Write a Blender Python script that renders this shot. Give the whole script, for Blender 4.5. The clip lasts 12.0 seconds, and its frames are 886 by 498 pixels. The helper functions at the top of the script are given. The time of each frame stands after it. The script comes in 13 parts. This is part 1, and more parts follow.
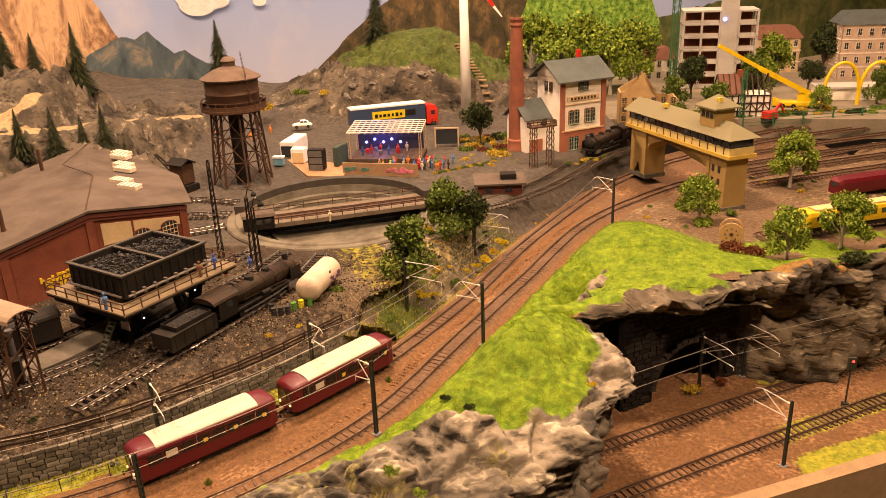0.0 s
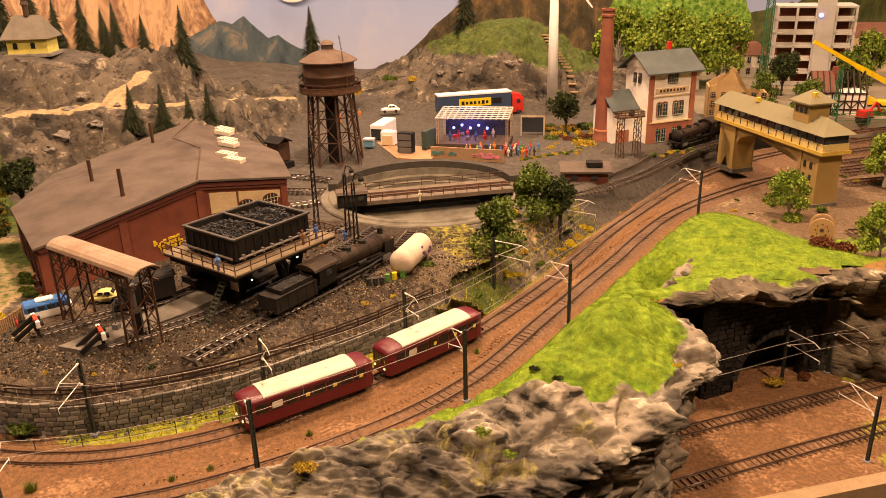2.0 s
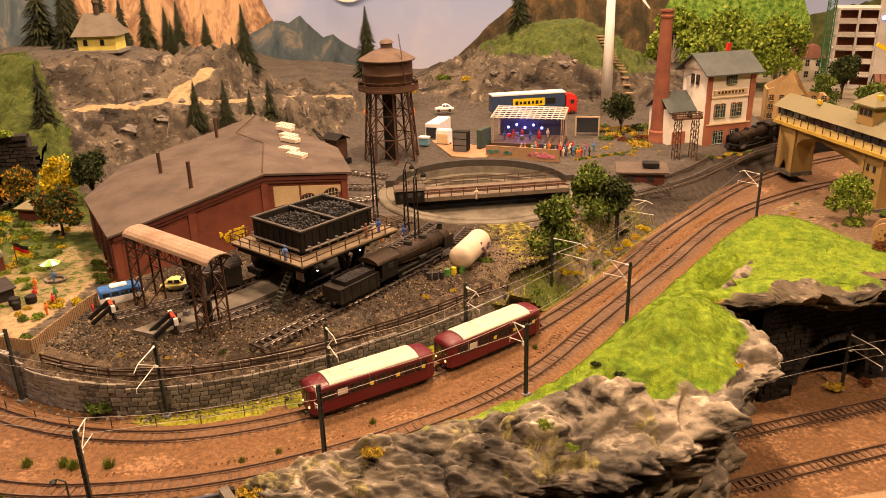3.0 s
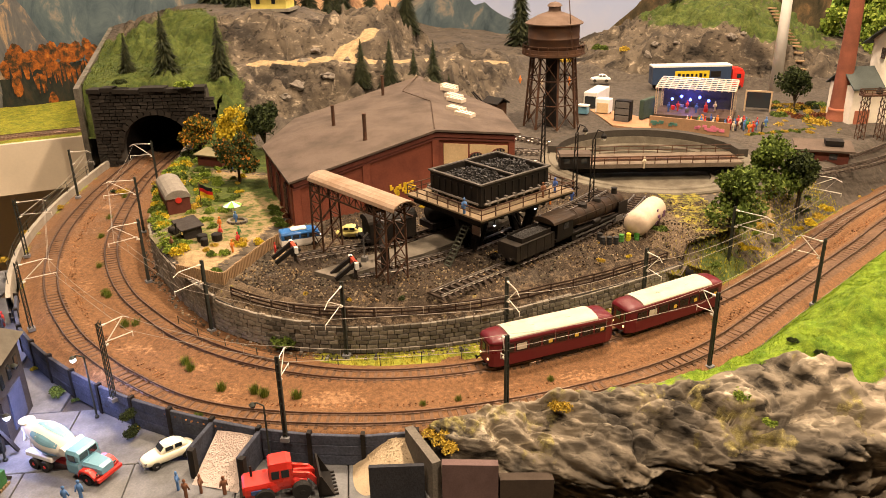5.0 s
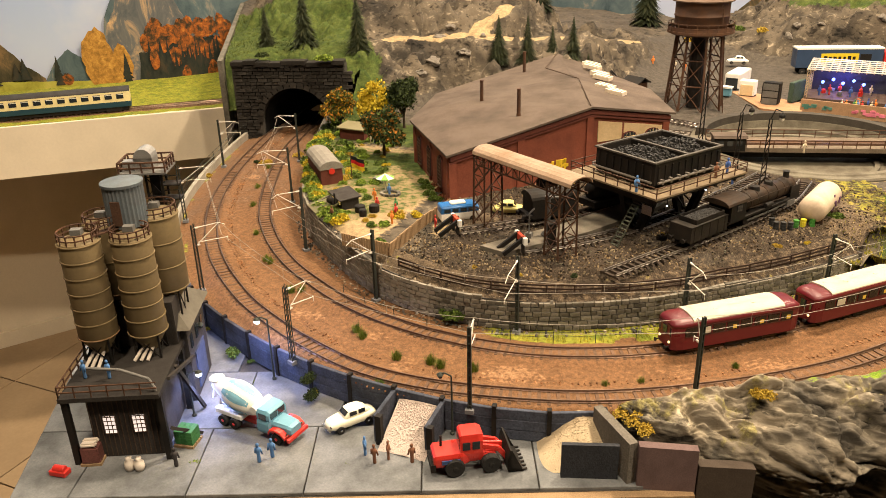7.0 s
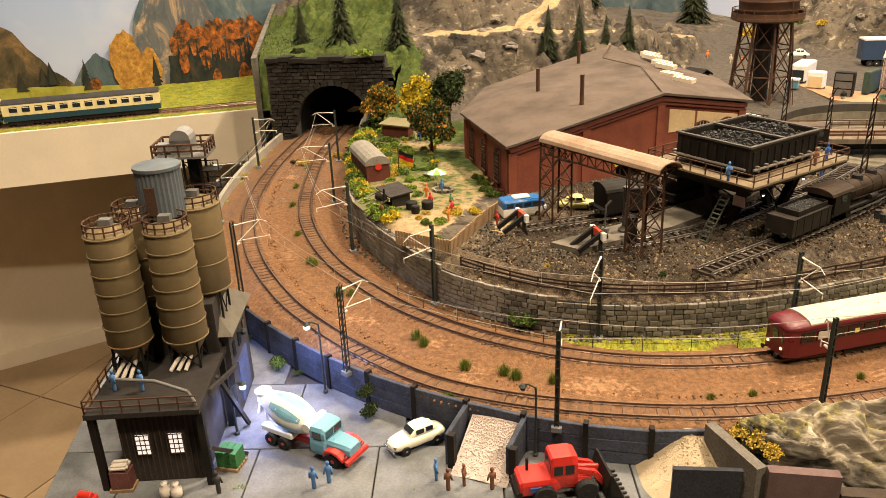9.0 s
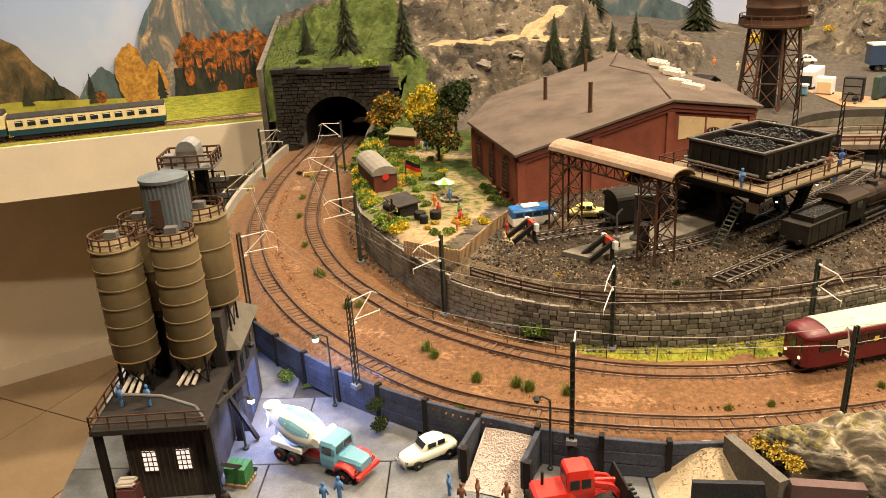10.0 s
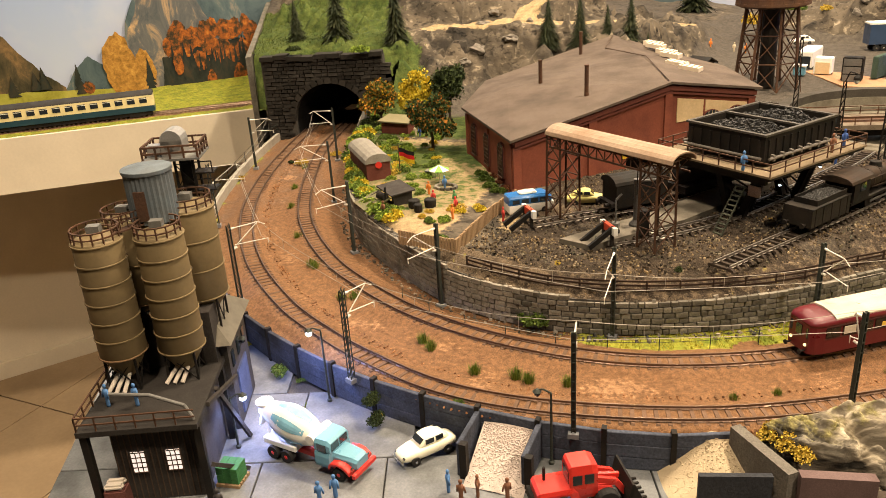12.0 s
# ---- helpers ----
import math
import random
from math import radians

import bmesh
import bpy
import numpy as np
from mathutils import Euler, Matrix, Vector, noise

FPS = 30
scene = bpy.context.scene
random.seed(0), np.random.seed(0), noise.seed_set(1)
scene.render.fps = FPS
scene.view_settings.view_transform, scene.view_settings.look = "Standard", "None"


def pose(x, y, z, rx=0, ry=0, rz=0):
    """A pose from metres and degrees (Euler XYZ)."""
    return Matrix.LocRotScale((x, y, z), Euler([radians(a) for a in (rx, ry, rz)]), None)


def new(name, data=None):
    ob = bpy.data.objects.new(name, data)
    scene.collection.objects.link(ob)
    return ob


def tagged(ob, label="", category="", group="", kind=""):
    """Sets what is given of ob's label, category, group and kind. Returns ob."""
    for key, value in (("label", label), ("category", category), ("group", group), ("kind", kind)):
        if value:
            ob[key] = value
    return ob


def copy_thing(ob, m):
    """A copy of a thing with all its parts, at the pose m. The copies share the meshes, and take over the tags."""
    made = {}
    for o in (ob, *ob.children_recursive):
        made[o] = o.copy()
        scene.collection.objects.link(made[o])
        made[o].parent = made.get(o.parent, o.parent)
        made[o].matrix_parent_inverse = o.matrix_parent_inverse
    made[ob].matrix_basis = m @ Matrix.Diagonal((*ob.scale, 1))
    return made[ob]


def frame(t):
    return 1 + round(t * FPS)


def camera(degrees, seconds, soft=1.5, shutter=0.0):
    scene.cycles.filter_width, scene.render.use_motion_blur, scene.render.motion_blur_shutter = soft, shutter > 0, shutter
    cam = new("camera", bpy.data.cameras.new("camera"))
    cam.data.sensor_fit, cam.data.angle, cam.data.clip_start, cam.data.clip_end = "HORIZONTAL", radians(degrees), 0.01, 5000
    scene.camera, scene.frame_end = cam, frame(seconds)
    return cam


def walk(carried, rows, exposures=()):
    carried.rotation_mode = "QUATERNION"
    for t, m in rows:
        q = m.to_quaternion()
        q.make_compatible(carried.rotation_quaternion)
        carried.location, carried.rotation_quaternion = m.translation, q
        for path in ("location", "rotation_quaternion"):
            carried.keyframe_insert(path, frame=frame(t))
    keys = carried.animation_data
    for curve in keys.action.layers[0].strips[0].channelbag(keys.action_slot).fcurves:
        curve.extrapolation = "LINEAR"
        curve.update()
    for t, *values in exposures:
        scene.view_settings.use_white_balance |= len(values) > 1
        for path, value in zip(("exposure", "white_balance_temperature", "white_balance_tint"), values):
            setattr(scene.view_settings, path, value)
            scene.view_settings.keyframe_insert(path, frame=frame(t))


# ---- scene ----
cam = camera(59.05, 12.0, soft=0.9)
# seconds, eye x y z, yaw, pitch, roll
ROWS = [
    (0.0, 0.0095, 0.0074, 0.4583, 0.11, -21.04, -2.29),
    (0.5, 0.0042, -0.0098, 0.4589, 1.43, -21.26, -2.32),
    (1.0, -0.0051, -0.0136, 0.4544, 3.08, -21.35, -2.28),
    (1.5, -0.0116, -0.0185, 0.4538, 4.40, -21.44, -2.02),
    (2.0, -0.0188, -0.0323, 0.4539, 5.42, -21.36, -1.62),
    (2.5, -0.0299, -0.0455, 0.4550, 6.94, -21.20, -1.58),
    (4.5, -0.0904, -0.0557, 0.4309, 14.83, -21.95, -1.25),
    (5.0, -0.1154, -0.0650, 0.4256, 17.62, -22.47, -1.16),
    (5.5, -0.1399, -0.0788, 0.4222, 20.33, -22.75, -1.19),
    (6.0, -0.1641, -0.0898, 0.4215, 22.30, -22.85, -1.26),
    (6.5, -0.1894, -0.0979, 0.4193, 23.40, -22.94, -1.39),
    (7.0, -0.2151, -0.0920, 0.4123, 23.83, -23.45, -1.37),
    (9.0, -0.2894, -0.0380, 0.3590, 25.56, -22.25, -2.38),
    (9.5, -0.2938, -0.0338, 0.3563, 25.85, -21.45, -2.81),
    (10.0, -0.2975, -0.0314, 0.3552, 25.92, -21.48, -3.02),
    (10.5, -0.2973, -0.0279, 0.3536, 25.87, -21.69, -3.12),
    (11.0, -0.3026, -0.0263, 0.3520, 25.92, -21.96, -3.22),
    (11.5, -0.3035, -0.0215, 0.3517, 25.86, -22.19, -3.52),
    (12.0, -0.3054, -0.0144, 0.3497, 25.63, -22.43, -3.74),
]
# seconds, stops, kelvin, tint: the clip's camera starts warm and cools as it turns
EXPOSURES = [(0.0, -0.18, 8250, 34), (2.5, -0.18, 8250, 34), (5.0, 0.0, 6850, 19), (7.0, 0.09, 6400, 10), (12.0, 0.13, 6400, 10)]
walk(cam, [(t, pose(x, y, z, 0, 0, yaw) @ pose(0, 0, 0, 90 + pitch, 0, 0) @ pose(0, 0, 0, 0, 0, roll)) for t, x, y, z, yaw, pitch, roll in ROWS], EXPOSURES)
# ---- world and light ----
world = bpy.data.worlds.new("hall")
scene.world = world
world.use_nodes = True
world.node_tree.nodes["Background"].inputs[0].default_value = (1.0, 0.86, 0.68, 1)
world.node_tree.nodes["Background"].inputs[1].default_value = 0.003


def area_lamp(name, x, y, z, sx, sy, watts, colour):
    data = bpy.data.lights.new(name, "AREA")
    data.shape, data.size, data.size_y, data.energy, data.color = "RECTANGLE", sx, sy, watts, colour
    ob = new(name, data)
    ob.matrix_world = pose(x, y, z)
    return ob


WARM = (1.0, 0.80, 0.56)
LAMPS = [(-1.2, 1.2, 27), (-0.1, 1.1, 45), (1.1, 1.2, 20), (-0.6, 2.4, 22), (0.7, 2.4, 28), (-0.5, -0.1, 24), (0.8, 0.05, 38)]
for lx, ly, watts in LAMPS:
    area_lamp("ceiling_lamp", lx, ly, 1.62, 0.13, 0.13, watts, WARM)


# ---- materials ----
def nodes_of(name):
    m = bpy.data.materials.new(name)
    m.use_nodes = True
    nt = m.node_tree
    return m, nt, nt.nodes["Principled BSDF"]


def noise_node(nt, scale, detail=5.0, rough=0.6, coord="Object"):
    tc = nt.nodes.new("ShaderNodeTexCoord")
    n = nt.nodes.new("ShaderNodeTexNoise")
    n.inputs["Scale"].default_value, n.inputs["Detail"].default_value, n.inputs["Roughness"].default_value = scale, detail, rough
    nt.links.new(tc.outputs[coord], n.inputs["Vector"])
    return n


def ramp_node(nt, fac, stops):
    r = nt.nodes.new("ShaderNodeValToRGB")
    e = r.color_ramp.elements
    while len(e) < len(stops):
        e.new(0.5)
    for el, (p, c) in zip(e, stops):
        el.position, el.color = p, (*c, 1)
    nt.links.new(fac, r.inputs["Fac"])
    return r


def mix_node(nt, fac, a, b, blend="MIX"):
    m = nt.nodes.new("ShaderNodeMix")
    m.data_type, m.blend_type = "RGBA", blend
    if isinstance(fac, float):
        m.inputs[0].default_value = fac
    else:
        nt.links.new(fac, m.inputs[0])
    for sock, v in ((m.inputs[6], a), (m.inputs[7], b)):
        if isinstance(v, tuple):
            sock.default_value = (*v, 1)
        else:
            nt.links.new(v, sock)
    return m.outputs[2]


def bump_node(nt, height, strength, distance):
    b = nt.nodes.new("ShaderNodeBump")
    b.inputs["Strength"].default_value, b.inputs["Distance"].default_value = strength, distance
    nt.links.new(height, b.inputs["Height"])
    return b.outputs[0]


def scaled(c, k):
    return tuple(min(1.0, v * k) for v in c)


def M(name, colour, rough=0.6, metal=0.0, vary=0.35, grain=900.0, patch=60.0, bump=0.25, depth=0.0006, dirt=None, dirt_amount=0.35, alpha=None, spread=0.0):
    """A worn surface: fine grain, broad patches, dirt of another colour, a little relief; spread varies it from piece to piece."""
    m, nt, bs = nodes_of(name)
    fine, broad = noise_node(nt, grain), noise_node(nt, patch, 4.0)
    col = ramp_node(nt, fine.outputs[0], [(0.25, scaled(colour, 1 - vary)), (0.75, scaled(colour, 1 + vary))]).outputs[0]
    d = dirt or scaled(colour, 0.45)
    amount = ramp_node(nt, broad.outputs[0], [(0.42, (0, 0, 0)), (0.72, (dirt_amount,) * 3)]).outputs[0]
    col = mix_node(nt, amount, col, d)
    if spread:
        oi = nt.nodes.new("ShaderNodeObjectInfo")
        sp = ramp_node(nt, oi.outputs["Random"], [(0, (1 - spread,) * 3), (1, (1 + 0.0,) * 3)]).outputs[0]
        col = mix_node(nt, 1.0, col, sp, "MULTIPLY")
    nt.links.new(col, bs.inputs["Base Color"])
    bs.inputs["Metallic"].default_value = metal
    bs.inputs["Specular IOR Level"].default_value = 0.5 if rough < 0.5 else 0.22
    rr = ramp_node(nt, broad.outputs[0], [(0.3, (max(0.05, rough - 0.12),) * 3), (0.7, (min(1, rough + 0.12),) * 3)])
    nt.links.new(rr.outputs[0], bs.inputs["Roughness"])
    if bump:
        nt.links.new(bump_node(nt, fine.outputs[0], bump, depth), bs.inputs["Normal"])
    return m


def glow(name, colour, strength):
    m, nt, bs = nodes_of(name)
    bs.inputs["Base Color"].default_value = (*colour, 1)
    bs.inputs["Emission Color"].default_value = (*colour, 1)
    bs.inputs["Emission Strength"].default_value = strength
    return m


def glass(name, colour=(0.02, 0.025, 0.03), rough=0.08):
    m, nt, bs = nodes_of(name)
    bs.inputs["Base Color"].default_value = (*colour, 1)
    bs.inputs["Roughness"].default_value = rough
    bs.inputs["Specular IOR Level"].default_value = 0.8
    return m


ZONE_COLOURS = {}


def zone_material(name, base, grass, sand, rock, grain=1400.0, bump=0.6, depth=0.002):
    """Ground whose cover (grass, sand, rock) follows the vertex layer 'cover'; the rest is the base colour."""
    m, nt, bs = nodes_of(name)
    fine, mid, broad = noise_node(nt, grain, 3.0), noise_node(nt, grain * 0.12, 5.0), noise_node(nt, 18.0, 4.0)

    def cover(c3):
        a = ramp_node(nt, fine.outputs[0], [(0.25, c3[0]), (0.5, c3[1]), (0.75, c3[2])]).outputs[0]
        b = ramp_node(nt, mid.outputs[0], [(0.3, (0.55,) * 3), (0.7, (1.15,) * 3)]).outputs[0]
        return mix_node(nt, 1.0, a, b, "MULTIPLY")

    at = nt.nodes.new("ShaderNodeAttribute")
    at.attribute_name = "cover"
    sep = nt.nodes.new("ShaderNodeSeparateColor")
    nt.links.new(at.outputs["Color"], sep.inputs[0])

    def edge(sock):
        add = nt.nodes.new("ShaderNodeMath")
        add.operation = "ADD"
        nt.links.new(sock, add.inputs[0])
        sub = nt.nodes.new("ShaderNodeMath")
        sub.operation, sub.inputs[1].default_value = "SUBTRACT", 0.5
        nt.links.new(mid.outputs[0], sub.inputs[0])
        nt.links.new(sub.outputs[0], add.inputs[1])
        return ramp_node(nt, add.outputs[0], [(0.4, (0, 0, 0)), (0.6, (1, 1, 1))]).outputs[0]

    col = cover(base)
    col = mix_node(nt, edge(sep.outputs[2]), col, cover(rock))
    col = mix_node(nt, edge(sep.outputs[1]), col, cover(sand))
    deep = tuple((c[0] * 0.40, c[1] * 0.55, c[2] * 0.5) for c in grass)
    patches = ramp_node(nt, noise_node(nt, 55.0, 5.0, 0.7).outputs[0], [(0.38, (0.85, 0.85, 0.85)), (0.60, (0, 0, 0))]).outputs[0]
    col = mix_node(nt, edge(sep.outputs[0]), col, mix_node(nt, patches, cover(grass), cover(deep)))
    nt.links.new(col, bs.inputs["Base Color"])
    bs.inputs["Roughness"].default_value = 0.9
    bs.inputs["Specular IOR Level"].default_value = 0.2
    h = mix_node(nt, 0.5, fine.outputs[0], mid.outputs[0])
    nt.links.new(bump_node(nt, h, bump, depth), bs.inputs["Normal"])
    return m


def rock_material(name, tones, grass, ochre, other, tilt=(0.35, 0.25, 0.0), bands=((16, 16, 110), (70, 70, 330))):
    """Cast rock with tilted strata, dark washed-in seams and dry-brushed pale edges; turf where the cover layer says."""
    m = zone_material(name, tones, grass, ochre, other, 900.0, 0.6, 0.0025)
    nt = m.node_tree
    bs = nt.nodes["Principled BSDF"]
    tc = nt.nodes.new("ShaderNodeTexCoord")
    layers = []
    for scale, stretch, detail, dist in ((1.0, bands[0], 6.0, 1.2), (1.0, bands[1], 5.0, 0.5), (1.0, (13, 13, 13), 6.0, 0.8)):
        mp = nt.nodes.new("ShaderNodeMapping")
        mp.inputs["Scale"].default_value, mp.inputs["Rotation"].default_value = stretch, tilt
        nt.links.new(tc.outputs["Object"], mp.inputs[0])
        n = nt.nodes.new("ShaderNodeTexNoise")
        n.inputs["Scale"].default_value, n.inputs["Detail"].default_value, n.inputs["Distortion"].default_value = scale, detail, dist
        nt.links.new(mp.outputs[0], n.inputs["Vector"])
        layers.append(n.outputs[0])
    seams = mix_node(nt, 0.4, layers[0], layers[1])
    rock = ramp_node(nt, seams, [(0.37, tones[0]), (0.47, tones[1]), (0.56, tones[1]), (0.68, tones[2])]).outputs[0]
    rock = mix_node(nt, 1.0, rock, ramp_node(nt, layers[2], [(0.36, (0.28, 0.28, 0.28)), (0.6, (1.15, 1.1, 1.0))]).outputs[0], "MULTIPLY")
    # the base layer of the mixed covers is replaced by the strata
    mixes = [n for n in nt.nodes if n.bl_idname == "ShaderNodeMix" and n.blend_type == "MIX"]
    first = next(n for n in mixes if n.inputs[7].is_linked and n.inputs[6].is_linked and n.inputs[0].is_linked)
    nt.links.new(rock, first.inputs[6])
    bump = next(n for n in nt.nodes if n.bl_idname == "ShaderNodeBump")
    nt.links.new(mix_node(nt, 0.35, seams, mix_node(nt, 0.5, layers[1], bump.inputs["Height"].links[0].from_socket)), bump.inputs["Height"])
    bump.inputs["Distance"].default_value = 0.004
    bump.inputs["Strength"].default_value = 0.9
    return m


GRASS3 = ((0.095, 0.16, 0.014), (0.18, 0.27, 0.020), (0.29, 0.365, 0.04))
MEADOW3 = ((0.05, 0.068, 0.014), (0.085, 0.11, 0.024), (0.13, 0.15, 0.038))
OCHRE3 = ((0.20, 0.15, 0.02), (0.33, 0.27, 0.04), (0.46, 0.38, 0.07))
SAND3 = ((0.30, 0.22, 0.12), (0.42, 0.31, 0.18), (0.52, 0.41, 0.26))
GREY3 = ((0.07, 0.06, 0.05), (0.13, 0.115, 0.10), (0.22, 0.20, 0.17))
ROCK3 = ((0.022, 0.02, 0.018), (0.09, 0.08, 0.068), (0.30, 0.265, 0.215))
RUST3 = ((0.085, 0.040, 0.018), (0.185, 0.093, 0.042), (0.33, 0.185, 0.092))
COAL3 = ((0.010, 0.007, 0.005), (0.045, 0.032, 0.021), (0.14, 0.105, 0.07))

MAT_BED = zone_material("ballast", RUST3, ((0.20, 0.19, 0.02), (0.32, 0.31, 0.035), (0.44, 0.41, 0.06)), ((0.15, 0.075, 0.035), (0.29, 0.155, 0.075), (0.48, 0.30, 0.18)), ((0.08, 0.045, 0.028), (0.15, 0.09, 0.055), (0.25, 0.16, 0.10)), 1800.0)
MAT_DEPOT = zone_material("depot_ground", COAL3, OCHRE3, ((0.045, 0.032, 0.020), (0.125, 0.09, 0.057), (0.27, 0.205, 0.135)), ((0.03, 0.024, 0.018), (0.075, 0.06, 0.045), (0.16, 0.13, 0.10)), 1100.0, 0.9, 0.003)
MAT_LAND = rock_material("landscape", ((0.022, 0.018, 0.014), (0.10, 0.084, 0.066), (0.32, 0.275, 0.215)), MEADOW3, ((0.24, 0.165, 0.085), (0.36, 0.26, 0.14), (0.46, 0.35, 0.20)), ((0.058, 0.048, 0.038), (0.084, 0.071, 0.057), (0.118, 0.10, 0.08)), (0.2, 0.3, 0.0), ((26, 26, 44), (110, 110, 170)))
MAT_RAIL = M("rail_steel", (0.17, 0.11, 0.075), 0.4, 0.7, 0.3)
MAT_SLEEPER = M("sleeper", (0.15, 0.088, 0.055), 0.85, 0, 0.4, spread=0.35)
MAT_STONE = M("wall_stone", (0.26, 0.235, 0.19), 0.85, 0, 0.4, 900.0, 45.0, 0.6, 0.001, (0.05, 0.044, 0.034), 0.65, spread=0.6)
MAT_MORTAR = M("mortar", (0.07, 0.063, 0.055), 0.9, 0, 0.3)
MAT_BRICK = M("red_brick", (0.21, 0.062, 0.036), 0.8, 0, 0.2, 500.0, 30.0, 0.3, 0.0006, (0.10, 0.035, 0.025), 0.5)
MAT_CREAM = M("cream_render", (0.62, 0.46, 0.26), 0.8, 0, 0.12, 400.0, 30.0, 0.2, 0.0006, (0.40, 0.26, 0.13), 0.4)
MAT_ROOFING = M("tar_roofing", (0.105, 0.078, 0.06), 0.85, 0, 0.3, 800.0, 18.0, 0.3, 0.0006, (0.055, 0.042, 0.034), 0.8)
MAT_BLACK = M("black_steel", (0.010, 0.0088, 0.0078), 0.7, 0.0, 0.5, dirt=(0.034, 0.024, 0.016), dirt_amount=0.5)
MAT_RUST = M("rusty_steel", (0.075, 0.042, 0.028), 0.7, 0.2, 0.4, dirt=(0.14, 0.065, 0.03), dirt_amount=0.6)
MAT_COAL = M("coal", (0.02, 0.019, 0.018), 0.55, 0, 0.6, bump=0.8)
MAT_RED = M("railbus_red", (0.105, 0.006, 0.011), 0.38, 0, 0.12, dirt=(0.085, 0.008, 0.010), dirt_amount=0.4, bump=0.05)
MAT_BUSROOF = M("railbus_roof", (0.52, 0.46, 0.37), 0.6, 0, 0.1, dirt=(0.45, 0.36, 0.25), dirt_amount=0.5, bump=0.08)
MAT_GLASS = glass("dark_glass")
MAT_WHITE = M("white_paint", (0.78, 0.76, 0.70), 0.5, 0, 0.06, bump=0.05, dirt=(0.55, 0.5, 0.42), dirt_amount=0.25)
MAT_CONCRETE = M("concrete", (0.21, 0.215, 0.225), 0.85, 0, 0.12, 700.0, 14.0, 0.25, 0.0005, (0.11, 0.115, 0.125), 0.7, spread=0.15)
MAT_DARKCON = M("dark_concrete", (0.070, 0.079, 0.110), 0.8, 0, 0.45, 500.0, 40.0, 0.5, 0.001, (0.028, 0.029, 0.034), 0.8, spread=0.3)
MAT_SILO = M("silo_steel", (0.175, 0.128, 0.064), 0.6, 0.1, 0.1, 300.0, 25.0, 0.1, 0.0004, (0.12, 0.09, 0.05), 0.5)
MAT_YELLOW = M("yellow_brick", (0.32, 0.21, 0.075), 0.8, 0, 0.2, 600.0, 40.0, 0.25, 0.0005, (0.24, 0.16, 0.06), 0.4)
MAT_OLIVEROOF = M("olive_roof", (0.18, 0.16, 0.09), 0.8, 0, 0.15, 600.0, 30.0, 0.2, 0.0005, (0.18, 0.15, 0.08), 0.4)
MAT_SLATE = M("slate_roof", (0.075, 0.09, 0.085), 0.75, 0, 0.2, 500.0, 30.0, 0.2, 0.0005)
MAT_DARKWOOD = M("dark_wood", (0.075, 0.048, 0.032), 0.8, 0, 0.4)
MAT_FENCE = M("fence_wood", (0.040, 0.024, 0.016), 0.8, 0, 0.4)
MAT_WOOD = M("pale_wood", (0.30, 0.20, 0.11), 0.8, 0, 0.3)
# room walls and ceiling are darkened so that less fill light bounces back
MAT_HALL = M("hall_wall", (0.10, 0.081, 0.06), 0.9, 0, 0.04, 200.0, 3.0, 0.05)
MAT_PLASTER = M("beige_wall", (0.78, 0.68, 0.52), 0.9, 0, 0.04, 200.0, 3.0, 0.05)
MAT_FLOORTILE = M("floor_tile", (0.42, 0.30, 0.18), 0.5, 0, 0.08, 120.0, 4.0, 0.05, spread=0.12)


# ---- mesh helpers ----
def box(bm, c, s, rz=0.0, taper=1.0):
    """A box of size s with its middle at c, turned by rz degrees; taper shrinks its top."""
    v = []
    ca, sa = math.cos(radians(rz)), math.sin(radians(rz))
    for k in (-0.5, 0.5):
        f = taper if k > 0 else 1.0
        for i, j in ((-0.5, -0.5), (0.5, -0.5), (0.5, 0.5), (-0.5, 0.5)):
            x, y = i * s[0] * f, j * s[1] * f
            v.append(bm.verts.new((c[0] + x * ca - y * sa, c[1] + x * sa + y * ca, c[2] + k * s[2])))
    for q in ((3, 2, 1, 0), (4, 5, 6, 7), (0, 1, 5, 4), (1, 2, 6, 5), (2, 3, 7, 6), (3, 0, 4, 7)):
        bm.faces.new([v[i] for i in q])
    return v


def rod(bm, a, b, r, r2=None, n=6, caps=True):
    """A round bar from a to b."""
    a, b = Vector(a), Vector(b)
    r2 = r if r2 is None else r2
    q = (b - a).to_track_quat("Z", "Y")
    rings = []
    for p, rad in ((a, r), (b, r2)):
        rings.append([bm.verts.new(p + q @ Vector((rad * math.cos(2 * math.pi * i / n), rad * math.sin(2 * math.pi * i / n), 0))) for i in range(n)])
    for i in range(n):
        bm.faces.new((rings[0][i], rings[0][(i + 1) % n], rings[1][(i + 1) % n], rings[1][i]))
    if caps:
        bm.faces.new(rings[0][::-1])
        bm.faces.new(rings[1])


def beam(bm, a, b, w, h):
    """A bar of rectangular section from a to b (w across, h high)."""
    a, b = Vector(a), Vector(b)
    d = (b - a).normalized()
    side = d.cross(Vector((0, 0, 1)))
    if side.length < 1e-4:
        side = Vector((1, 0, 0))
    side.normalize()
    up = side.cross(d)
    v = [bm.verts.new(p + side * (i * w / 2) + up * (j * h / 2)) for p in (a, b) for i, j in ((-1, -1), (1, -1), (1, 1), (-1, 1))]
    for q in ((3, 2, 1, 0), (4, 5, 6, 7), (0, 1, 5, 4), (1, 2, 6, 5), (2, 3, 7, 6), (3, 0, 4, 7)):
        bm.faces.new([v[i] for i in q])


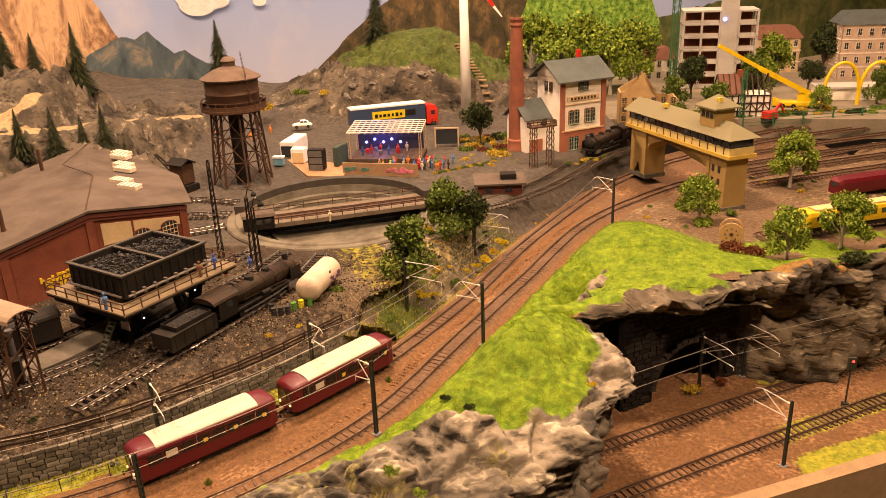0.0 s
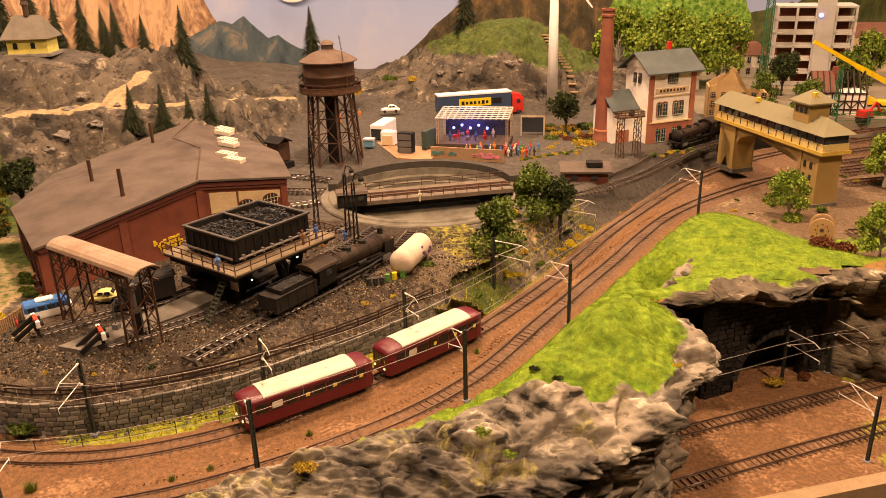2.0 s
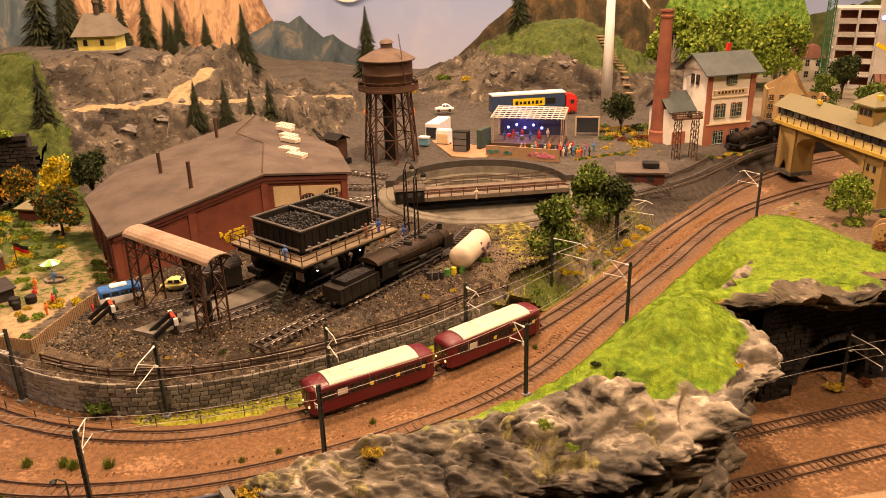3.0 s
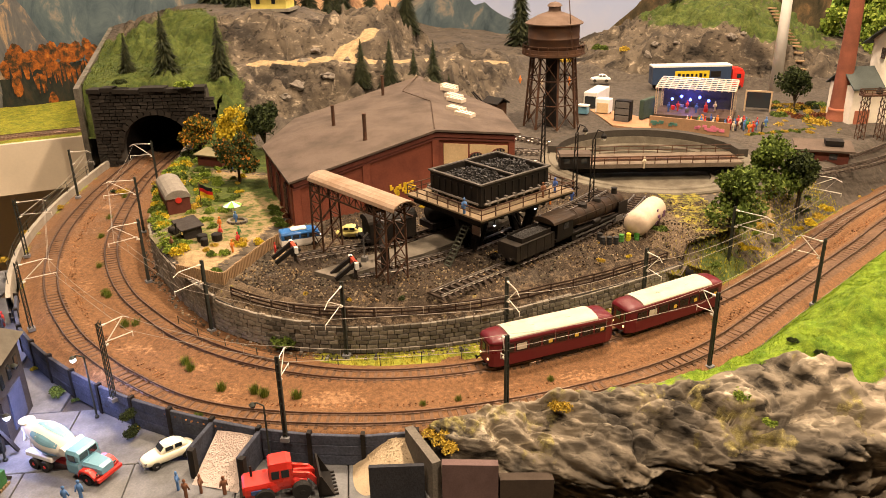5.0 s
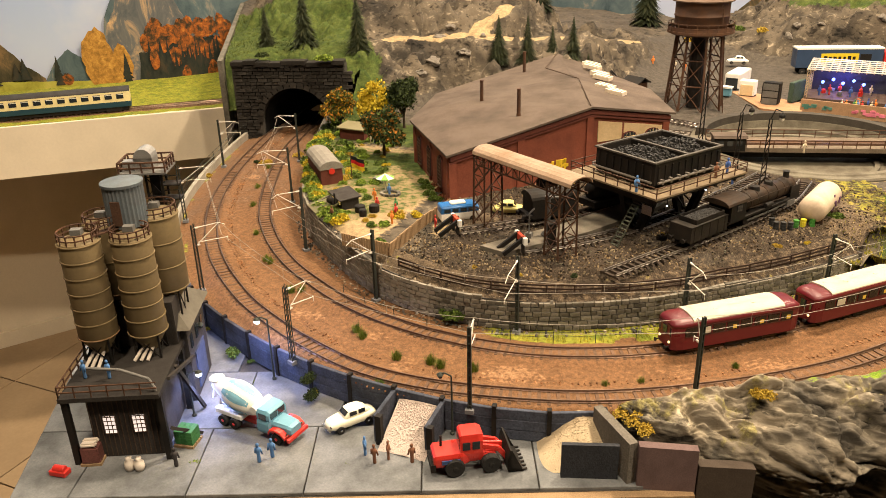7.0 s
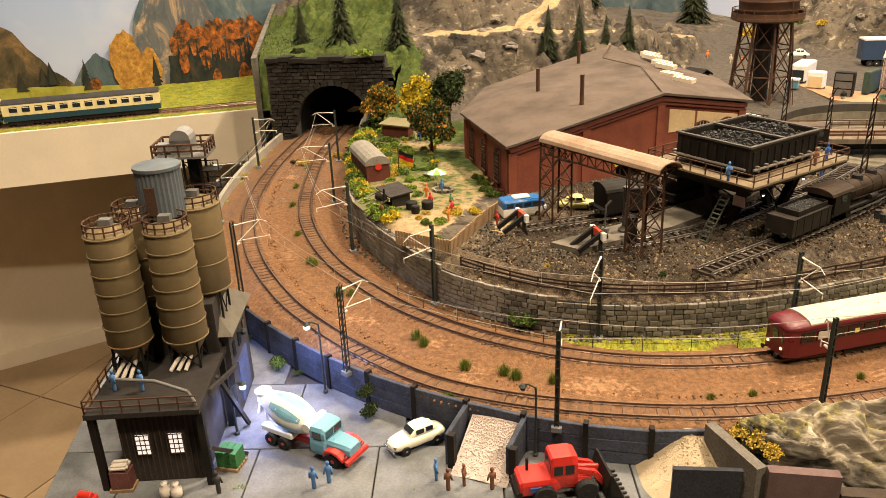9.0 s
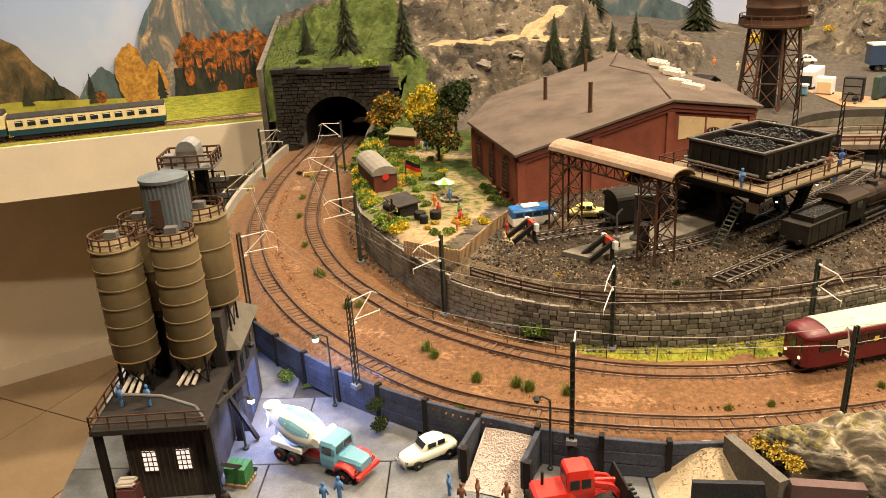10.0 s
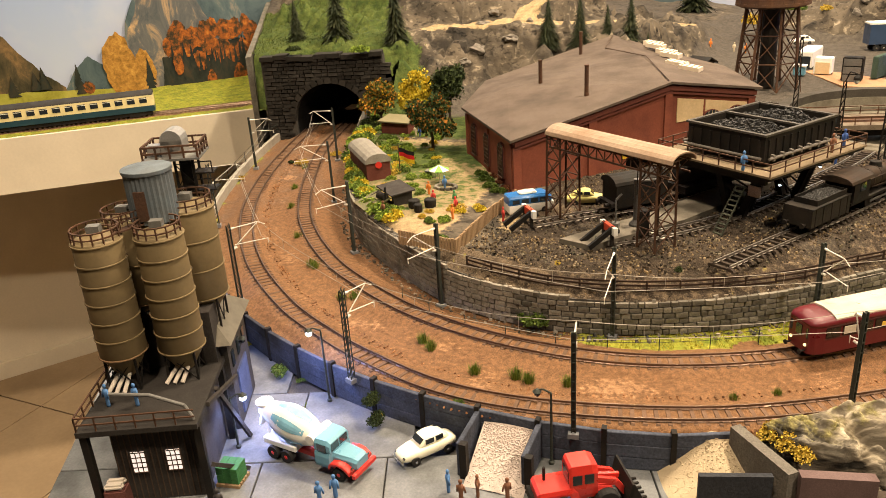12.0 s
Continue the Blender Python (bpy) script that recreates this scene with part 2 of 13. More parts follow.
def lathe(bm, profile, centre=(0, 0, 0), n=24, m=None):
    """A turned shape from (radius, height) pairs."""
    rings = []
    for r, z in profile:
        ring = []
        for i in range(n):
            p = Vector((centre[0] + r * math.cos(2 * math.pi * i / n), centre[1] + r * math.sin(2 * math.pi * i / n), centre[2] + z))
            ring.append(bm.verts.new(m @ p if m else p))
        rings.append(ring)
    for a, b in zip(rings, rings[1:]):
        for i in range(n):
            bm.faces.new((a[i], a[(i + 1) % n], b[(i + 1) % n], b[i]))
    bm.faces.new(rings[0][::-1])
    bm.faces.new(rings[-1])


def prism(bm, poly, z0, z1):
    """A flat polygon (counter-clockwise x, y pairs) raised from z0 to z1."""
    lo = [bm.verts.new((x, y, z0)) for x, y in poly]
    hi = [bm.verts.new((x, y, z1)) for x, y in poly]
    n = len(poly)
    bm.faces.new(lo[::-1])
    bm.faces.new(hi)
    for i in range(n):
        bm.faces.new((lo[i], lo[(i + 1) % n], hi[(i + 1) % n], hi[i]))


def slab(bm, pts, thick):
    """A sheet through the points pts (in order round its edge, seen from above), thick downwards."""
    hi = [bm.verts.new(p) for p in pts]
    lo = [bm.verts.new((p[0], p[1], p[2] - thick)) for p in pts]
    n = len(pts)
    bm.faces.new(hi)
    bm.faces.new(lo[::-1])
    for i in range(n):
        bm.faces.new((lo[i], lo[(i + 1) % n], hi[(i + 1) % n], hi[i]))


def extrude_profile(bm, profile, a, b):
    """A closed profile of (across, up) pairs swept level from a to b."""
    a, b = Vector(a), Vector(b)
    d = (b - a).normalized()
    side = Vector((d.y, -d.x, 0)).normalized()
    r = [[bm.verts.new(p + side * u + Vector((0, 0, w))) for u, w in profile] for p in (a, b)]
    n = len(profile)
    for i in range(n):
        bm.faces.new((r[0][i], r[0][(i + 1) % n], r[1][(i + 1) % n], r[1][i]))
    bm.faces.new(r[0][::-1])
    bm.faces.new(r[1])


def finish(bm, name, material, smooth=False):
    bmesh.ops.recalc_face_normals(bm, faces=bm.faces)
    me = bpy.data.meshes.new(name)
    bm.to_mesh(me)
    bm.free()
    if isinstance(material, (list, tuple)):
        for m in material:
            me.materials.append(m)
    else:
        me.materials.append(material)
    if smooth:
        for p in me.polygons:
            p.use_smooth = True
    return me


def part(name, bm, material, parent=None, label="", smooth=False):
    ob = new(name, finish(bm, name, material, smooth))
    if parent is not None:
        ob.parent = parent
    if label:
        ob["label"] = label
    return ob


def pieces(name, bm, material, parent=None, label="", smooth=False):
    """Each connected piece of the mesh as a part of its own; gives the first."""
    bm.verts.index_update()
    seen, first = set(), None
    for v in bm.verts:
        if v.index in seen:
            continue
        group, todo = [], [v]
        seen.add(v.index)
        while todo:
            q = todo.pop()
            group.append(q)
            for e in q.link_edges:
                o = e.other_vert(q)
                if o.index not in seen:
                    seen.add(o.index)
                    todo.append(o)
        one = B()
        at = {q.index: one.verts.new(q.co) for q in group}
        for f in {f for q in group for f in q.link_faces}:
            one.faces.new([at[q.index] for q in f.verts])
        ob = part(name, one, material, parent, label, smooth)
        first = first or ob
    bm.free()
    return first


def thing(name, m, label, category, group="", kind=""):
    ob = new(name)
    ob.empty_display_size = 0.01
    ob.matrix_world = m
    return tagged(ob, label, category, group, kind)


def structure(name, bm, material, label, category="", smooth=False):
    return tagged(part(name, bm, material, None, "", smooth), label, category or name.replace("_", " "), "", "structure")


def B():
    return bmesh.new()


# ---- curves of the plan ----
def curve(points, n):
    """n even steps along a smooth line through the points."""
    p = np.array([points[0]] + list(points) + [points[-1]], float)
    p[0], p[-1] = 2 * p[1] - p[2], 2 * p[-2] - p[-3]
    out = []
    for i in range(1, len(p) - 2):
        for u in np.linspace(0, 1, 24, endpoint=False):
            a, b, c, d = p[i - 1 : i + 3]
            out.append(0.5 * (2 * b + (c - a) * u + (2 * a - 5 * b + 4 * c - d) * u**2 + (3 * b - a - 3 * c + d) * u**3))
    out = np.array(out + [p[-2]])
    for _ in range(3):
        out[1:-1] = (out[:-2] + out[1:-1] * 2 + out[2:]) / 4
    s = np.r_[0, np.cumsum(np.linalg.norm(np.diff(out, axis=0), axis=1))]
    t = np.linspace(0, s[-1], n)
    return np.stack([np.interp(t, s, out[:, k]) for k in range(p.shape[1])], 1)


def normals(line):
    """The level normals of a line, to its left."""
    d = np.gradient(line[:, :2], axis=0)
    d /= np.linalg.norm(d, axis=1)[:, None]
    return np.stack([-d[:, 1], d[:, 0]], 1)


TRACK_IN = curve([(-1.16, 1.42), (-1.105, 1.24), (-1.055, 1.09), (-0.985, 0.945), (-0.912, 0.82), (-0.845, 0.737), (-0.775, 0.672), (-0.712, 0.63), (-0.63, 0.588), (-0.535, 0.563), (-0.43, 0.562), (-0.335, 0.592), (-0.242, 0.65), (-0.146, 0.74), (-0.062, 0.833), (0.038, 0.992), (0.088, 1.09), (0.135, 1.185), (0.2, 1.295), (0.29, 1.437), (0.38, 1.55), (0.5, 1.66), (0.66, 1.76), (0.9, 1.86)], 520)
TRACK_OUT = curve([(-1.215, 1.4), (-1.165, 1.22), (-1.12, 1.085), (-1.068, 0.95), (-1.006, 0.825), (-0.936, 0.724), (-0.855, 0.636), (-0.763, 0.563), (-0.69, 0.522), (-0.632, 0.497), (-0.559, 0.475), (-0.487, 0.472), (-0.403, 0.487), (-0.323, 0.514), (-0.24, 0.56), (-0.165, 0.615), (-0.104, 0.672), (-0.05, 0.742), (0.01, 0.852), (0.084, 0.985), (0.14, 1.085), (0.19, 1.18), (0.247, 1.275), (0.314, 1.355), (0.383, 1.42), (0.47, 1.49), (0.62, 1.58), (0.9, 1.69)], 520)
WALL_LINE = curve([(-1.09, 1.36), (-1.045, 1.235), (-0.975, 1.08), (-0.9, 0.93), (-0.835, 0.815), (-0.785, 0.752), (-0.74, 0.712), (-0.67, 0.66), (-0.605, 0.623), (-0.54, 0.606), (-0.482, 0.604), (-0.41, 0.622), (-0.34, 0.656), (-0.282, 0.697), (-0.243, 0.735), (-0.2, 0.775), (-0.15, 0.83), (-0.1, 0.89)], 300)
# ---- ground ----
def sstep(v, a, b):
    u = np.clip((v - a) / (b - a), 0, 1)
    return u * u * (3 - 2 * u)


def rough_noise(x, y, z, size, octaves=4, ridged=False):
    """Fractal noise at arrays of points; size is the largest lump."""
    out = np.empty(len(x))
    f = 1.0 / size
    for i in range(len(x)):
        p, a, s = Vector((x[i] * f, y[i] * f, z[i] * f)), 1.0, 0.0
        for _ in range(octaves):
            v = noise.noise(p)
            s += a * ((1 - 2 * abs(v)) if ridged else v)
            p, a = p * 2.03, a * 0.5
        out[i] = s
    return out


def fractured(x, y, z, size, seed=0.0):
    """Broken blocks: 0 in the cracks, up to 1 on the faces, at arrays of points."""
    out = np.empty(len(x))
    for i in range(len(x)):
        p = Vector((x[i] / size + seed, y[i] / size, z[i] / size))
        w = Vector((noise.noise(p * 0.9), noise.noise(p * 0.9 + Vector((7, 0, 0))), 0)) * 0.5
        d = noise.voronoi(p + w)[0]
        out[i] = min(1.0, (d[1] - d[0]) * 2.2) + 0.35 * math.sin(9.0 * (d[0] + p.z * 0.4))
    return out


def facets(x, y, z, size, seed=0.0, crack=0.5):
    """Tilted flat faces with sharp steps and cracks between them, about -1 to 1, at arrays of points."""
    out = np.empty(len(x))
    for i in range(len(x)):
        p = Vector((x[i] / size + seed, y[i] / size, z[i] / size))
        p += noise.noise_vector(p * 0.7) * 0.35
        d, c = noise.voronoi(p)
        q = c[0]
        r = noise.cell_vector(q * 13.7)
        out[i] = (r - Vector((0.5, 0.5, 0.5))).dot(p - q) * 2.2 + (r.x - 0.5) * 0.9 - crack * max(0.0, 1 - (d[1] - d[0]) * 7)
    return out


def side_of(px, py, line):
    """Distance to a line for arrays of points, positive on its left."""
    nl = normals(line)
    out = np.empty(len(px))
    for k in range(0, len(px), 4000):
        dx = px[k : k + 4000, None] - line[None, :, 0]
        dy = py[k : k + 4000, None] - line[None, :, 1]
        d2 = dx * dx + dy * dy
        j = d2.argmin(1)
        i = np.arange(len(j))
        sign = np.sign(dx[i, j] * nl[j, 0] + dy[i, j] * nl[j, 1])
        out[k : k + 4000] = sign * np.sqrt(d2[i, j])
    return out


def sheet(name, verts, rows, cols, cover, material, keep=None):
    """A grid of rows x cols points as one smooth mesh, with its cover layer."""
    idx = np.arange(rows * cols).reshape(rows, cols)
    f = np.stack([idx[:-1, :-1], idx[:-1, 1:], idx[1:, 1:], idx[1:, :-1]], -1).reshape(-1, 4)
    if keep is not None:
        f = f[keep[f].all(1)]
    me = bpy.data.meshes.new(name)
    me.from_pydata(verts.tolist(), [], f.tolist())
    at = me.attributes.new("cover", "FLOAT_COLOR", "POINT")
    at.data.foreach_set("color", np.c_[cover, np.ones(len(cover))].astype(np.float32).ravel())
    me.materials.append(material)
    me.polygons.foreach_set("use_smooth", np.ones(len(me.polygons), dtype=bool))
    me.update()
    return new(name, me)


def blades(name, pts, weight, n, length, material, label, seed, spread=0.0013):
    """n short blades of flock grass standing on the points, thick where the weight is high; one joined mesh."""
    rng = np.random.default_rng(seed)
    pick = rng.choice(len(pts), n, p=weight / weight.sum())
    base = pts[pick] + rng.uniform(-spread, spread, (n, 3)) * (1, 1, 0.1)
    a, ln = rng.uniform(0, 2 * np.pi, n), length * rng.uniform(0.5, 1.3, n)
    side = np.stack([np.cos(a), np.sin(a), 0 * a], 1) * (ln * 0.16)[:, None]
    tip = base + np.stack([rng.normal(0, 0.35, n), rng.normal(0, 0.35, n), np.ones(n)], 1) * ln[:, None]
    v = np.stack([base - side, base + side, tip], 1).reshape(-1, 3)
    me = bpy.data.meshes.new(name)
    me.from_pydata(v.tolist(), [], np.arange(3 * n).reshape(n, 3).tolist())
    me.materials.append(material)
    me.update()
    return tagged(new(name, me), label, "grass", "", "stuff")


def flock_material(name, tones):
    m, nt, bs = nodes_of(name)
    geo = nt.nodes.new("ShaderNodeNewGeometry")
    tone = ramp_node(nt, geo.outputs["Random Per Island"], [(i / (len(tones) - 1), c) for i, c in enumerate(tones)]).outputs[0]
    broad = ramp_node(nt, noise_node(nt, 38.0, 4.0, 0.6).outputs[0], [(0.34, (0.42, 0.52, 0.6)), (0.5, (1.0, 1.0, 1.0)), (0.66, (1.3, 1.2, 1.0))]).outputs[0]
    nt.links.new(mix_node(nt, 1.0, tone, broad, "MULTIPLY"), bs.inputs["Base Color"])
    bs.inputs["Roughness"].default_value = 0.8
    bs.inputs["Specular IOR Level"].default_value = 0.15
    return m


MAT_FLOCK = flock_material("bright_flock", [(0.11, 0.19, 0.011), (0.155, 0.25, 0.015), (0.20, 0.305, 0.02), (0.29, 0.375, 0.035)])
MAT_OCHREFLOCK = flock_material("ochre_flock", [(0.20, 0.20, 0.025), (0.32, 0.30, 0.035), (0.44, 0.39, 0.05), (0.50, 0.42, 0.09)])
MAT_MEADOWFLOCK = flock_material("meadow_flock", [(0.045, 0.06, 0.012), (0.085, 0.11, 0.022), (0.12, 0.14, 0.035)])


def bump_at(x, y, cx, cy, rx, ry, h):
    return h * np.exp(-(((x - cx) / rx) ** 2) - (((y - cy) / ry) ** 2))


def wall_top(x):
    """The retaining wall is lower towards the station."""
    return np.interp(x, [-1.05, -0.9, -0.7, -0.51, -0.38, -0.1], [0.049, 0.049, 0.042, 0.034, 0.030, 0.026])


HILL_A, HILL_B = np.array((-1.25, 1.175)), np.array((-1.575, 1.70))
HILL_N = np.array((HILL_B[1] - HILL_A[1], HILL_A[0] - HILL_B[0])) / math.dist(HILL_A, HILL_B)


ROAD_LINES = [curve(p, 60) for p in ([(-0.97, 1.375, 0.170), (-0.90, 1.40, 0.173), (-0.82, 1.42, 0.174), (-0.74, 1.47, 0.168), (-0.68, 1.55, 0.158), (-0.62, 1.66, 0.142), (-0.55, 1.80, 0.120)], [(-0.80, 1.43, 0.175), (-0.805, 1.47, 0.192), (-0.785, 1.50, 0.207), (-0.775, 1.54, 0.220)])]


def road_at(x, y):
    """Distance to the cart road, and the road's height there."""
    best, height = np.full(len(x), 9.0), np.zeros(len(x))
    for line in ROAD_LINES:
        for p in line:
            d = np.hypot(x - p[0], y - p[1])
            near = d < best
            best[near], height[near] = d[near], p[2]
    return best, height


def land_height(x, y):
    """Height of the depot and the hills behind it."""
    z = 0.047 + 0.011 * sstep(y, 1.25, 1.6)
    left = 1 - sstep(x, -0.62, -0.46)
    far = 1 - sstep(x, -0.80, -0.70)
    front = 1.17 + 0.10 * sstep(x, -0.95, -0.8)
    z = z + left * 0.085 * sstep(y, front, front + 0.15) * (1 - 0.75 * sstep(y, 1.66, 2.0))
    z = z + far * 0.085 * sstep(y, 1.30, 1.52) * (1 - 0.85 * sstep(y, 1.75, 2.05))
    z = z + (1 - sstep(x, -1.05, -0.9)) * 0.03 * sstep(y, 1.18, 1.22)
    z = z + sstep(y, 1.925, 2.0) * (bump_at(x, y, -0.05, 2.1, 0.24, 0.3, 0.13) + bump_at(x, y, -0.13, 2.3, 0.2, 0.2, 0.04)) + sstep(y, 1.9, 2.3) * (0.02 + 0.03 * sstep(x, -0.5, -0.35))
    z = z + bump_at(x, y, 0.05, 2.25, 0.12, 0.1, 0.03)
    # the hill falls to the side wall at the layout's edge
    wall_d = (x - HILL_A[0]) * HILL_N[0] + (y - HILL_A[1]) * HILL_N[1]
    near = 1 - sstep(wall_d, 0.0, 0.22)
    z = z * (1 - near) + near * (0.145 + 0.1 * (y - HILL_A[1])) * sstep(y, 1.1, 1.2) + near * 0.047 * (1 - sstep(y, 1.1, 1.2))
    off_road, road_z = road_at(x, y)
    road = np.exp(-((off_road / 0.032) ** 2))
    z = z * (1 - road) + road * road_z
    # turntable pit
    r = np.hypot(x + 0.170, y - 1.265)
    z = np.where(r < 0.150, 0.02, z)
    # rubble slope behind the retaining wall
    d = side_of(x, y, WALL_LINE)
    low = wall_top(x) - 0.002 + np.maximum(d - 0.006, 0) * 0.55
    return np.where((d < 0.06) & (y < 1.2) & (x < -0.1), np.minimum(z, low), z)


def used_points(ob):
    """1 for the points of a mesh that belong to a face, else 0."""
    k = np.zeros(len(ob.data.vertices))
    f = np.empty(len(ob.data.polygons) * 4, dtype=np.int32)
    ob.data.polygons.foreach_get("vertices", f)
    k[f] = 1
    return k


def build_land():
    x0, x1, y0, y1, step = -1.6, 0.42, 0.58, 2.5, 0.0066
    xs, ys = np.arange(x0, x1, step), np.arange(y0, y1, step)
    gx, gy = np.meshgrid(xs, ys)
    x, y = gx.ravel(), gy.ravel()
    z = land_height(x, y)
    d = side_of(x, y, WALL_LINE)
    d_in = side_of(x, y, TRACK_IN)
    slope = np.abs(np.gradient(z.reshape(gx.shape), step, axis=0)).ravel() + np.abs(np.gradient(z.reshape(gx.shape), step, axis=1)).ravel()
    n1 = rough_noise(x, y, z, 0.12, 4)
    n2 = 0.35 + 0.7 * facets(x, y, z * 1.5, 0.06) + 0.4 * facets(x, y, z, 0.025, 4.0)
    hill = sstep(z, 0.07, 0.10)
    flat = (np.hypot(x + 0.170, y - 1.265) < 0.19)
    z = z + hill * (n1 * 0.008 + (n2 - 0.3) * 0.026 * sstep(slope, 0.25, 0.6)) + (1 - hill) * n1 * 0.0012 * (~flat)
    # broken rock on the quarry hill, with the cart road cut in as a terrace
    off_road, road_z = road_at(x, y)
    road = np.exp(-((off_road / 0.032) ** 2))
    z = z * (1 - road) + road * road_z
    quarry = (1 - sstep(x, -0.60, -0.48)) * sstep(x, -1.0, -0.9) * sstep(y, 1.30, 1.40) * (1 - sstep(y, 1.95, 2.15)) * (1 - road) * sstep(np.hypot(x + 0.99, y - 1.66), 0.06, 0.12)
    crags = np.maximum(facets(x, y, z, 0.10, 9.0, 0.7), -0.7) + 0.5 * n2 + 0.35 * rough_noise(x, y, z, 0.04, 3, True)
    z = z + quarry * (1 - road) * crags * 0.030
    # right of the wall's end the bank falls to the track
    bank = sstep(x, -0.3, -0.2) * sstep(y, 0.84, 0.9) * (1 - sstep(d_in, 0.022, 0.09))
    z = z * (1 - bank) + bank * (-0.004)
    behind = ((y - 1.165) * 0.215 - (x + 1.215) * 0.070) / 0.226
    keep = (((d > -0.002) | ((y > 0.86) & (x > -0.12))) & (d_in > 0.018)) | ((behind > 0.014) & (x < -0.93))
    keep &= ((x - HILL_A[0]) * HILL_N[0] + (y - HILL_A[1]) * HILL_N[1] > 0.002) | (y > 1.72)
    tunnel = (behind < 0.014) & (x < -0.985)
    keep &= ~tunnel & ~((np.hypot(x + 0.170, y - 1.265) < 0.163))
    # what covers it
    garden = sstep(-x, 0.62, 0.66) * (1 - sstep(y, 1.0, 1.1))
    grass = np.zeros(len(x))
    grass = np.maximum(grass, (1 - sstep(x + (y - 1.27) * 0.9 + 0.05 * n1, -0.96, -0.90)) * sstep(y, 1.12, 1.2) * (1 - sstep(y + 0.05 * n1, 1.52, 1.60)))
    grass = np.maximum(grass, sstep(z + 0.012 * n1, 0.165 - 0.045 * sstep(x, -0.02, 0.05), 0.19 - 0.045 * sstep(x, -0.02, 0.05)) * sstep(y, 1.98, 2.02) * sstep(x, -0.45, -0.38) * (0.9 - 0.3 * sstep(n1, 0.1, 0.4)))
    grass = np.maximum(grass, garden * (0.36 + 0.3 * sstep(y, 0.84, 0.95)) * (0.8 + 0.6 * sstep(n1, -0.1, 0.3)))
    grass = np.maximum(grass, sstep(y, 1.02, 1.08) * (1 - sstep(y, 1.16, 1.24)) * sstep(-x, 0.75, 0.78) * 0.75)
    grass = np.maximum(grass, sstep(x, -0.12, -0.06) * (1 - sstep(y, 1.2, 1.3)) * (0.38 + 0.5 * n1))
    grass = np.maximum(grass, sstep(-x, 0.8, 0.9) * sstep(y, 1.66, 1.72) * 0.25)
    sand = garden * 0.8
    sand = np.maximum(sand, (1 - sstep(off_road + 0.004 * n1, 0.015, 0.024)) * 0.9)
    sand = np.maximum(sand, (1 - sstep(np.hypot((x + 0.53) / 0.07, (y - 0.74) / 0.05), 0.7, 1.2)) * 0.75)
    sand = np.maximum(sand, sstep(x, -0.1, 0.0) * (1 - sstep(np.abs(y - 1.45), 0.05, 0.12)) * 0.25)
    sand = np.maximum(sand, sstep(x, -0.14, -0.08) * (1 - sstep(y, 1.15, 1.25)) * (0.30 + 0.7 * n2 * 0.3))
    sand = np.maximum(sand, (1 - sstep(np.hypot((x + 0.2) / 0.1, (y - 1.55) / 0.07), 0.7, 1.1)) * 0.3)
    grey = sstep(y, 1.02, 1.12) * (1 - hill)
    rock = np.maximum(grey, hill * (1 - quarry) * 0.55 * (1 - sstep(slope, 0.3, 0.6)))
    ob = sheet("ground", np.stack([x, y, z], 1), len(ys), len(xs), np.stack([grass, sand, rock], 1), MAT_LAND, keep)
    on_hill = grass * used_points(ob) * (x < -0.86) * (y < 1.6)
    blades("meadow_grass", np.stack([x, y, z], 1), on_hill, 9000, 0.004, MAT_MEADOWFLOCK, "short meadow green grass on the tunnel hill", 3, 0.0045)
    bank_grass = np.maximum(0, 1 - np.abs(d_in - 0.06) / 0.05) * used_points(ob) * (x > -0.14) * (y < 1.25)
    blades("bank_grass", np.stack([x, y, z], 1), bank_grass, 5000, 0.004, MAT_OCHREFLOCK, "dry ochre grass on the bank beside the track", 4, 0.0045)
    tagged(ob, "model landscape of grey earth, rock, meadow and sandy paths", "ground", "", "structure")
    # coal-black floor of the depot, a finger's breadth of loose ballast on the ground
    step = 0.006
    xs, ys = np.arange(-0.60, -0.02, step), np.arange(0.605, 1.12, step)
    gx, gy = np.meshgrid(xs, ys)
    x, y = gx.ravel(), gy.ravel()
    d = side_of(x, y, WALL_LINE)
    z = land_height(x, y) + 0.003 + rough_noise(x, y, 0 * x, 0.02, 3) * 0.0018
    keep = (d > 0.004) & (np.hypot(x + 0.170, y - 1.265) > 0.178) & (x + 0.55 * y < 0.52) & ((x + 0.60) * 0.8 + (y - 0.68) * 0.0 > 0.02 + rough_noise(x, y, 0 * x + 3, 0.05, 2) * 0.012)
    shed = (x - (-0.612)) * (-0.734) + (y - 0.834) * 0.679
    keep &= shed < 0.004
    sand = (1 - sstep(np.hypot((x + 0.15) / 0.10, (y - 0.95) / 0.07), 0.6, 1.1)) * 0.7
    sand = np.maximum(sand, (1 - sstep(np.hypot((x + 0.555) / 0.05, (y - 0.76) / 0.05), 0.6, 1.1)) * 0.7)
    sand = np.maximum(sand, (1 - sstep(d, 0.03, 0.085)) * 0.40)
    grass = sstep(x + 0.4 * y, 0.24, 0.3) * 0.5
    rock = sstep(rough_noise(x, y, 0 * x + 9, 0.1, 3), -0.05, 0.4) * 0.6
    ob = sheet("depot_floor", np.stack([x, y, z], 1), len(ys), len(xs), np.stack([grass, sand, rock], 1), MAT_DEPOT, keep)
    tagged(ob, "soot-black ballast and cinders of the engine depot", "ballast", "", "structure")
    # trodden strip along the crown of the retaining wall
    sel = WALL_LINE[(WALL_LINE[:, 0] > -0.63) & (WALL_LINE[:, 0] < -0.09) & (WALL_LINE[:, 1] < 1.0)]
    line = curve([tuple(p) for p in sel[::5]], 320)
    nl = normals(line)
    off = np.linspace(0.0005, 0.036, 14)
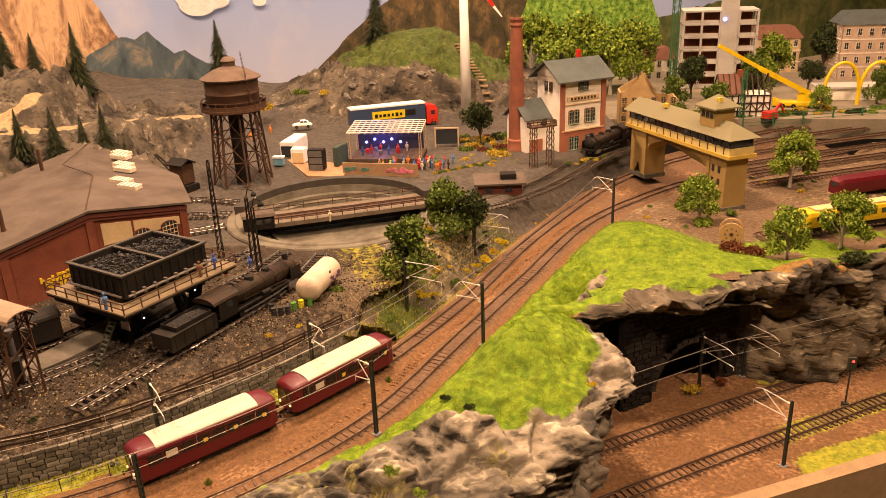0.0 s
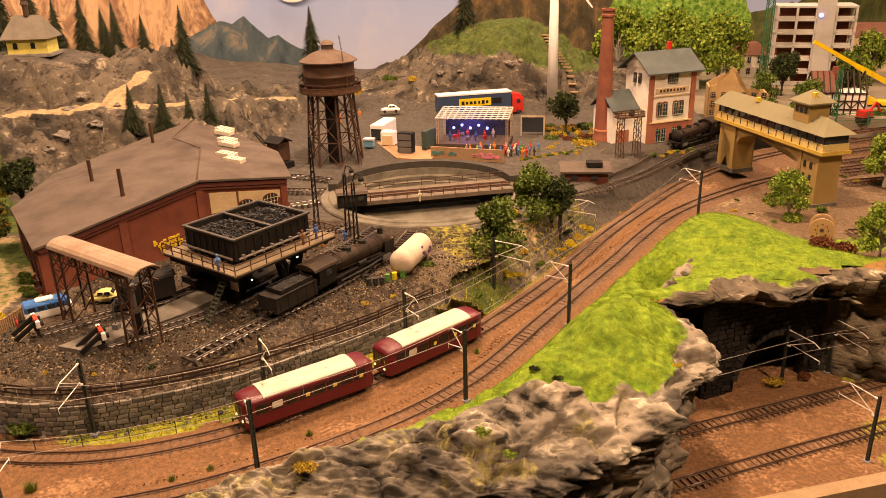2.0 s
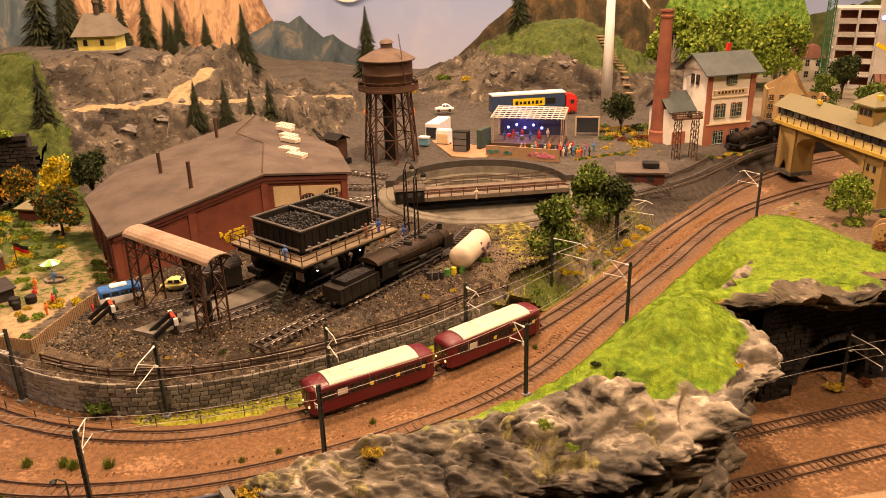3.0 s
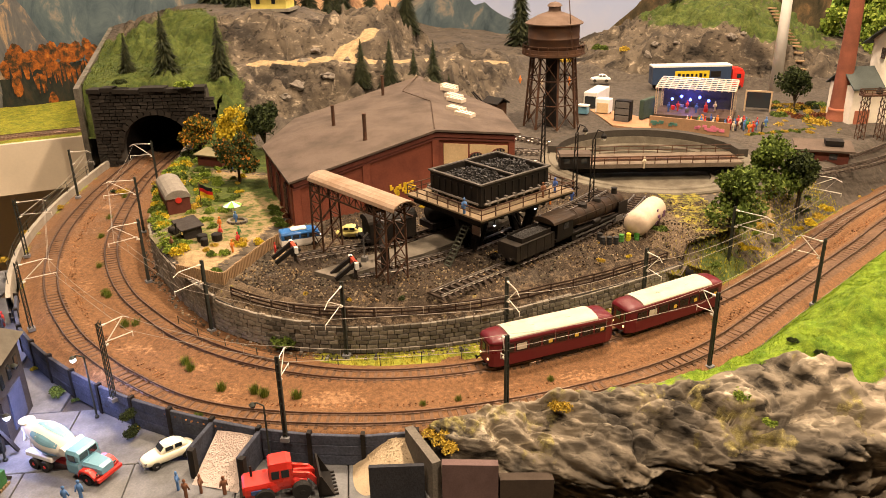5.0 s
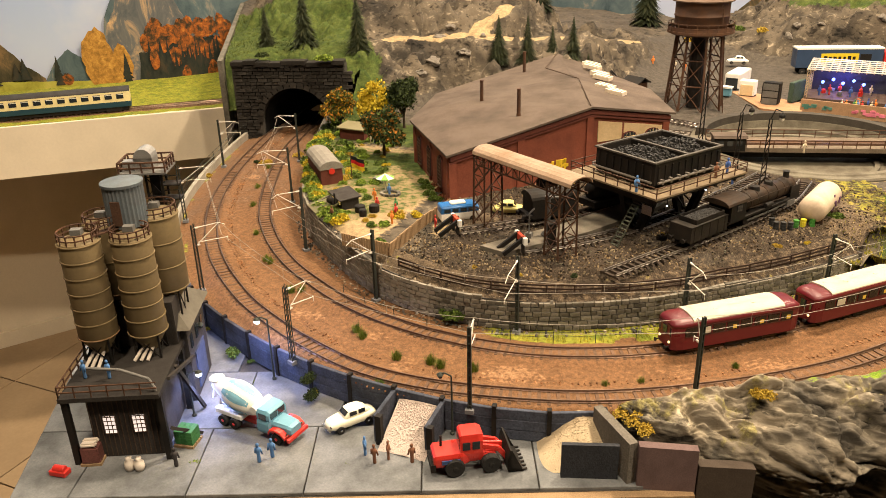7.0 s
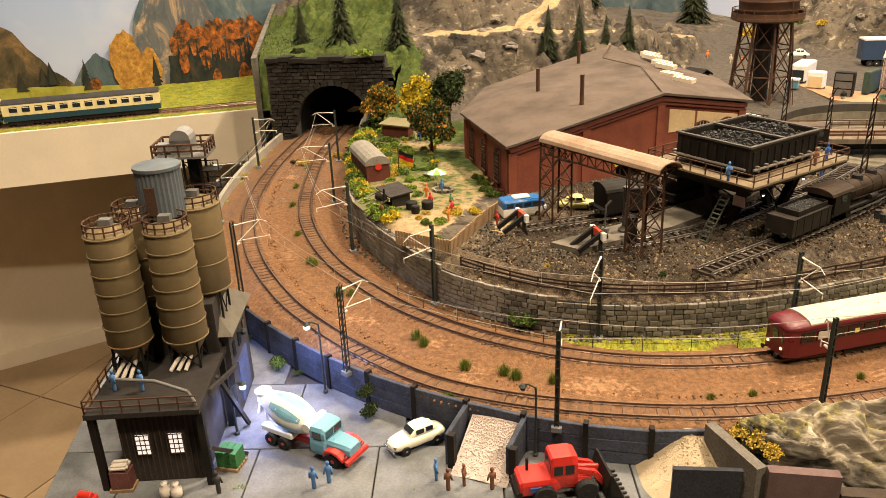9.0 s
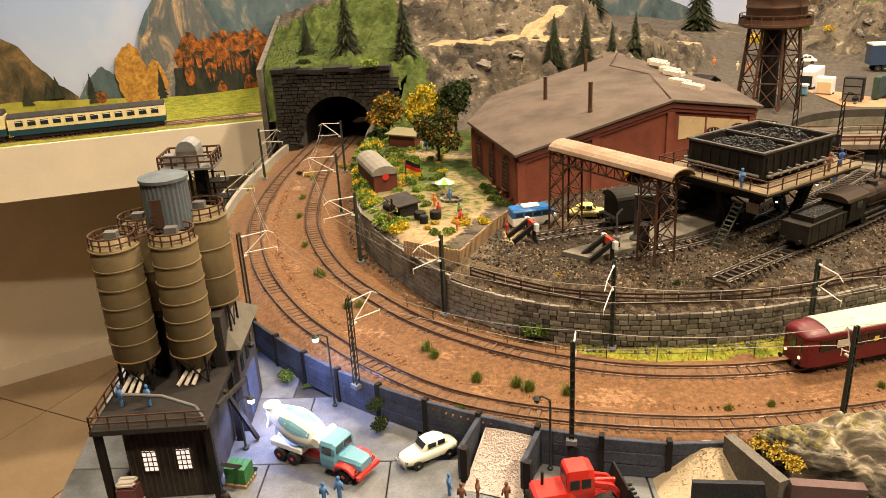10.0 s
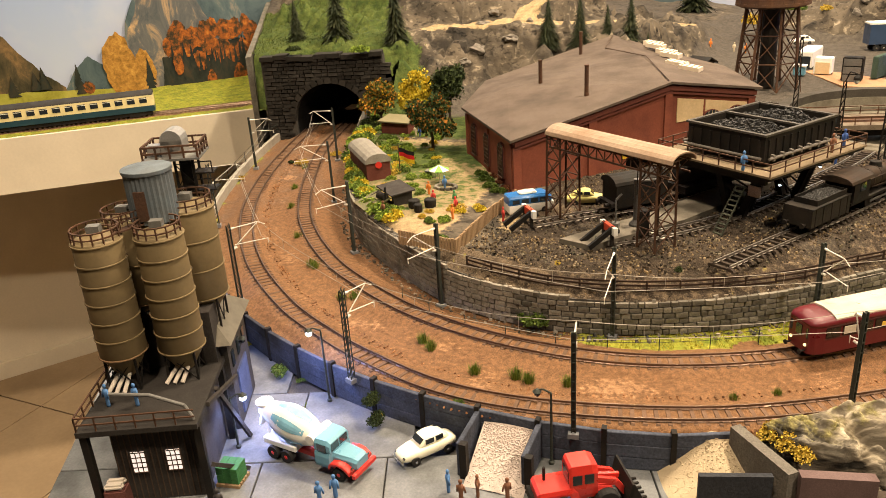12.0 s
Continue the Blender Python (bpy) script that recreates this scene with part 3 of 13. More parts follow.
    x, y = (line[:, :1] + nl[:, :1] * off).ravel(), (line[:, 1:] + nl[:, 1:] * off).ravel()
    o = np.tile(off, len(line))
    z = land_height(x, y) + 0.0044 - 0.0036 * (1 - sstep(o, 0.0, 0.009)) - 0.006 * sstep(o, 0.024, 0.036) + rough_noise(x, y, 0 * x, 0.012, 3) * 0.0012
    ob = sheet("wall_crown_path", np.stack([x, y, z], 1), len(line), len(off), np.stack([0.32 * sstep(rough_noise(x, y, 0 * x, 0.05, 2), 0.1, 0.3), 0.46 + 0.2 * sstep(-x, 0.5, 0.58), 0 * x], 1), MAT_DEPOT)
    tagged(ob, "trodden brown gravel along the crown of the retaining wall", "path", "", "structure")


YARD_WALL = curve([(-0.985, 0.715), (-0.90, 0.622), (-0.855, 0.576), (-0.813, 0.544), (-0.738, 0.506), (-0.6455, 0.4735), (-0.553, 0.4575), (-0.457, 0.4545), (-0.409, 0.460), (-0.362, 0.471), (-0.326, 0.486), (-0.295, 0.505)], 300)


def build_bed():
    """The rusty ballast under the two main tracks, with grass along the wall."""
    n, k = 420, 46
    t_in, t_out = TRACK_IN[np.linspace(0, 519, n).astype(int)], TRACK_OUT[np.linspace(0, 519, n).astype(int)]
    n_in, n_out = normals(t_in), normals(t_out)
    verts, cover = [], []
    for i in range(n):
        to_wall = float(np.hypot(*(YARD_WALL - t_out[i]).T).min())
        ext_out, ext_in = t_out[i] - n_out[i] * (to_wall - 0.001 if -0.93 < t_out[i][0] < -0.29 and t_out[i][1] < 0.72 else 0.05), t_in[i] + n_in[i] * 0.062
        line = [(0.0, ext_out), (0.24, t_out[i] - n_out[i] * 0.0165), (0.44, t_out[i] + n_out[i] * 0.018), (0.6, t_in[i] - n_in[i] * 0.018), (0.78, t_in[i] + n_in[i] * 0.018), (1.0, ext_in)]
        us = [a for a, _ in line]
        for u in np.linspace(0, 1, k):
            verts.append((np.interp(u, us, [p[0] for _, p in line]), np.interp(u, us, [p[1] for _, p in line]), u, i / n))
    v = np.array(verts)
    x, y, u, s = v.T
    shoulder = np.interp(u, [0, 0.15, 0.26, 0.42, 0.47, 0.57, 0.62, 0.76, 0.84, 1], [-0.006, -0.004, 0.0016, 0.0016, -0.002, -0.002, 0.0016, 0.0016, -0.003, -0.003])
    n1, n2 = rough_noise(x, y, 0 * x, 0.05, 4), rough_noise(x, y, 0 * x + 5, 0.008, 2)
    z = shoulder + n1 * 0.0012 + n2 * 0.0007
    grass = sstep(u, 0.80, 0.84) * sstep(n1, -0.7, -0.3) * sstep(x, -0.50, -0.44) * (1 - sstep(y, 1.2, 1.3))
    grass = np.maximum(grass, (1 - sstep(u, 0.05, 0.12)) * 0.6 * sstep(n1, -0.1, 0.3) * (1 - sstep(x, -0.9, -0.8)))
    sand = sstep(n1, 0.0, 0.8) * 0.40 + 0.22 * (1 - sstep(np.abs(u - 0.5), 0.03, 0.12))
    rock = 0.75 * np.maximum(sstep(u, 0.2, 0.25) * (1 - sstep(u, 0.4, 0.45)), sstep(u, 0.6, 0.65) * (1 - sstep(u, 0.76, 0.8))) * (0.5 + 0.6 * sstep(x + y, 0.2, 1.4))
    rock = np.maximum(rock, sstep(x + y, 1.3, 1.7) * 0.5)
    rock = np.maximum(rock, sstep(-x, 0.78, 1.02) * (0.48 + 0.3 * n1))
    ob = sheet("track_bed", np.stack([x, y, z], 1), n, k, np.stack([grass, sand, rock], 1), MAT_BED)
    blades("verge_grass", np.stack([x, y, z], 1), np.maximum(grass, 0) * (u > 0.7) + 1e-9, 14000, 0.0021, MAT_OCHREFLOCK, "yellow-green grass strip along the retaining wall", 5, 0.002)
    tagged(ob, "rust-brown ballast bed under the double main line", "track bed", "", "structure")


RIDGE = np.array([
    # x of the outer track's line, crest's way out, crest height, lip's way out, lip height, undercut
    (-0.345, 0.030, 0.010, 0.052, -0.020, 0.008),
    (-0.30, 0.038, 0.024, 0.070, -0.014, 0.014),
    (-0.24, 0.046, 0.034, 0.086, -0.012, 0.028),
    (-0.165, 0.056, 0.034, 0.108, -0.016, 0.034),
    (-0.104, 0.080, 0.036, 0.168, -0.010, 0.034),
    (-0.05, 0.108, 0.050, 0.218, 0.020, 0.034),
    (0.01, 0.116, 0.056, 0.222, 0.018, 0.036),
    (0.05, 0.100, 0.044, 0.168, 0.014, 0.016),
    (0.084, 0.070, 0.022, 0.100, 0.004, 0.002),
    (0.115, 0.085, 0.036, 0.118, 0.018, 0.006),
    (0.16, 0.095, 0.040, 0.128, 0.020, 0.004),
])


def build_ridge():
    """The rocky spur with its bright turf between the main line and the cutting."""
    sel = TRACK_OUT[(TRACK_OUT[:, 0] > -0.326) & (TRACK_OUT[:, 0] < 0.155) & (TRACK_OUT[:, 1] < 1.43)]
    n, k = 420, 200
    line = curve([tuple(p) for p in sel[::6]], n)
    nl = normals(line)
    par = np.stack([np.interp(line[:, 0], RIDGE[:, 0], RIDGE[:, c]) for c in range(1, 6)], 1)
    w = np.linspace(0, 1, k)
    x, y, z, cov, tx = (np.empty((n, k)) for _ in range(5))
    for i in range(n):
        c, hc, f, zf, cut = par[i]
        us = [0, 0.06, 0.16, 0.28, 0.42, 0.56, 0.62, 0.70, 0.84, 1.0]
        off = np.interp(w, us, [0.026, 0.034, 0.026 + (c - 0.026) * 0.5, c, c + (f - c) * 0.5, f - 0.003, f, f - cut * 0.6, f - cut, f - cut * 0.4])
        zz = np.interp(w, us, [-0.006, 0.001, hc * 0.75, hc, hc + (zf - hc) * 0.42, zf, zf - 0.010, zf - 0.035, -0.10, -0.21])
        x[i], y[i], z[i] = line[i, 0] - nl[i, 0] * off, line[i, 1] - nl[i, 1] * off, zz
        cov[i], tx[i] = w, line[i, 0]
    X, Y, Z, W, T = x.ravel(), y.ravel(), z.ravel(), cov.ravel(), tx.ravel()
    big = rough_noise(X, Y, Z, 0.07, 3)
    # along the tilted strata the faces are long and low
    u, v, h = X * 0.8 + Y * 0.6, Y * 0.8 - X * 0.6, Z + 0.35 * X
    slabs = 0.9 * rough_noise(u * 0.6, v, h * 1.3, 0.062, 4, True) - 0.25 + 0.75 * facets(u * 0.5, v, h * 1.4, 0.048, 0.0, 0.8) + 0.22 * facets(u * 0.35, v, h * 2.4, 0.017, 3.0, 0.7)
    lobe = sstep(T, -0.085, -0.04)
    turf_end = 0.25 + 0.22 * lobe
    rocky = sstep(W + 0.09 * big, turf_end - 0.03, turf_end + 0.05)
    out = rocky * (slabs * 0.0115 + rough_noise(X, Y, Z, 0.06, 3) * 0.010 + 0.0022 * facets(u * 0.3, v * 0.8, h * 3.0, 0.014, 6.0, 0.9))
    nx, ny = np.repeat(-nl[:, 0], k), np.repeat(-nl[:, 1], k)
    steep = sstep(W, 0.48, 0.62)
    lean = 0.35 + 0.65 * steep
    X2, Y2 = X + nx * out * lean, Y + ny * out * lean
    Z2 = Z + sstep(W, 0.05, 0.2) * big * 0.011 * (1 - 0.5 * rocky) + out * (1 - 0.8 * steep) + sstep(W, 0.08, 0.2) * (1 - rocky) * rough_noise(X, Y, Z, 0.016, 3) * 0.005
    Z2 += bump_at(X, Y, 0.095, 0.745, 0.055, 0.06, 0.026) + bump_at(X, Y, 0.03, 0.665, 0.04, 0.04, 0.010) + bump_at(X, Y, 0.15, 0.68, 0.03, 0.03, 0.008)
    bright = sstep(T, -0.20, -0.05)
    grass = (1 - rocky) * sstep(W, 0.02, 0.07) * (0.40 + 0.6 * bright)
    patch = sstep(rough_noise(X + 5, Y, 0 * Z, 0.045, 3), 0.22, 0.45) * (1 - sstep(W, 0.5, 0.6))
    ochre = 0.46 * (1 - bright) * sstep(W, 0.05, 0.10) * (1 - sstep(W + 0.1 * big, 0.36, 0.52)) * sstep(big, -0.4, -0.05)
    ochre = np.maximum(ochre, 0.50 * patch)
    ob = sheet("rock_ridge", np.stack([X2, Y2, Z2], 1), n, k, np.stack([grass, ochre, 0 * W], 1), MAT_RIDGE)
    blades("turf", np.stack([X2, Y2, Z2], 1), np.maximum(grass - 0.62, 0) * (0.3 + sstep(rough_noise(X, Y, 0 * Z, 0.03, 2), -0.2, 0.3)), 30000, 0.0017, MAT_FLOCK, "bright green flock grass on the rock spur", 6)
    tagged(ob, "grey rock spur with bright green turf beside the main line", "rock", "", "structure")


CLIFF = curve([(0.13, 0.86), (0.17, 0.9), (0.25, 0.925), (0.32, 0.945), (0.40, 0.965), (0.45, 0.985), (0.52, 0.99), (0.60, 1.02), (0.72, 1.05), (0.9, 1.09), (1.3, 1.2)], 240)


def build_right_land():
    """The shelf on the right, its cliff, and the cutting below."""
    step = 0.009
    xs, ys = np.arange(0.2, 1.9, step), np.arange(0.88, 2.1, step)
    gx, gy = np.meshgrid(xs, ys)
    x, y = gx.ravel(), gy.ravel()
    d_out = side_of(x, y, TRACK_OUT)
    d_cl = side_of(x, y, CLIFF)
    n1 = rough_noise(x, y, 0 * x, 0.1, 4)
    z = 0.014 + n1 * 0.004 * (1 - sstep(d_out, -0.07, -0.03)) - 0.018 * sstep(d_out, -0.055, -0.03) + 0.012 * (1 - sstep(d_cl, 0.0, 0.1))
    z = z + 0.03 * sstep(y - 0.45 * x, 1.75, 1.95) + bump_at(x, y, 0.285, 1.10, 0.10, 0.085, 0.050) * sstep(-d_out, 0.03, 0.09) + bump_at(x, y, 0.42, 1.03, 0.09, 0.05, 0.012)
    keep = ((d_out < -0.022) & (d_cl > 0.0)) | (y - 0.0 * x > 1.9)
    grass = np.maximum((1 - sstep(d_cl, 0.10, 0.2)) * 0.85 * sstep(n1, -0.4, -0.1), bump_at(x, y, 0.28, 1.10, 0.15, 0.12, 1.1))
    sand = sstep(d_cl, 0.18, 0.25) * (0.30 + 0.25 * n1)
    ob = sheet("station_ground", np.stack([x, y, z], 1), len(ys), len(xs), np.stack([grass, sand, 0.2 + 0 * x], 1), MAT_SHELF, keep)
    blades("turf", np.stack([x, y, z], 1), np.maximum(grass - 0.5, 0) * used_points(ob) * (x < 0.75), 18000, 0.0018, MAT_FLOCK, "bright green flock grass on the mound", 7, 0.005)
    tagged(ob, "brown earth and turf of the shelf beside the station throat", "ground", "", "structure")
    n, k = 240, 90
    nl = normals(CLIFF)
    w = np.linspace(0, 1, k)
    V = []
    for i in range(n):
        rec = 0.09 * math.exp(-(((CLIFF[i, 0] - 0.300) / 0.135) ** 4))
        lip = 0.034 * math.exp(-(((CLIFF[i, 0] - 0.31) / 0.14) ** 4))
        off = np.interp(w, [0, 0.15, 0.3, 0.5, 1.0], [0.02, -0.004 - lip, -0.012 - 0.7 * lip + 0.2 * rec, rec * 0.8 - 0.006, rec - 0.02 * (1 - rec * 10)])
        zz = np.interp(w, [0, 0.15, 0.3, 0.5, 1.0], [0.030, 0.026, 0.008, -0.02, -0.15])
        for j in range(k):
            V.append((CLIFF[i, 0] + nl[i, 0] * off[j], CLIFF[i, 1] + nl[i, 1] * off[j], zz[j], w[j], i))
    V = np.array(V)
    X, Y, Z, W = V[:, 0], V[:, 1], V[:, 2], V[:, 3]
    crag = facets(X, Y, Z * 0.8, 0.085) + 0.3 * facets(X, Y, Z * 1.2, 0.034, 5.0) + 0.8 * rough_noise(X, Y, Z * 0.7, 0.07, 4, True) - 0.3
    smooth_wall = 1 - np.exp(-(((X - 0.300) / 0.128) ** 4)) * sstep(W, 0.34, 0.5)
    sgn = np.repeat(nl, k, 0)
    push = (crag * 0.022 + 0.006 * facets(X, Y, Z, 0.017, 8.0) * (1 - sstep(W, 0.3, 0.5))) * sstep(W, 0.06, 0.2) * smooth_wall
    X2, Y2 = X - sgn[:, 0] * push, Y - sgn[:, 1] * push
    Z2 = Z + (rough_noise(X, Y, 0 * Z, 0.08, 3) * 0.014 + (crag * 0.010 + 0.003 * facets(X, Y, Z, 0.02, 8.0)) * sstep(W, 0.03, 0.1)) * (1 - sstep(W, 0.25, 0.45))
    grass = (1 - sstep(W + crag * 0.05, 0.02, 0.09)) * 0.9
    # third cover paints the recess near-black: dark stone plus shade under the lip
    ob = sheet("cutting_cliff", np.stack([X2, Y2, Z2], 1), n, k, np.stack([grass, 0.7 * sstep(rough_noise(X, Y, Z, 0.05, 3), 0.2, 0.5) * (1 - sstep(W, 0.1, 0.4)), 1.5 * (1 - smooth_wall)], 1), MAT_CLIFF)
    tagged(ob, "dark overhanging rock face above the lower tracks, shade painted in its recess", "cliff", "", "structure")
    step = 0.009
    xs, ys = np.arange(0.10, 1.9, step), np.arange(0.55, 1.36, step)
    gx, gy = np.meshgrid(xs, ys)
    x, y = gx.ravel(), gy.ravel()
    n1 = rough_noise(x, y, 0 * x, 0.07, 4)
    edge = 0.742 + (x - 0.425) * 0.337
    z = -0.132 + n1 * 0.003
    keep = (y > edge + 0.004) & (side_of(x, y, CLIFF) < 0.12)
    grass = (1 - sstep(y - edge, 0.04, 0.07)) * sstep(x, 0.40, 0.44) + sstep(y - 0.45 * x, 0.735, 0.76) * sstep(x, 0.42, 0.46) * 0.6
    grass = np.maximum(grass, 0.6 * (1 - sstep(np.abs(y - 0.43 * x - 0.655), 0.012, 0.03)) * sstep(x, 0.38, 0.44))
    sand = 0.35 + 0.3 * n1
    ob = sheet("cutting_ground", np.stack([x, y, z], 1), len(ys), len(xs), np.stack([grass, sand, 0 * x], 1), MAT_BED, keep)
    tagged(ob, "orange-brown ballast with turf strips in the lower cutting", "ground", "", "structure")


MAT_RIDGE = rock_material("rock_and_turf", ((0.024, 0.021, 0.017), (0.225, 0.198, 0.160), (0.64, 0.58, 0.47)), ((0.095, 0.16, 0.014), (0.175, 0.265, 0.020), (0.28, 0.36, 0.04)), ((0.17, 0.14, 0.05), (0.27, 0.235, 0.09), (0.42, 0.37, 0.19)), GREY3, (0.35, 0.25, 0.0), ((14, 14, 42), (60, 60, 150)))
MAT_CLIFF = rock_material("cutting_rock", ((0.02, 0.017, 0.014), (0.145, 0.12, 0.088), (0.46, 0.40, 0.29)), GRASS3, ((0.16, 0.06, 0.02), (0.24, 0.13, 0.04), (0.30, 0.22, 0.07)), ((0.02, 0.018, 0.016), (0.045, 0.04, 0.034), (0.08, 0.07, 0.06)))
MAT_SHELF = zone_material("brown_earth", ((0.07, 0.045, 0.025), (0.15, 0.095, 0.055), (0.25, 0.17, 0.10)), GRASS3, ((0.16, 0.12, 0.06), (0.26, 0.19, 0.10), (0.38, 0.28, 0.16)), GREY3, 1200.0)
build_land()
build_bed()
build_ridge()
build_right_land()


# ---- tracks ----
def sleeper_mesh(length, name="sleeper"):
    bm = B()
    v = box(bm, (0, 0, 0), (0.0036, length, 0.0022), 0, 0.86)
    for s in (-1, 1):
        box(bm, (0, s * 0.0083, 0.0014), (0.0026, 0.0036, 0.0009))
    return finish(bm, name, MAT_SLEEPER)


SLEEPER = sleeper_mesh(0.0285)
MAT_SOOTYSLEEPER = M("sooty_sleeper", (0.05, 0.036, 0.026), 0.85, 0, 0.4, spread=0.35)
MAT_BRIGHTRAIL = M("worn_rail", (0.34, 0.30, 0.26), 0.35, 0.8, 0.3)
SLEEPER_SOOTY = SLEEPER.copy()
SLEEPER_SOOTY.materials[0] = MAT_SOOTYSLEEPER


def rail_mesh(line, off, z):
    bm = B()
    nl = normals(line)
    prof = [(-0.0011, 0), (0.0011, 0), (0.0004, 0.0007), (0.0004, 0.0018), (0.0006, 0.0019), (0.0006, 0.0026), (-0.0006, 0.0026), (-0.0006, 0.0019), (-0.0004, 0.0018), (-0.0004, 0.0007)]
    prev = None
    for p, q in zip(line, nl):
        ring = [bm.verts.new((p[0] + q[0] * (off + u), p[1] + q[1] * (off + u), (p[2] if len(p) > 2 else 0) + z + w)) for u, w in prof]
        if prev:
            for i in range(len(prof)):
                bm.faces.new((prev[i], prev[(i + 1) % len(prof)], ring[(i + 1) % len(prof)], ring[i]))
        prev = ring
    return bm


def track(line, z, label, spacing=0.0088, parts_limit=300, prefer=None, sooty=False):
    """A track: two rails and its sleepers, one by one where the camera passes near."""
    s = np.r_[0, np.cumsum(np.linalg.norm(np.diff(line[:, :2], axis=0), axis=1))]
    m = max(12, int(s[-1] / 0.012))
    fine = np.stack([np.interp(np.linspace(0, s[-1], m), s, line[:, k]) for k in (0, 1)], 1)
    base = thing("railway_track", pose(0, 0, 0), label, "railway track", "railway tracks", "structure")
    for off in (-0.00825, 0.00825):
        part("rail", rail_mesh(fine, off, z + 0.0012), MAT_BRIGHTRAIL if sooty else MAT_RAIL, base, "worn bright steel rail" if sooty else "brown steel rail")
    k = int(s[-1] / spacing)
    t = np.linspace(0, s[-1], k)
    cx, cy = np.interp(t, s, line[:, 0]), np.interp(t, s, line[:, 1])
    ang = np.arctan2(np.gradient(cy), np.gradient(cx))
    order = sorted(range(k), key=prefer(cx, cy)) if prefer else range(k)
    near = set(list(order)[:parts_limit])
    rest = B()
    for i in range(k):
        mm = Matrix.Translation((cx[i], cy[i], z)) @ Matrix.Rotation(ang[i] + random.uniform(-0.015, 0.015), 4, "Z")
        if i in near:
            ob = new("sleeper", SLEEPER_SOOTY if sooty else SLEEPER)
            ob.parent = base
            ob.matrix_local = mm
        else:
            box(rest, (cx[i], cy[i], z), (0.0036, 0.0285, 0.0022), math.degrees(ang[i]))
    if len(rest.verts):
        tagged(part("sleepers", rest, MAT_SOOTYSLEEPER if sooty else MAT_SLEEPER, base), kind="stuff")
    else:
        rest.free()
    return base


def near_front(cx, cy):
    return lambda i: (cx[i] + 0.35) ** 2 + (cy[i] - 0.4) ** 2


track(TRACK_IN, 0.001, "inner track of the curved main line on rusty ballast", prefer=near_front)
track(TRACK_OUT, 0.001, "outer track of the curved main line on rusty ballast", prefer=near_front)
LOWER_A = curve([(0.0, 0.745), (0.12, 0.792), (0.256, 0.853), (0.375, 0.906), (0.525, 0.969), (0.7, 1.03), (1.0, 1.1), (1.5, 1.2)], 200)
LOWER_B = curve([(0.0, 0.63), (0.12, 0.695), (0.234, 0.75), (0.338, 0.798), (0.474, 0.858), (0.65, 0.93), (1.0, 1.03), (1.5, 1.14)], 200)
track(LOWER_A, -0.131, "lower track in the cutting nearer the cliff", parts_limit=60)
track(LOWER_B, -0.131, "lower track in the cutting nearer the layout edge", parts_limit=60)


# ---- stone retaining wall ----
def build_retaining_wall():
    line = WALL_LINE[(WALL_LINE[:, 1] < 1.24)]
    nl = normals(line)
    bm = B()
    prev = None
    for p, q in zip(line, nl):
        ring = [bm.verts.new((p[0] + q[0] * u, p[1] + q[1] * u, z)) for u, z in ((0.0, -0.006), (0.0005, float(wall_top(p[0])) - 0.001), (0.007, float(wall_top(p[0])) - 0.001), (0.007, -0.006))]
        if prev:
            for i in range(4):
                bm.faces.new((prev[i], prev[(i + 1) % 4], ring[(i + 1) % 4], ring[i]))
        prev = ring
    wall = structure("retaining_wall", bm, MAT_MORTAR, "curved grey ashlar retaining wall below the depot", "wall")
    s = np.r_[0, np.cumsum(np.linalg.norm(np.diff(line, axis=0), axis=1))]
    stones = []
    rng = random.Random(4)
    rows = 12
    for r in range(rows):
        z0, z1 = -0.002 + r * 0.0054, -0.002 + r * 0.0054 + 0.0050
        a = rng.uniform(0, 0.01)
        while a < s[-1] - 0.012:
            w = rng.uniform(0.0050, 0.0125)
            if z1 < float(wall_top(np.interp(a, s, line[:, 0]))) + 0.0022:
                stones.append((a, a + w, z0, z1))
            a += w + 0.0005
    shapes = []
    for variant in range(8):
        bm = B()
        w = 0.005 + 0.0075 * variant / 7
        v = box(bm, (0, 0, 0), (w, 0.0028, 0.0050))
        for q in v:
            if q.co.y < 0:
                q.co.x *= 0.92
                q.co.z *= 0.86
                q.co.y += rng.uniform(-0.0005, 0.0004)
        shapes.append((w, finish(bm, "stone", MAT_STONE)))
    rest = B()

    def at(a):
        return np.array([np.interp(a, s, line[:, 0]), np.interp(a, s, line[:, 1])])

    stones.sort(key=lambda st: abs((st[0] + st[1]) / 2 - 0.78 * s[-1]))
    for k, (a, b, z0, z1) in enumerate(stones):
        p, q = at(a), at(b)
        d = (q - p) / np.linalg.norm(q - p)
        c = (p + q) / 2
        rot = math.atan2(d[1], d[0])
        jut = rng.uniform(-0.0008, 0.0005)
        m = Matrix.Translation((c[0] + d[1] * -jut, c[1] + d[0] * jut, (z0 + z1) / 2)) @ Matrix.Rotation(rot, 4, "Z")
        if k < 300:
            w, me = min(shapes, key=lambda sh: abs(sh[0] - (b - a)))
            ob = new("stone", me)
            ob.parent = wall
            ob.matrix_local = m
        else:
            w = b - a
            vs = box(rest, (0, 0, 0), (w, 0.0028, 0.0050))
            for v in vs:
                if v.co.y < 0:
                    v.co.x *= 0.92
                    v.co.z *= 0.86
                v.co = m @ v.co
    tagged(part("stones", rest, MAT_STONE, wall), kind="stuff")


build_retaining_wall()
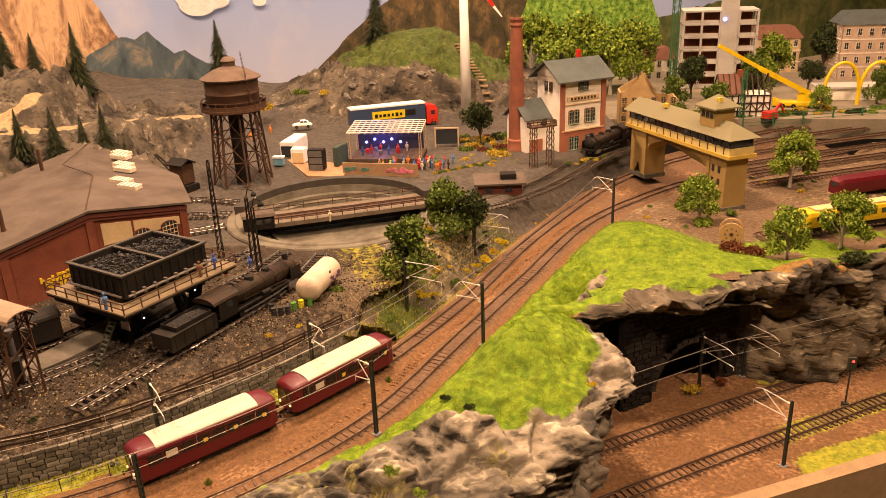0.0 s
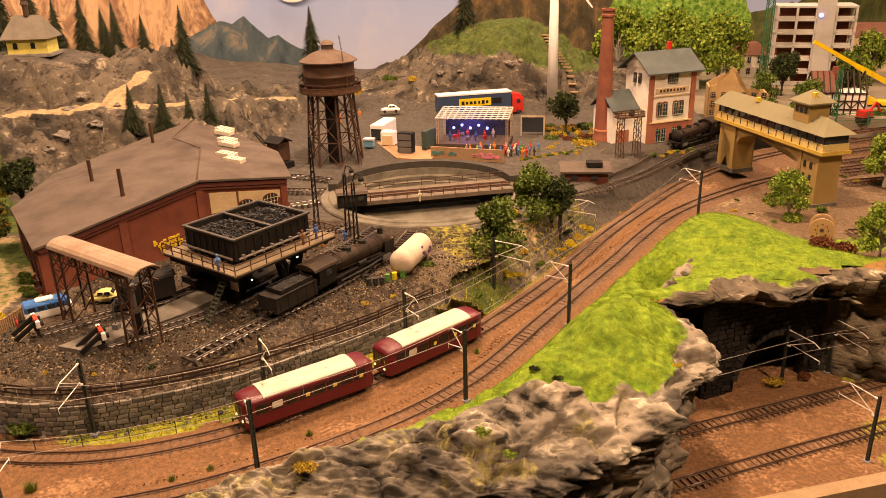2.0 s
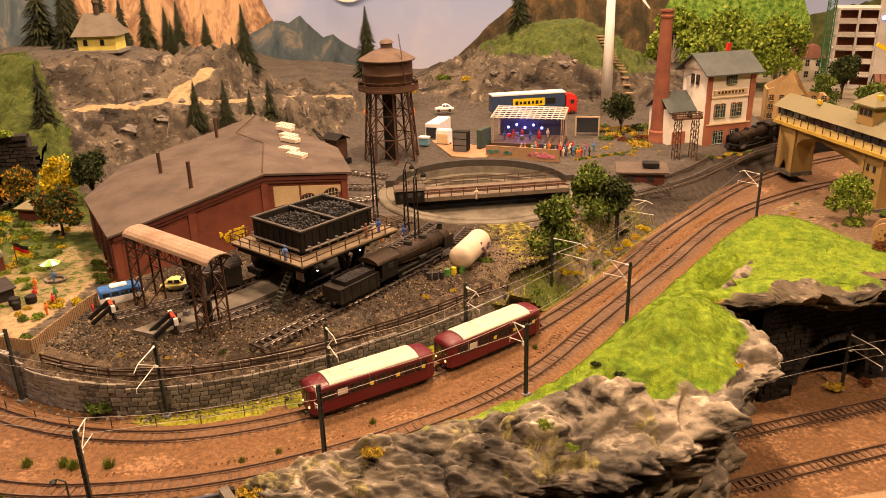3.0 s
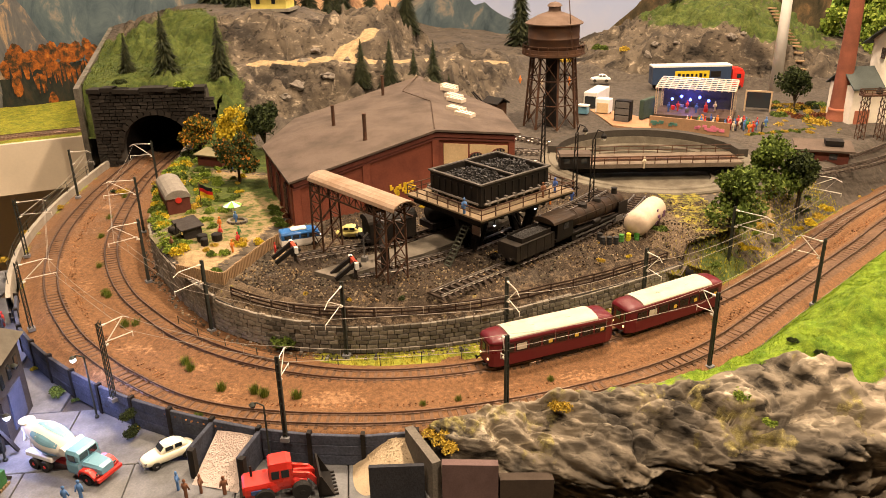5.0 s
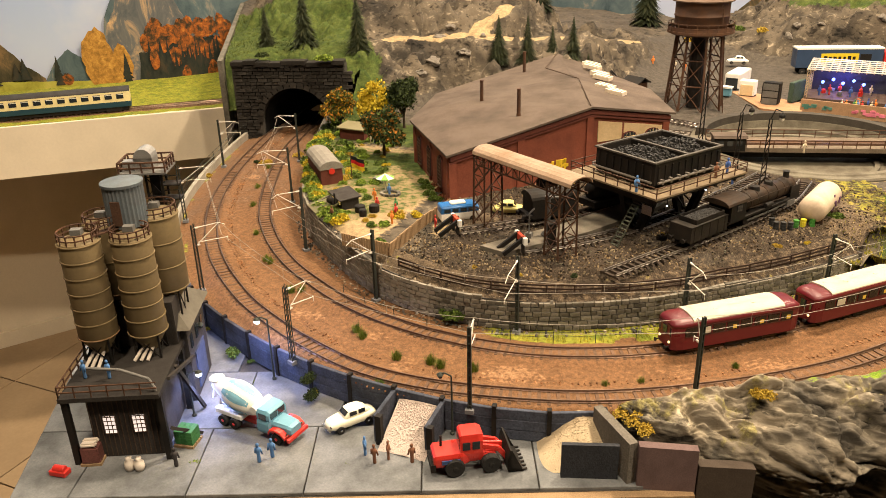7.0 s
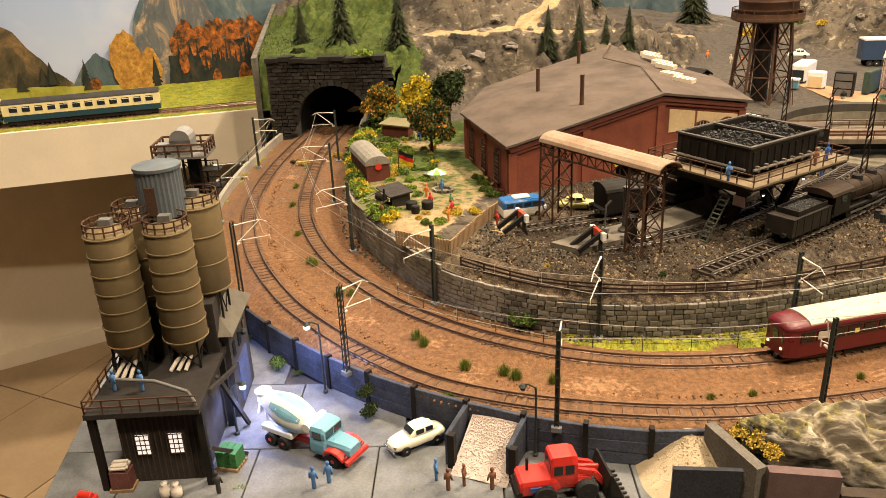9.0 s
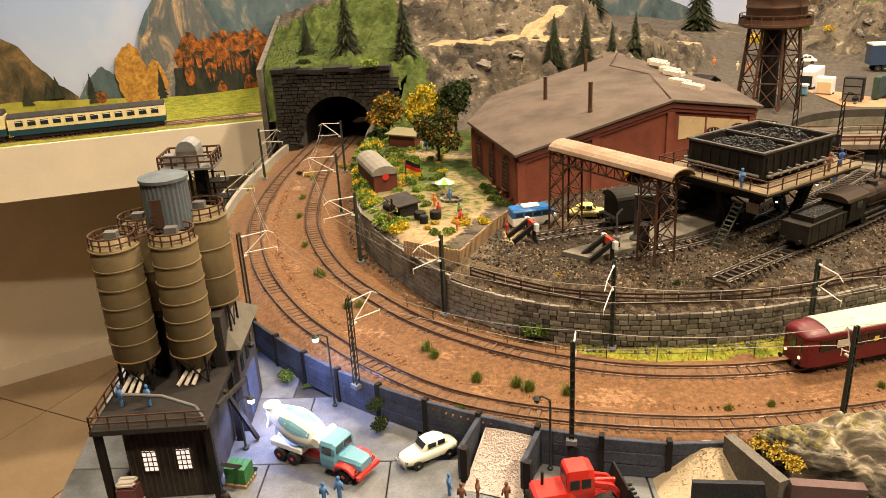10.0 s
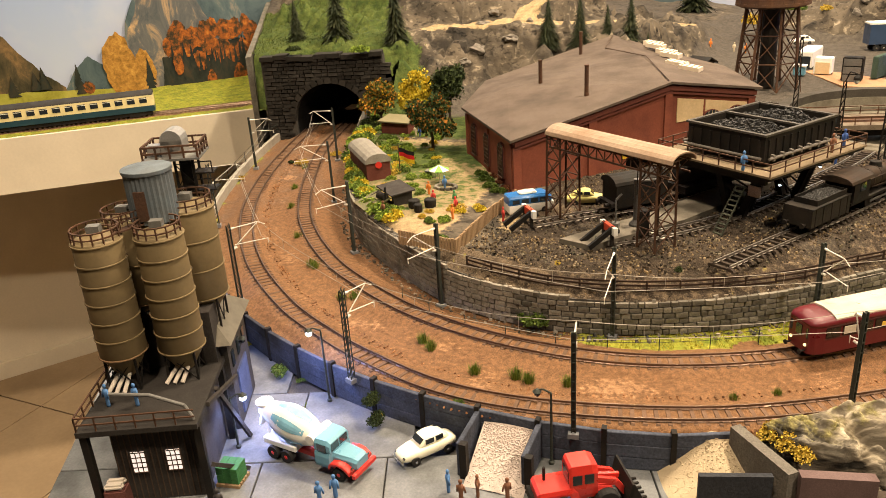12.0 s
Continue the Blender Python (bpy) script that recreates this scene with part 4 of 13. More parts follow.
# ---- the hall round the layout ----
def build_room():
    bm = B()
    prism(bm, [(-4.0, -2.5), (3.2, -2.5), (3.2, 4.6), (-4.0, 4.6)], -0.76, -0.70)
    floor = structure("floor", bm, MAT_MORTAR, "brown tiled floor of the hall", "floor")
    bm = B()
    box(bm, (0, 0, 0), (0.296, 0.296, 0.012))
    tile = finish(bm, "floor_tile", MAT_FLOORTILE)
    for i in range(12):
        for j in range(12):
            ob = new("floor_tile", tile)
            ob.parent = floor
            ob.location = (-3.6 + i * 0.3, -0.6 + j * 0.3, -0.697)
    bm = B()
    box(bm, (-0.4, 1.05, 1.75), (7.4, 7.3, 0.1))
    structure("ceiling", bm, MAT_HALL, "plain ceiling of the hall, darkened to cut bounced light", "ceiling")
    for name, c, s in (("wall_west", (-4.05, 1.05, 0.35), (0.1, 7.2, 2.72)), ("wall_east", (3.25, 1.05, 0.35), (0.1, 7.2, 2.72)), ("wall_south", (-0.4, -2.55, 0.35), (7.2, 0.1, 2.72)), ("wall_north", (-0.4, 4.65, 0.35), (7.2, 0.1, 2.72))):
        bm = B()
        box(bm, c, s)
        structure(name, bm, MAT_HALL, "plain wall of the hall, darkened to cut bounced light", "wall")


build_room()

BACK = curve([(-3.2, 0.1), (-2.4, 0.85), (-1.95, 1.25), (-1.62, 1.6), (-1.42, 2.0), (-1.2, 2.35), (-0.8, 2.52), (0.0, 2.55), (0.8, 2.6), (1.6, 3.0), (2.6, 3.6)], 200)


def back_strip(bm, a, b, low, high, off):
    """A sheet that follows the backdrop from step a to b; low and high give its edges along the way."""
    nl = normals(BACK)
    prev = None
    for i in range(a, b + 1):
        u = (i - a) / max(1, b - a)
        p = BACK[i] - nl[i] * off
        ring = (bm.verts.new((p[0], p[1], low(u))), bm.verts.new((p[0], p[1], high(u))))
        if prev:
            bm.faces.new((prev[0], ring[0], ring[1], prev[1]))
        prev = ring


def build_backdrop():
    m, nt, bs = nodes_of("painted_sky")
    tc = nt.nodes.new("ShaderNodeTexCoord")
    sep = nt.nodes.new("ShaderNodeSeparateXYZ")
    nt.links.new(tc.outputs["Object"], sep.inputs[0])
    cloud = noise_node(nt, 3.0, 5.0)
    sky = ramp_node(nt, sep.outputs[2], [(0.0, (0.50, 0.54, 0.68)), (0.40, (0.25, 0.37, 0.66))]).outputs[0]
    amount = ramp_node(nt, cloud.outputs[0], [(0.5, (0, 0, 0)), (0.75, (0.6, 0.6, 0.6))]).outputs[0]
    nt.links.new(mix_node(nt, amount, sky, (0.66, 0.64, 0.66)), bs.inputs["Base Color"])
    bs.inputs["Roughness"].default_value = 0.8
    bm = B()
    back_strip(bm, 0, 199, lambda u: -0.03, lambda u: 1.0, -0.014)
    structure("backdrop", bm, m, "painted backdrop of a pale blue mountain sky", "backdrop")


build_backdrop()
# ---- painted mountains on the backdrop ----
def painted(name, colours, scale, stretch=(1, 1, 1), dist=0.4, fine=None):
    """A printed picture surface: broad patches of several colours with finer mottling."""
    m, nt, bs = nodes_of(name)
    tc = nt.nodes.new("ShaderNodeTexCoord")
    mp = nt.nodes.new("ShaderNodeMapping")
    mp.inputs["Scale"].default_value = stretch
    nt.links.new(tc.outputs["Object"], mp.inputs[0])
    n = nt.nodes.new("ShaderNodeTexNoise")
    n.inputs["Scale"].default_value, n.inputs["Detail"].default_value, n.inputs["Roughness"].default_value = scale, 8.0, 0.7
    n.inputs["Distortion"].default_value = dist
    nt.links.new(mp.outputs[0], n.inputs["Vector"])
    k = len(colours)
    col = ramp_node(nt, n.outputs[0], [(0.3 + 0.4 * i / (k - 1), c) for i, c in enumerate(colours)]).outputs[0]
    nt.links.new(col, bs.inputs["Base Color"])
    bs.inputs["Roughness"].default_value = 0.85
    bs.inputs["Specular IOR Level"].default_value = 0.1
    return m


P_CLIFF = painted("print_lit_cliff", [(0.07, 0.05, 0.045), (0.30, 0.17, 0.10), (0.66, 0.42, 0.24), (0.50, 0.30, 0.16)], 16.0, (1, 1, 0.3), 1.2)
P_BLUE = painted("print_blue_mountain", [(0.03, 0.05, 0.06), (0.07, 0.10, 0.115), (0.10, 0.135, 0.145), (0.30, 0.25, 0.19)], 14.0, (1, 1, 0.6), 0.8)
P_BROWN = painted("print_brown_mountain", [(0.025, 0.028, 0.018), (0.09, 0.07, 0.04), (0.30, 0.18, 0.08)], 20.0, (1, 1, 0.6))
P_PEAK = painted("print_sunlit_peak", [(0.06, 0.075, 0.085), (0.13, 0.13, 0.13), (0.62, 0.40, 0.20)], 22.0, (1, 1, 0.45), 1.0)
P_AUTUMN = painted("print_autumn_wood", [(0.02, 0.02, 0.018), (0.06, 0.04, 0.02), (0.30, 0.09, 0.02), (0.52, 0.21, 0.04)], 60.0, (1, 1, 1), 0.3)
P_DARKWOOD = painted("print_dark_wood", [(0.012, 0.015, 0.014), (0.03, 0.034, 0.028), (0.07, 0.05, 0.03)], 22.0, (1, 1, 0.5))
P_GOLD = painted("print_gold_trees", [(0.14, 0.08, 0.02), (0.36, 0.18, 0.04), (0.60, 0.34, 0.08)], 75.0)
P_GREEN = painted("print_green_wood", [(0.02, 0.06, 0.012), (0.08, 0.19, 0.03), (0.22, 0.40, 0.07), (0.42, 0.58, 0.16)], 75.0, (1, 1, 1), 0.3)
P_CITYGREEN = painted("print_far_green", [(0.03, 0.045, 0.02), (0.09, 0.11, 0.04), (0.2, 0.19, 0.08)], 14.0)
P_MEADOW = painted("print_meadow", [(0.22, 0.2, 0.03), (0.35, 0.33, 0.06), (0.45, 0.38, 0.1)], 20.0)


def back_index(x, y):
    return int(((BACK - (x, y)) ** 2).sum(1).argmin())


BACK_FINE = curve([tuple(p) for p in BACK[::4]], 1600)
NF = normals(BACK_FINE)


def silhouette(name, material, a, b, outline, low, off, jag, size, label, seed=0):
    """A printed shape on the backdrop between two places; outline gives its height at fractions of the way."""
    i0, i1 = (int(((BACK_FINE - p) ** 2).sum(1).argmin()) for p in (a, b))
    us, zs = [p[0] for p in outline], [p[1] for p in outline]
    bm = B()
    prev = None
    for i in range(i0, i1 + 1):
        u = (i - i0) / (i1 - i0)
        p = BACK_FINE[i] - NF[i] * off * 0.13
        q = Vector((i * 0.0035 / size + seed * 7.1, seed * 1.7, 0))
        z = float(np.interp(u, us, zs)) + jag * (noise.noise(q) + 0.5 * noise.noise(q * 2.3) + 0.3 * noise.noise(q * 5.1))
        r = (bm.verts.new((p[0], p[1], low)), bm.verts.new((p[0], p[1], max(low + 0.001, z))))
        if prev:
            bm.faces.new((prev[0], r[0], r[1], prev[1]))
        prev = r
    tagged(part(name, bm, material), label, "backdrop", "", "structure")


silhouette("backdrop_mountain", P_BLUE, (-1.795, 1.40), (-1.26, 2.27), [(0, 0.09), (0.015, 0.18), (0.04, 0.23), (0.15, 0.36), (0.6, 0.42), (1, 0.45)], -0.03, 0.004, 0.012, 0.08, "printed blue-grey mountain on the backdrop", 1)
silhouette("backdrop_peak", P_PEAK, (-1.79, 1.405), (-1.62, 1.60), [(0, 0.06), (0.05, 0.17), (0.14, 0.20), (0.26, 0.29), (0.38, 0.24), (0.55, 0.30), (0.75, 0.2), (1, 0.12)], -0.03, 0.007, 0.018, 0.018, "printed sunlit rocky peak on the backdrop", 2)
silhouette("backdrop_left_hill", P_BROWN, (-2.5, 0.75), (-1.895, 1.302), [(0, 0.35), (0.6, 0.30), (0.87, 0.18), (0.90, 0.138), (0.95, 0.088), (1, 0.05)], -0.03, 0.010, 0.008, 0.04, "printed wooded hillside on the backdrop", 3)
silhouette("backdrop_far_peak", P_BLUE, (-1.90, 1.297), (-1.77, 1.42), [(0, 0.03), (0.2, 0.09), (0.4, 0.115), (0.6, 0.085), (1, 0.09)], -0.03, 0.003, 0.008, 0.03, "printed pale far peak on the backdrop", 4)
silhouette("backdrop_wood", P_DARKWOOD, (-1.735, 1.46), (-1.45, 1.92), [(0, 0.09), (0.1, 0.12), (0.5, 0.12), (1, 0.12)], -0.03, 0.012, 0.012, 0.02, "printed dark wood on the backdrop", 5)
silhouette("backdrop_meadow", P_MEADOW, (-2.6, 0.66), (-1.5, 1.8), [(0, 0.06), (0.55, 0.05), (0.78, 0.021), (1, 0.0)], -0.03, 0.034, 0.003, 0.05, "printed ochre meadow along the foot of the backdrop", 7)
silhouette("backdrop_cliff", P_CLIFF, (-1.40, 2.05), (-0.94, 2.49), [(0, 0.55), (0.8, 0.48), (0.88, 0.36), (0.96, 0.24), (1, 0.2)], -0.03, 0.006, 0.014, 0.06, "printed sunlit cliff face on the backdrop", 8)
silhouette("backdrop_blue_mountain", P_BLUE, (-1.07, 2.44), (-0.59, 2.538), [(0, 0.10), (0.03, 0.19), (0.25, 0.242), (0.33, 0.231), (0.41, 0.254), (0.49, 0.209), (0.555, 0.182), (0.62, 0.192), (0.7, 0.16), (1, 0.09)], -0.03, 0.010, 0.004, 0.03, "printed blue-grey mountain on the backdrop", 9)
silhouette("backdrop_brown_mountain", P_BROWN, (-0.40, 2.543), (0.50, 2.57), [(0, 0.09), (0.05, 0.126), (0.09, 0.16), (0.155, 0.218), (0.2, 0.251), (0.3, 0.315), (0.5, 0.36), (0.85, 0.3), (1, 0.24)], -0.03, 0.006, 0.008, 0.05, "printed brown wooded mountain on the backdrop", 10)
silhouette("backdrop_green_wood", P_GREEN, (0.26, 2.57), (0.72, 2.59), [(0, 0.22), (0.15, 0.36), (0.5, 0.42), (0.85, 0.36), (1, 0.22)], -0.03, 0.012, 0.03, 0.04, "printed bright green wood on the backdrop", 11)
silhouette("backdrop_far_green", P_CITYGREEN, (0.62, 2.58), (2.5, 3.55), [(0, 0.20), (0.3, 0.30), (0.6, 0.36), (1, 0.3)], -0.03, 0.008, 0.03, 0.1, "printed dull green hills behind the town", 12)
BACK_STEP = float(np.linalg.norm(np.diff(BACK_FINE, axis=0), axis=1).mean())


def printed_trees(name, material, trees, off, label):
    """Flat printed trees on the backdrop, each (x, y of its foot, low, high, width, leafy)."""
    bm = B()
    rng = random.Random(len(name))
    for k, (x, y, z0, z1, w, leafy) in enumerate(trees):
        i0 = int(((BACK_FINE - (x, y)) ** 2).sum(1).argmin())
        o = off * 0.13 + 0.00005 * k
        pts = []
        if leafy:
            n = 56
            for j in range(n):
                a = 2 * math.pi * j / n
                r = 0.92 + 0.05 * math.sin(4 * a + k) + 0.04 * math.sin(11 * a + 2 * k) + 0.07 * rng.random()
                pts.append((w / 2 * r * math.sin(a) * (1 - 0.12 * math.cos(a)), (z0 + z1) / 2 + (z1 - z0) / 2 * r * math.cos(a)))
        else:
            tiers = 7
            right = []
            for j in range(tiers):
                u = j / tiers
                right += [(w / 2 * (u + 0.12) * rng.uniform(0.8, 1.15), z1 - (z1 - z0) * (u + 0.11)), (w / 2 * (u + 0.12) * 0.55, z1 - (z1 - z0) * (u + 0.12))]
            pts = [(0, z1)] + right + [(-a * rng.uniform(0.85, 1.1), b) for a, b in right[::-1]]
        vs = []
        for u, z in pts:
            f = i0 + u / BACK_STEP
            a, b = int(math.floor(f)), f - math.floor(f)
            p = BACK_FINE[a] * (1 - b) + BACK_FINE[a + 1] * b - NF[a] * o
            vs.append(bm.verts.new((p[0], p[1], z)))
        bm.faces.new(vs)
    bmesh.ops.triangulate(bm, faces=bm.faces)
    tagged(part(name, bm, material), label, "backdrop", "", "structure")


def wood_line(a, b, n, low, high, width, leafy, seed):
    rng = random.Random(seed)
    out = []
    for k in range(n):
        u = (k + rng.uniform(0.1, 0.9)) / n
        z = rng.uniform(*high)
        out.append((a[0] + (b[0] - a[0]) * u, a[1] + (b[1] - a[1]) * u, low(z), z, width * rng.uniform(0.7, 1.3), leafy))
    return out


printed_trees("backdrop_autumn_tree", P_AUTUMN, wood_line((-1.72, 1.475), (-1.46, 1.9), 60, lambda z: z - 0.05, (0.10, 0.18), 0.036, True, 3), 0.015, "printed orange autumn trees on the backdrop")
printed_trees("backdrop_conifer", P_DARKWOOD, wood_line((-1.735, 1.46), (-1.46, 1.9), 56, lambda z: 0.0, (0.06, 0.145), 0.026, False, 4) + [(-1.873, 1.324, 0.03, 0.105, 0.028, False), (-1.925, 1.274, 0.05, 0.105, 0.03, False), (-1.938, 1.262, 0.05, 0.095, 0.03, False), (-1.975, 1.226, 0.04, 0.09, 0.03, False), (-1.76, 1.435, 0.02, 0.10, 0.03, False)], 0.024, "printed dark spruces on the backdrop")
printed_trees("backdrop_autumn_bush", P_AUTUMN, wood_line((-1.72, 1.475), (-1.46, 1.9), 9, lambda z: z - 0.06, (0.05, 0.11), 0.03, True, 8) + [(-1.86, 1.336, 0.03, 0.06, 0.03, True), (-0.93, 2.49, 0.05, 0.085, 0.035, True), (-0.85, 2.51, 0.06, 0.1, 0.03, True)], 0.0365, "printed orange bushes on the backdrop")
printed_trees("backdrop_gold_tree", P_GOLD, [(-1.803, 1.392, 0.02, 0.165, 0.078, True), (-1.766, 1.429, 0.02, 0.122, 0.05, True), (-1.785, 1.410, 0.01, 0.08, 0.05, True)], 0.0405, "printed golden trees on the backdrop")
bm = B()
for cx, cz, r in ((-0.72, 0.325, 0.05), (-0.69, 0.34, 0.05), (-0.74, 0.345, 0.04), (-0.66, 0.335, 0.035), (-0.53, 0.325, 0.018)):
    i = back_index(cx, 2.53)
    p = BACK[i] - normals(BACK)[i] * 0.0012
    vs = [bm.verts.new((cx + r * math.cos(a) * 1.15, p[1], cz + r * 0.7 * math.sin(a))) for a in [2 * math.pi * k / 20 for k in range(20)]]
    bm.faces.new(vs)
    bmesh.ops.translate(bm, vec=(0, -0.0003 * len(bm.faces), 0), verts=vs)
tagged(part("backdrop_cloud", bm, M("print_cloud", (0.85, 0.82, 0.78), 0.8, 0, 0.03, bump=0.0)), "printed white cloud on the backdrop", "backdrop", "", "structure")
# ---- engine depot ----
def wall_quad(bm, a, b, za0, za1, zb0, zb1, t=0.004):
    """A wall from a to b, t thick to its left; its foot and head may slope."""
    a, b = Vector((*a, 0)), Vector((*b, 0))
    d = (b - a).normalized()
    n = Vector((-d.y, d.x, 0)) * t
    v = [bm.verts.new(p) for p in (a + Vector((0, 0, za0)), b + Vector((0, 0, zb0)), b + Vector((0, 0, zb1)), a + Vector((0, 0, za1)))]
    w = [bm.verts.new(p + n) for p in (q.co.copy() for q in v)]
    bm.faces.new(v)
    bm.faces.new(w[::-1])
    for i in range(4):
        bm.faces.new((v[i], w[i], w[(i + 1) % 4], v[(i + 1) % 4]))


def arch_wall(bm, w, h, cx, r, spring, thick, n=20):
    """A wall in the x-z plane with a round-headed opening, thick towards +y."""
    arch = [(cx - r * math.cos(math.pi * i / n), spring + r * math.sin(math.pi * i / n)) for i in range(n + 1)]
    at = {}

    def v(p):
        k = (round(p[0], 6), round(p[1], 6))
        if k not in at:
            at[k] = bm.verts.new((p[0], 0, p[1]))
        return at[k]

    faces = []
    for x0, x1 in ((0, cx - r), (cx + r, w)):
        for z0, z1 in ((0, spring), (spring, h)):
            faces.append(bm.faces.new([v(p) for p in ((x0, z0), (x1, z0), (x1, z1), (x0, z1))]))
    for p, q in zip(arch, arch[1:]):
        faces.append(bm.faces.new([v(a) for a in (p, q, (q[0], h), (p[0], h))]))
    out = bmesh.ops.extrude_face_region(bm, geom=faces)
    bmesh.ops.translate(bm, vec=(0, thick, 0), verts=[g for g in out["geom"] if isinstance(g, bmesh.types.BMVert)])


def on_wall(a, b, u, out):
    """The point u metres along the wall from a to b, out metres in front of it (to its right)."""
    a, b = Vector((*a, 0)), Vector((*b, 0))
    d = (b - a).normalized()
    return a + d * u + Vector((d.y, -d.x, 0)) * out, math.degrees(math.atan2(d.y, d.x))


def arch_outline(w, h, n=8):
    """An arched opening, w wide and h high, as (across, up) pairs."""
    rise = w * 0.28
    pts = [(-w / 2, 0), (w / 2, 0)]
    for i in range(n + 1):
        a = math.pi * i / n
        pts.append((w / 2 * math.cos(a), h - rise + rise * math.sin(a)))
    return pts


def plate(bm, outline, m, t):
    """A flat outline in the plane x, z of m, t thick in y."""
    f = [bm.verts.new(m @ Vector((x, 0, z))) for x, z in outline]
    b = [bm.verts.new(m @ Vector((x, t, z))) for x, z in outline]
    n = len(outline)
    bm.faces.new(f)
    bm.faces.new(b[::-1])
    for i in range(n):
        bm.faces.new((f[i], f[(i + 1) % n], b[(i + 1) % n], b[i]))


def window(parent, a, b, u, z, w, h, arched=True, bars=(3, 5), frame_mat=None, glass_mat=None, surround=None, out=0.0, name="window"):
    """A window on the wall from a to b: pane, frame with glazing bars, sill, all set into the wall."""
    p, rz = on_wall(a, b, u, 0.0012 + out)
    m = Matrix.Translation((p.x, p.y, z)) @ Matrix.Rotation(radians(rz), 4, "Z")
    bm = B()
    outline = arch_outline(w, h) if arched else [(-w / 2, 0), (w / 2, 0), (w / 2, h), (-w / 2, h)]
    if surround:
        big = [(x * (1 + 0.003 / w * 1.0), zz * (1 + 0.0018 / h) - 0.0009) for x, zz in outline]
        plate(bm, big, m @ Matrix.Translation((0, 0.0002, 0)), 0.002)
        win = part(name, bm, surround, parent)
        bm = B()
    else:
        win = None
    plate(bm, outline, m @ Matrix.Translation((0, -0.0006, 0)), 0.0016)
    pane = part("pane" if win else name, bm, glass_mat or MAT_GLASS, win or parent)
    holder = win or pane
    bm = B()
    bw = 0.0005
    for i in range(bars[0] + 1):
        x = -w / 2 + w * i / bars[0]
        top = h if not arched else h - w * 0.28 + w * 0.28 * math.sqrt(max(0, 1 - (2 * x / w) ** 2))
        box(bm, (x, -0.0009, top / 2), (bw, 0.0006, top))
    for j in range(bars[1] + 1):
        box(bm, (0, -0.0009, (h - (w * 0.28 if arched else 0)) * j / bars[1]), (w, 0.0006, bw))
    box(bm, (0, -0.0012, -0.0004), (w + 0.002, 0.0018, 0.0008))
    bmesh.ops.transform(bm, matrix=m, verts=bm.verts)
    part("window_frame", bm, frame_mat or MAT_WHITE, holder)
    return holder


SHED_F, SHED_R, SHED_L = (-0.612, 0.834), (-0.366, 1.10), (-0.735, 0.985)
MAT_MAROON = M("maroon_trim", (0.13, 0.04, 0.028), 0.75, 0, 0.2)
MAT_SKYLIGHT = M("skylight_glass", (0.72, 0.62, 0.48), 0.3, 0, 0.08, bump=0.0)
MAT_GRAFFITI = M("yellow_graffiti", (0.75, 0.5, 0.03), 0.7, 0, 0.1)


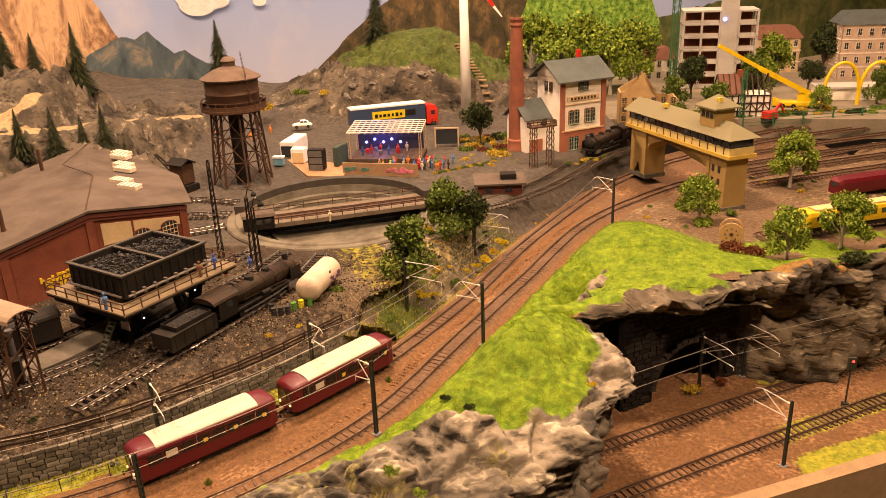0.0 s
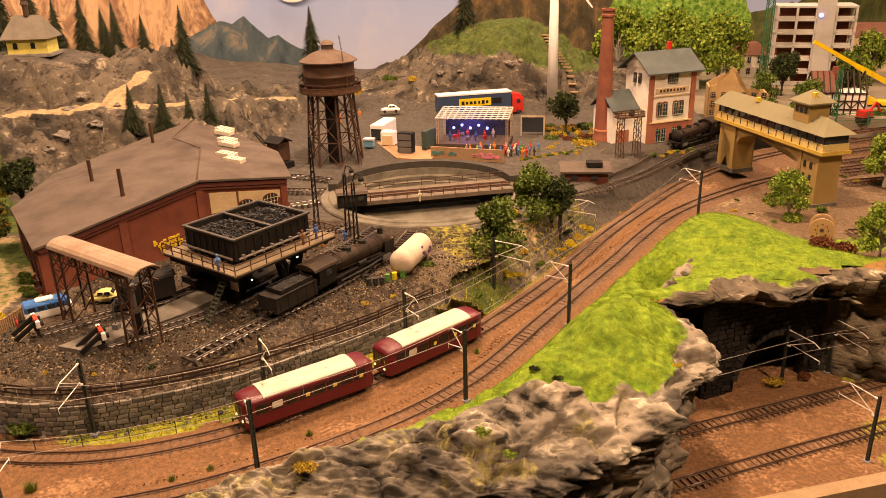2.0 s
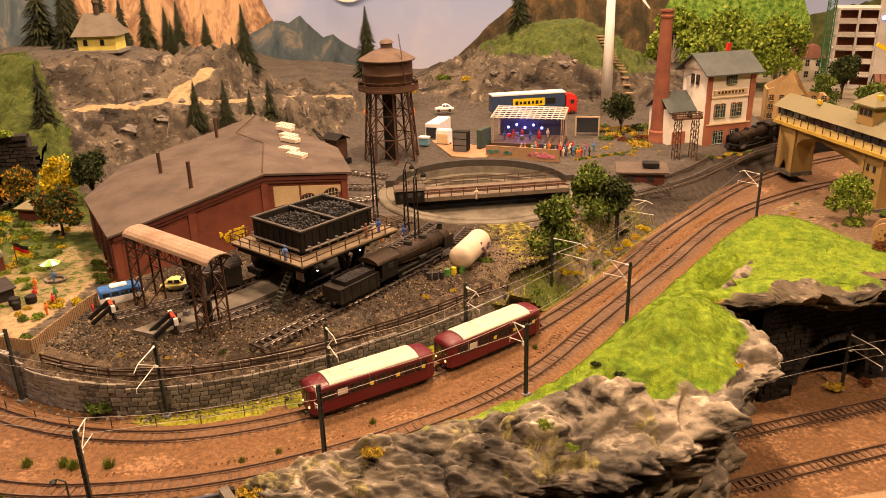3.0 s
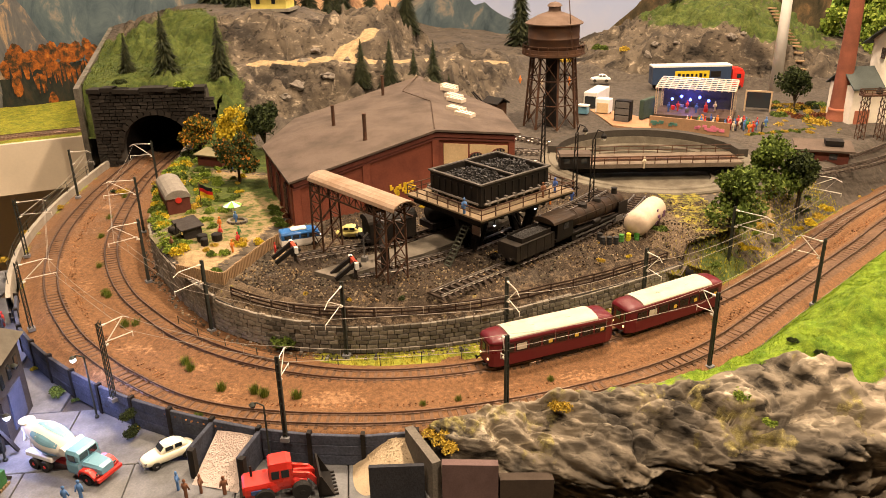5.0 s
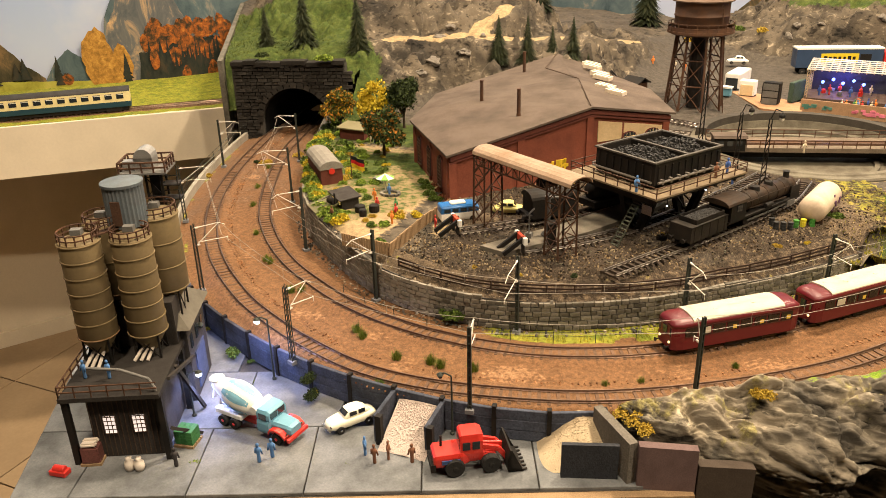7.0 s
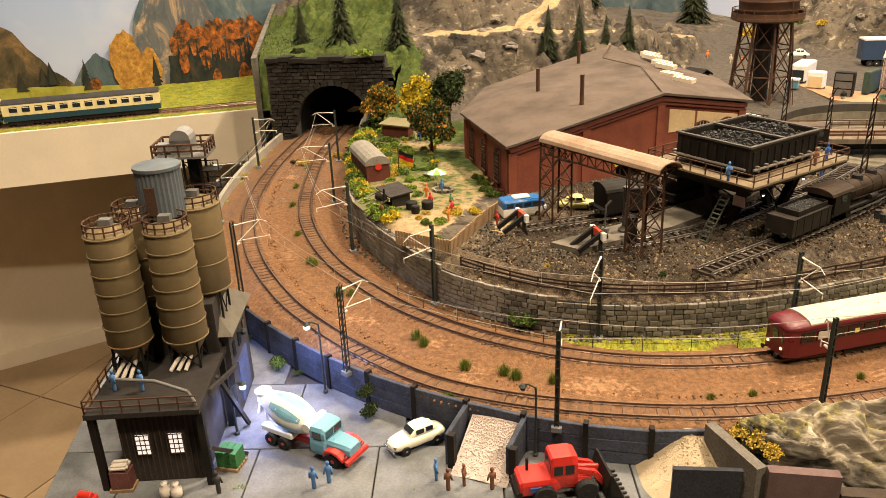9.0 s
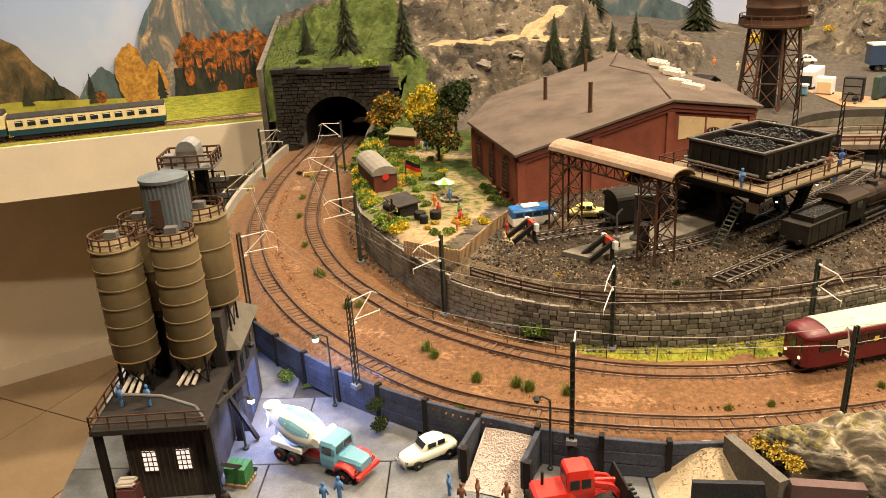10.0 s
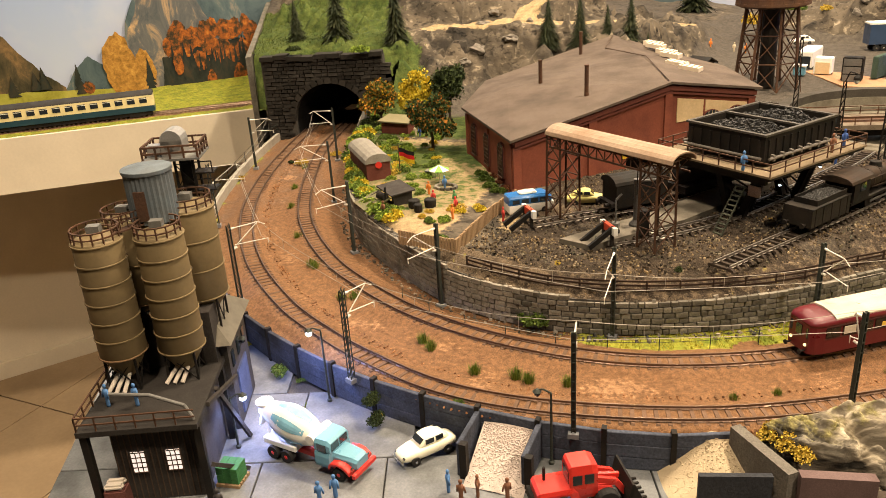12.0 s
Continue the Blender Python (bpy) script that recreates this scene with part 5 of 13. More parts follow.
def build_shed():
    sh = thing("engine_shed", pose(0, 0, 0), "red-brick engine shed with a flat-pitched tar roof and cream panels", "engine shed")
    F, R, L = Vector((*SHED_F, 0)), Vector((*SHED_R, 0)), Vector((*SHED_L, 0))
    A = F.lerp(R, 0.61)
    zF, zA, zR, z0 = 0.110, 0.149, 0.124, 0.044
    back = [Vector((-0.77, 1.15, 0)), Vector((-0.66, 1.42, 0)), Vector((-0.52, 1.36, 0)), Vector((-0.42, 1.25, 0))]
    bm = B()
    wall_quad(bm, F[:2], A[:2], z0, zF, z0, zA)
    wall_quad(bm, A[:2], R[:2], z0, zA, z0, zR)
    part("gable_wall", bm, MAT_BRICK, sh, "red brick gable wall with flat pilasters")
    bm = B()
    wall_quad(bm, L[:2], F[:2], z0, zF, z0, zF)
    part("side_wall", bm, MAT_BRICK, sh)
    bm = B()
    wall_quad(bm, R[:2], back[3][:2], z0, zR, z0, zR)
    wall_quad(bm, back[3][:2], back[2][:2], z0, zR, z0, zR)
    wall_quad(bm, back[2][:2], back[1][:2], z0, zR, z0, 0.128)
    wall_quad(bm, back[1][:2], back[0][:2], z0, 0.128, z0, 0.112)
    wall_quad(bm, back[0][:2], L[:2], z0, 0.112, z0, zF)
    part("rear_wall", bm, MAT_BRICK, sh)
    # roof: two pitches that fan back from the gable
    bm = B()
    e = 0.007

    def P(v, z):
        return (v[0], v[1], z)
    out = Vector(((R - F).normalized().y, -(R - F).normalized().x, 0)) * e
    fd = (F - R).normalized() * e
    f1, a1, r1 = F + out + fd, A + out, R + out - fd
    l1 = L + (L - A).normalized() * e
    ridge = Vector((-0.625, 1.405, 0))
    ridge_mid = A.lerp(ridge, 0.45)
    slab(bm, [P(f1, zF + 0.003), P(a1, zA + 0.004), P(ridge_mid, 0.1535), P(F.lerp(back[0], 0.62) + Vector((0.02, 0, 0)), 0.1315)], 0.003)
    slab(bm, [P(f1, zF + 0.003), P(F.lerp(back[0], 0.62) + Vector((0.02, 0, 0)), 0.1315), P(back[0], 0.118), P(l1, zF + 0.003)], 0.003)
    slab(bm, [P(F.lerp(back[0], 0.62) + Vector((0.02, 0, 0)), 0.1315), P(ridge_mid, 0.1535), P(ridge, 0.153), P(back[1], 0.136), P(back[0], 0.118)], 0.003)
    slab(bm, [P(a1, zA + 0.004), P(r1, zR + 0.003), P(back[3], 0.128), P(ridge_mid, 0.1535)], 0.003)
    slab(bm, [P(ridge_mid, 0.1535), P(back[3], 0.128), P(back[2], 0.130), P(ridge, 0.153)], 0.003)
    slab(bm, [P(ridge, 0.153), P(back[2], 0.130), P(back[1], 0.136)], 0.003)
    bmesh.ops.triangulate(bm, faces=bm.faces)
    roof = pieces("roof_section", bm, MAT_ROOFING, sh, "dusty brown tar-paper roof with low seams")
    bm = B()
    seam = [A + Vector((0, 0, zA + 0.005)), ridge_mid + Vector((0.012, -0.01, 0.155)), Vector((-0.60, 1.24, 0.1555)), ridge + Vector((0, 0, 0.1545))]
    for p, q in zip(seam, seam[1:]):
        rod(bm, p, q, 0.0008, n=5)
    part("seam", bm, MAT_DARKWOOD, roof)
    # pilasters, cornice and cream panels of the gable
    bm = B()
    ln = (R - F).length
    for u, zt in ((0.004, zF - 0.008), (ln * 0.30, 0.122), (ln * 0.61, zA - 0.012), (ln - 0.006, zR - 0.009)):
        p, rz = on_wall(SHED_F, SHED_R, u, 0.001)
        box(bm, (p.x, p.y, (z0 + zt) / 2), (0.011, 0.0035, zt - z0), rz)
    pieces("pilaster", bm, MAT_BRICK, sh)
    bm = B()
    for a, b, za, zb in ((F, A, zF, zA), (A, R, zA, zR)):
        d = (b - a).normalized()
        o = Vector((d.y, -d.x, 0)) * 0.0022
        beam(bm, a + o + Vector((0, 0, za - 0.004)), b + o + Vector((0, 0, zb - 0.004)), 0.004, 0.006)
        o *= 0.7
        beam(bm, a + o + Vector((0, 0, za - 0.010)), b + o + Vector((0, 0, zb - 0.010)), 0.003, 0.003)
    part("cornice", bm, MAT_MAROON, sh)
    for u0, u1 in ((0.65, 0.765), (0.775, 0.965)):
        p, rz = on_wall(SHED_F, SHED_R, ln * (u0 + u1) / 2, 0.0012)
        za, zb = zA + (zR - zA) * (u0 - 0.61) / 0.39 - 0.017, zA + (zR - zA) * (u1 - 0.61) / 0.39 - 0.017
        w = ln * (u1 - u0)
        m = Matrix.Translation((p.x, p.y, 0)) @ Matrix.Rotation(radians(rz), 4, "Z")
        bm = B()
        plate(bm, [(-w / 2, 0.098), (w / 2, 0.098), (w / 2, zb), (-w / 2, za)], m, 0.003)
        part("cream_panel", bm, MAT_CREAM, sh, "cream plaster panel between brick pilasters")
    for u in (0.80, 0.915):
        window(sh, SHED_F, SHED_R, ln * u, 0.060, 0.022, 0.047, True, (4, 7), MAT_CREAM, MAT_GLASS, MAT_MAROON, 0.002)
    ls = (F - L).length
    for i in range(3):
        window(sh, SHED_L, SHED_F, ls * (0.2 + 0.29 * i), 0.056, 0.018, 0.042, True, (4, 7), MAT_RUST, MAT_GLASS, MAT_MAROON, 0.001)
    bm = B()
    for u in (0.03, 0.5, 0.97):
        p, rz = on_wall(SHED_L, SHED_F, ls * u, 0.001)
        box(bm, (p.x, p.y, (z0 + zF - 0.005) / 2), (0.008, 0.003, zF - 0.005 - z0), rz)
    pieces("pilaster", bm, MAT_BRICK, sh)
    # roof lights in three pairs and the smoke pipes
    for k, (cx, cy, cz) in enumerate(((-0.455, 1.135, 0.1445), (-0.478, 1.165, 0.1455), (-0.497, 1.23, 0.147), (-0.508, 1.255, 0.1475), (-0.535, 1.315, 0.1475), (-0.543, 1.34, 0.147))):
        bm = B()
        slab(bm, [(cx - 0.015, cy - 0.010, cz + 0.006), (cx + 0.013, cy - 0.014, cz + 0.002), (cx + 0.017, cy + 0.003, cz + 0.002), (cx - 0.010, cy + 0.008, cz + 0.006)], 0.006)
        sl = part("skylight", bm, MAT_SKYLIGHT, roof, "cloudy pale roof light")
        bm = B()
        for j in range(4):
            t = (j + 0.5) / 4
            beam(bm, (cx - 0.015 + 0.028 * t, cy - 0.010 - 0.004 * t, cz + 0.0064 - 0.004 * t), (cx - 0.010 + 0.027 * t, cy + 0.008 - 0.005 * t, cz + 0.0064 - 0.004 * t), 0.0007, 0.0006)
        part("glazing_bar", bm, MAT_WOOD, sl)
    for cx, cy, cz in ((-0.559, 0.967, 0.139), (-0.645, 1.045, 0.131), (-0.645, 1.26, 0.140)):
        bm = B()
        lathe(bm, [(0.0036, -0.006), (0.0032, 0.002), (0.0028, 0.003), (0.0027, 0.036), (0.0031, 0.0365), (0.0031, 0.038), (0.0015, 0.038)], (cx, cy, cz), 12)
        for i in range(5):
            lathe(bm, [(0.0030, 0), (0.0030, 0.001)], (cx, cy, cz + 0.007 + i * 0.006), 12)
        part("smoke_pipe", bm, MAT_RUST, roof, "rusty banded smoke pipe")
    bm = B()
    rng = random.Random(3)
    for k in range(26):
        u = ln * (0.40 + 0.115 * rng.random())
        p, rz = on_wall(SHED_F, SHED_R, u, 0.0006)
        box(bm, (p.x, p.y, 0.066 + 0.012 * rng.random()), (0.002 + 0.004 * rng.random(), 0.0012, 0.003 + 0.005 * rng.random()), rz)
    pieces("graffiti_stroke", bm, MAT_GRAFFITI, sh, "illegible yellow graffiti blots")


build_shed()


def lattice(bm, x0, x1, y, z0, z1, n, r=0.0007):
    """Zigzag bracing in a plane of equal y."""
    for i in range(n):
        a, b = z0 + (z1 - z0) * i / n, z0 + (z1 - z0) * (i + 1) / n
        beam(bm, (x0, y, a), (x1, y, b), r, r)
        beam(bm, (x1, y, a), (x0, y, b), r, r)
        beam(bm, (x0, y, b), (x1, y, b), r, r)


def railing(bm, pts, h, posts, r=0.0005, closed=True, rails=(1.0, 0.5)):
    loop = list(pts) + ([pts[0]] if closed else [])
    for a, b in zip(loop, loop[1:]):
        a, b = Vector(a), Vector(b)
        for f in rails:
            beam(bm, a + Vector((0, 0, h * f)), b + Vector((0, 0, h * f)), r * 2, r * 2)
        for i in range(posts):
            p = a.lerp(b, i / posts)
            beam(bm, p, p + Vector((0, 0, h)), r * 2, r * 2)


MAT_DECK = M("grimy_deck", (0.20, 0.15, 0.092), 0.8, 0, 0.25, dirt=(0.12, 0.09, 0.06), dirt_amount=0.6)


def build_bunker():
    """The coaling stage: a double steel coal box on a railed deck above the tracks."""
    c = Vector((-0.343, 0.850, 0.047))
    rz = 58.0
    th = thing("coaling_stage", pose(c.x, c.y, c.z, 0, 0, rz), "black steel coaling stage with a full double coal box", "coaling stage")
    lx, ly, zt, zd = 0.116, 0.092, 0.097, 0.066
    bm = B()
    t = 0.003
    for s in (-1, 1):
        box(bm, (0, s * (ly / 2 - t / 2), (zd + zt) / 2 + 0.003), (lx, t, zt - zd - 0.004))
        box(bm, (s * (lx / 2 - t / 2), 0, (zd + zt) / 2 + 0.003), (t, ly - 2 * t, zt - zd - 0.004))
    box(bm, (0, 0, (zd + zt) / 2 + 0.003), (t, ly - 2 * t, zt - zd - 0.004))
    box(bm, (0, 0, zd + 0.006), (lx - 2 * t, ly - 2 * t, 0.004))
    bx = pieces("box_plate", bm, MAT_BLACK, th)
    bm = B()
    for s in (-1, 1):
        for k in range(10):
            x = -lx / 2 + lx * (k + 0.5) / 10
            box(bm, (x, s * (ly / 2 + 0.0008), (zd + zt) / 2), (0.002, 0.0018, zt - zd - 0.008))
        for k in range(8):
            y = -ly / 2 + ly * (k + 0.5) / 8
            box(bm, (s * (lx / 2 + 0.0008), y, (zd + zt) / 2), (0.0018, 0.002, zt - zd - 0.008))
    pieces("stiffener", bm, MAT_BLACK, bx)
    bm = B()
    for s in (-1, 1):
        box(bm, (0, s * ly / 2, zt + 0.001), (lx + 0.004, 0.004, 0.002))
        box(bm, (s * lx / 2, 0, zt + 0.001), (0.004, ly - 0.004, 0.002))
    box(bm, (0, 0, zt + 0.001), (0.004, ly - 0.004, 0.002))
    part("rim", bm, M("worn_rim", (0.075, 0.066, 0.055), 0.6, 0.2, 0.4), bx, "worn grey rim")
    bm = B()
    rng = random.Random(2)
    for k in range(900):
        x, y = rng.uniform(-lx / 2 + 0.006, lx / 2 - 0.006), rng.uniform(-ly / 2 + 0.006, ly / 2 - 0.006)
        if abs(x) < 0.004:
            continue
        heap = 0.008 * (1 - abs(y) / (ly / 2)) + 0.003 * noise.noise(Vector((x * 60, y * 60, 0)))
        s = rng.uniform(0.0022, 0.0052)
        v = box(bm, (x, y, zt - 0.0075 + heap), (s, s * rng.uniform(0.6, 1), s * rng.uniform(0.5, 0.9)), rng.uniform(0, 90), rng.uniform(0.5, 0.9))
        for q in v:
            q.co.z += rng.uniform(-0.0008, 0.0008)
    box(bm, (0, 0, zt - 0.014), (lx - 0.007, ly - 0.007, 0.010))
    tagged(part("coal", bm, MAT_COAL, bx, "heaped lumps of black coal"), kind="stuff")
    bm = B()
    box(bm, (0.002, 0.0, zd - 0.001), (lx + 0.046, ly + 0.046, 0.002))
    deck = part("deck", bm, MAT_DECK, th, "grimy planked deck")
    bm = B()
    box(bm, (0.002, 0.0, zd - 0.0035), (lx + 0.043, ly + 0.043, 0.003))
    for k in range(5):
        box(bm, ((k - 2) * 0.036, 0.0, zd - 0.008), (0.004, ly + 0.03, 0.006))
    pieces("deck_beam", bm, MAT_BLACK, th)
    hx, hy = (lx + 0.044) / 2, (ly + 0.044) / 2
    bm = B()
    railing(bm, [(-hx + 0.002, -hy, zd), (hx + 0.002, -hy, zd), (hx + 0.002, hy, zd), (-hx + 0.002, hy, zd)], 0.012, 7, 0.0005)
    pieces("handrail_bar", bm, MAT_RUST, deck, "thin rusty handrail")
    bm = B()
    for y in (-1, 1):
        rod(bm, (-lx / 2, y * (ly / 2 + 0.006), zd + 0.010), (lx / 2, y * (ly / 2 + 0.006), zd + 0.010), 0.0014)
    for x in (-1, 1):
        rod(bm, (x * (lx / 2 + 0.005), -ly / 2, zd + 0.010), (x * (lx / 2 + 0.005), ly / 2, zd + 0.010), 0.0014)
    for k in range(8):
        box(bm, (-lx / 2 + lx * (k + 0.5) / 8, -ly / 2 - 0.005, zd + 0.010), (0.003, 0.004, 0.006))
    pieces("operating_rod", bm, M("lever_grey", (0.20, 0.18, 0.16), 0.5, 0.5, 0.3), bx, "grey operating rods")
    for x in (-0.045, 0.045):
        bm = B()
        for s in (-1, 1):
            beam(bm, (x, s * 0.006 - 0.01, 0), (x, s * 0.026 - 0.01, zd - 0.008), 0.007, 0.007)
            beam(bm, (x + 0.010, s * 0.006 - 0.01, 0), (x + 0.010, s * 0.026 - 0.01, zd - 0.008), 0.004, 0.004)
        box(bm, (x + 0.005, -0.01, 0.002), (0.026, 0.03, 0.005))
        beam(bm, (x, -0.032, 0.035), (x, 0.014, 0.035), 0.003, 0.003)
        for k in range(3):
            beam(bm, (x, -0.016 - 0.006 * k, 0.008 + k * 0.014), (x, 0.0 + 0.006 * k, 0.022 + k * 0.014), 0.0015, 0.0015)
        pieces("support_bar", bm, MAT_BLACK, th, "splayed black steel support")
    bm = B()
    for k in range(2):
        lathe(bm, [(0.004, 0), (0.016, 0.018), (0.016, 0.020)], (-0.03 + k * 0.06, 0.03, zd - 0.030), 4)
    part("hopper", bm, MAT_BLACK, th)
    bm = B()
    for k in range(11):
        box(bm, (-0.098 + k * 0.003, -0.03, 0.004 + k * 0.0042), (0.003, 0.010, 0.0008))
    for s in (-1, 1):
        beam(bm, (-0.099, -0.03 + s * 0.005, 0.003), (-0.067, -0.03 + s * 0.005, 0.047), 0.0008, 0.0016)
    part("ladder_stair", bm, M("green_grey_steel", (0.07, 0.075, 0.055), 0.6, 0.2), th, "narrow steel stair")
    bm = B()
    box(bm, (-0.062, -0.042, 0.042), (0.0008, 0.014, 0.011))
    part("notice_board", bm, M("notice_paper", (0.45, 0.36, 0.33), 0.7), th, "small faded notice board")


build_bunker()
for x, y, z in ((-0.318, 0.775, 0.098), (-0.283, 0.845, 0.098)):
    wl = thing("work_lamp", pose(x, y, z), "tiny cold white lamp under the coaling stage", "lamp", "depot work lamps")
    bm = B()
    bmesh.ops.create_icosphere(bm, subdivisions=1, radius=0.0014)
    part("bulb", bm, glow("cold_work_lamp", (0.8, 0.9, 1.0), 9.0) if y < 0.8 else bpy.data.materials["cold_work_lamp"], wl)
    bm = B()
    rod(bm, (0, 0, 0.001), (0, 0, 0.0082), 0.0005)
    lathe(bm, [(0.0004, 0.0022), (0.0022, 0.0008), (0.0020, 0.0004)], n=10)
    part("hanger", bm, MAT_BLACK, wl)


def build_gantry():
    """The lattice gantry with its arched tin roof across the pit tracks."""
    a, b = Vector((-0.541, 0.773, 0)), Vector((-0.397, 0.688, 0))
    d = b - a
    c = (a + b) / 2
    rz = math.degrees(math.atan2(d.y, d.x))
    L = d.length
    th = thing("gantry_crane", pose(c.x, c.y, 0.047, 0, 0, rz), "rusty lattice gantry with a pale curved tin roof", "gantry")
    bm = B()
    n = 8
    pr = [(0.017 * math.cos(math.pi * i / n), 0.094 + 0.009 * math.sin(math.pi * i / n)) for i in range(n + 1)]
    pr += [(0.0162 * math.cos(math.pi * i / n), 0.0932 + 0.0085 * math.sin(math.pi * i / n)) for i in range(n, -1, -1)]
    extrude_profile(bm, pr, (-L / 2, 0, 0), (L / 2, 0, 0))
    part("roof", bm, M("tin_roof", (0.30, 0.215, 0.15), 0.7, 0.1, 0.2, 300, 40, 0.1, 0.0004, (0.20, 0.115, 0.065), 0.7), th, "pale curved tin roof")
    bm = B()
    for s in (-1, 1):
        y = s * 0.014
        for z in (0.081, 0.093):
            beam(bm, (-L / 2 + 0.004, y, z), (L / 2 - 0.004, y, z), 0.0014, 0.0018)
        k = 14
        for i in range(k):
            x0, x1 = -L / 2 + 0.006 + (L - 0.012) * i / k, -L / 2 + 0.006 + (L - 0.012) * (i + 1) / k
            beam(bm, (x0, y, 0.081), (x0, y, 0.093), 0.0009, 0.0009)
            beam(bm, (x0, y, 0.081 if i % 2 else 0.093), (x1, y, 0.093 if i % 2 else 0.081), 0.0009, 0.0009)
    for i in range(9):
        x = -L / 2 + 0.008 + (L - 0.016) * i / 8
        beam(bm, (x, -0.014, 0.093), (x, 0.014, 0.093), 0.001, 0.001)
    part("girder", bm, MAT_RUST, th)
    for x in (-0.0735, 0.0555):
        bm = B()
        w = 0.011
        for s in (-1, 1):
            for e in (-1, 1):
                beam(bm, (x + e * w, s * 0.0145, 0), (x + e * w * 0.9, s * 0.0135, 0.093), 0.0022, 0.0022)
            lattice(bm, x - w, x + w, s * 0.014, 0.004, 0.089, 4, 0.001)
        for e in (-1, 1):
            for k in range(4):
                beam(bm, (x + e * w, -0.014, 0.004 + k * 0.022), (x + e * w, 0.014, 0.026 + k * 0.022), 0.001, 0.001)
        part("lattice_leg", bm, MAT_RUST, th)
    bm = B()
    box(bm, (0.03, 0, 0.083), (0.014, 0.018, 0.008))
    rod(bm, (0.03, 0, 0.079), (0.03, 0, 0.05), 0.0005)
    part("hoist", bm, MAT_BLACK, th)


build_gantry()


def build_depot_tracks():
    """Sidings that run from the buffers past the coaling stage towards the turntable."""
    tc = Vector((-0.175, 1.25))
    for pts, lab in (([(-0.553, 0.722), (-0.50, 0.768), (-0.44, 0.82), (-0.385, 0.90), (-0.33, 1.0), (-0.27, 1.09)], "siding that ends in a buffer stop beside the gantry"), ([(-0.463, 0.696), (-0.42, 0.73), (-0.36, 0.80), (-0.31, 0.89), (-0.255, 1.0), (-0.225, 1.075)], "siding beside the ash platform"), ([(-0.357, 0.668), (-0.340, 0.697), (-0.297, 0.768), (-0.256, 0.835), (-0.212, 0.918), (-0.185, 0.98), (-0.168, 1.06)], "siding under the coaling stage")):
        track(curve(pts, 120), 0.0512, lab, sooty=True)
    for pts in ([(-0.34, 1.33), (-0.42, 1.36), (-0.5, 1.37), (-0.57, 1.38)], [(-0.35, 1.27), (-0.42, 1.27), (-0.5, 1.26)], [(-0.345, 1.21), (-0.41, 1.18), (-0.47, 1.15)]):
        track(curve(pts, 60), 0.0505, "short radial track between turntable and shed", sooty=True)
    track(curve([(0.02, 1.24), (0.1, 1.27), (0.2, 1.36), (0.28, 1.47), (0.36, 1.58), (0.5, 1.7)], 80), 0.046, "track from the turntable to the station", sooty=True, parts_limit=90)
    track(curve([(0.015, 1.28), (0.1, 1.33), (0.19, 1.43), (0.26, 1.54), (0.34, 1.66), (0.5, 1.8)], 80), 0.046, "second track from the turntable to the station", sooty=True, parts_limit=90)
    bm = B()
    slab(bm, [(-0.512, 0.685, 0.0555), (-0.478, 0.676, 0.0555), (-0.405, 0.768, 0.0555), (-0.345, 0.875, 0.0555), (-0.315, 0.95, 0.0555), (-0.345, 0.962, 0.0555), (-0.385, 0.885, 0.0555), (-0.44, 0.785, 0.0555)], 0.006)
    structure("ash_platform", bm, M("ash_concrete", (0.165, 0.145, 0.115), 0.85, 0, 0.15, 700.0, 30.0, 0.25, 0.0005, (0.06, 0.05, 0.038), 0.75), "worn concrete platform between the pit tracks", "platform")


build_depot_tracks()


def build_buffer(m):
    th = thing("buffer_stop", m, "black buffer stop with a red and white beam", "buffer stop", "buffer stops in the depot")
    for s in (-1, 1):
        bm = B()
        beam(bm, (-0.024, s * 0.0085, 0.0015), (0.002, s * 0.0085, 0.018), 0.003, 0.005)
        beam(bm, (0.0, s * 0.0085, 0.0), (0.0, s * 0.0085, 0.016), 0.003, 0.003)
        rod(bm, (0.002, s * 0.0085, 0.014), (0.007, s * 0.0085, 0.014), 0.0028, n=10)
        part("strut", bm, MAT_BLACK, th)
    bm = B()
    box(bm, (0.001, 0, 0.0155), (0.004, 0.020, 0.0075))
    beam_ob = part("buffer_beam", bm, M("signal_red", (0.55, 0.07, 0.03), 0.6, 0, 0.15), th, "red beam with white ends")
    for s in (-1, 1):
        bm = B()
        box(bm, (0.001, s * 0.0125, 0.0155), (0.0042, 0.005, 0.0077))
        part("white_end", bm, MAT_WHITE, beam_ob)
    return th


b0 = build_buffer(pose(-0.556, 0.719, 0.053, 0, 0, 42))
copy_thing(b0, pose(-0.466, 0.694, 0.053, 0, 0, 40))


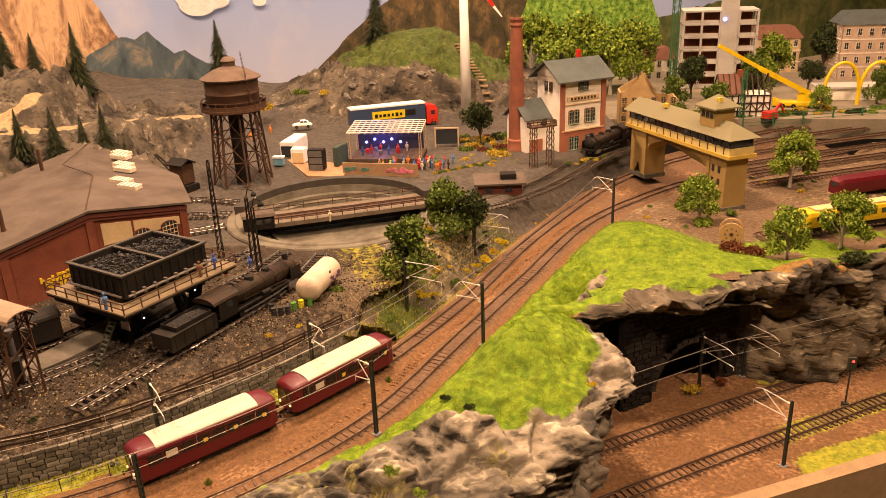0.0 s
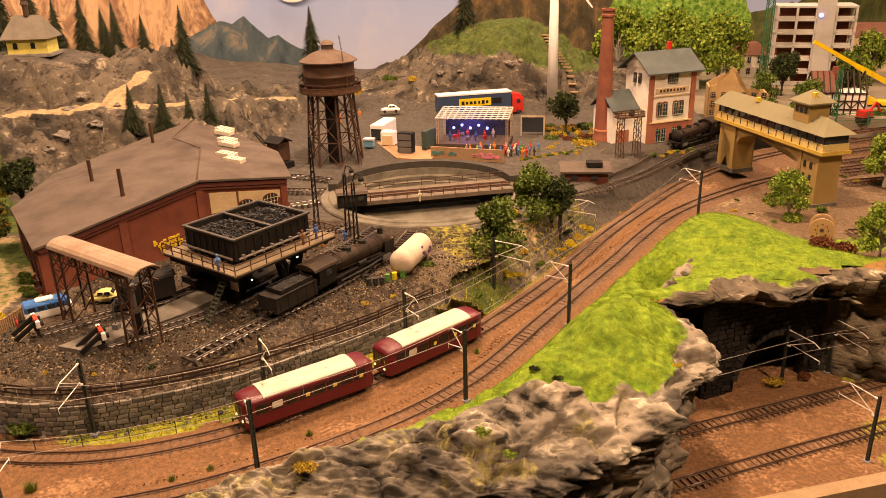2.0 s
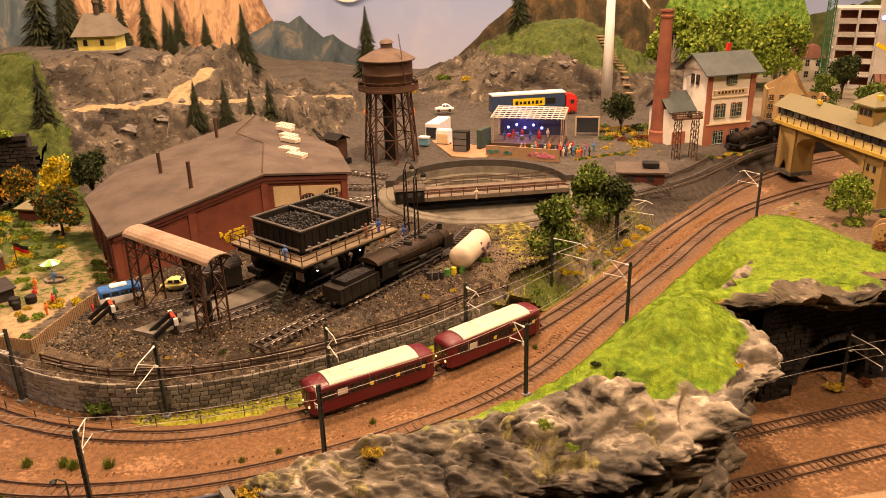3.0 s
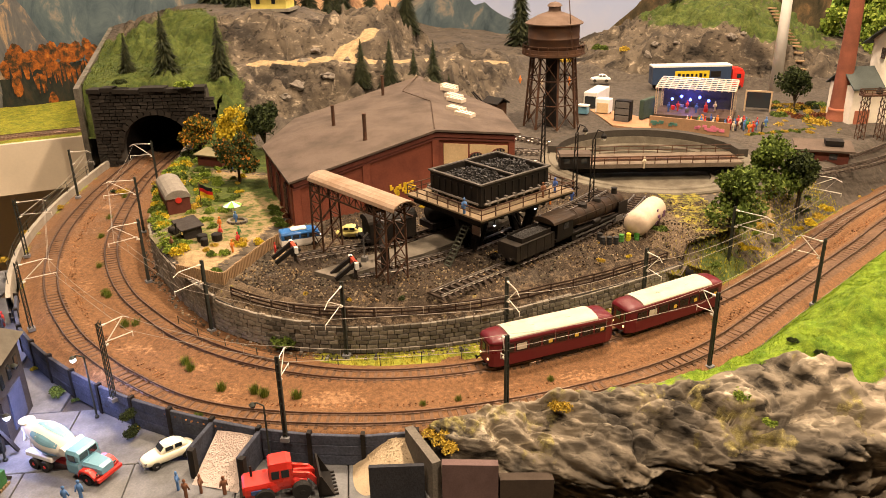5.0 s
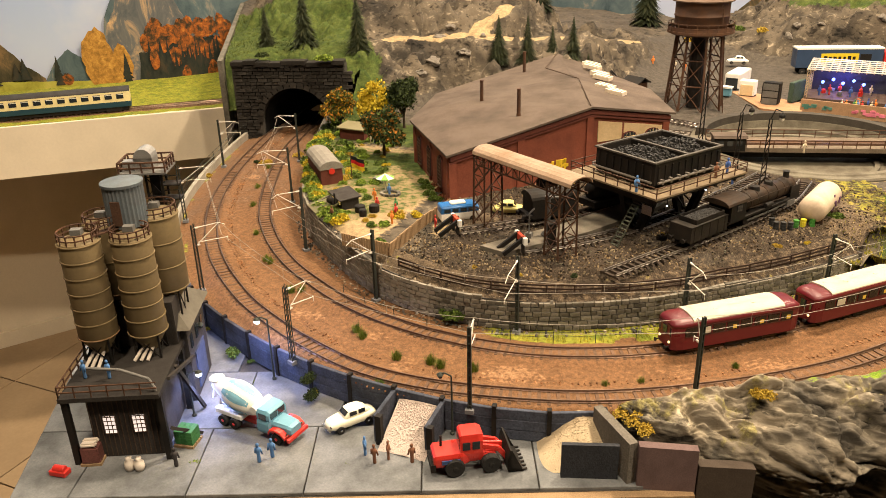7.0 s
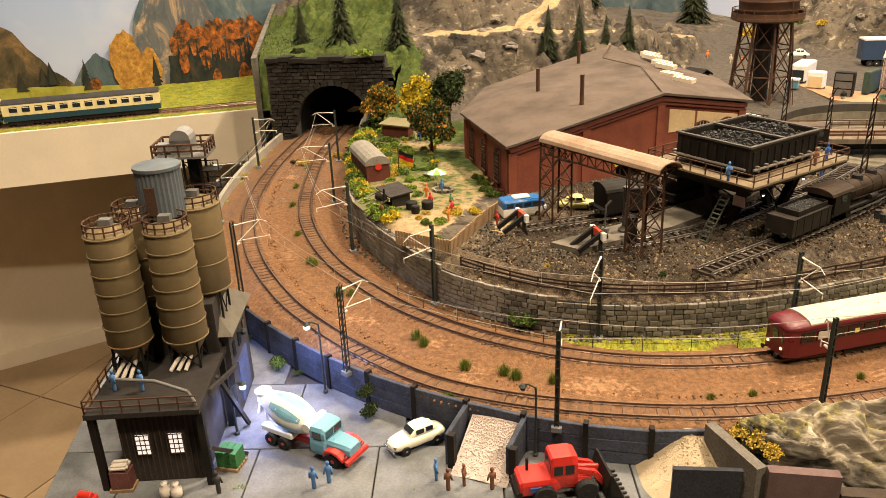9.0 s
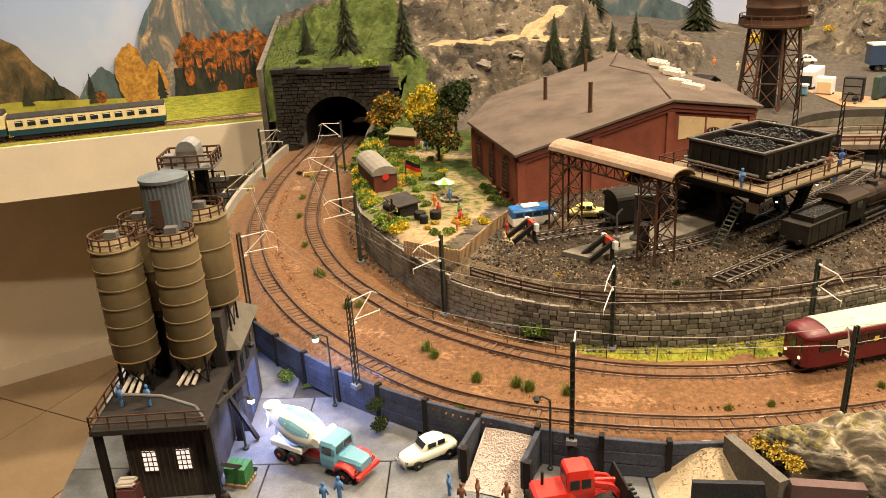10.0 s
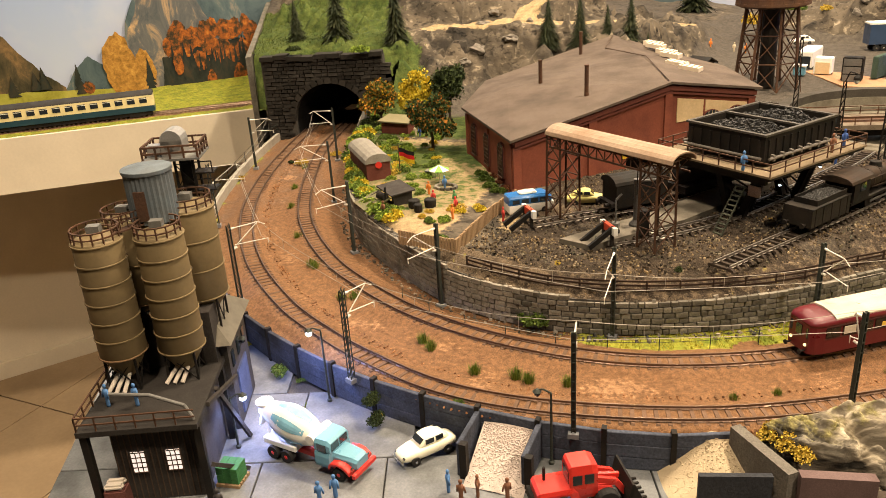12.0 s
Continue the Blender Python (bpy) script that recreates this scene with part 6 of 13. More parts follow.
def build_turntable():
    c = Vector((-0.170, 1.265, 0))
    th = thing("turntable", pose(c.x, c.y, 0), "black turntable bridge in a round stained concrete pit", "turntable")
    bmf = B()
    n = 72
    prof = [(0.0, 0.0255), (0.104, 0.0255), (0.105, 0.029), (0.112, 0.029), (0.113, 0.0255), (0.122, 0.0265), (0.123, 0.033), (0.131, 0.034), (0.132, 0.031), (0.140, 0.031), (0.141, 0.039), (0.1515, 0.040), (0.154, 0.0520), (0.157, 0.0535), (0.166, 0.0535), (0.168, 0.0515), (0.180, 0.0515), (0.182, 0.049), (0.182, 0.040)]
    rings = []
    for r, z in prof:
        rings.append([bmf.verts.new((r * math.cos(2 * math.pi * i / n), r * math.sin(2 * math.pi * i / n), z)) for i in range(n)] if r else [bmf.verts.new((0, 0, z))])
    for i in range(n):
        bmf.faces.new((rings[0][0], rings[1][i], rings[1][(i + 1) % n]))
    for a, b in zip(rings[1:], rings[2:]):
        for i in range(n):
            bmf.faces.new((a[i], a[(i + 1) % n], b[(i + 1) % n], b[i]))
    part("pit", bmf, M("pit_concrete", (0.145, 0.128, 0.095), 0.85, 0, 0.2, 500, 26, 0.3, 0.0006, (0.055, 0.045, 0.032), 0.85), th, "stained grey-green concrete pit with ring rail")
    bm = B()
    rim = [(0.1545, 0.0520), (0.1545, 0.0650), (0.1715, 0.0650), (0.1715, 0.0500)]
    k = 96
    lo, hi = int(k * 0.06), int(k * 0.52)
    prev = None
    for i in range(lo, hi):
        a = 2 * math.pi * i / k
        ring = [bm.verts.new((r * math.cos(a), r * math.sin(a), z)) for r, z in rim]
        if prev:
            for j in range(4):
                bm.faces.new((prev[j], prev[(j + 1) % 4], ring[(j + 1) % 4], ring[j]))
        else:
            bm.faces.new(ring)
        prev = ring
    bm.faces.new(prev[::-1])
    part("coping", bm, M("coping_stone", (0.06, 0.052, 0.042), 0.85, 0, 0.3), th, "dark worn coping of the pit edge")
    # bridge
    ang = 17.0
    br = Matrix.Rotation(radians(ang), 4, "Z")
    bm = B()
    Lb = 0.300
    for s in (-1, 1):
        prof = [(-Lb / 2, 0.052), (-Lb / 2, 0.046), (-Lb * 0.38, 0.033), (Lb * 0.38, 0.033), (Lb / 2, 0.046), (Lb / 2, 0.052)]
        plate(bm, prof, Matrix.Translation((0, s * 0.011 - 0.0015, 0)), 0.003)
    bmesh.ops.transform(bm, matrix=br, verts=bm.verts)
    bridge = part("bridge", bm, MAT_BLACK, th, "black plate-girder bridge")
    for i in range(24):
        bm = B()
        box(bm, (-Lb / 2 + Lb * (i + 0.5) / 24, 0, 0.0495), (0.003, 0.064, 0.004))
        bmesh.ops.transform(bm, matrix=br, verts=bm.verts)
        part("cross_beam", bm, MAT_BLACK, bridge)
    bm = B()
    box(bm, (0, 0, 0.0525), (Lb, 0.030, 0.002))
    bmesh.ops.transform(bm, matrix=br, verts=bm.verts)
    part("track_deck", bm, MAT_RUST, bridge)
    walk_mat = M("walkway_planks", (0.16, 0.125, 0.09), 0.8, 0, 0.3, dirt=(0.06, 0.045, 0.03), dirt_amount=0.5)
    for s in (-1, 1):
        bm = B()
        box(bm, (0, s * 0.0245, 0.0528), (Lb, 0.018, 0.0016))
        box(bm, (0, s * 0.0338, 0.0505), (Lb, 0.0014, 0.007))
        bmesh.ops.transform(bm, matrix=br, verts=bm.verts)
        part("walkway", bm, walk_mat, bridge, "grey-brown planked walkway")
    bm = B()
    for s in (-1, 1):
        box(bm, (0, s * 0.00825, 0.0545), (Lb, 0.0012, 0.002))
    bmesh.ops.transform(bm, matrix=br, verts=bm.verts)
    part("rail", bm, MAT_RAIL, bridge)
    for s in (-1, 1):
        bm = B()
        railing(bm, [(-Lb / 2 + (0.05 if s < 0 else 0.0), s * 0.033, 0.0535), (Lb / 2, s * 0.033, 0.0535)], 0.0125, 12, 0.0006, False)
        bmesh.ops.transform(bm, matrix=br, verts=bm.verts)
        pieces("handrail_bar", bm, MAT_RUST, bridge)
    bm = B()
    box(bm, (-Lb / 2 + 0.018, -0.047, 0.0655), (0.048, 0.024, 0.021))
    bmesh.ops.transform(bm, matrix=br, verts=bm.verts)
    hut = part("control_hut", bm, MAT_BLACK, bridge, "black boarded control hut")
    bm = B()
    extrude_profile(bm, [(-0.015, 0.076), (0.015, 0.076), (0.012, 0.080), (-0.012, 0.080)], (-Lb / 2 - 0.008, -0.047, 0), (-Lb / 2 + 0.044, -0.047, 0))
    bmesh.ops.transform(bm, matrix=br, verts=bm.verts)
    part("hut_roof", bm, MAT_ROOFING, hut)
    bm = B()
    for k in range(3):
        box(bm, (-Lb / 2 + 0.004 + k * 0.014, -0.0594, 0.068), (0.009, 0.0008, 0.008))
    bmesh.ops.transform(bm, matrix=br, verts=bm.verts)
    part("pane", bm, MAT_GLASS, hut)


build_turntable()


def build_water_tower():
    th = thing("water_tower", pose(-0.370, 1.462, 0.055) @ Matrix.Scale(1.05, 4), "rust-brown steel water tower on a lattice frame", "water tower")
    bm = B()
    n = 8
    for i in range(n):
        a = 2 * math.pi * (i + 0.5) / n
        b = 2 * math.pi * (i + 1.5) / n
        p0, p1 = Vector((0.052 * math.cos(a), 0.052 * math.sin(a), 0)), Vector((0.041 * math.cos(a), 0.041 * math.sin(a), 0.132))
        q0, q1 = Vector((0.052 * math.cos(b), 0.052 * math.sin(b), 0)), Vector((0.041 * math.cos(b), 0.041 * math.sin(b), 0.132))
        beam(bm, p0, p1, 0.0032, 0.0032)
        for k in range(3):
            u, v = k / 3, (k + 1) / 3
            beam(bm, p0.lerp(p1, u), q0.lerp(q1, v), 0.0013, 0.0013)
            beam(bm, q0.lerp(q1, u), p0.lerp(p1, v), 0.0013, 0.0013)
            beam(bm, p0.lerp(p1, v), q0.lerp(q1, v), 0.0018, 0.0018)
    part("lattice_frame", bm, MAT_RUST, th)
    bm = B()
    lathe(bm, [(0.013, 0), (0.013, 0.14)], n=16)
    part("riser", bm, MAT_BLACK, th)
    bm = B()
    lathe(bm, [(0.050, 0.130), (0.057, 0.133), (0.057, 0.137), (0.050, 0.138)], n=32)
    deck = part("walkway", bm, MAT_RUST, th)
    bm = B()
    pts = [(0.056 * math.cos(2 * math.pi * i / 20), 0.056 * math.sin(2 * math.pi * i / 20), 0.137) for i in range(20)]
    railing(bm, pts, 0.013, 1, 0.0006)
    for i in range(20):
        a, b = Vector(pts[i]), Vector(pts[(i + 1) % 20])
        beam(bm, a + Vector((0, 0, 0.003)), b + Vector((0, 0, 0.003)), 0.0008, 0.006)
    pieces("handrail_bar", bm, MAT_RUST, deck)
    bm = B()
    lathe(bm, [(0.020, 0.128), (0.042, 0.139), (0.046, 0.150), (0.0462, 0.160), (0.0472, 0.161), (0.0472, 0.163), (0.0462, 0.164), (0.0462, 0.186), (0.0475, 0.187)], n=40)
    part("tank", bm, MAT_RUST, th, "riveted rusty tank", True)
    bm = B()
    lathe(bm, [(0.052, 0.186), (0.0525, 0.188), (0.030, 0.2005), (0.012, 0.2065), (0.011, 0.208), (0.011, 0.215), (0.014, 0.216), (0.009, 0.2215), (0.002, 0.2235)], n=40)
    part("roof", bm, M("brown_tin", (0.135, 0.09, 0.065), 0.7, 0.1, 0.2, dirt=(0.08, 0.05, 0.035)), th, "brown conical tin roof")
    bm = B()
    for s in (-1, 1):
        beam(bm, (0.055, s * 0.003 - 0.03, 0.0), (0.030, s * 0.003 - 0.035, 0.235), 0.0008, 0.0008)
    for k in range(40):
        u = k / 40
        beam(bm, (0.055 - 0.025 * u, -0.033 - 0.005 * u, 0.235 * u), (0.055 - 0.025 * u, -0.027 - 0.005 * u, 0.235 * u), 0.0006, 0.0006)
    part("ladder", bm, MAT_RUST, th)


build_water_tower()
# ---- along the main line ----
def offset_at(line, off, x, y):
    """The nearest point of a line, shifted off to its left, with the heading there."""
    i = int(((line - (x, y)) ** 2).sum(1).argmin())
    d = line[min(i + 2, len(line) - 1)] - line[max(i - 2, 0)]
    d = d / np.linalg.norm(d)
    return line[i] + np.array([-d[1], d[0]]) * off, math.degrees(math.atan2(d[1], d[0]))


MAT_MAST = M("mast_steel", (0.045, 0.05, 0.042), 0.6, 0.3, 0.3)
MAT_WIRE = M("wire_grey", (0.74, 0.70, 0.62), 0.5, 0.0, 0.1)
MAT_THINWIRE = M("wire_dull", (0.36, 0.32, 0.27), 0.5, 0.2, 0.1)


def build_mast(m, h, arm, lattice_mast=False):
    """An overhead line mast with a cantilever that reaches over the track (towards local +y)."""
    th = thing("catenary_mast", m, "slim dark overhead-line mast with a pale cantilever arm", "overhead line mast", "overhead line masts")
    bm = B()
    box(bm, (0, 0, 0.001), (0.008, 0.008, 0.004))
    part("footing", bm, MAT_CONCRETE, th, "small concrete footing")
    bm = B()
    w0, w1 = 0.0020, 0.0016
    if lattice_mast:
        for s in (-1, 1):
            for e in (-1, 1):
                beam(bm, (s * w0, e * w0, 0.002), (s * w1, e * w1, h), 0.0008, 0.0008)
        for k in range(int(h / 0.006)):
            z = 0.003 + k * 0.006
            for s in (-1, 1):
                beam(bm, (-w0, s * w0, z), (w0, s * w0, z + 0.006), 0.0006, 0.0006)
                beam(bm, (s * w0, -w0, z), (s * w0, w0, z + 0.006), 0.0006, 0.0006)
    else:
        for s in (-1, 1):
            box(bm, (s * 0.0014, 0, h / 2 + 0.001), (0.0009, 0.0034, h), 0, 0.85)
        box(bm, (0, 0, h / 2 + 0.001), (0.0024, 0.0008, h), 0, 0.85)
        for k in range(int(h / 0.008)):
            box(bm, (0, 0, 0.006 + k * 0.008), (0.0032, 0.0030, 0.0010))
    part("post", bm, MAT_MAST, th)
    bm = B()
    z0, z1 = h * 0.70, h * 0.96
    rod(bm, (0, 0.001, z1), (0, arm * 0.88, z1 + 0.001), 0.0005)
    rod(bm, (0, 0.001, z0), (0, arm * 0.90, z1 + 0.001), 0.0005)
    rod(bm, (0, arm * 0.12, z0 + 0.004), (0, arm * 1.15, z0 + 0.003), 0.00045)
    rod(bm, (0, arm * 0.90, z1 + 0.001), (0, arm * 1.12, z1 - 0.003), 0.0004)
    rod(bm, (0, arm * 1.15, z0 + 0.004), (0, arm * 1.15, z0 - 0.002), 0.0004)
    for z, f in ((z1, 0.12), (z0, 0.1)):
        rod(bm, (0, 0.002, z), (0, 0.006, z + (0.001 if z == z0 else 0)), 0.0011, n=8)
    part("cantilever", bm, MAT_WIRE, th)
    return th


MAST_FEET = []


def masts_along():
    inner = [(-1.005, 1.06), (-0.895, 0.87), (-0.772, 0.715), (-0.615, 0.618), (-0.44, 0.606), (-0.277, 0.662), (-0.142, 0.778), (-0.043, 0.948), (0.057, 1.135)]
    outer = [(-1.118, 0.987), (-1.0, 0.745), (-0.823, 0.565), (-0.63, 0.467), (-0.434, 0.455), (-0.25, 0.545), (-0.067, 0.685), (0.053, 0.866), (0.303, 1.289)]
    for k, (pts, line, sgn) in enumerate(((inner, TRACK_IN, -1), (outer, TRACK_OUT, 1))):
        row = []
        for x, y in pts:
            p, h = offset_at(line, 0, x, y)
            d = math.hypot(p[0] - x, p[1] - y)
            rz = math.degrees(math.atan2(p[1] - y, p[0] - x)) - 90
            build_mast(pose(x, y, -0.003, 0, 0, rz), 0.088 if k == 0 else 0.085, d, lattice_mast=(x, y) in ((-0.63, 0.467), (-0.823, 0.565), (-1.0, 0.745)))
            u = np.array([p[0] - x, p[1] - y]) / d
            row.append((x + u[0] * d * 0.95, y + u[1] * d * 0.95))
        MAST_FEET.append(row)
    for row, name in zip(MAST_FEET, ("inner", "outer")):
        bm = B()
        for a, b in zip(row, row[1:]):
            for z, sag in ((0.080, 0.008), (0.064, 0.001)):
                pr = None
                for i in range(9):
                    u = i / 8
                    q = Vector((a[0] + (b[0] - a[0]) * u, a[1] + (b[1] - a[1]) * u, z - sag * 4 * u * (1 - u)))
                    if pr:
                        rod(bm, pr, q, 0.00025, n=4, caps=False)
                    pr = q
            for i in (2, 4, 6):
                u = i / 8
                q = Vector((a[0] + (b[0] - a[0]) * u, a[1] + (b[1] - a[1]) * u, 0))
                rod(bm, q + Vector((0, 0, 0.064)), q + Vector((0, 0, 0.080 - 0.032 * u * (1 - u))), 0.0002, n=4, caps=False)
        tagged(part("contact_wire", bm, MAT_THINWIRE), "thin grey overhead wire strung from mast to mast", "overhead wire", "overhead wires")


masts_along()
for x, y, line in ((0.356, 0.951, LOWER_A), (0.402, 0.778, LOWER_B), (0.64, 1.04, LOWER_A), (0.72, 0.90, LOWER_B), (0.43, 0.985, LOWER_A)):
    p, h = offset_at(line, 0, x, y)
    d = math.hypot(p[0] - x, p[1] - y)
    build_mast(pose(x, y, -0.133, 0, 0, math.degrees(math.atan2(p[1] - y, p[0] - x)) - 90), 0.09, d)
bm = B()
for z in (-0.04, -0.062):
    rod(bm, (0.2, 0.845, z - 0.01), (0.375, 0.92, z), 0.0003, n=4)
    rod(bm, (0.375, 0.92, z), (0.68, 1.02, z + 0.006), 0.0003, n=4)
tagged(part("contact_wire", bm, MAT_THINWIRE), "thin grey overhead wire above the lower track", "overhead wire", "overhead wires")

# signal in the cutting
sg = thing("light_signal", pose(0.535, 0.90, -0.133), "dark light signal with a red lamp beside the lower tracks", "signal")
bm = B()
box(bm, (0, 0, 0.003), (0.007, 0.007, 0.008))
rod(bm, (0, 0, 0.005), (0, 0, 0.06), 0.0013)
box(bm, (0, -0.001, 0.066), (0.010, 0.004, 0.018))
part("post", bm, MAT_MAST, sg)
bm = B()
lathe(bm, [(0.0018, 0), (0.0012, 0.002)], (0, 0, 0), 10, Matrix.Translation((0, -0.003, 0.070)) @ Matrix.Rotation(radians(90), 4, "X"))
part("lamp", bm, glow("red_lamp", (1.0, 0.05, 0.05), 3.0), sg, "small red lamp")


# ---- diesel railbus ----
MAT_WINLIT = M("coach_window", (0.010, 0.008, 0.006), 0.3, 0, 0.3, bump=0.02)
MAT_WINLAMP = glow("lit_coach_window", (0.32, 0.18, 0.02), 1.0)
MAT_CHASSIS = M("chassis", (0.02, 0.016, 0.015), 0.7, 0, 0.4)


def build_railbus(m):
    th = thing("railbus", m, "dark red two-axle railbus with a cream roof and lit cab lamps", "railbus", "coupled railbuses")
    L, W = 0.146, 0.033
    bm = B()
    xs = [-L / 2, -L / 2 + 0.004, -L / 2 + 0.011, L / 2 - 0.011, L / 2 - 0.004, L / 2]
    ws = [0.72, 0.90, 1.0, 1.0, 0.90, 0.72]

    def ring(x, k, z0, z1, lean=0.0):
        return [bm.verts.new((x, s * W / 2 * k, z)) for s, z in ((-1, z0), (-1, z1), (1, z1), (1, z0))]
    prev = None
    for x, k in zip(xs, ws):
        r = ring(x, k, 0.0065, 0.031)
        if prev:
            for i in range(4):
                bm.faces.new((prev[i], prev[(i + 1) % 4], r[(i + 1) % 4], r[i]))
        else:
            bm.faces.new(r)
        prev = r
    bm.faces.new(prev[::-1])
    body = part("body", bm, MAT_RED, th)
    bm = B()
    prev = None
    for x, k, hgt in zip(xs, ws, (0.0, 0.75, 1.0, 1.0, 0.75, 0.0)):
        r = []
        for i in range(11):
            a = math.pi * i / 10
            r.append(bm.verts.new((x, math.cos(a) * W / 2 * k * 1.01, 0.0308 + 0.0018 + (0.0052 * hgt + 0.0008) * math.sin(a) ** 0.8)))
        r += [bm.verts.new((x, -W / 2 * k * 1.01, 0.0308)), bm.verts.new((x, W / 2 * k * 1.01, 0.0308))]
        if prev:
            for i in range(13):
                bm.faces.new((prev[i], prev[(i + 1) % 13], r[(i + 1) % 13], r[i]))
        else:
            bm.faces.new(r)
        prev = r
    bm.faces.new(prev[::-1])
    roof = part("roof", bm, MAT_RED, th, "red-ended roof", True)
    bm = B()
    prev = None
    for x in (-L / 2 + 0.021, L / 2 - 0.021):
        r = []
        for lift, steps in ((0.0342, range(13)), (0.0325, range(12, -1, -1))):
            for i in steps:
                a = math.pi * (0.09 + 0.82 * i / 12)
                r.append(bm.verts.new((x, math.cos(a) * W / 2 * 0.985, lift + 0.006 * math.sin(a) ** 0.8)))
        if prev:
            for i in range(26):
                bm.faces.new((prev[i], prev[(i + 1) % 26], r[(i + 1) % 26], r[i]))
        else:
            bm.faces.new(r)
        prev = r
    bm.faces.new(prev[::-1])
    part("roof_panel", bm, MAT_BUSROOF, roof, "dusty cream roof panel")
    bm = B()
    for k in range(5):
        x = -L / 2 + 0.03 + k * 0.0215
        box(bm, (x, 0.004 * (-1) ** k, 0.0397), (0.004, 0.003, 0.0012))
    part("roof_vent", bm, MAT_BUSROOF, roof)
    for s in (-1, 1):
        for k in range(8):
            bm = B()
            x = -L / 2 + 0.0185 + k * 0.0156
            box(bm, (x, s * (W / 2 + 0.0002), 0.0252), (0.0132, 0.0010, 0.0082))
            win = part("window", bm, MAT_WINLIT, body)
            if k in (3, 5, 7):
                bm = B()
                box(bm, (x + 0.002, s * (W / 2 + 0.0007), 0.0240), (0.0044, 0.0004, 0.0042))
                part("interior_lamp", bm, MAT_WINLAMP, win, "warm light behind the glass")
            elif k == 1:
                bm = B()
                box(bm, (x, s * (W / 2 + 0.0007), 0.0254), (0.0112, 0.0004, 0.0070))
                part("blind", bm, MAT_BUSROOF, win, "drawn cream blind")
        bm = B()
        box(bm, (0, s * (W / 2 + 0.0002), 0.0200), (L - 0.024, 0.0005, 0.0006))
        box(bm, (0, s * (W / 2 + 0.0002), 0.0305), (L - 0.024, 0.0005, 0.0008))
        part("trim_strip", bm, M("dull_trim", (0.10, 0.045, 0.04), 0.5, 0.3), body)
    for s in (-1, 1):
        for k, (dy, wd) in enumerate(((-0.0072, 0.0068), (0, 0.0068), (0.0072, 0.0068))):
            bm = B()
            x = s * (L / 2 + 0.0001 - (0.0010 if dy else 0))
            box(bm, (x, dy, 0.0245), (0.0012, wd, 0.0088), s * (-18 if dy > 0 else 18 if dy < 0 else 0))
            part("windscreen", bm, MAT_GLASS, body)
        for dy in (-0.0085, 0.0085):
            bm = B()
            lathe(bm, [(0.0013, 0), (0.0013, 0.0012), (0.0008, 0.0018)], (0, 0, 0), 10, Matrix.Translation((s * (L / 2 - 0.0006), dy, 0.0135)) @ Matrix.Rotation(radians(90 * s), 4, "Y"))
            part("headlight", bm, glow("head_lamp", (1.0, 0.75, 0.3), 2.0 if s < 0 else 0.0), body, "small yellow head lamp")
            bm = B()
            rod(bm, (s * (L / 2 - 0.002), dy, 0.0085), (s * (L / 2 + 0.005), dy, 0.0085), 0.0008)
            rod(bm, (s * (L / 2 + 0.0045), dy, 0.0085), (s * (L / 2 + 0.0055), dy, 0.0085), 0.0021, n=10)
            part("buffer", bm, MAT_CHASSIS, body)
    bm = B()
    box(bm, (0, 0, 0.0045), (L * 0.86, W * 0.7, 0.005))
    box(bm, (0.01, 0, 0.0025), (L * 0.3, W * 0.8, 0.004))
    part("underframe", bm, MAT_CHASSIS, th)
    for x in (-0.034, 0.034):
        bm = B()
        for s in (-1, 1):
            rod(bm, (x, s * 0.0078, 0.0052), (x, s * 0.0098, 0.0052), 0.0056, n=16)
        rod(bm, (x, -0.009, 0.0052), (x, 0.009, 0.0052), 0.001)
        part("wheelset", bm, MAT_CHASSIS, th)
    return th


def bus_pose(x, y):
    p, h = offset_at(TRACK_IN, 0, x, y)
    i = int(((TRACK_IN - p) ** 2).sum(1).argmin())
    a, b = TRACK_IN[i - 9], TRACK_IN[i + 9]
    c = (a + b) / 2
    return pose(c[0], c[1], 0.0036, 0, 0, math.degrees(math.atan2(b[1] - a[1], b[0] - a[0])))


rb = build_railbus(bus_pose(-0.232, 0.657))
copy_thing(rb, bus_pose(-0.112, 0.775))


# ---- tunnel portal ----
MAT_DARKSTONE = M("portal_stone", (0.036, 0.031, 0.026), 0.85, 0, 0.4, 600.0, 60.0, 0.6, 0.001, (0.03, 0.028, 0.025), 0.5, spread=0.45)


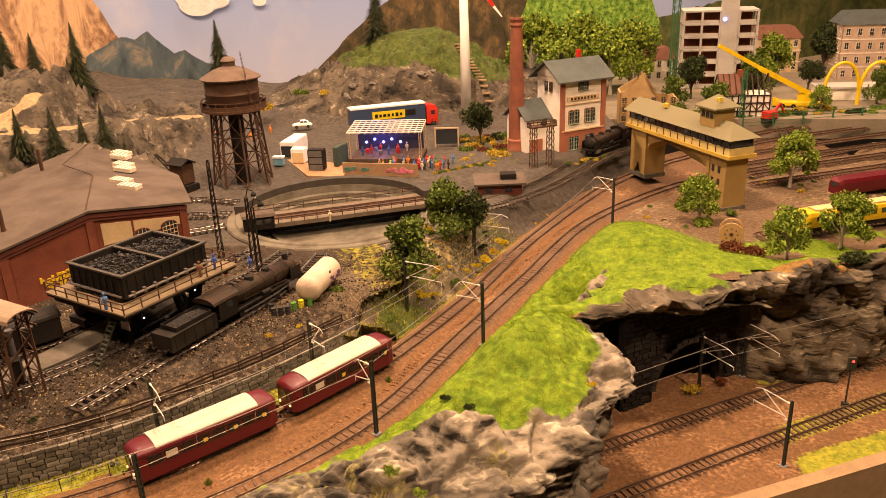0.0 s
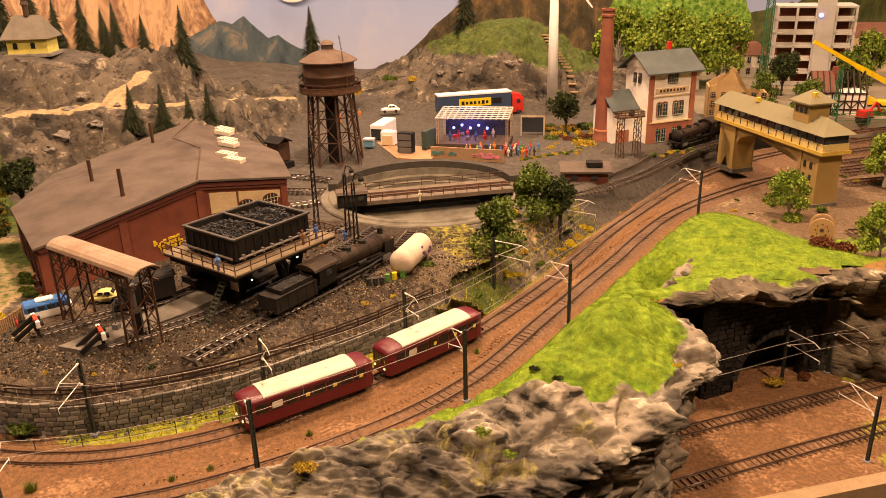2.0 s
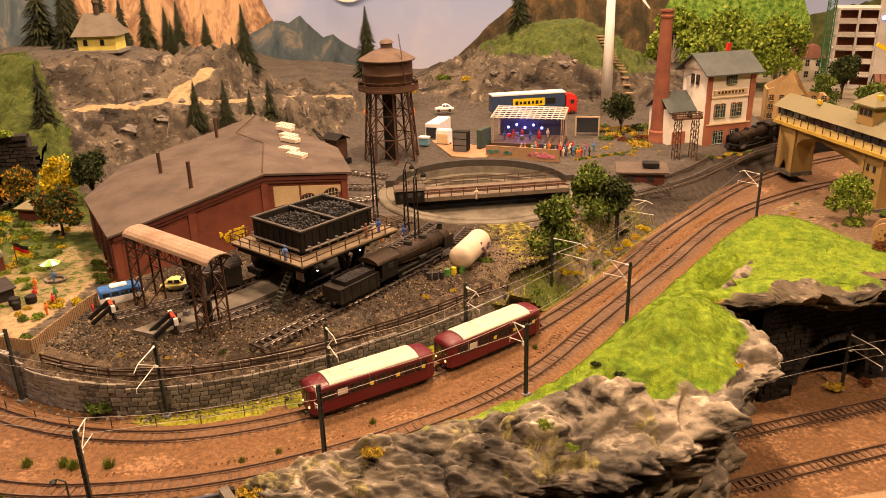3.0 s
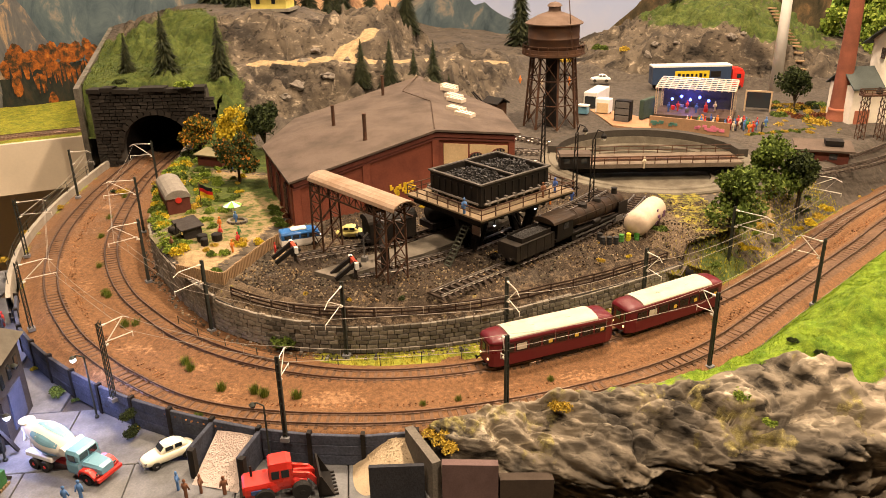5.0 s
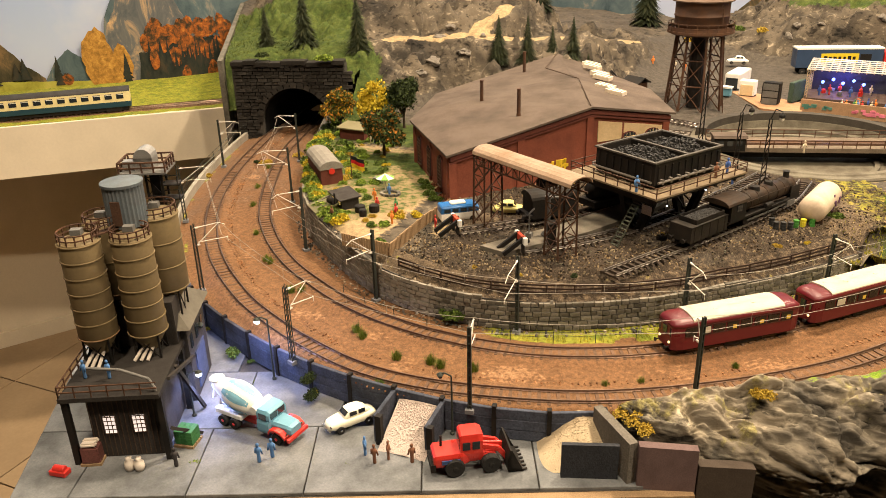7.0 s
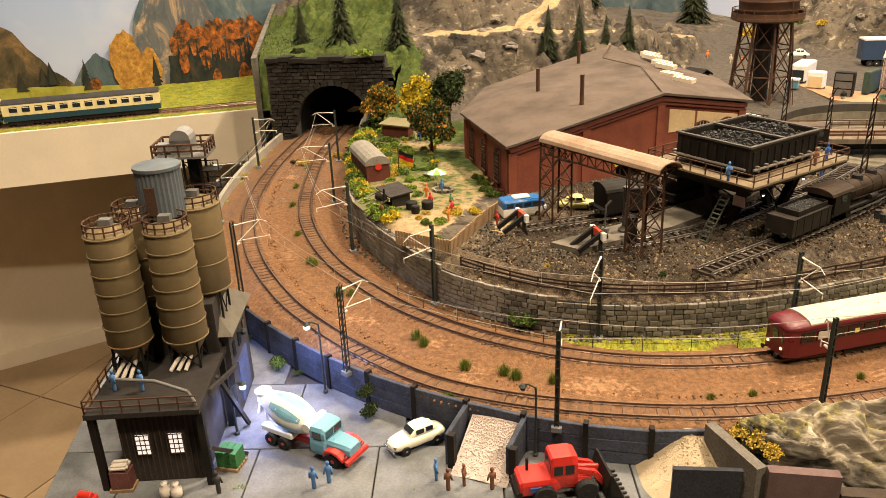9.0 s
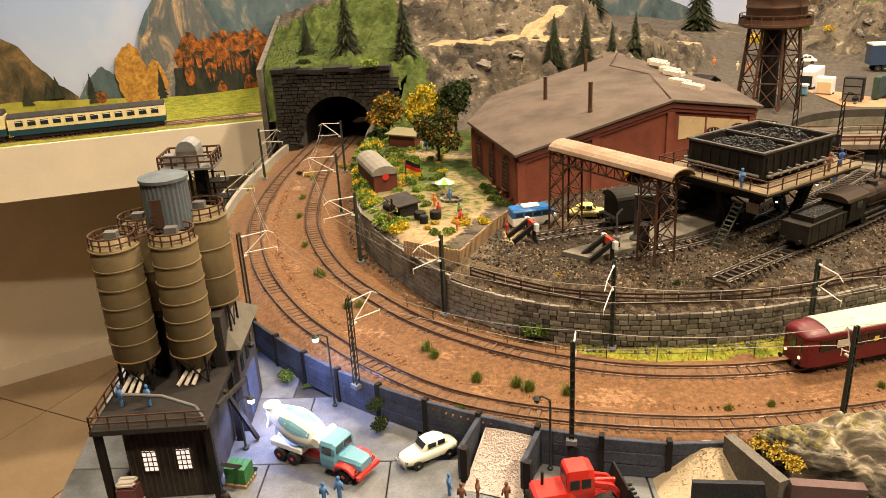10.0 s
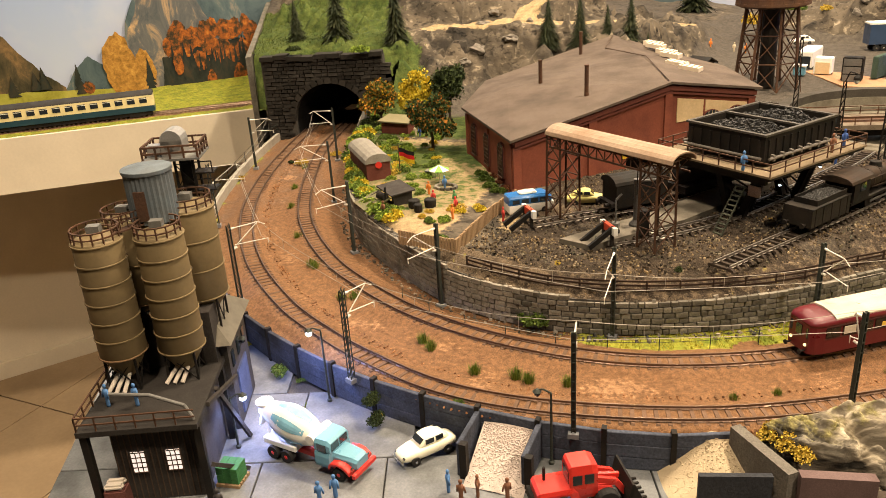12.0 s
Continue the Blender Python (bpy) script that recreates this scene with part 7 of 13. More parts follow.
def build_portal():
    """The rough stone tunnel mouth of the main line, with its bore."""
    a, b = Vector((-1.215, 1.165)), Vector((-1.00, 1.235))
    d = (b - a).normalized()
    rz = math.degrees(math.atan2(d.y, d.x))
    m = pose(a.x, a.y, -0.006, 0, 0, rz)
    th = thing("tunnel_portal", m, "dark rough-stone tunnel mouth with an arched opening", "tunnel portal", "", "structure")
    W, H = (b - a).length, 0.150
    cx, ar, spring = 0.122, 0.070, 0.034

    def inside(x, z):
        return (abs(x - cx) < ar and z < spring) or ((x - cx) ** 2 + (z - spring) ** 2 < ar * ar and z >= spring)
    bm = B()
    arch_wall(bm, W, H, cx, ar, spring, 0.02)
    wall = part("wall", bm, MAT_MORTAR, th)
    rng = random.Random(8)
    shapes = []
    for k in range(6):
        q = B()
        w = 0.009 + 0.002 * k
        v = box(q, (0, 0, 0), (w, 0.005, 0.0062))
        for p in v:
            if p.co.y < 0:
                p.co = Vector((p.co.x * 0.9, p.co.y + rng.uniform(-0.0012, 0.0006), p.co.z * 0.84))
        shapes.append((w, finish(q, "stone", MAT_DARKSTONE)))
    z = 0.003
    row = 0
    count = 0
    while z < H - 0.002:
        x = rng.uniform(0, 0.006)
        while x < W - 0.004:
            w, me = rng.choice(shapes)
            if not any(inside(x + w * f, z + dz) for f in (0.05, 0.5, 0.95) for dz in (-0.003, 0.003)) and count < 300:
                ob = new("stone", me)
                ob.parent = wall
                ob.location = (x + w / 2, -0.001 + rng.uniform(-0.0008, 0.0008), z)
                count += 1
            x += w + 0.0006
        z += 0.0068
        row += 1
    for i in range(17):
        a0 = math.pi * (i + 0.5) / 17
        q = B()
        box(q, (0, 0, 0), (0.0118, 0.009, 0.010), 0, 0.9)
        bmesh.ops.transform(q, matrix=Matrix.Translation((cx - (ar + 0.004) * math.cos(a0), -0.001, spring + (ar + 0.004) * math.sin(a0))) @ Matrix.Rotation(a0 - math.pi / 2, 4, "Y"), verts=q.verts)
        part("voussoir", q, MAT_DARKSTONE, th)
    bm = B()
    for i in range(9):
        box(bm, (W * (i + 0.5) / 9, 0.006 + 0.002 * math.sin(i * 2.1), H + 0.0005 + 0.0022 * math.sin(i * 1.7)), (W / 9 - 0.0006, 0.026, 0.008), 3 * math.sin(i * 3.3))
    part("coping", bm, MAT_DARKSTONE, th)
    # bore lining coloured near-black in place of the darkness inside the tunnel
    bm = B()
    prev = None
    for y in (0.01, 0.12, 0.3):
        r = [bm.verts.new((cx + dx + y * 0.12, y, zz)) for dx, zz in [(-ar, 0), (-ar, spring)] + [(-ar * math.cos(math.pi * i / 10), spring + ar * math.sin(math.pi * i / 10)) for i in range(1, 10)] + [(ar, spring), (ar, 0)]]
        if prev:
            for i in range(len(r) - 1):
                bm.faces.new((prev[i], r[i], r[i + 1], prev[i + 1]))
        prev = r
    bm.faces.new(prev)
    part("bore", bm, M("bore_darkness", (0.005, 0.005, 0.005), 0.95, 0, 0.2), th, "near-black tunnel lining, the bore's darkness put into its colour")
    # side wall at the layout's edge, with a pale coping
    bm = B()
    wall_quad(bm, (-1.580, 1.70), (-1.252, 1.170), -0.25, 0.199, -0.25, 0.147, 0.010)
    structure("hill_side_wall", bm, MAT_STONE, "grey stone side wall of the tunnel hill", "wall")


build_portal()


def build_parapet():
    """The low wall along the outer edge, and the board below it."""
    i0 = int(((TRACK_OUT - (-1.165, 1.22)) ** 2).sum(1).argmin())
    i1 = int(((TRACK_OUT - (-0.86, 0.64)) ** 2).sum(1).argmin())
    line = TRACK_OUT[i0:i1]
    nl = normals(line)
    for name, prof, mat, lab in (("parapet", ((-0.052, -0.02), (-0.052, 0.008), (-0.046, 0.008), (-0.046, -0.02)), M("parapet_grey", (0.32, 0.29, 0.24), 0.85, 0, 0.2), "low pale concrete parapet along the layout edge"), ("edge_board", ((-0.053, -0.62), (-0.053, -0.012), (-0.050, -0.012), (-0.050, -0.62)), MAT_PLASTER, "plain board closing the layout edge")):
        bm = B()
        prev = None
        for p, q in zip(line, nl):
            r = [bm.verts.new((p[0] + q[0] * u, p[1] + q[1] * u, z)) for u, z in prof]
            if prev:
                for i in range(4):
                    bm.faces.new((prev[i], prev[(i + 1) % 4], r[(i + 1) % 4], r[i]))
            prev = r
        structure(name, bm, mat, lab)
    rng = random.Random(5)
    bm = B()
    for k in range(7):
        p = line[int((k + 0.5) * len(line) / 7)]
        q = nl[int((k + 0.5) * len(line) / 7)]
        beam(bm, (p[0] - q[0] * 0.049, p[1] - q[1] * 0.049, 0.006), (p[0] - q[0] * 0.049, p[1] - q[1] * 0.049, 0.026), 0.0008, 0.0008)
    for a in range(0, len(line) - 12, 12):
        p, q = line[a] - nl[a] * 0.049, line[a + 12] - nl[a + 12] * 0.049
        for z in (0.018, 0.025):
            beam(bm, (p[0], p[1], z), (q[0], q[1], z), 0.0005, 0.0005)
    tagged(part("edge_railing", bm, MAT_MAST), "thin dark railing on the parapet", "railing")


build_parapet()


# ---- far shelf with the express coaches ----
def build_far_shelf():
    a, b = Vector((-2.0, 0.76)), Vector((-1.28, 1.40))
    d = (b - a).normalized()
    n = Vector((-d.y, d.x))
    rz = math.degrees(math.atan2(d.y, d.x))
    m = pose(a.x, a.y, 0, 0, 0, rz)
    L = (b - a).length
    xs, ys = np.linspace(0, L, 120), np.linspace(-0.055, 0.42, 60)
    gx, gy = np.meshgrid(xs, ys)
    x, y = gx.ravel(), gy.ravel()
    z = 0.026 + rough_noise(x, y, 0 * x, 0.04, 3) * 0.0012
    bed = 1 - sstep(np.abs(y - 0.0), 0.018, 0.028)
    grass = 1 - bed
    V = np.stack([x, y, z], 1)
    V = np.array([list(m @ Vector(v)) for v in V])
    ob = sheet("far_shelf", V, 60, 120, np.stack([grass * 0.9, bed * 0.3, bed * 0.6], 1), MAT_BED)
    tagged(ob, "narrow grassy shelf carrying a single track along the backdrop", "ground", "", "structure")
    bm = B()
    box(bm, (L / 2, -0.058, -0.028), (L, 0.012, 0.107))
    bmesh.ops.transform(bm, matrix=m, verts=bm.verts)
    wm = pose(-2.14, 1.16, 0, 0, 0, 57.3)
    structure("shelf_fascia", bm, MAT_PLASTER, "smooth beige fascia board of the far shelf", "fascia")
    bm = B()
    box(bm, (0, 0.02, -0.36), (3.0, 0.04, 0.67))
    bmesh.ops.transform(bm, matrix=wm, verts=bm.verts)
    structure("under_wall", bm, MAT_PLASTER, "beige wall under the far shelf", "wall")
    bm = B()
    box(bm, (0, -0.007, -0.668), (3.0, 0.012, 0.045))
    bmesh.ops.transform(bm, matrix=wm, verts=bm.verts)
    structure("baseboard", bm, MAT_PLASTER, "plain beige baseboard at the floor", "baseboard")
    p0, p1 = m @ Vector((0, 0, 0)), m @ Vector((L, 0, 0))
    track(np.array([[p0.x + (p1.x - p0.x) * u, p0.y + (p1.y - p0.y) * u] for u in np.linspace(0, 1, 60)]), 0.0275, "straight track on the far shelf", parts_limit=1)
    cream = M("coach_ivory", (0.78, 0.66, 0.34), 0.45, 0, 0.06, bump=0.03)
    blue = M("coach_blue", (0.014, 0.05, 0.075), 0.4, 0, 0.1, bump=0.03)
    grey = M("coach_roof", (0.045, 0.042, 0.04), 0.7, 0, 0.15, bump=0.05)

    def coach(x0):
        th = thing("express_coach", m @ pose(x0, 0, 0.0305) @ Matrix.Diagonal((1, 1.1, 1.24, 1)), "ivory and ocean-blue express coach with a grey roof", "railway coach", "express coaches")
        cl, w = 0.296, 0.033
        bm = B()
        box(bm, (-cl / 2, 0, 0.0105), (cl, w, 0.009))
        body = part("lower_body", bm, blue, th, "dark blue lower body")
        bm = B()
        box(bm, (-cl / 2, 0, 0.0235), (cl, w, 0.017))
        up = part("upper_body", bm, cream, th, "ivory upper body")
        bm = B()
        pr = [(w / 2 * math.cos(math.pi * i / 10), 0.032 + 0.0070 * math.sin(math.pi * i / 10)) for i in range(11)]
        extrude_profile(bm, pr, (-cl, 0, 0), (0, 0, 0))
        part("roof", bm, grey, th, "grey rounded roof")
        bm = B()
        box(bm, (-cl / 2, 0, 0.003), (cl * 0.96, w * 0.8, 0.006))
        for k in (-0.12, -0.88):
            box(bm, (cl * k, 0, 0.002), (0.03, w * 0.85, 0.007))
        pieces("bogie", bm, MAT_CHASSIS, th)
        for k in range(12):
            bm = B()
            box(bm, (-0.020 - k * 0.0232, -w / 2 - 0.0002, 0.0245), (0.0145, 0.0008, 0.0085))
            part("window", bm, MAT_GLASS, up)
            bm = B()
            box(bm, (-0.020 - k * 0.0232, -w / 2 - 0.0004, 0.0272), (0.0145, 0.0008, 0.0008))
            part("window_bar", bm, MAT_WHITE, up)
        return th
    # local x of the coach's end
    c = coach(0.648)
    copy_thing(c, m @ pose(0.648 - 0.300, 0, 0.0305) @ Matrix.Diagonal((1, 1.1, 1.24, 1)))
    bm = B()
    box(bm, (-1.62, 0.40, -0.50), (0.09, 0.09, 0.40))
    structure("timber_post", bm, MAT_WOOD, "square timber post of the layout frame", "post")


build_far_shelf()
# ---- concrete works yard ----
YZ = -0.028
FRONT_A, FRONT_B = Vector((-0.757, 0.232)), Vector((-0.238, 0.458))


def clip_poly(poly, p, n):
    """The part of a polygon on the side of p to which n points."""
    out = []
    for a, b in zip(poly, poly[1:] + poly[:1]):
        da, db = (a - p).dot(n), (b - p).dot(n)
        if da >= 0:
            out.append(a)
        if da * db < 0:
            out.append(a.lerp(b, da / (da - db)))
    return out


MAT_YARD = M("yard_concrete", (0.195, 0.20, 0.205), 0.75, 0, 0.2, 500.0, 22.0, 0.3, 0.0004, (0.065, 0.068, 0.068), 0.85, spread=0.2)


def build_yard():
    d = (FRONT_B - FRONT_A).normalized()
    n = Vector((-d.y, d.x))
    left_n = Vector((0.84, 0.54)).normalized()
    bm = B()
    prism(bm, [tuple(FRONT_A), tuple(FRONT_B), (-0.28, 0.60), (-0.6, 0.66), (-0.97, 0.72), (-0.86, 0.395)], YZ - 0.02, YZ - 0.0035)
    yard = structure("yard", bm, MAT_MORTAR, "grey concrete yard of the cement works", "yard")
    s = 0.098
    for i in range(-1, 8):
        for j in range(0, 6):
            o = FRONT_A + d * (i * s - 0.05 + 0.02 * (j % 2)) + n * (j * s - 0.006)
            g = 0.0006
            poly = [o + d * g + n * g, o + d * (s - g) + n * g, o + d * (s - g) + n * (s - g), o + d * g + n * (s - g)]
            poly = clip_poly(poly, FRONT_A + n * 0.001, n)
            poly = clip_poly(poly, Vector((-0.757, 0.232)), Vector((0.84, 0.54)).normalized()) if poly else poly
            poly = clip_poly(poly, FRONT_B, Vector((-0.95, 0.3))) if poly else poly
            if len(poly) < 3:
                continue
            c = sum(poly, Vector((0, 0))) / len(poly)
            if side_of(np.array([c.x]), np.array([c.y]), TRACK_OUT)[0] > -0.02:
                continue
            bm = B()
            prism(bm, [tuple(p - c) for p in poly], -0.003, 0.0)
            bmesh.ops.bevel(bm, geom=[e for e in bm.edges if e.verts[0].co.z > -0.001 and e.verts[1].co.z > -0.001], offset=0.0005, segments=1, affect="EDGES")
            ob = part("slab", bm, MAT_YARD, yard)
            ob.location = (c.x, c.y, YZ - random.uniform(0, 0.0003))
    bm = B()
    a, b = FRONT_A - n * 0.008, FRONT_B - n * 0.008
    wall_quad(bm, tuple(a), tuple(b), -0.75, YZ - 0.004, -0.75, YZ - 0.004, 0.012)
    structure("front_board", bm, MAT_WOOD, "plain wooden board closing the front of the yard", "fascia")
    bm = B()
    wall_quad(bm, (-0.87, 0.41), tuple(FRONT_A - n * 0.006), -0.75, YZ - 0.004, -0.75, YZ - 0.004, 0.012)
    structure("side_board", bm, MAT_WOOD, "plain wooden board closing the side of the yard", "fascia")


build_yard()


def build_yard_wall():
    """Concrete plank wall between yard and main line: posts with planks between them."""
    line = YARD_WALL[(YARD_WALL[:, 0] > -0.905) & (YARD_WALL[:, 0] < -0.318)]
    s = np.r_[0, np.cumsum(np.linalg.norm(np.diff(line, axis=0), axis=1))]
    k = 13
    th = thing("plank_wall", pose(0, 0, 0), "dark concrete plank wall with posts behind the yard", "wall", "", "structure")
    pts = [Vector((np.interp(s[-1] * i / k, s, line[:, 0]), np.interp(s[-1] * i / k, s, line[:, 1]), 0)) for i in range(k + 1)]
    rng = random.Random(11)
    for i, p in enumerate(pts):
        bm = B()
        q = pts[min(i + 1, k)] - pts[max(i - 1, 0)]
        rz = math.degrees(math.atan2(q.y, q.x))
        box(bm, (p.x, p.y, YZ + 0.0165), (0.0042, 0.0062, 0.035 + rng.uniform(-0.0006, 0.0012)), rz, 0.92)
        part("post", bm, MAT_BLACK, th, "dark post")
        if i < k:
            a, b = p, pts[i + 1]
            d = (b - a).normalized()
            for r in range(3):
                z = YZ + 0.0053 + r * 0.0106
                bm = B()
                o = Vector((0, 0, z))
                beam(bm, a + d * 0.0016 + o, b - d * 0.0016 + o, 0.0034 + rng.uniform(0, 0.0008), 0.0105)
                bmesh.ops.bevel(bm, geom=bm.edges[:], offset=0.0005, segments=1, affect="EDGES")
                part("plank", bm, MAT_DARKCON, th)
    return pts


WALL_POSTS = build_yard_wall()


def pebbles(name, cx, cy, rz, lx, ly, z0, heap, n, size, mat, parent, seed):
    rng = random.Random(seed)
    bm = B()
    c, s = math.cos(radians(rz)), math.sin(radians(rz))
    for _ in range(n):
        u, v = rng.uniform(-0.5, 0.5), rng.uniform(-0.5, 0.5)
        x, y = u * lx, v * ly
        if heap(u, v) < 0.0006:
            continue
        z = z0 + heap(u, v) + rng.uniform(-0.0008, 0.0003)
        q = size * rng.uniform(0.6, 1.3)
        bx = box(bm, (cx + x * c - y * s, cy + x * s + y * c, z), (q, q * rng.uniform(0.6, 1), q * 0.7), rng.uniform(0, 90), rng.uniform(0.4, 0.8))
        for w in bx:
            w.co.z += rng.uniform(-0.2, 0.2) * size
    return tagged(part(name, bm, mat, parent), kind="stuff")


MAT_GRAVEL = M("pale_gravel", (0.50, 0.42, 0.37), 0.9, 0, 0.3, 2500.0)
MAT_SANDHEAP = M("sand_heap", (0.46, 0.365, 0.24), 0.95, 0, 0.2, 2500.0, 80.0, 0.6)


def heap_mesh(bm, cx, cy, rz, lx, ly, z0, fn, n=22):
    c, s = math.cos(radians(rz)), math.sin(radians(rz))
    g = [[bm.verts.new((cx + (i / n - 0.5) * lx * c - (j / n - 0.5) * ly * s, cy + (i / n - 0.5) * lx * s + (j / n - 0.5) * ly * c, z0 + fn(i / n - 0.5, j / n - 0.5))) for j in range(n + 1)] for i in range(n + 1)]
    for i in range(n):
        for j in range(n):
            bm.faces.new((g[i][j], g[i + 1][j], g[i + 1][j + 1], g[i][j + 1]))


def build_bin(cx, cy, rz, lx, ly, h, fn, label, fill, stones):
    th = thing("aggregate_bin", pose(cx, cy, YZ, 0, 0, rz), label, "storage bin", "aggregate bins")
    for s in (-1, 1):
        bm = B()
        prof = [(-ly / 2, 0), (ly / 2, 0), (ly / 2, h), (-ly / 2, h * 0.94)]
        m = Matrix.Translation((s * lx / 2 - 0.002, 0, 0)) @ Matrix.Rotation(radians(90), 4, "Z")
        plate(bm, prof, m, 0.004)
        bmesh.ops.bevel(bm, geom=bm.edges[:], offset=0.0006, segments=1, affect="EDGES")
        side = part("side_wall", bm, MAT_DARKCON, th)
        bm = B()
        box(bm, (s * lx / 2, -ly / 2, h * 0.48), (0.0055, 0.0055, h * 0.96 + 0.001))
        part("end_post", bm, MAT_BLACK, side)
    bm = B()
    heap_mesh(bm, 0, -0.006, 0, lx - 0.004, ly + 0.008, 0.0, fn)
    f = part("fill", bm, fill, th, "heap of loose aggregate")
    if stones:
        pebbles("gravel", 0, -0.006, 0, lx - 0.007, ly + 0.006, 0.0, fn, stones, 0.0015, fill, f, 5)
    return th


MAT_ENDWALL = M("end_wall_grey", (0.14, 0.125, 0.105), 0.9, 0, 0.35, 500.0, 40.0, 0.5, 0.001, (0.07, 0.06, 0.05), 0.6)
MAT_TARWALL = M("tarred_concrete", (0.030, 0.032, 0.038), 0.85, 0, 0.4, 500.0, 40.0, 0.5, 0.001, (0.016, 0.016, 0.018), 0.6)
build_bin(-0.4800, 0.4335, 1.5, 0.0495, 0.041, 0.031, lambda u, v: max(0.0, 0.013 + 0.024 * v - 0.006 * u * u), "dark concrete bin filled with pale pinkish gravel", MAT_GRAVEL, 2600)
def sand_rise(u, v):
    """The sand lies high in the back corner and runs out towards the yard."""
    return max(-0.001, 0.031 * (0.55 + v) * min(1.0, (u + 0.55) * 1.5) + 0.006 * (0.5 - abs(u + 0.1)) - 0.0025)


sand = thing("sand_heap", pose(-0.3415, 0.4585, YZ, 0, 0, 18), "heap of beige sand against the plank wall", "sand heap")
bm = B()
heap_mesh(bm, 0, 0, 0, 0.058, 0.048, -0.0005, sand_rise)
fl = part("fill", bm, MAT_SANDHEAP, sand, "", True)
pebbles("sand_grain", 0, 0, 0, 0.056, 0.046, -0.0005, sand_rise, 1100, 0.0011, MAT_SANDHEAP, fl, 9)
bm = B()
box(bm, (-0.320, 0.437, YZ + 0.0165), (0.047, 0.004, 0.034), 19)
tagged(part("low_wall", bm, MAT_TARWALL), "low dark concrete wall in front of the sand bin", "wall")
bm = B()
box(bm, (-0.3055, 0.463, -0.0095), (0.057, 0.008, 0.043), 133.5)
structure("end_pillar", bm, MAT_ENDWALL, "rough grey pillar at the end of the yard", "pillar")
bm = B()
wall_quad(bm, (-0.281, 0.441), (-0.236, 0.4555), -0.16, 0.011, -0.16, 0.009, 0.008)
structure("plaster_board", bm, M("mauve_board", (0.13, 0.085, 0.08), 0.85, 0, 0.2), "brownish plaster end board under the rocks", "wall")
bm = B()
wall_quad(bm, (-0.2345, 0.456), (-0.192, 0.474), -0.16, -0.006, -0.16, -0.010, 0.010)
structure("end_box", bm, M("umber_board", (0.06, 0.045, 0.034), 0.85, 0, 0.25), "dark brown box side under the overhanging rocks", "fascia")


# ---- cement works ----
MAT_GREYSTEEL = M("weathered_grey", (0.16, 0.155, 0.145), 0.7, 0.2, 0.2, dirt=(0.08, 0.07, 0.06), dirt_amount=0.5)
MAT_BLUEGREY = M("blue_grey_tin", (0.13, 0.155, 0.175), 0.6, 0.3, 0.15, dirt=(0.10, 0.08, 0.06), dirt_amount=0.4)
MAT_TARRED = M("tarred_boards", (0.04, 0.034, 0.03), 0.8, 0, 0.4)
MAT_SACK = M("paper_sack", (0.62, 0.55, 0.47), 0.9, 0, 0.1)
MAT_LITWIN = glow("lit_window", (1.0, 0.82, 0.70), 0.9)


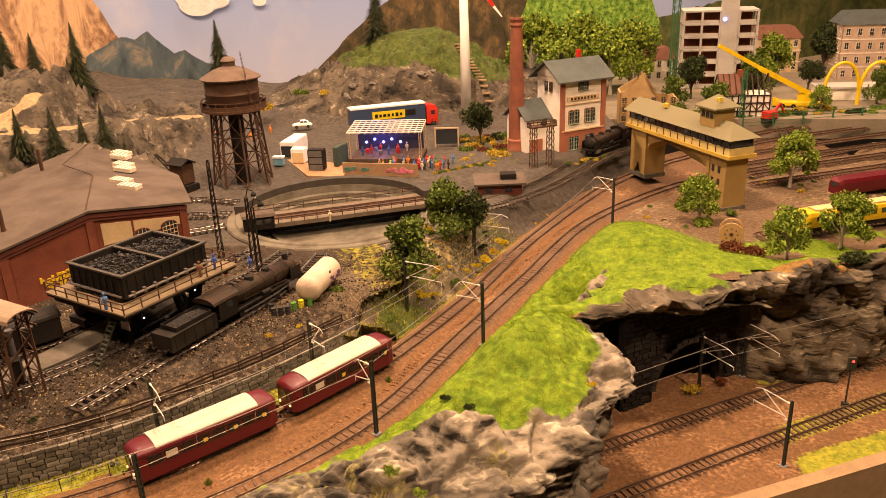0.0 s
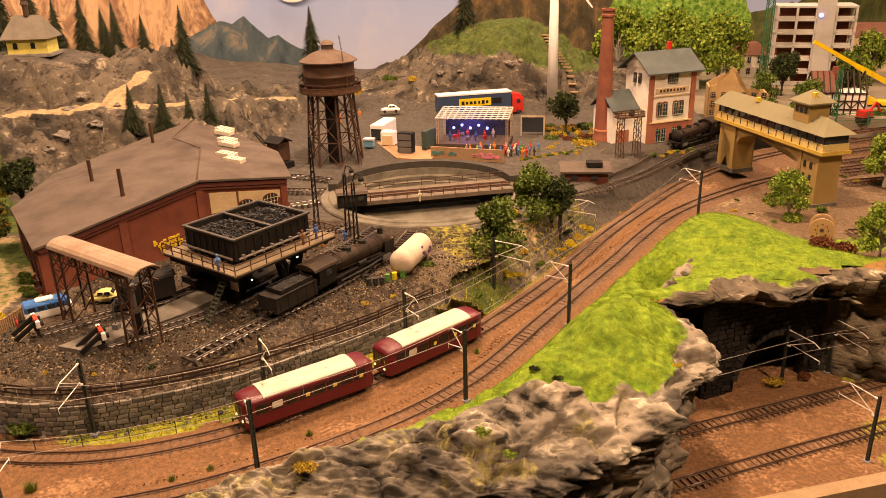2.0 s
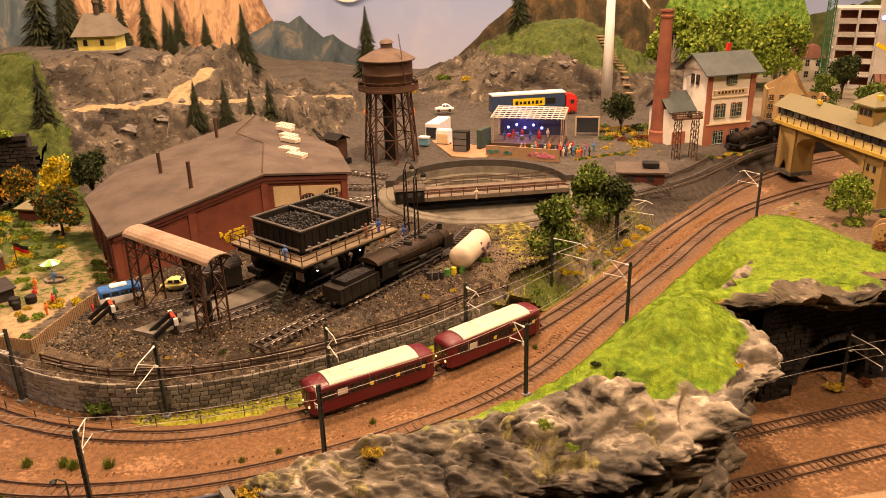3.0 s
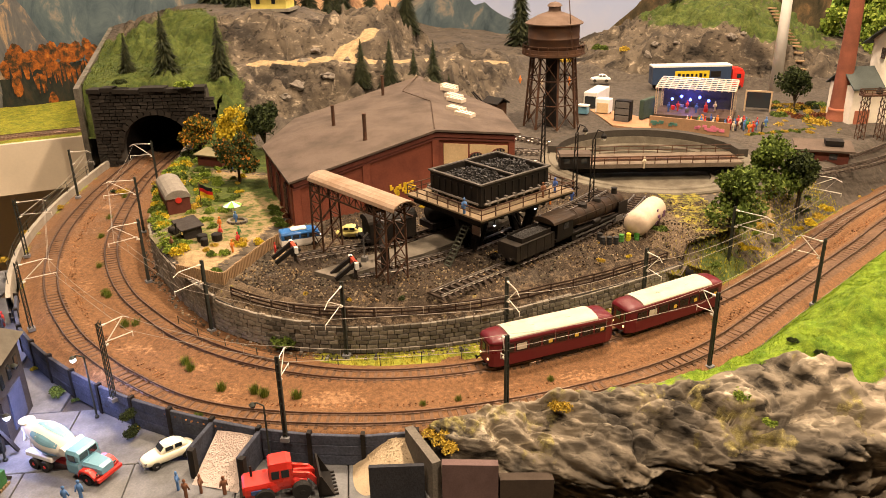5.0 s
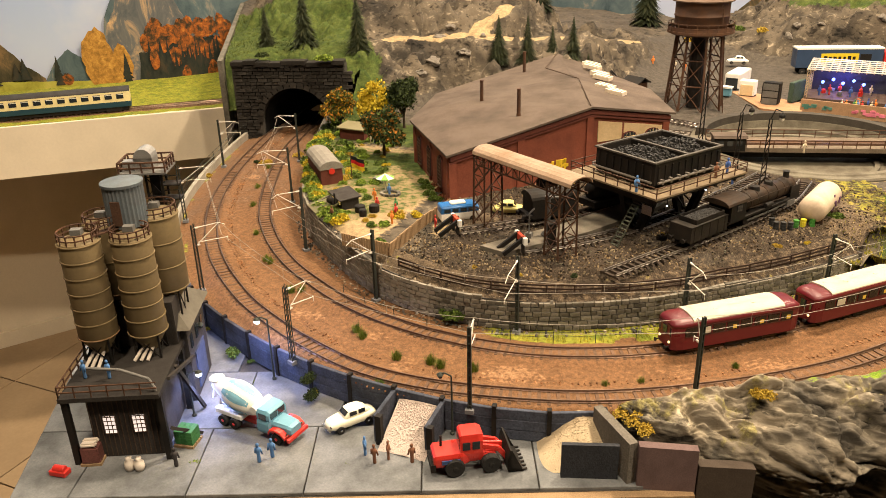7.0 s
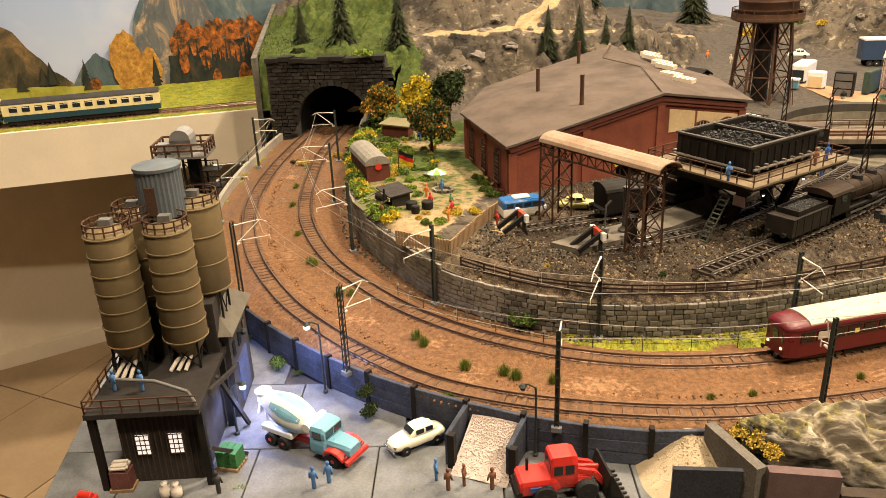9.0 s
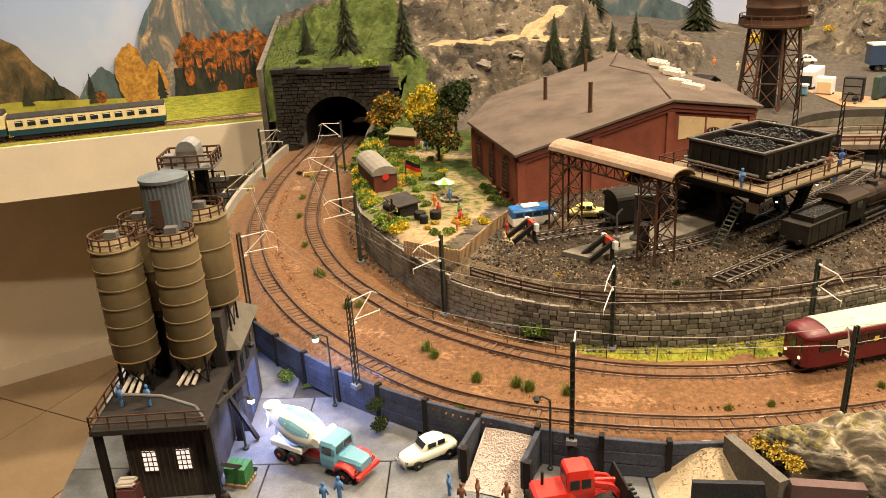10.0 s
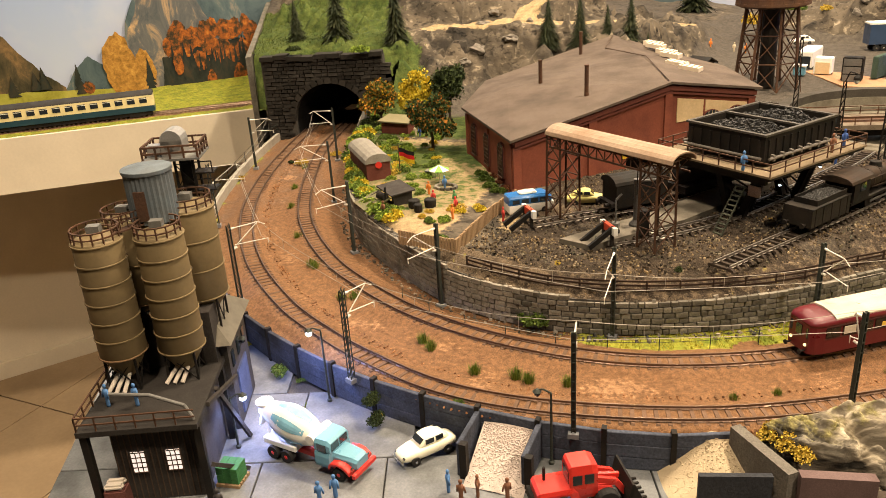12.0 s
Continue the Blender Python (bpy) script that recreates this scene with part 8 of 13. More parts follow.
def build_works():
    d = Vector((0.072, 0.037)).normalized()
    rz = math.degrees(math.atan2(d.y, d.x))
    th = thing("cement_works", pose(-0.7055, 0.3085, YZ, 0, 0, rz), "weathered cement works with two tan silos above a dark boarded base", "cement works")
    w, dep, hb = 0.080, 0.115, 0.066
    bm = B()
    box(bm, (0.006, 0.050, hb / 2), (0.060, 0.09, hb))
    base = part("base_house", bm, MAT_TARRED, th, "dark boarded ground floor")
    bm = B()
    for k in range(15):
        box(bm, (-0.023 + k * 0.0042, 0.0046, hb / 2), (0.0006, 0.0012, hb - 0.004))
    pieces("board", bm, MAT_DARKWOOD, base)
    for x in (-0.007, 0.018):
        bm = B()
        box(bm, (x, 0.0042, 0.034), (0.0105, 0.001, 0.017))
        win = part("window", bm, MAT_LITWIN, base, "brightly lit barred window")
        bm = B()
        for i in range(4):
            box(bm, (x - 0.0053 + i * 0.0035, 0.0034, 0.034), (0.0006, 0.0006, 0.017))
        for i in range(5):
            box(bm, (x, 0.0034, 0.0255 + i * 0.00425), (0.0105, 0.0006, 0.0006))
        part("glazing_bar", bm, MAT_DARKWOOD, win)
    bm = B()
    for x, y in ((-0.038, -0.002), (0.041, -0.002), (0.041, 0.075), (-0.038, 0.075)):
        box(bm, (x, y, hb / 2), (0.005, 0.005, hb))
    pieces("post", bm, MAT_BLACK, th)
    bm = B()
    box(bm, (0.001, 0.045, hb + 0.002), (w + 0.004, 0.105, 0.004))
    deck = part("deck", bm, M("sooty_deck", (0.032, 0.028, 0.025), 0.75, 0.1, 0.4), th, "sooty steel loading deck")
    bm = B()
    box(bm, (0.004, 0.088, hb + 0.026), (0.072, 0.022, 0.044))
    part("upper_storey", bm, MAT_TARRED, th, "dark boarded upper storey")
    bm = B()
    railing(bm, [(-0.040, -0.006, hb + 0.004), (0.042, -0.006, hb + 0.004)], 0.011, 6, 0.0005, False)
    railing(bm, [(-0.040, -0.006, hb + 0.004), (-0.040, 0.09, hb + 0.004)], 0.011, 6, 0.0005, False)
    pieces("handrail_bar", bm, MAT_RUST, deck, "thin rusty handrail")
    bm = B()
    path = [(-0.018, 0.008, 0.090), (0.01, 0.006, 0.088), (0.034, 0.002, 0.080), (0.039, -0.001, 0.072), (0.040, -0.003, 0.05), (0.040, -0.003, 0.0)]
    for p, q in zip(path, path[1:]):
        rod(bm, p, q, 0.0013, n=8)
    part("conveyor_pipe", bm, MAT_GREYSTEEL, th)
    # silos
    def silo(cx, cy, r, z0, z1, bands, label):
        bm = B()
        prof = [(0.004, z0 - 0.020), (0.006, z0 - 0.019), (r, z0), (r, z1), (r * 0.96, z1 + 0.002), (r * 0.3, z1 + 0.006), (0.001, z1 + 0.007)]
        lathe(bm, prof, (cx, cy, 0), 36)
        s = part("silo", bm, MAT_SILO, th, label, False)
        for poly in s.data.polygons:
            poly.use_smooth = abs(poly.normal.z) < 0.5
        for k in range(bands):
            bm = B()
            z = z0 + (z1 - z0) * (k + 0.0) / (bands - 1)
            lathe(bm, [(r, z - 0.0006), (r + 0.0008, z - 0.0004), (r + 0.0008, z + 0.0004), (r, z + 0.0006)], (cx, cy, 0), 36)
            part("band", bm, M("band_rust", (0.20, 0.12, 0.06), 0.7) if k == 0 and cx < 0 else MAT_SILO, s)
        bm = B()
        n = 14
        ring = [(cx + (r - 0.001) * math.cos(2 * math.pi * i / n), cy + (r - 0.001) * math.sin(2 * math.pi * i / n), z1 + 0.001) for i in range(n)]
        railing(bm, ring, 0.009, 1, 0.0005)
        pieces("railing_bar", bm, MAT_RUST, s)
        bm = B()
        box(bm, (cx, cy, z1 + 0.009), (0.009, 0.007, 0.005))
        box(bm, (cx, cy, z1 + 0.006), (0.005, 0.005, 0.006))
        part("hatch", bm, MAT_GREYSTEEL, s)
        bm = B()
        for i in range(4):
            a = math.pi / 4 + i * math.pi / 2
            p = (cx + r * 0.9 * math.cos(a), cy + r * 0.9 * math.sin(a))
            beam(bm, (p[0], p[1], hb + 0.003), (p[0], p[1], z0 + 0.004), 0.0016, 0.0016)
            b = a + math.pi / 2
            q = (cx + r * 0.9 * math.cos(b), cy + r * 0.9 * math.sin(b))
            beam(bm, (p[0], p[1], hb + 0.004), (q[0], q[1], z0), 0.0008, 0.0008)
            beam(bm, (q[0], q[1], hb + 0.004), (p[0], p[1], z0), 0.0008, 0.0008)
        part("silo_frame", bm, MAT_BLACK, th)
        bm = B()
        for k in range(3):
            rod(bm, (cx - 0.004 + 0.004 * k, cy - 0.004, z0 - 0.014), (cx - 0.012 + 0.006 * k, cy - 0.016, hb + 0.005), 0.0016, n=8)
        part("chute", bm, MAT_SACK, s, "pale discharge chutes")
        return s
    silo(-0.0215, 0.056, 0.0172, 0.098, 0.187, 7, "tall tan banded cement silo")
    silo(0.0195, 0.064, 0.0172, 0.095, 0.185, 7, "tall tan banded cement silo")
    silo(0.030, 0.108, 0.0195, 0.118, 0.190, 4, "broad tan silo")
    silo(-0.016, 0.100, 0.0165, 0.12, 0.186, 3, "broad tan silo")
    bm = B()
    n = 30
    lo, hi = [], []
    for i in range(n * 2):
        a = math.pi * i / n
        r = 0.0173 if i % 2 else 0.0166
        lo.append(bm.verts.new((0.0115 + r * math.cos(a), 0.090 + r * math.sin(a), 0.189)))
        hi.append(bm.verts.new((0.0115 + r * math.cos(a), 0.090 + r * math.sin(a), 0.227)))
    for i in range(n * 2):
        bm.faces.new((lo[i], lo[(i + 1) % (2 * n)], hi[(i + 1) % (2 * n)], hi[i]))
    bm.faces.new(hi)
    bm.faces.new(lo[::-1])
    drum = part("filter_drum", bm, MAT_BLUEGREY, th, "corrugated blue-grey filter drum")
    bm = B()
    lathe(bm, [(0.0182, 0.226), (0.0182, 0.2285), (0.003, 0.231)], (0.0115, 0.090, 0), 32)
    part("lid", bm, MAT_BLUEGREY, drum)
    bm = B()
    box(bm, (0.0085, 0.0728, 0.204), (0.008, 0.002, 0.022))
    part("door", bm, MAT_RUST, drum, "rusty door")
    bm = B()
    for dx in (-0.007, 0.007):
        for dy in (0.130, 0.146):
            beam(bm, (0.027 + dx, dy, hb), (0.027 + dx, dy, 0.224), 0.0018, 0.0018)
    box(bm, (0.027, 0.138, 0.145), (0.009, 0.010, 0.158))
    for k in range(8):
        z = hb + 0.008 + k * 0.018
        lattice(bm, 0.020, 0.034, 0.130, z, z + 0.018, 1, 0.0007)
    for z in (0.196, 0.210):
        box(bm, (0.041, 0.136, z), (0.016, 0.014, 0.0012))
        beam(bm, (0.048, 0.130, z), (0.048, 0.130, z + 0.009), 0.0008, 0.0008)
        beam(bm, (0.035, 0.130, z + 0.009), (0.048, 0.130, z + 0.009), 0.0008, 0.0008)
    elev = part("bucket_elevator", bm, MAT_BLACK, th, "dark lattice elevator tower")
    bm = B()
    box(bm, (0.02, 0.138, 0.2240), (0.044, 0.034, 0.0018))
    part("top_platform", bm, MAT_GREYSTEEL, elev)
    bm = B()
    railing(bm, [(-0.001, 0.122, 0.2245), (0.041, 0.122, 0.2245), (0.041, 0.154, 0.2245), (-0.001, 0.154, 0.2245)], 0.010, 4, 0.0007)
    pieces("railing_bar", bm, MAT_RUST, elev)
    bm = B()
    rod(bm, (0.020, 0.130, 0.2365), (0.020, 0.148, 0.2365), 0.0085, n=14)
    box(bm, (0.020, 0.139, 0.2305), (0.017, 0.018, 0.012))
    box(bm, (0.006, 0.134, 0.231), (0.010, 0.008, 0.006))
    part("motor_house", bm, M("galvanised", (0.33, 0.32, 0.30), 0.45, 0.5, 0.15), elev, "galvanised motor housing")
    bm = B()
    for k in range(6):
        beam(bm, (-0.01 + 0.004 * k, 0.06 + 0.004 * k, 0.19), (-0.01 + 0.004 * k, 0.06 + 0.004 * k, 0.201), 0.0007, 0.0007)
    beam(bm, (-0.012, 0.058, 0.201), (0.014, 0.086, 0.201), 0.0008, 0.0008)
    beam(bm, (-0.012, 0.058, 0.196), (0.014, 0.086, 0.196), 0.0008, 0.0008)
    beam(bm, (-0.012, 0.058, 0.1905), (0.014, 0.086, 0.1905), 0.008, 0.0012)
    part("catwalk", bm, MAT_RUST, th)
    # mixing hall behind, with its hipped grey roof
    bm = B()
    box(bm, (0.003, 0.119, 0.042), (0.086, 0.066, 0.084))
    hall = part("mixing_hall", bm, MAT_TARRED, th, "dark boarded mixing hall")
    bm = B()
    x0, x1, y0, y1, ze, zr = -0.050, 0.052, 0.078, 0.160, 0.083, 0.112
    lo = [bm.verts.new(p) for p in ((x0, y0, ze), (x1, y0, ze), (x1, y1, ze), (x0, y1, ze))]
    hi = [bm.verts.new(p) for p in ((-0.012, 0.112, zr), (0.022, 0.112, zr), (0.022, 0.128, zr), (-0.012, 0.128, zr))]
    for i in range(4):
        bm.faces.new((lo[i], lo[(i + 1) % 4], hi[(i + 1) % 4], hi[i]))
    bm.faces.new(hi)
    bm.faces.new(lo[::-1])
    part("roof", bm, M("tin_grey", (0.13, 0.115, 0.09), 0.7, 0.1, 0.12, 300, 40, 0.15), hall, "grey sheet-metal hipped roof")
    for k in range(3):
        bm = B()
        box(bm, (0.0465, 0.097 + k * 0.020, 0.062), (0.0012, 0.007, 0.014))
        part("window", bm, MAT_GLASS, hall, "small dark window")
    bm = B()
    box(bm, (0.0468, 0.118, 0.026), (0.0016, 0.034, 0.040))
    part("hall_gate", bm, M("blue_boards", (0.06, 0.07, 0.11), 0.75, 0, 0.3), hall, "dark bluish gate")
    bm = B()
    beam(bm, (0.044, 0.02, hb + 0.002), (0.050, 0.084, 0.052), 0.003, 0.003)
    beam(bm, (0.046, 0.0, 0.03), (0.062, 0.03, 0.002), 0.003, 0.003)
    beam(bm, (0.044, 0.045, hb), (0.056, 0.072, 0.002), 0.003, 0.003)
    pieces("brace", bm, MAT_TARRED, th)
    return th


build_works()


# ---- things in the yard ----
MAT_TYRE = M("tyre_rubber", (0.022, 0.021, 0.02), 0.85, 0, 0.3)
MAT_TRUCKRED = M("truck_red", (0.55, 0.03, 0.02), 0.35, 0, 0.08, bump=0.02, dirt_amount=0.15)
MAT_TRUCKBLUE = M("truck_blue", (0.14, 0.32, 0.42), 0.35, 0, 0.08, bump=0.02, dirt_amount=0.15)
MAT_LIGHTBLUE = M("stripe_blue", (0.20, 0.42, 0.55), 0.4, 0, 0.08, bump=0.02)
MAT_CREAMCAR = M("cream_car", (0.80, 0.76, 0.58), 0.3, 0, 0.05, bump=0.02, dirt_amount=0.1)
MAT_CHROME = M("chrome", (0.6, 0.6, 0.58), 0.2, 1.0, 0.05, bump=0.0)


def wheel(parent, x, y, r, w, rim=None):
    bm = B()
    lathe(bm, [(r * 0.72, -w / 2), (r * 0.93, -w / 2), (r, -w * 0.3), (r, w * 0.3), (r * 0.93, w / 2), (r * 0.72, w / 2)], (0, 0, 0), 18, Matrix.Translation((x, y, r)) @ Matrix.Rotation(radians(90), 4, "X"))
    t = part("wheel", bm, MAT_TYRE, parent)
    bm = B()
    lathe(bm, [(r * 0.62, -w * 0.45), (r * 0.68, w * 0.0), (r * 0.3, w * 0.50), (r * 0.2, w * 0.55)], (0, 0, 0), 14, Matrix.Translation((x, y, r)) @ Matrix.Rotation(radians(90 if y < 0 else -90), 4, "X"))
    part("rim", bm, rim or MAT_CHROME, t)
    return t


def hull(bm, secs, closed=True):
    """A body lofted through cross-sections: (x, half width, z of the bottom, z of the top, half width on top)."""
    prev = None
    for x, hw, z0, z1, ht in secs:
        zm = z0 + (z1 - z0) * 0.75
        r = [bm.verts.new((x, y, z)) for y, z in ((-hw * 0.94, z0), (-hw, z0 + (z1 - z0) * 0.25), (-hw, zm), (-ht, z1), (ht, z1), (hw, zm), (hw, z0 + (z1 - z0) * 0.25), (hw * 0.94, z0))]
        if prev:
            for i in range(8):
                bm.faces.new((prev[i], prev[(i + 1) % 8], r[(i + 1) % 8], r[i]))
        else:
            bm.faces.new(r)
        prev = r
    bm.faces.new(prev[::-1])


def build_mixer(m):
    th = thing("concrete_mixer_lorry", m, "old bonneted mixer lorry, light blue cab, red chassis, white drum", "mixer lorry")
    r = 0.0058
    bm = B()
    box(bm, (-0.012, 0, 0.0085), (0.074, 0.010, 0.004))
    box(bm, (0.030, 0, 0.0085), (0.022, 0.018, 0.005))
    part("chassis", bm, MAT_TRUCKRED, th, "red chassis")
    for x in (0.030, -0.022, -0.036):
        for s in (-1, 1):
            wheel(th, x, s * 0.0115, r, 0.005 if x > 0 else 0.0065, MAT_TRUCKRED)
    bm = B()
    hull(bm, [(0.008, 0.0135, 0.008, 0.021, 0.013), (0.022, 0.0135, 0.008, 0.021, 0.0125), (0.0225, 0.0095, 0.010, 0.0205, 0.008), (0.040, 0.0085, 0.010, 0.0195, 0.0065), (0.0435, 0.007, 0.0105, 0.0175, 0.005)])
    cab = part("cab", bm, MAT_TRUCKBLUE, th, "light blue bonneted cab")
    bm = B()
    hull(bm, [(0.008, 0.0128, 0.0205, 0.0305, 0.0112), (0.0085, 0.0128, 0.0205, 0.0315, 0.011), (0.0195, 0.0126, 0.0205, 0.0315, 0.0105), (0.0225, 0.012, 0.0205, 0.0295, 0.010)])
    part("cab_roof", bm, MAT_TRUCKBLUE, cab)
    for s in (-1, 1):
        bm = B()
        box(bm, (0.015, s * 0.0125, 0.0253), (0.0085, 0.0012, 0.006))
        part("side_window", bm, MAT_GLASS, cab)
        bm = B()
        hull(bm, [(0.0215, 0.0035, 0.008, 0.0125, 0.003), (0.024, 0.0035, 0.0125, 0.0155, 0.003), (0.030, 0.0035, 0.0145, 0.0165, 0.003), (0.036, 0.0035, 0.0125, 0.0155, 0.003), (0.041, 0.0035, 0.0085, 0.0115, 0.003)])
        bmesh.ops.translate(bm, vec=(0, s * 0.0115, 0), verts=bm.verts)
        part("mudguard", bm, MAT_TRUCKRED, th, "red mudguard")
        bm = B()
        lathe(bm, [(0.0016, 0), (0.0018, 0.001), (0.001, 0.0016)], (0, 0, 0), 10, Matrix.Translation((0.0405, s * 0.0105, 0.0125)) @ Matrix.Rotation(radians(90), 4, "Y"))
        part("headlight", bm, MAT_CHROME, th)
    bm = B()
    box(bm, (0.0222, -0.0052, 0.0255), (0.0012, 0.0092, 0.0062))
    box(bm, (0.0222, 0.0052, 0.0255), (0.0012, 0.0092, 0.0062))
    part("windscreen", bm, MAT_GLASS, cab)
    bm = B()
    box(bm, (0.0445, 0, 0.0085), (0.003, 0.028, 0.0032))
    part("bumper", bm, MAT_TRUCKRED, th, "red bumper")
    bm = B()
    box(bm, (-0.030, 0, 0.0138), (0.034, 0.025, 0.006))
    bmesh.ops.bevel(bm, geom=bm.edges[:], offset=0.001, segments=1, affect="EDGES")
    part("rear_mudguard", bm, MAT_WHITE, th, "white rear mudguards")
    mm = Matrix.Translation((0.000, 0, 0.0235)) @ Matrix.Rotation(radians(-76), 4, "Y")
    bm = B()
    prof = [(0.004, -0.003), (0.0085, 0.0), (0.0122, 0.008), (0.0145, 0.020), (0.0140, 0.030), (0.010, 0.042), (0.0068, 0.052), (0.0068, 0.054)]
    lathe(bm, prof, (0, 0, 0), 24, mm)
    drum = part("drum", bm, MAT_WHITE, th, "white mixing drum with light blue stripes", True)
    for k in range(6):
        bm = B()
        prev = None
        for i in range(6):
            u = i / 5
            z = 0.006 + 0.032 * u
            rr = float(np.interp(z, [p[1] for p in prof], [p[0] for p in prof])) + 0.0003
            wdt = (0.24 + 0.16 * math.sin(math.pi * u)) * 0.9
            row = []
            for j in range(4):
                a = 2 * math.pi * k / 6 + wdt * (j / 3 - 0.5) * 1.7
                row.append(bm.verts.new(mm @ Vector((rr * math.cos(a), rr * math.sin(a), z))))
            if prev:
                for j in range(3):
                    bm.faces.new((prev[j], prev[j + 1], row[j + 1], row[j]))
            prev = row
        part("stripe", bm, MAT_LIGHTBLUE, drum)
    bm = B()
    beam(bm, (-0.046, 0.006, 0.012), (-0.044, 0.004, 0.032), 0.002, 0.002)
    beam(bm, (-0.046, -0.006, 0.012), (-0.044, -0.004, 0.032), 0.002, 0.002)
    lathe(bm, [(0.003, 0.0), (0.0075, 0.007), (0.0075, 0.008)], (-0.051, 0, 0.034), 12)
    beam(bm, (-0.053, 0, 0.034), (-0.058, 0.0, 0.018), 0.006, 0.002)
    part("feed_hopper", bm, MAT_WHITE, th, "white feed hopper and chute")
    bm = B()
    rod(bm, (0.0035, -0.012, 0.028), (0.0035, 0.012, 0.028), 0.0042, n=16)
    part("water_tank", bm, MAT_WHITE, th, "white water tank behind the cab")


build_mixer(pose(-0.618, 0.392, YZ, 0, 0, -6) @ Matrix.Scale(0.97, 4))


def loft(bm, sections, power):
    """A rounded shell along x from (x, half width, low, high) sections."""
    prev = None
    for x, hw, z0, z1 in sections:
        r = []
        for i in range(20):
            a = 2 * math.pi * i / 20
            c, s = math.cos(a), math.sin(a)
            r.append(bm.verts.new((x, hw * math.copysign(abs(c) ** (2 / power), c), (z0 + z1) / 2 + (z1 - z0) / 2 * math.copysign(abs(s) ** (2 / power), s))))
        if prev:
            for i in range(20):
                bm.faces.new((prev[i], prev[(i + 1) % 20], r[(i + 1) % 20], r[i]))
        else:
            bm.faces.new(r[::-1])
        prev = r
    bm.faces.new(prev)


def build_saloon(m, mat, label, group=""):
    th = thing("car", m, label, "car", group)
    bm = B()
    loft(bm, [(-0.0228, 0.0050, 0.0045, 0.0080), (-0.0205, 0.0072, 0.0034, 0.0098), (-0.0150, 0.0088, 0.0028, 0.0114), (-0.0080, 0.0092, 0.0026, 0.0122), (0.0050, 0.0092, 0.0026, 0.0122), (0.0120, 0.0086, 0.0028, 0.0116), (0.0185, 0.0076, 0.0032, 0.0104), (0.0215, 0.0064, 0.0038, 0.0092), (0.0230, 0.0042, 0.0048, 0.0076)], 3.2)
    body = part("body", bm, mat, th, "", True)
    bm = B()
    loft(bm, [(-0.0172, 0.0046, 0.0090, 0.0108), (-0.0140, 0.0064, 0.0085, 0.0146), (-0.0085, 0.0073, 0.0085, 0.0178), (-0.0020, 0.0075, 0.0085, 0.0186), (0.0030, 0.0073, 0.0085, 0.0178), (0.0075, 0.0067, 0.0085, 0.0136), (0.0095, 0.0056, 0.0090, 0.0112)], 2.8)
    part("roof", bm, mat, body, "", True)
    for s in (-1, 1):
        for x, w in ((-0.0075, 0.006), (0.0005, 0.0065)):
            bm = B()
            box(bm, (x, s * 0.00705, 0.0148), (w, 0.0010, 0.0034))
            part("side_window", bm, MAT_GLASS, body)
        bm = B()
        box(bm, (0.0060, 0, 0.0152), (0.0010, 0.0098, 0.0044))
        bmesh.ops.rotate(bm, cent=(0.0060, 0, 0.0152), matrix=Matrix.Rotation(radians(-48), 3, "Y"), verts=bm.verts)
        if s > 0:
            part("windscreen", bm, MAT_GLASS, body)
        else:
            bm.free()
        for x in (-0.0128, 0.0135):
            wheel(th, x, s * 0.0082, 0.0036, 0.0026)
        bm = B()
        lathe(bm, [(0.0012, 0), (0.0013, 0.0008), (0.0006, 0.0014)], (0, 0, 0), 8, Matrix.Translation((0.0208, s * 0.0056, 0.0078)) @ Matrix.Rotation(radians(90), 4, "Y"))
        part("headlight", bm, MAT_CHROME, body)
    for x in (-0.0232, 0.0232):
        bm = B()
        beam(bm, (x, -0.0075, 0.0048), (x, 0.0075, 0.0048), 0.001, 0.0014)
        part("bumper", bm, MAT_CHROME, body)
    return th


build_saloon(pose(-0.5435, 0.4285, YZ, 0, 0, 237) @ Matrix.Scale(1.08, 4), MAT_CREAMCAR, "cream rounded old-fashioned saloon car on the yard")
MAT_YELLOWCAR = M("pale_yellow_car", (0.68, 0.60, 0.22), 0.3, 0, 0.05, bump=0.02)
build_saloon(pose(-0.518, 0.813, 0.048, 0, 0, 15), MAT_YELLOWCAR, "pale yellow small car beside the engine shed")


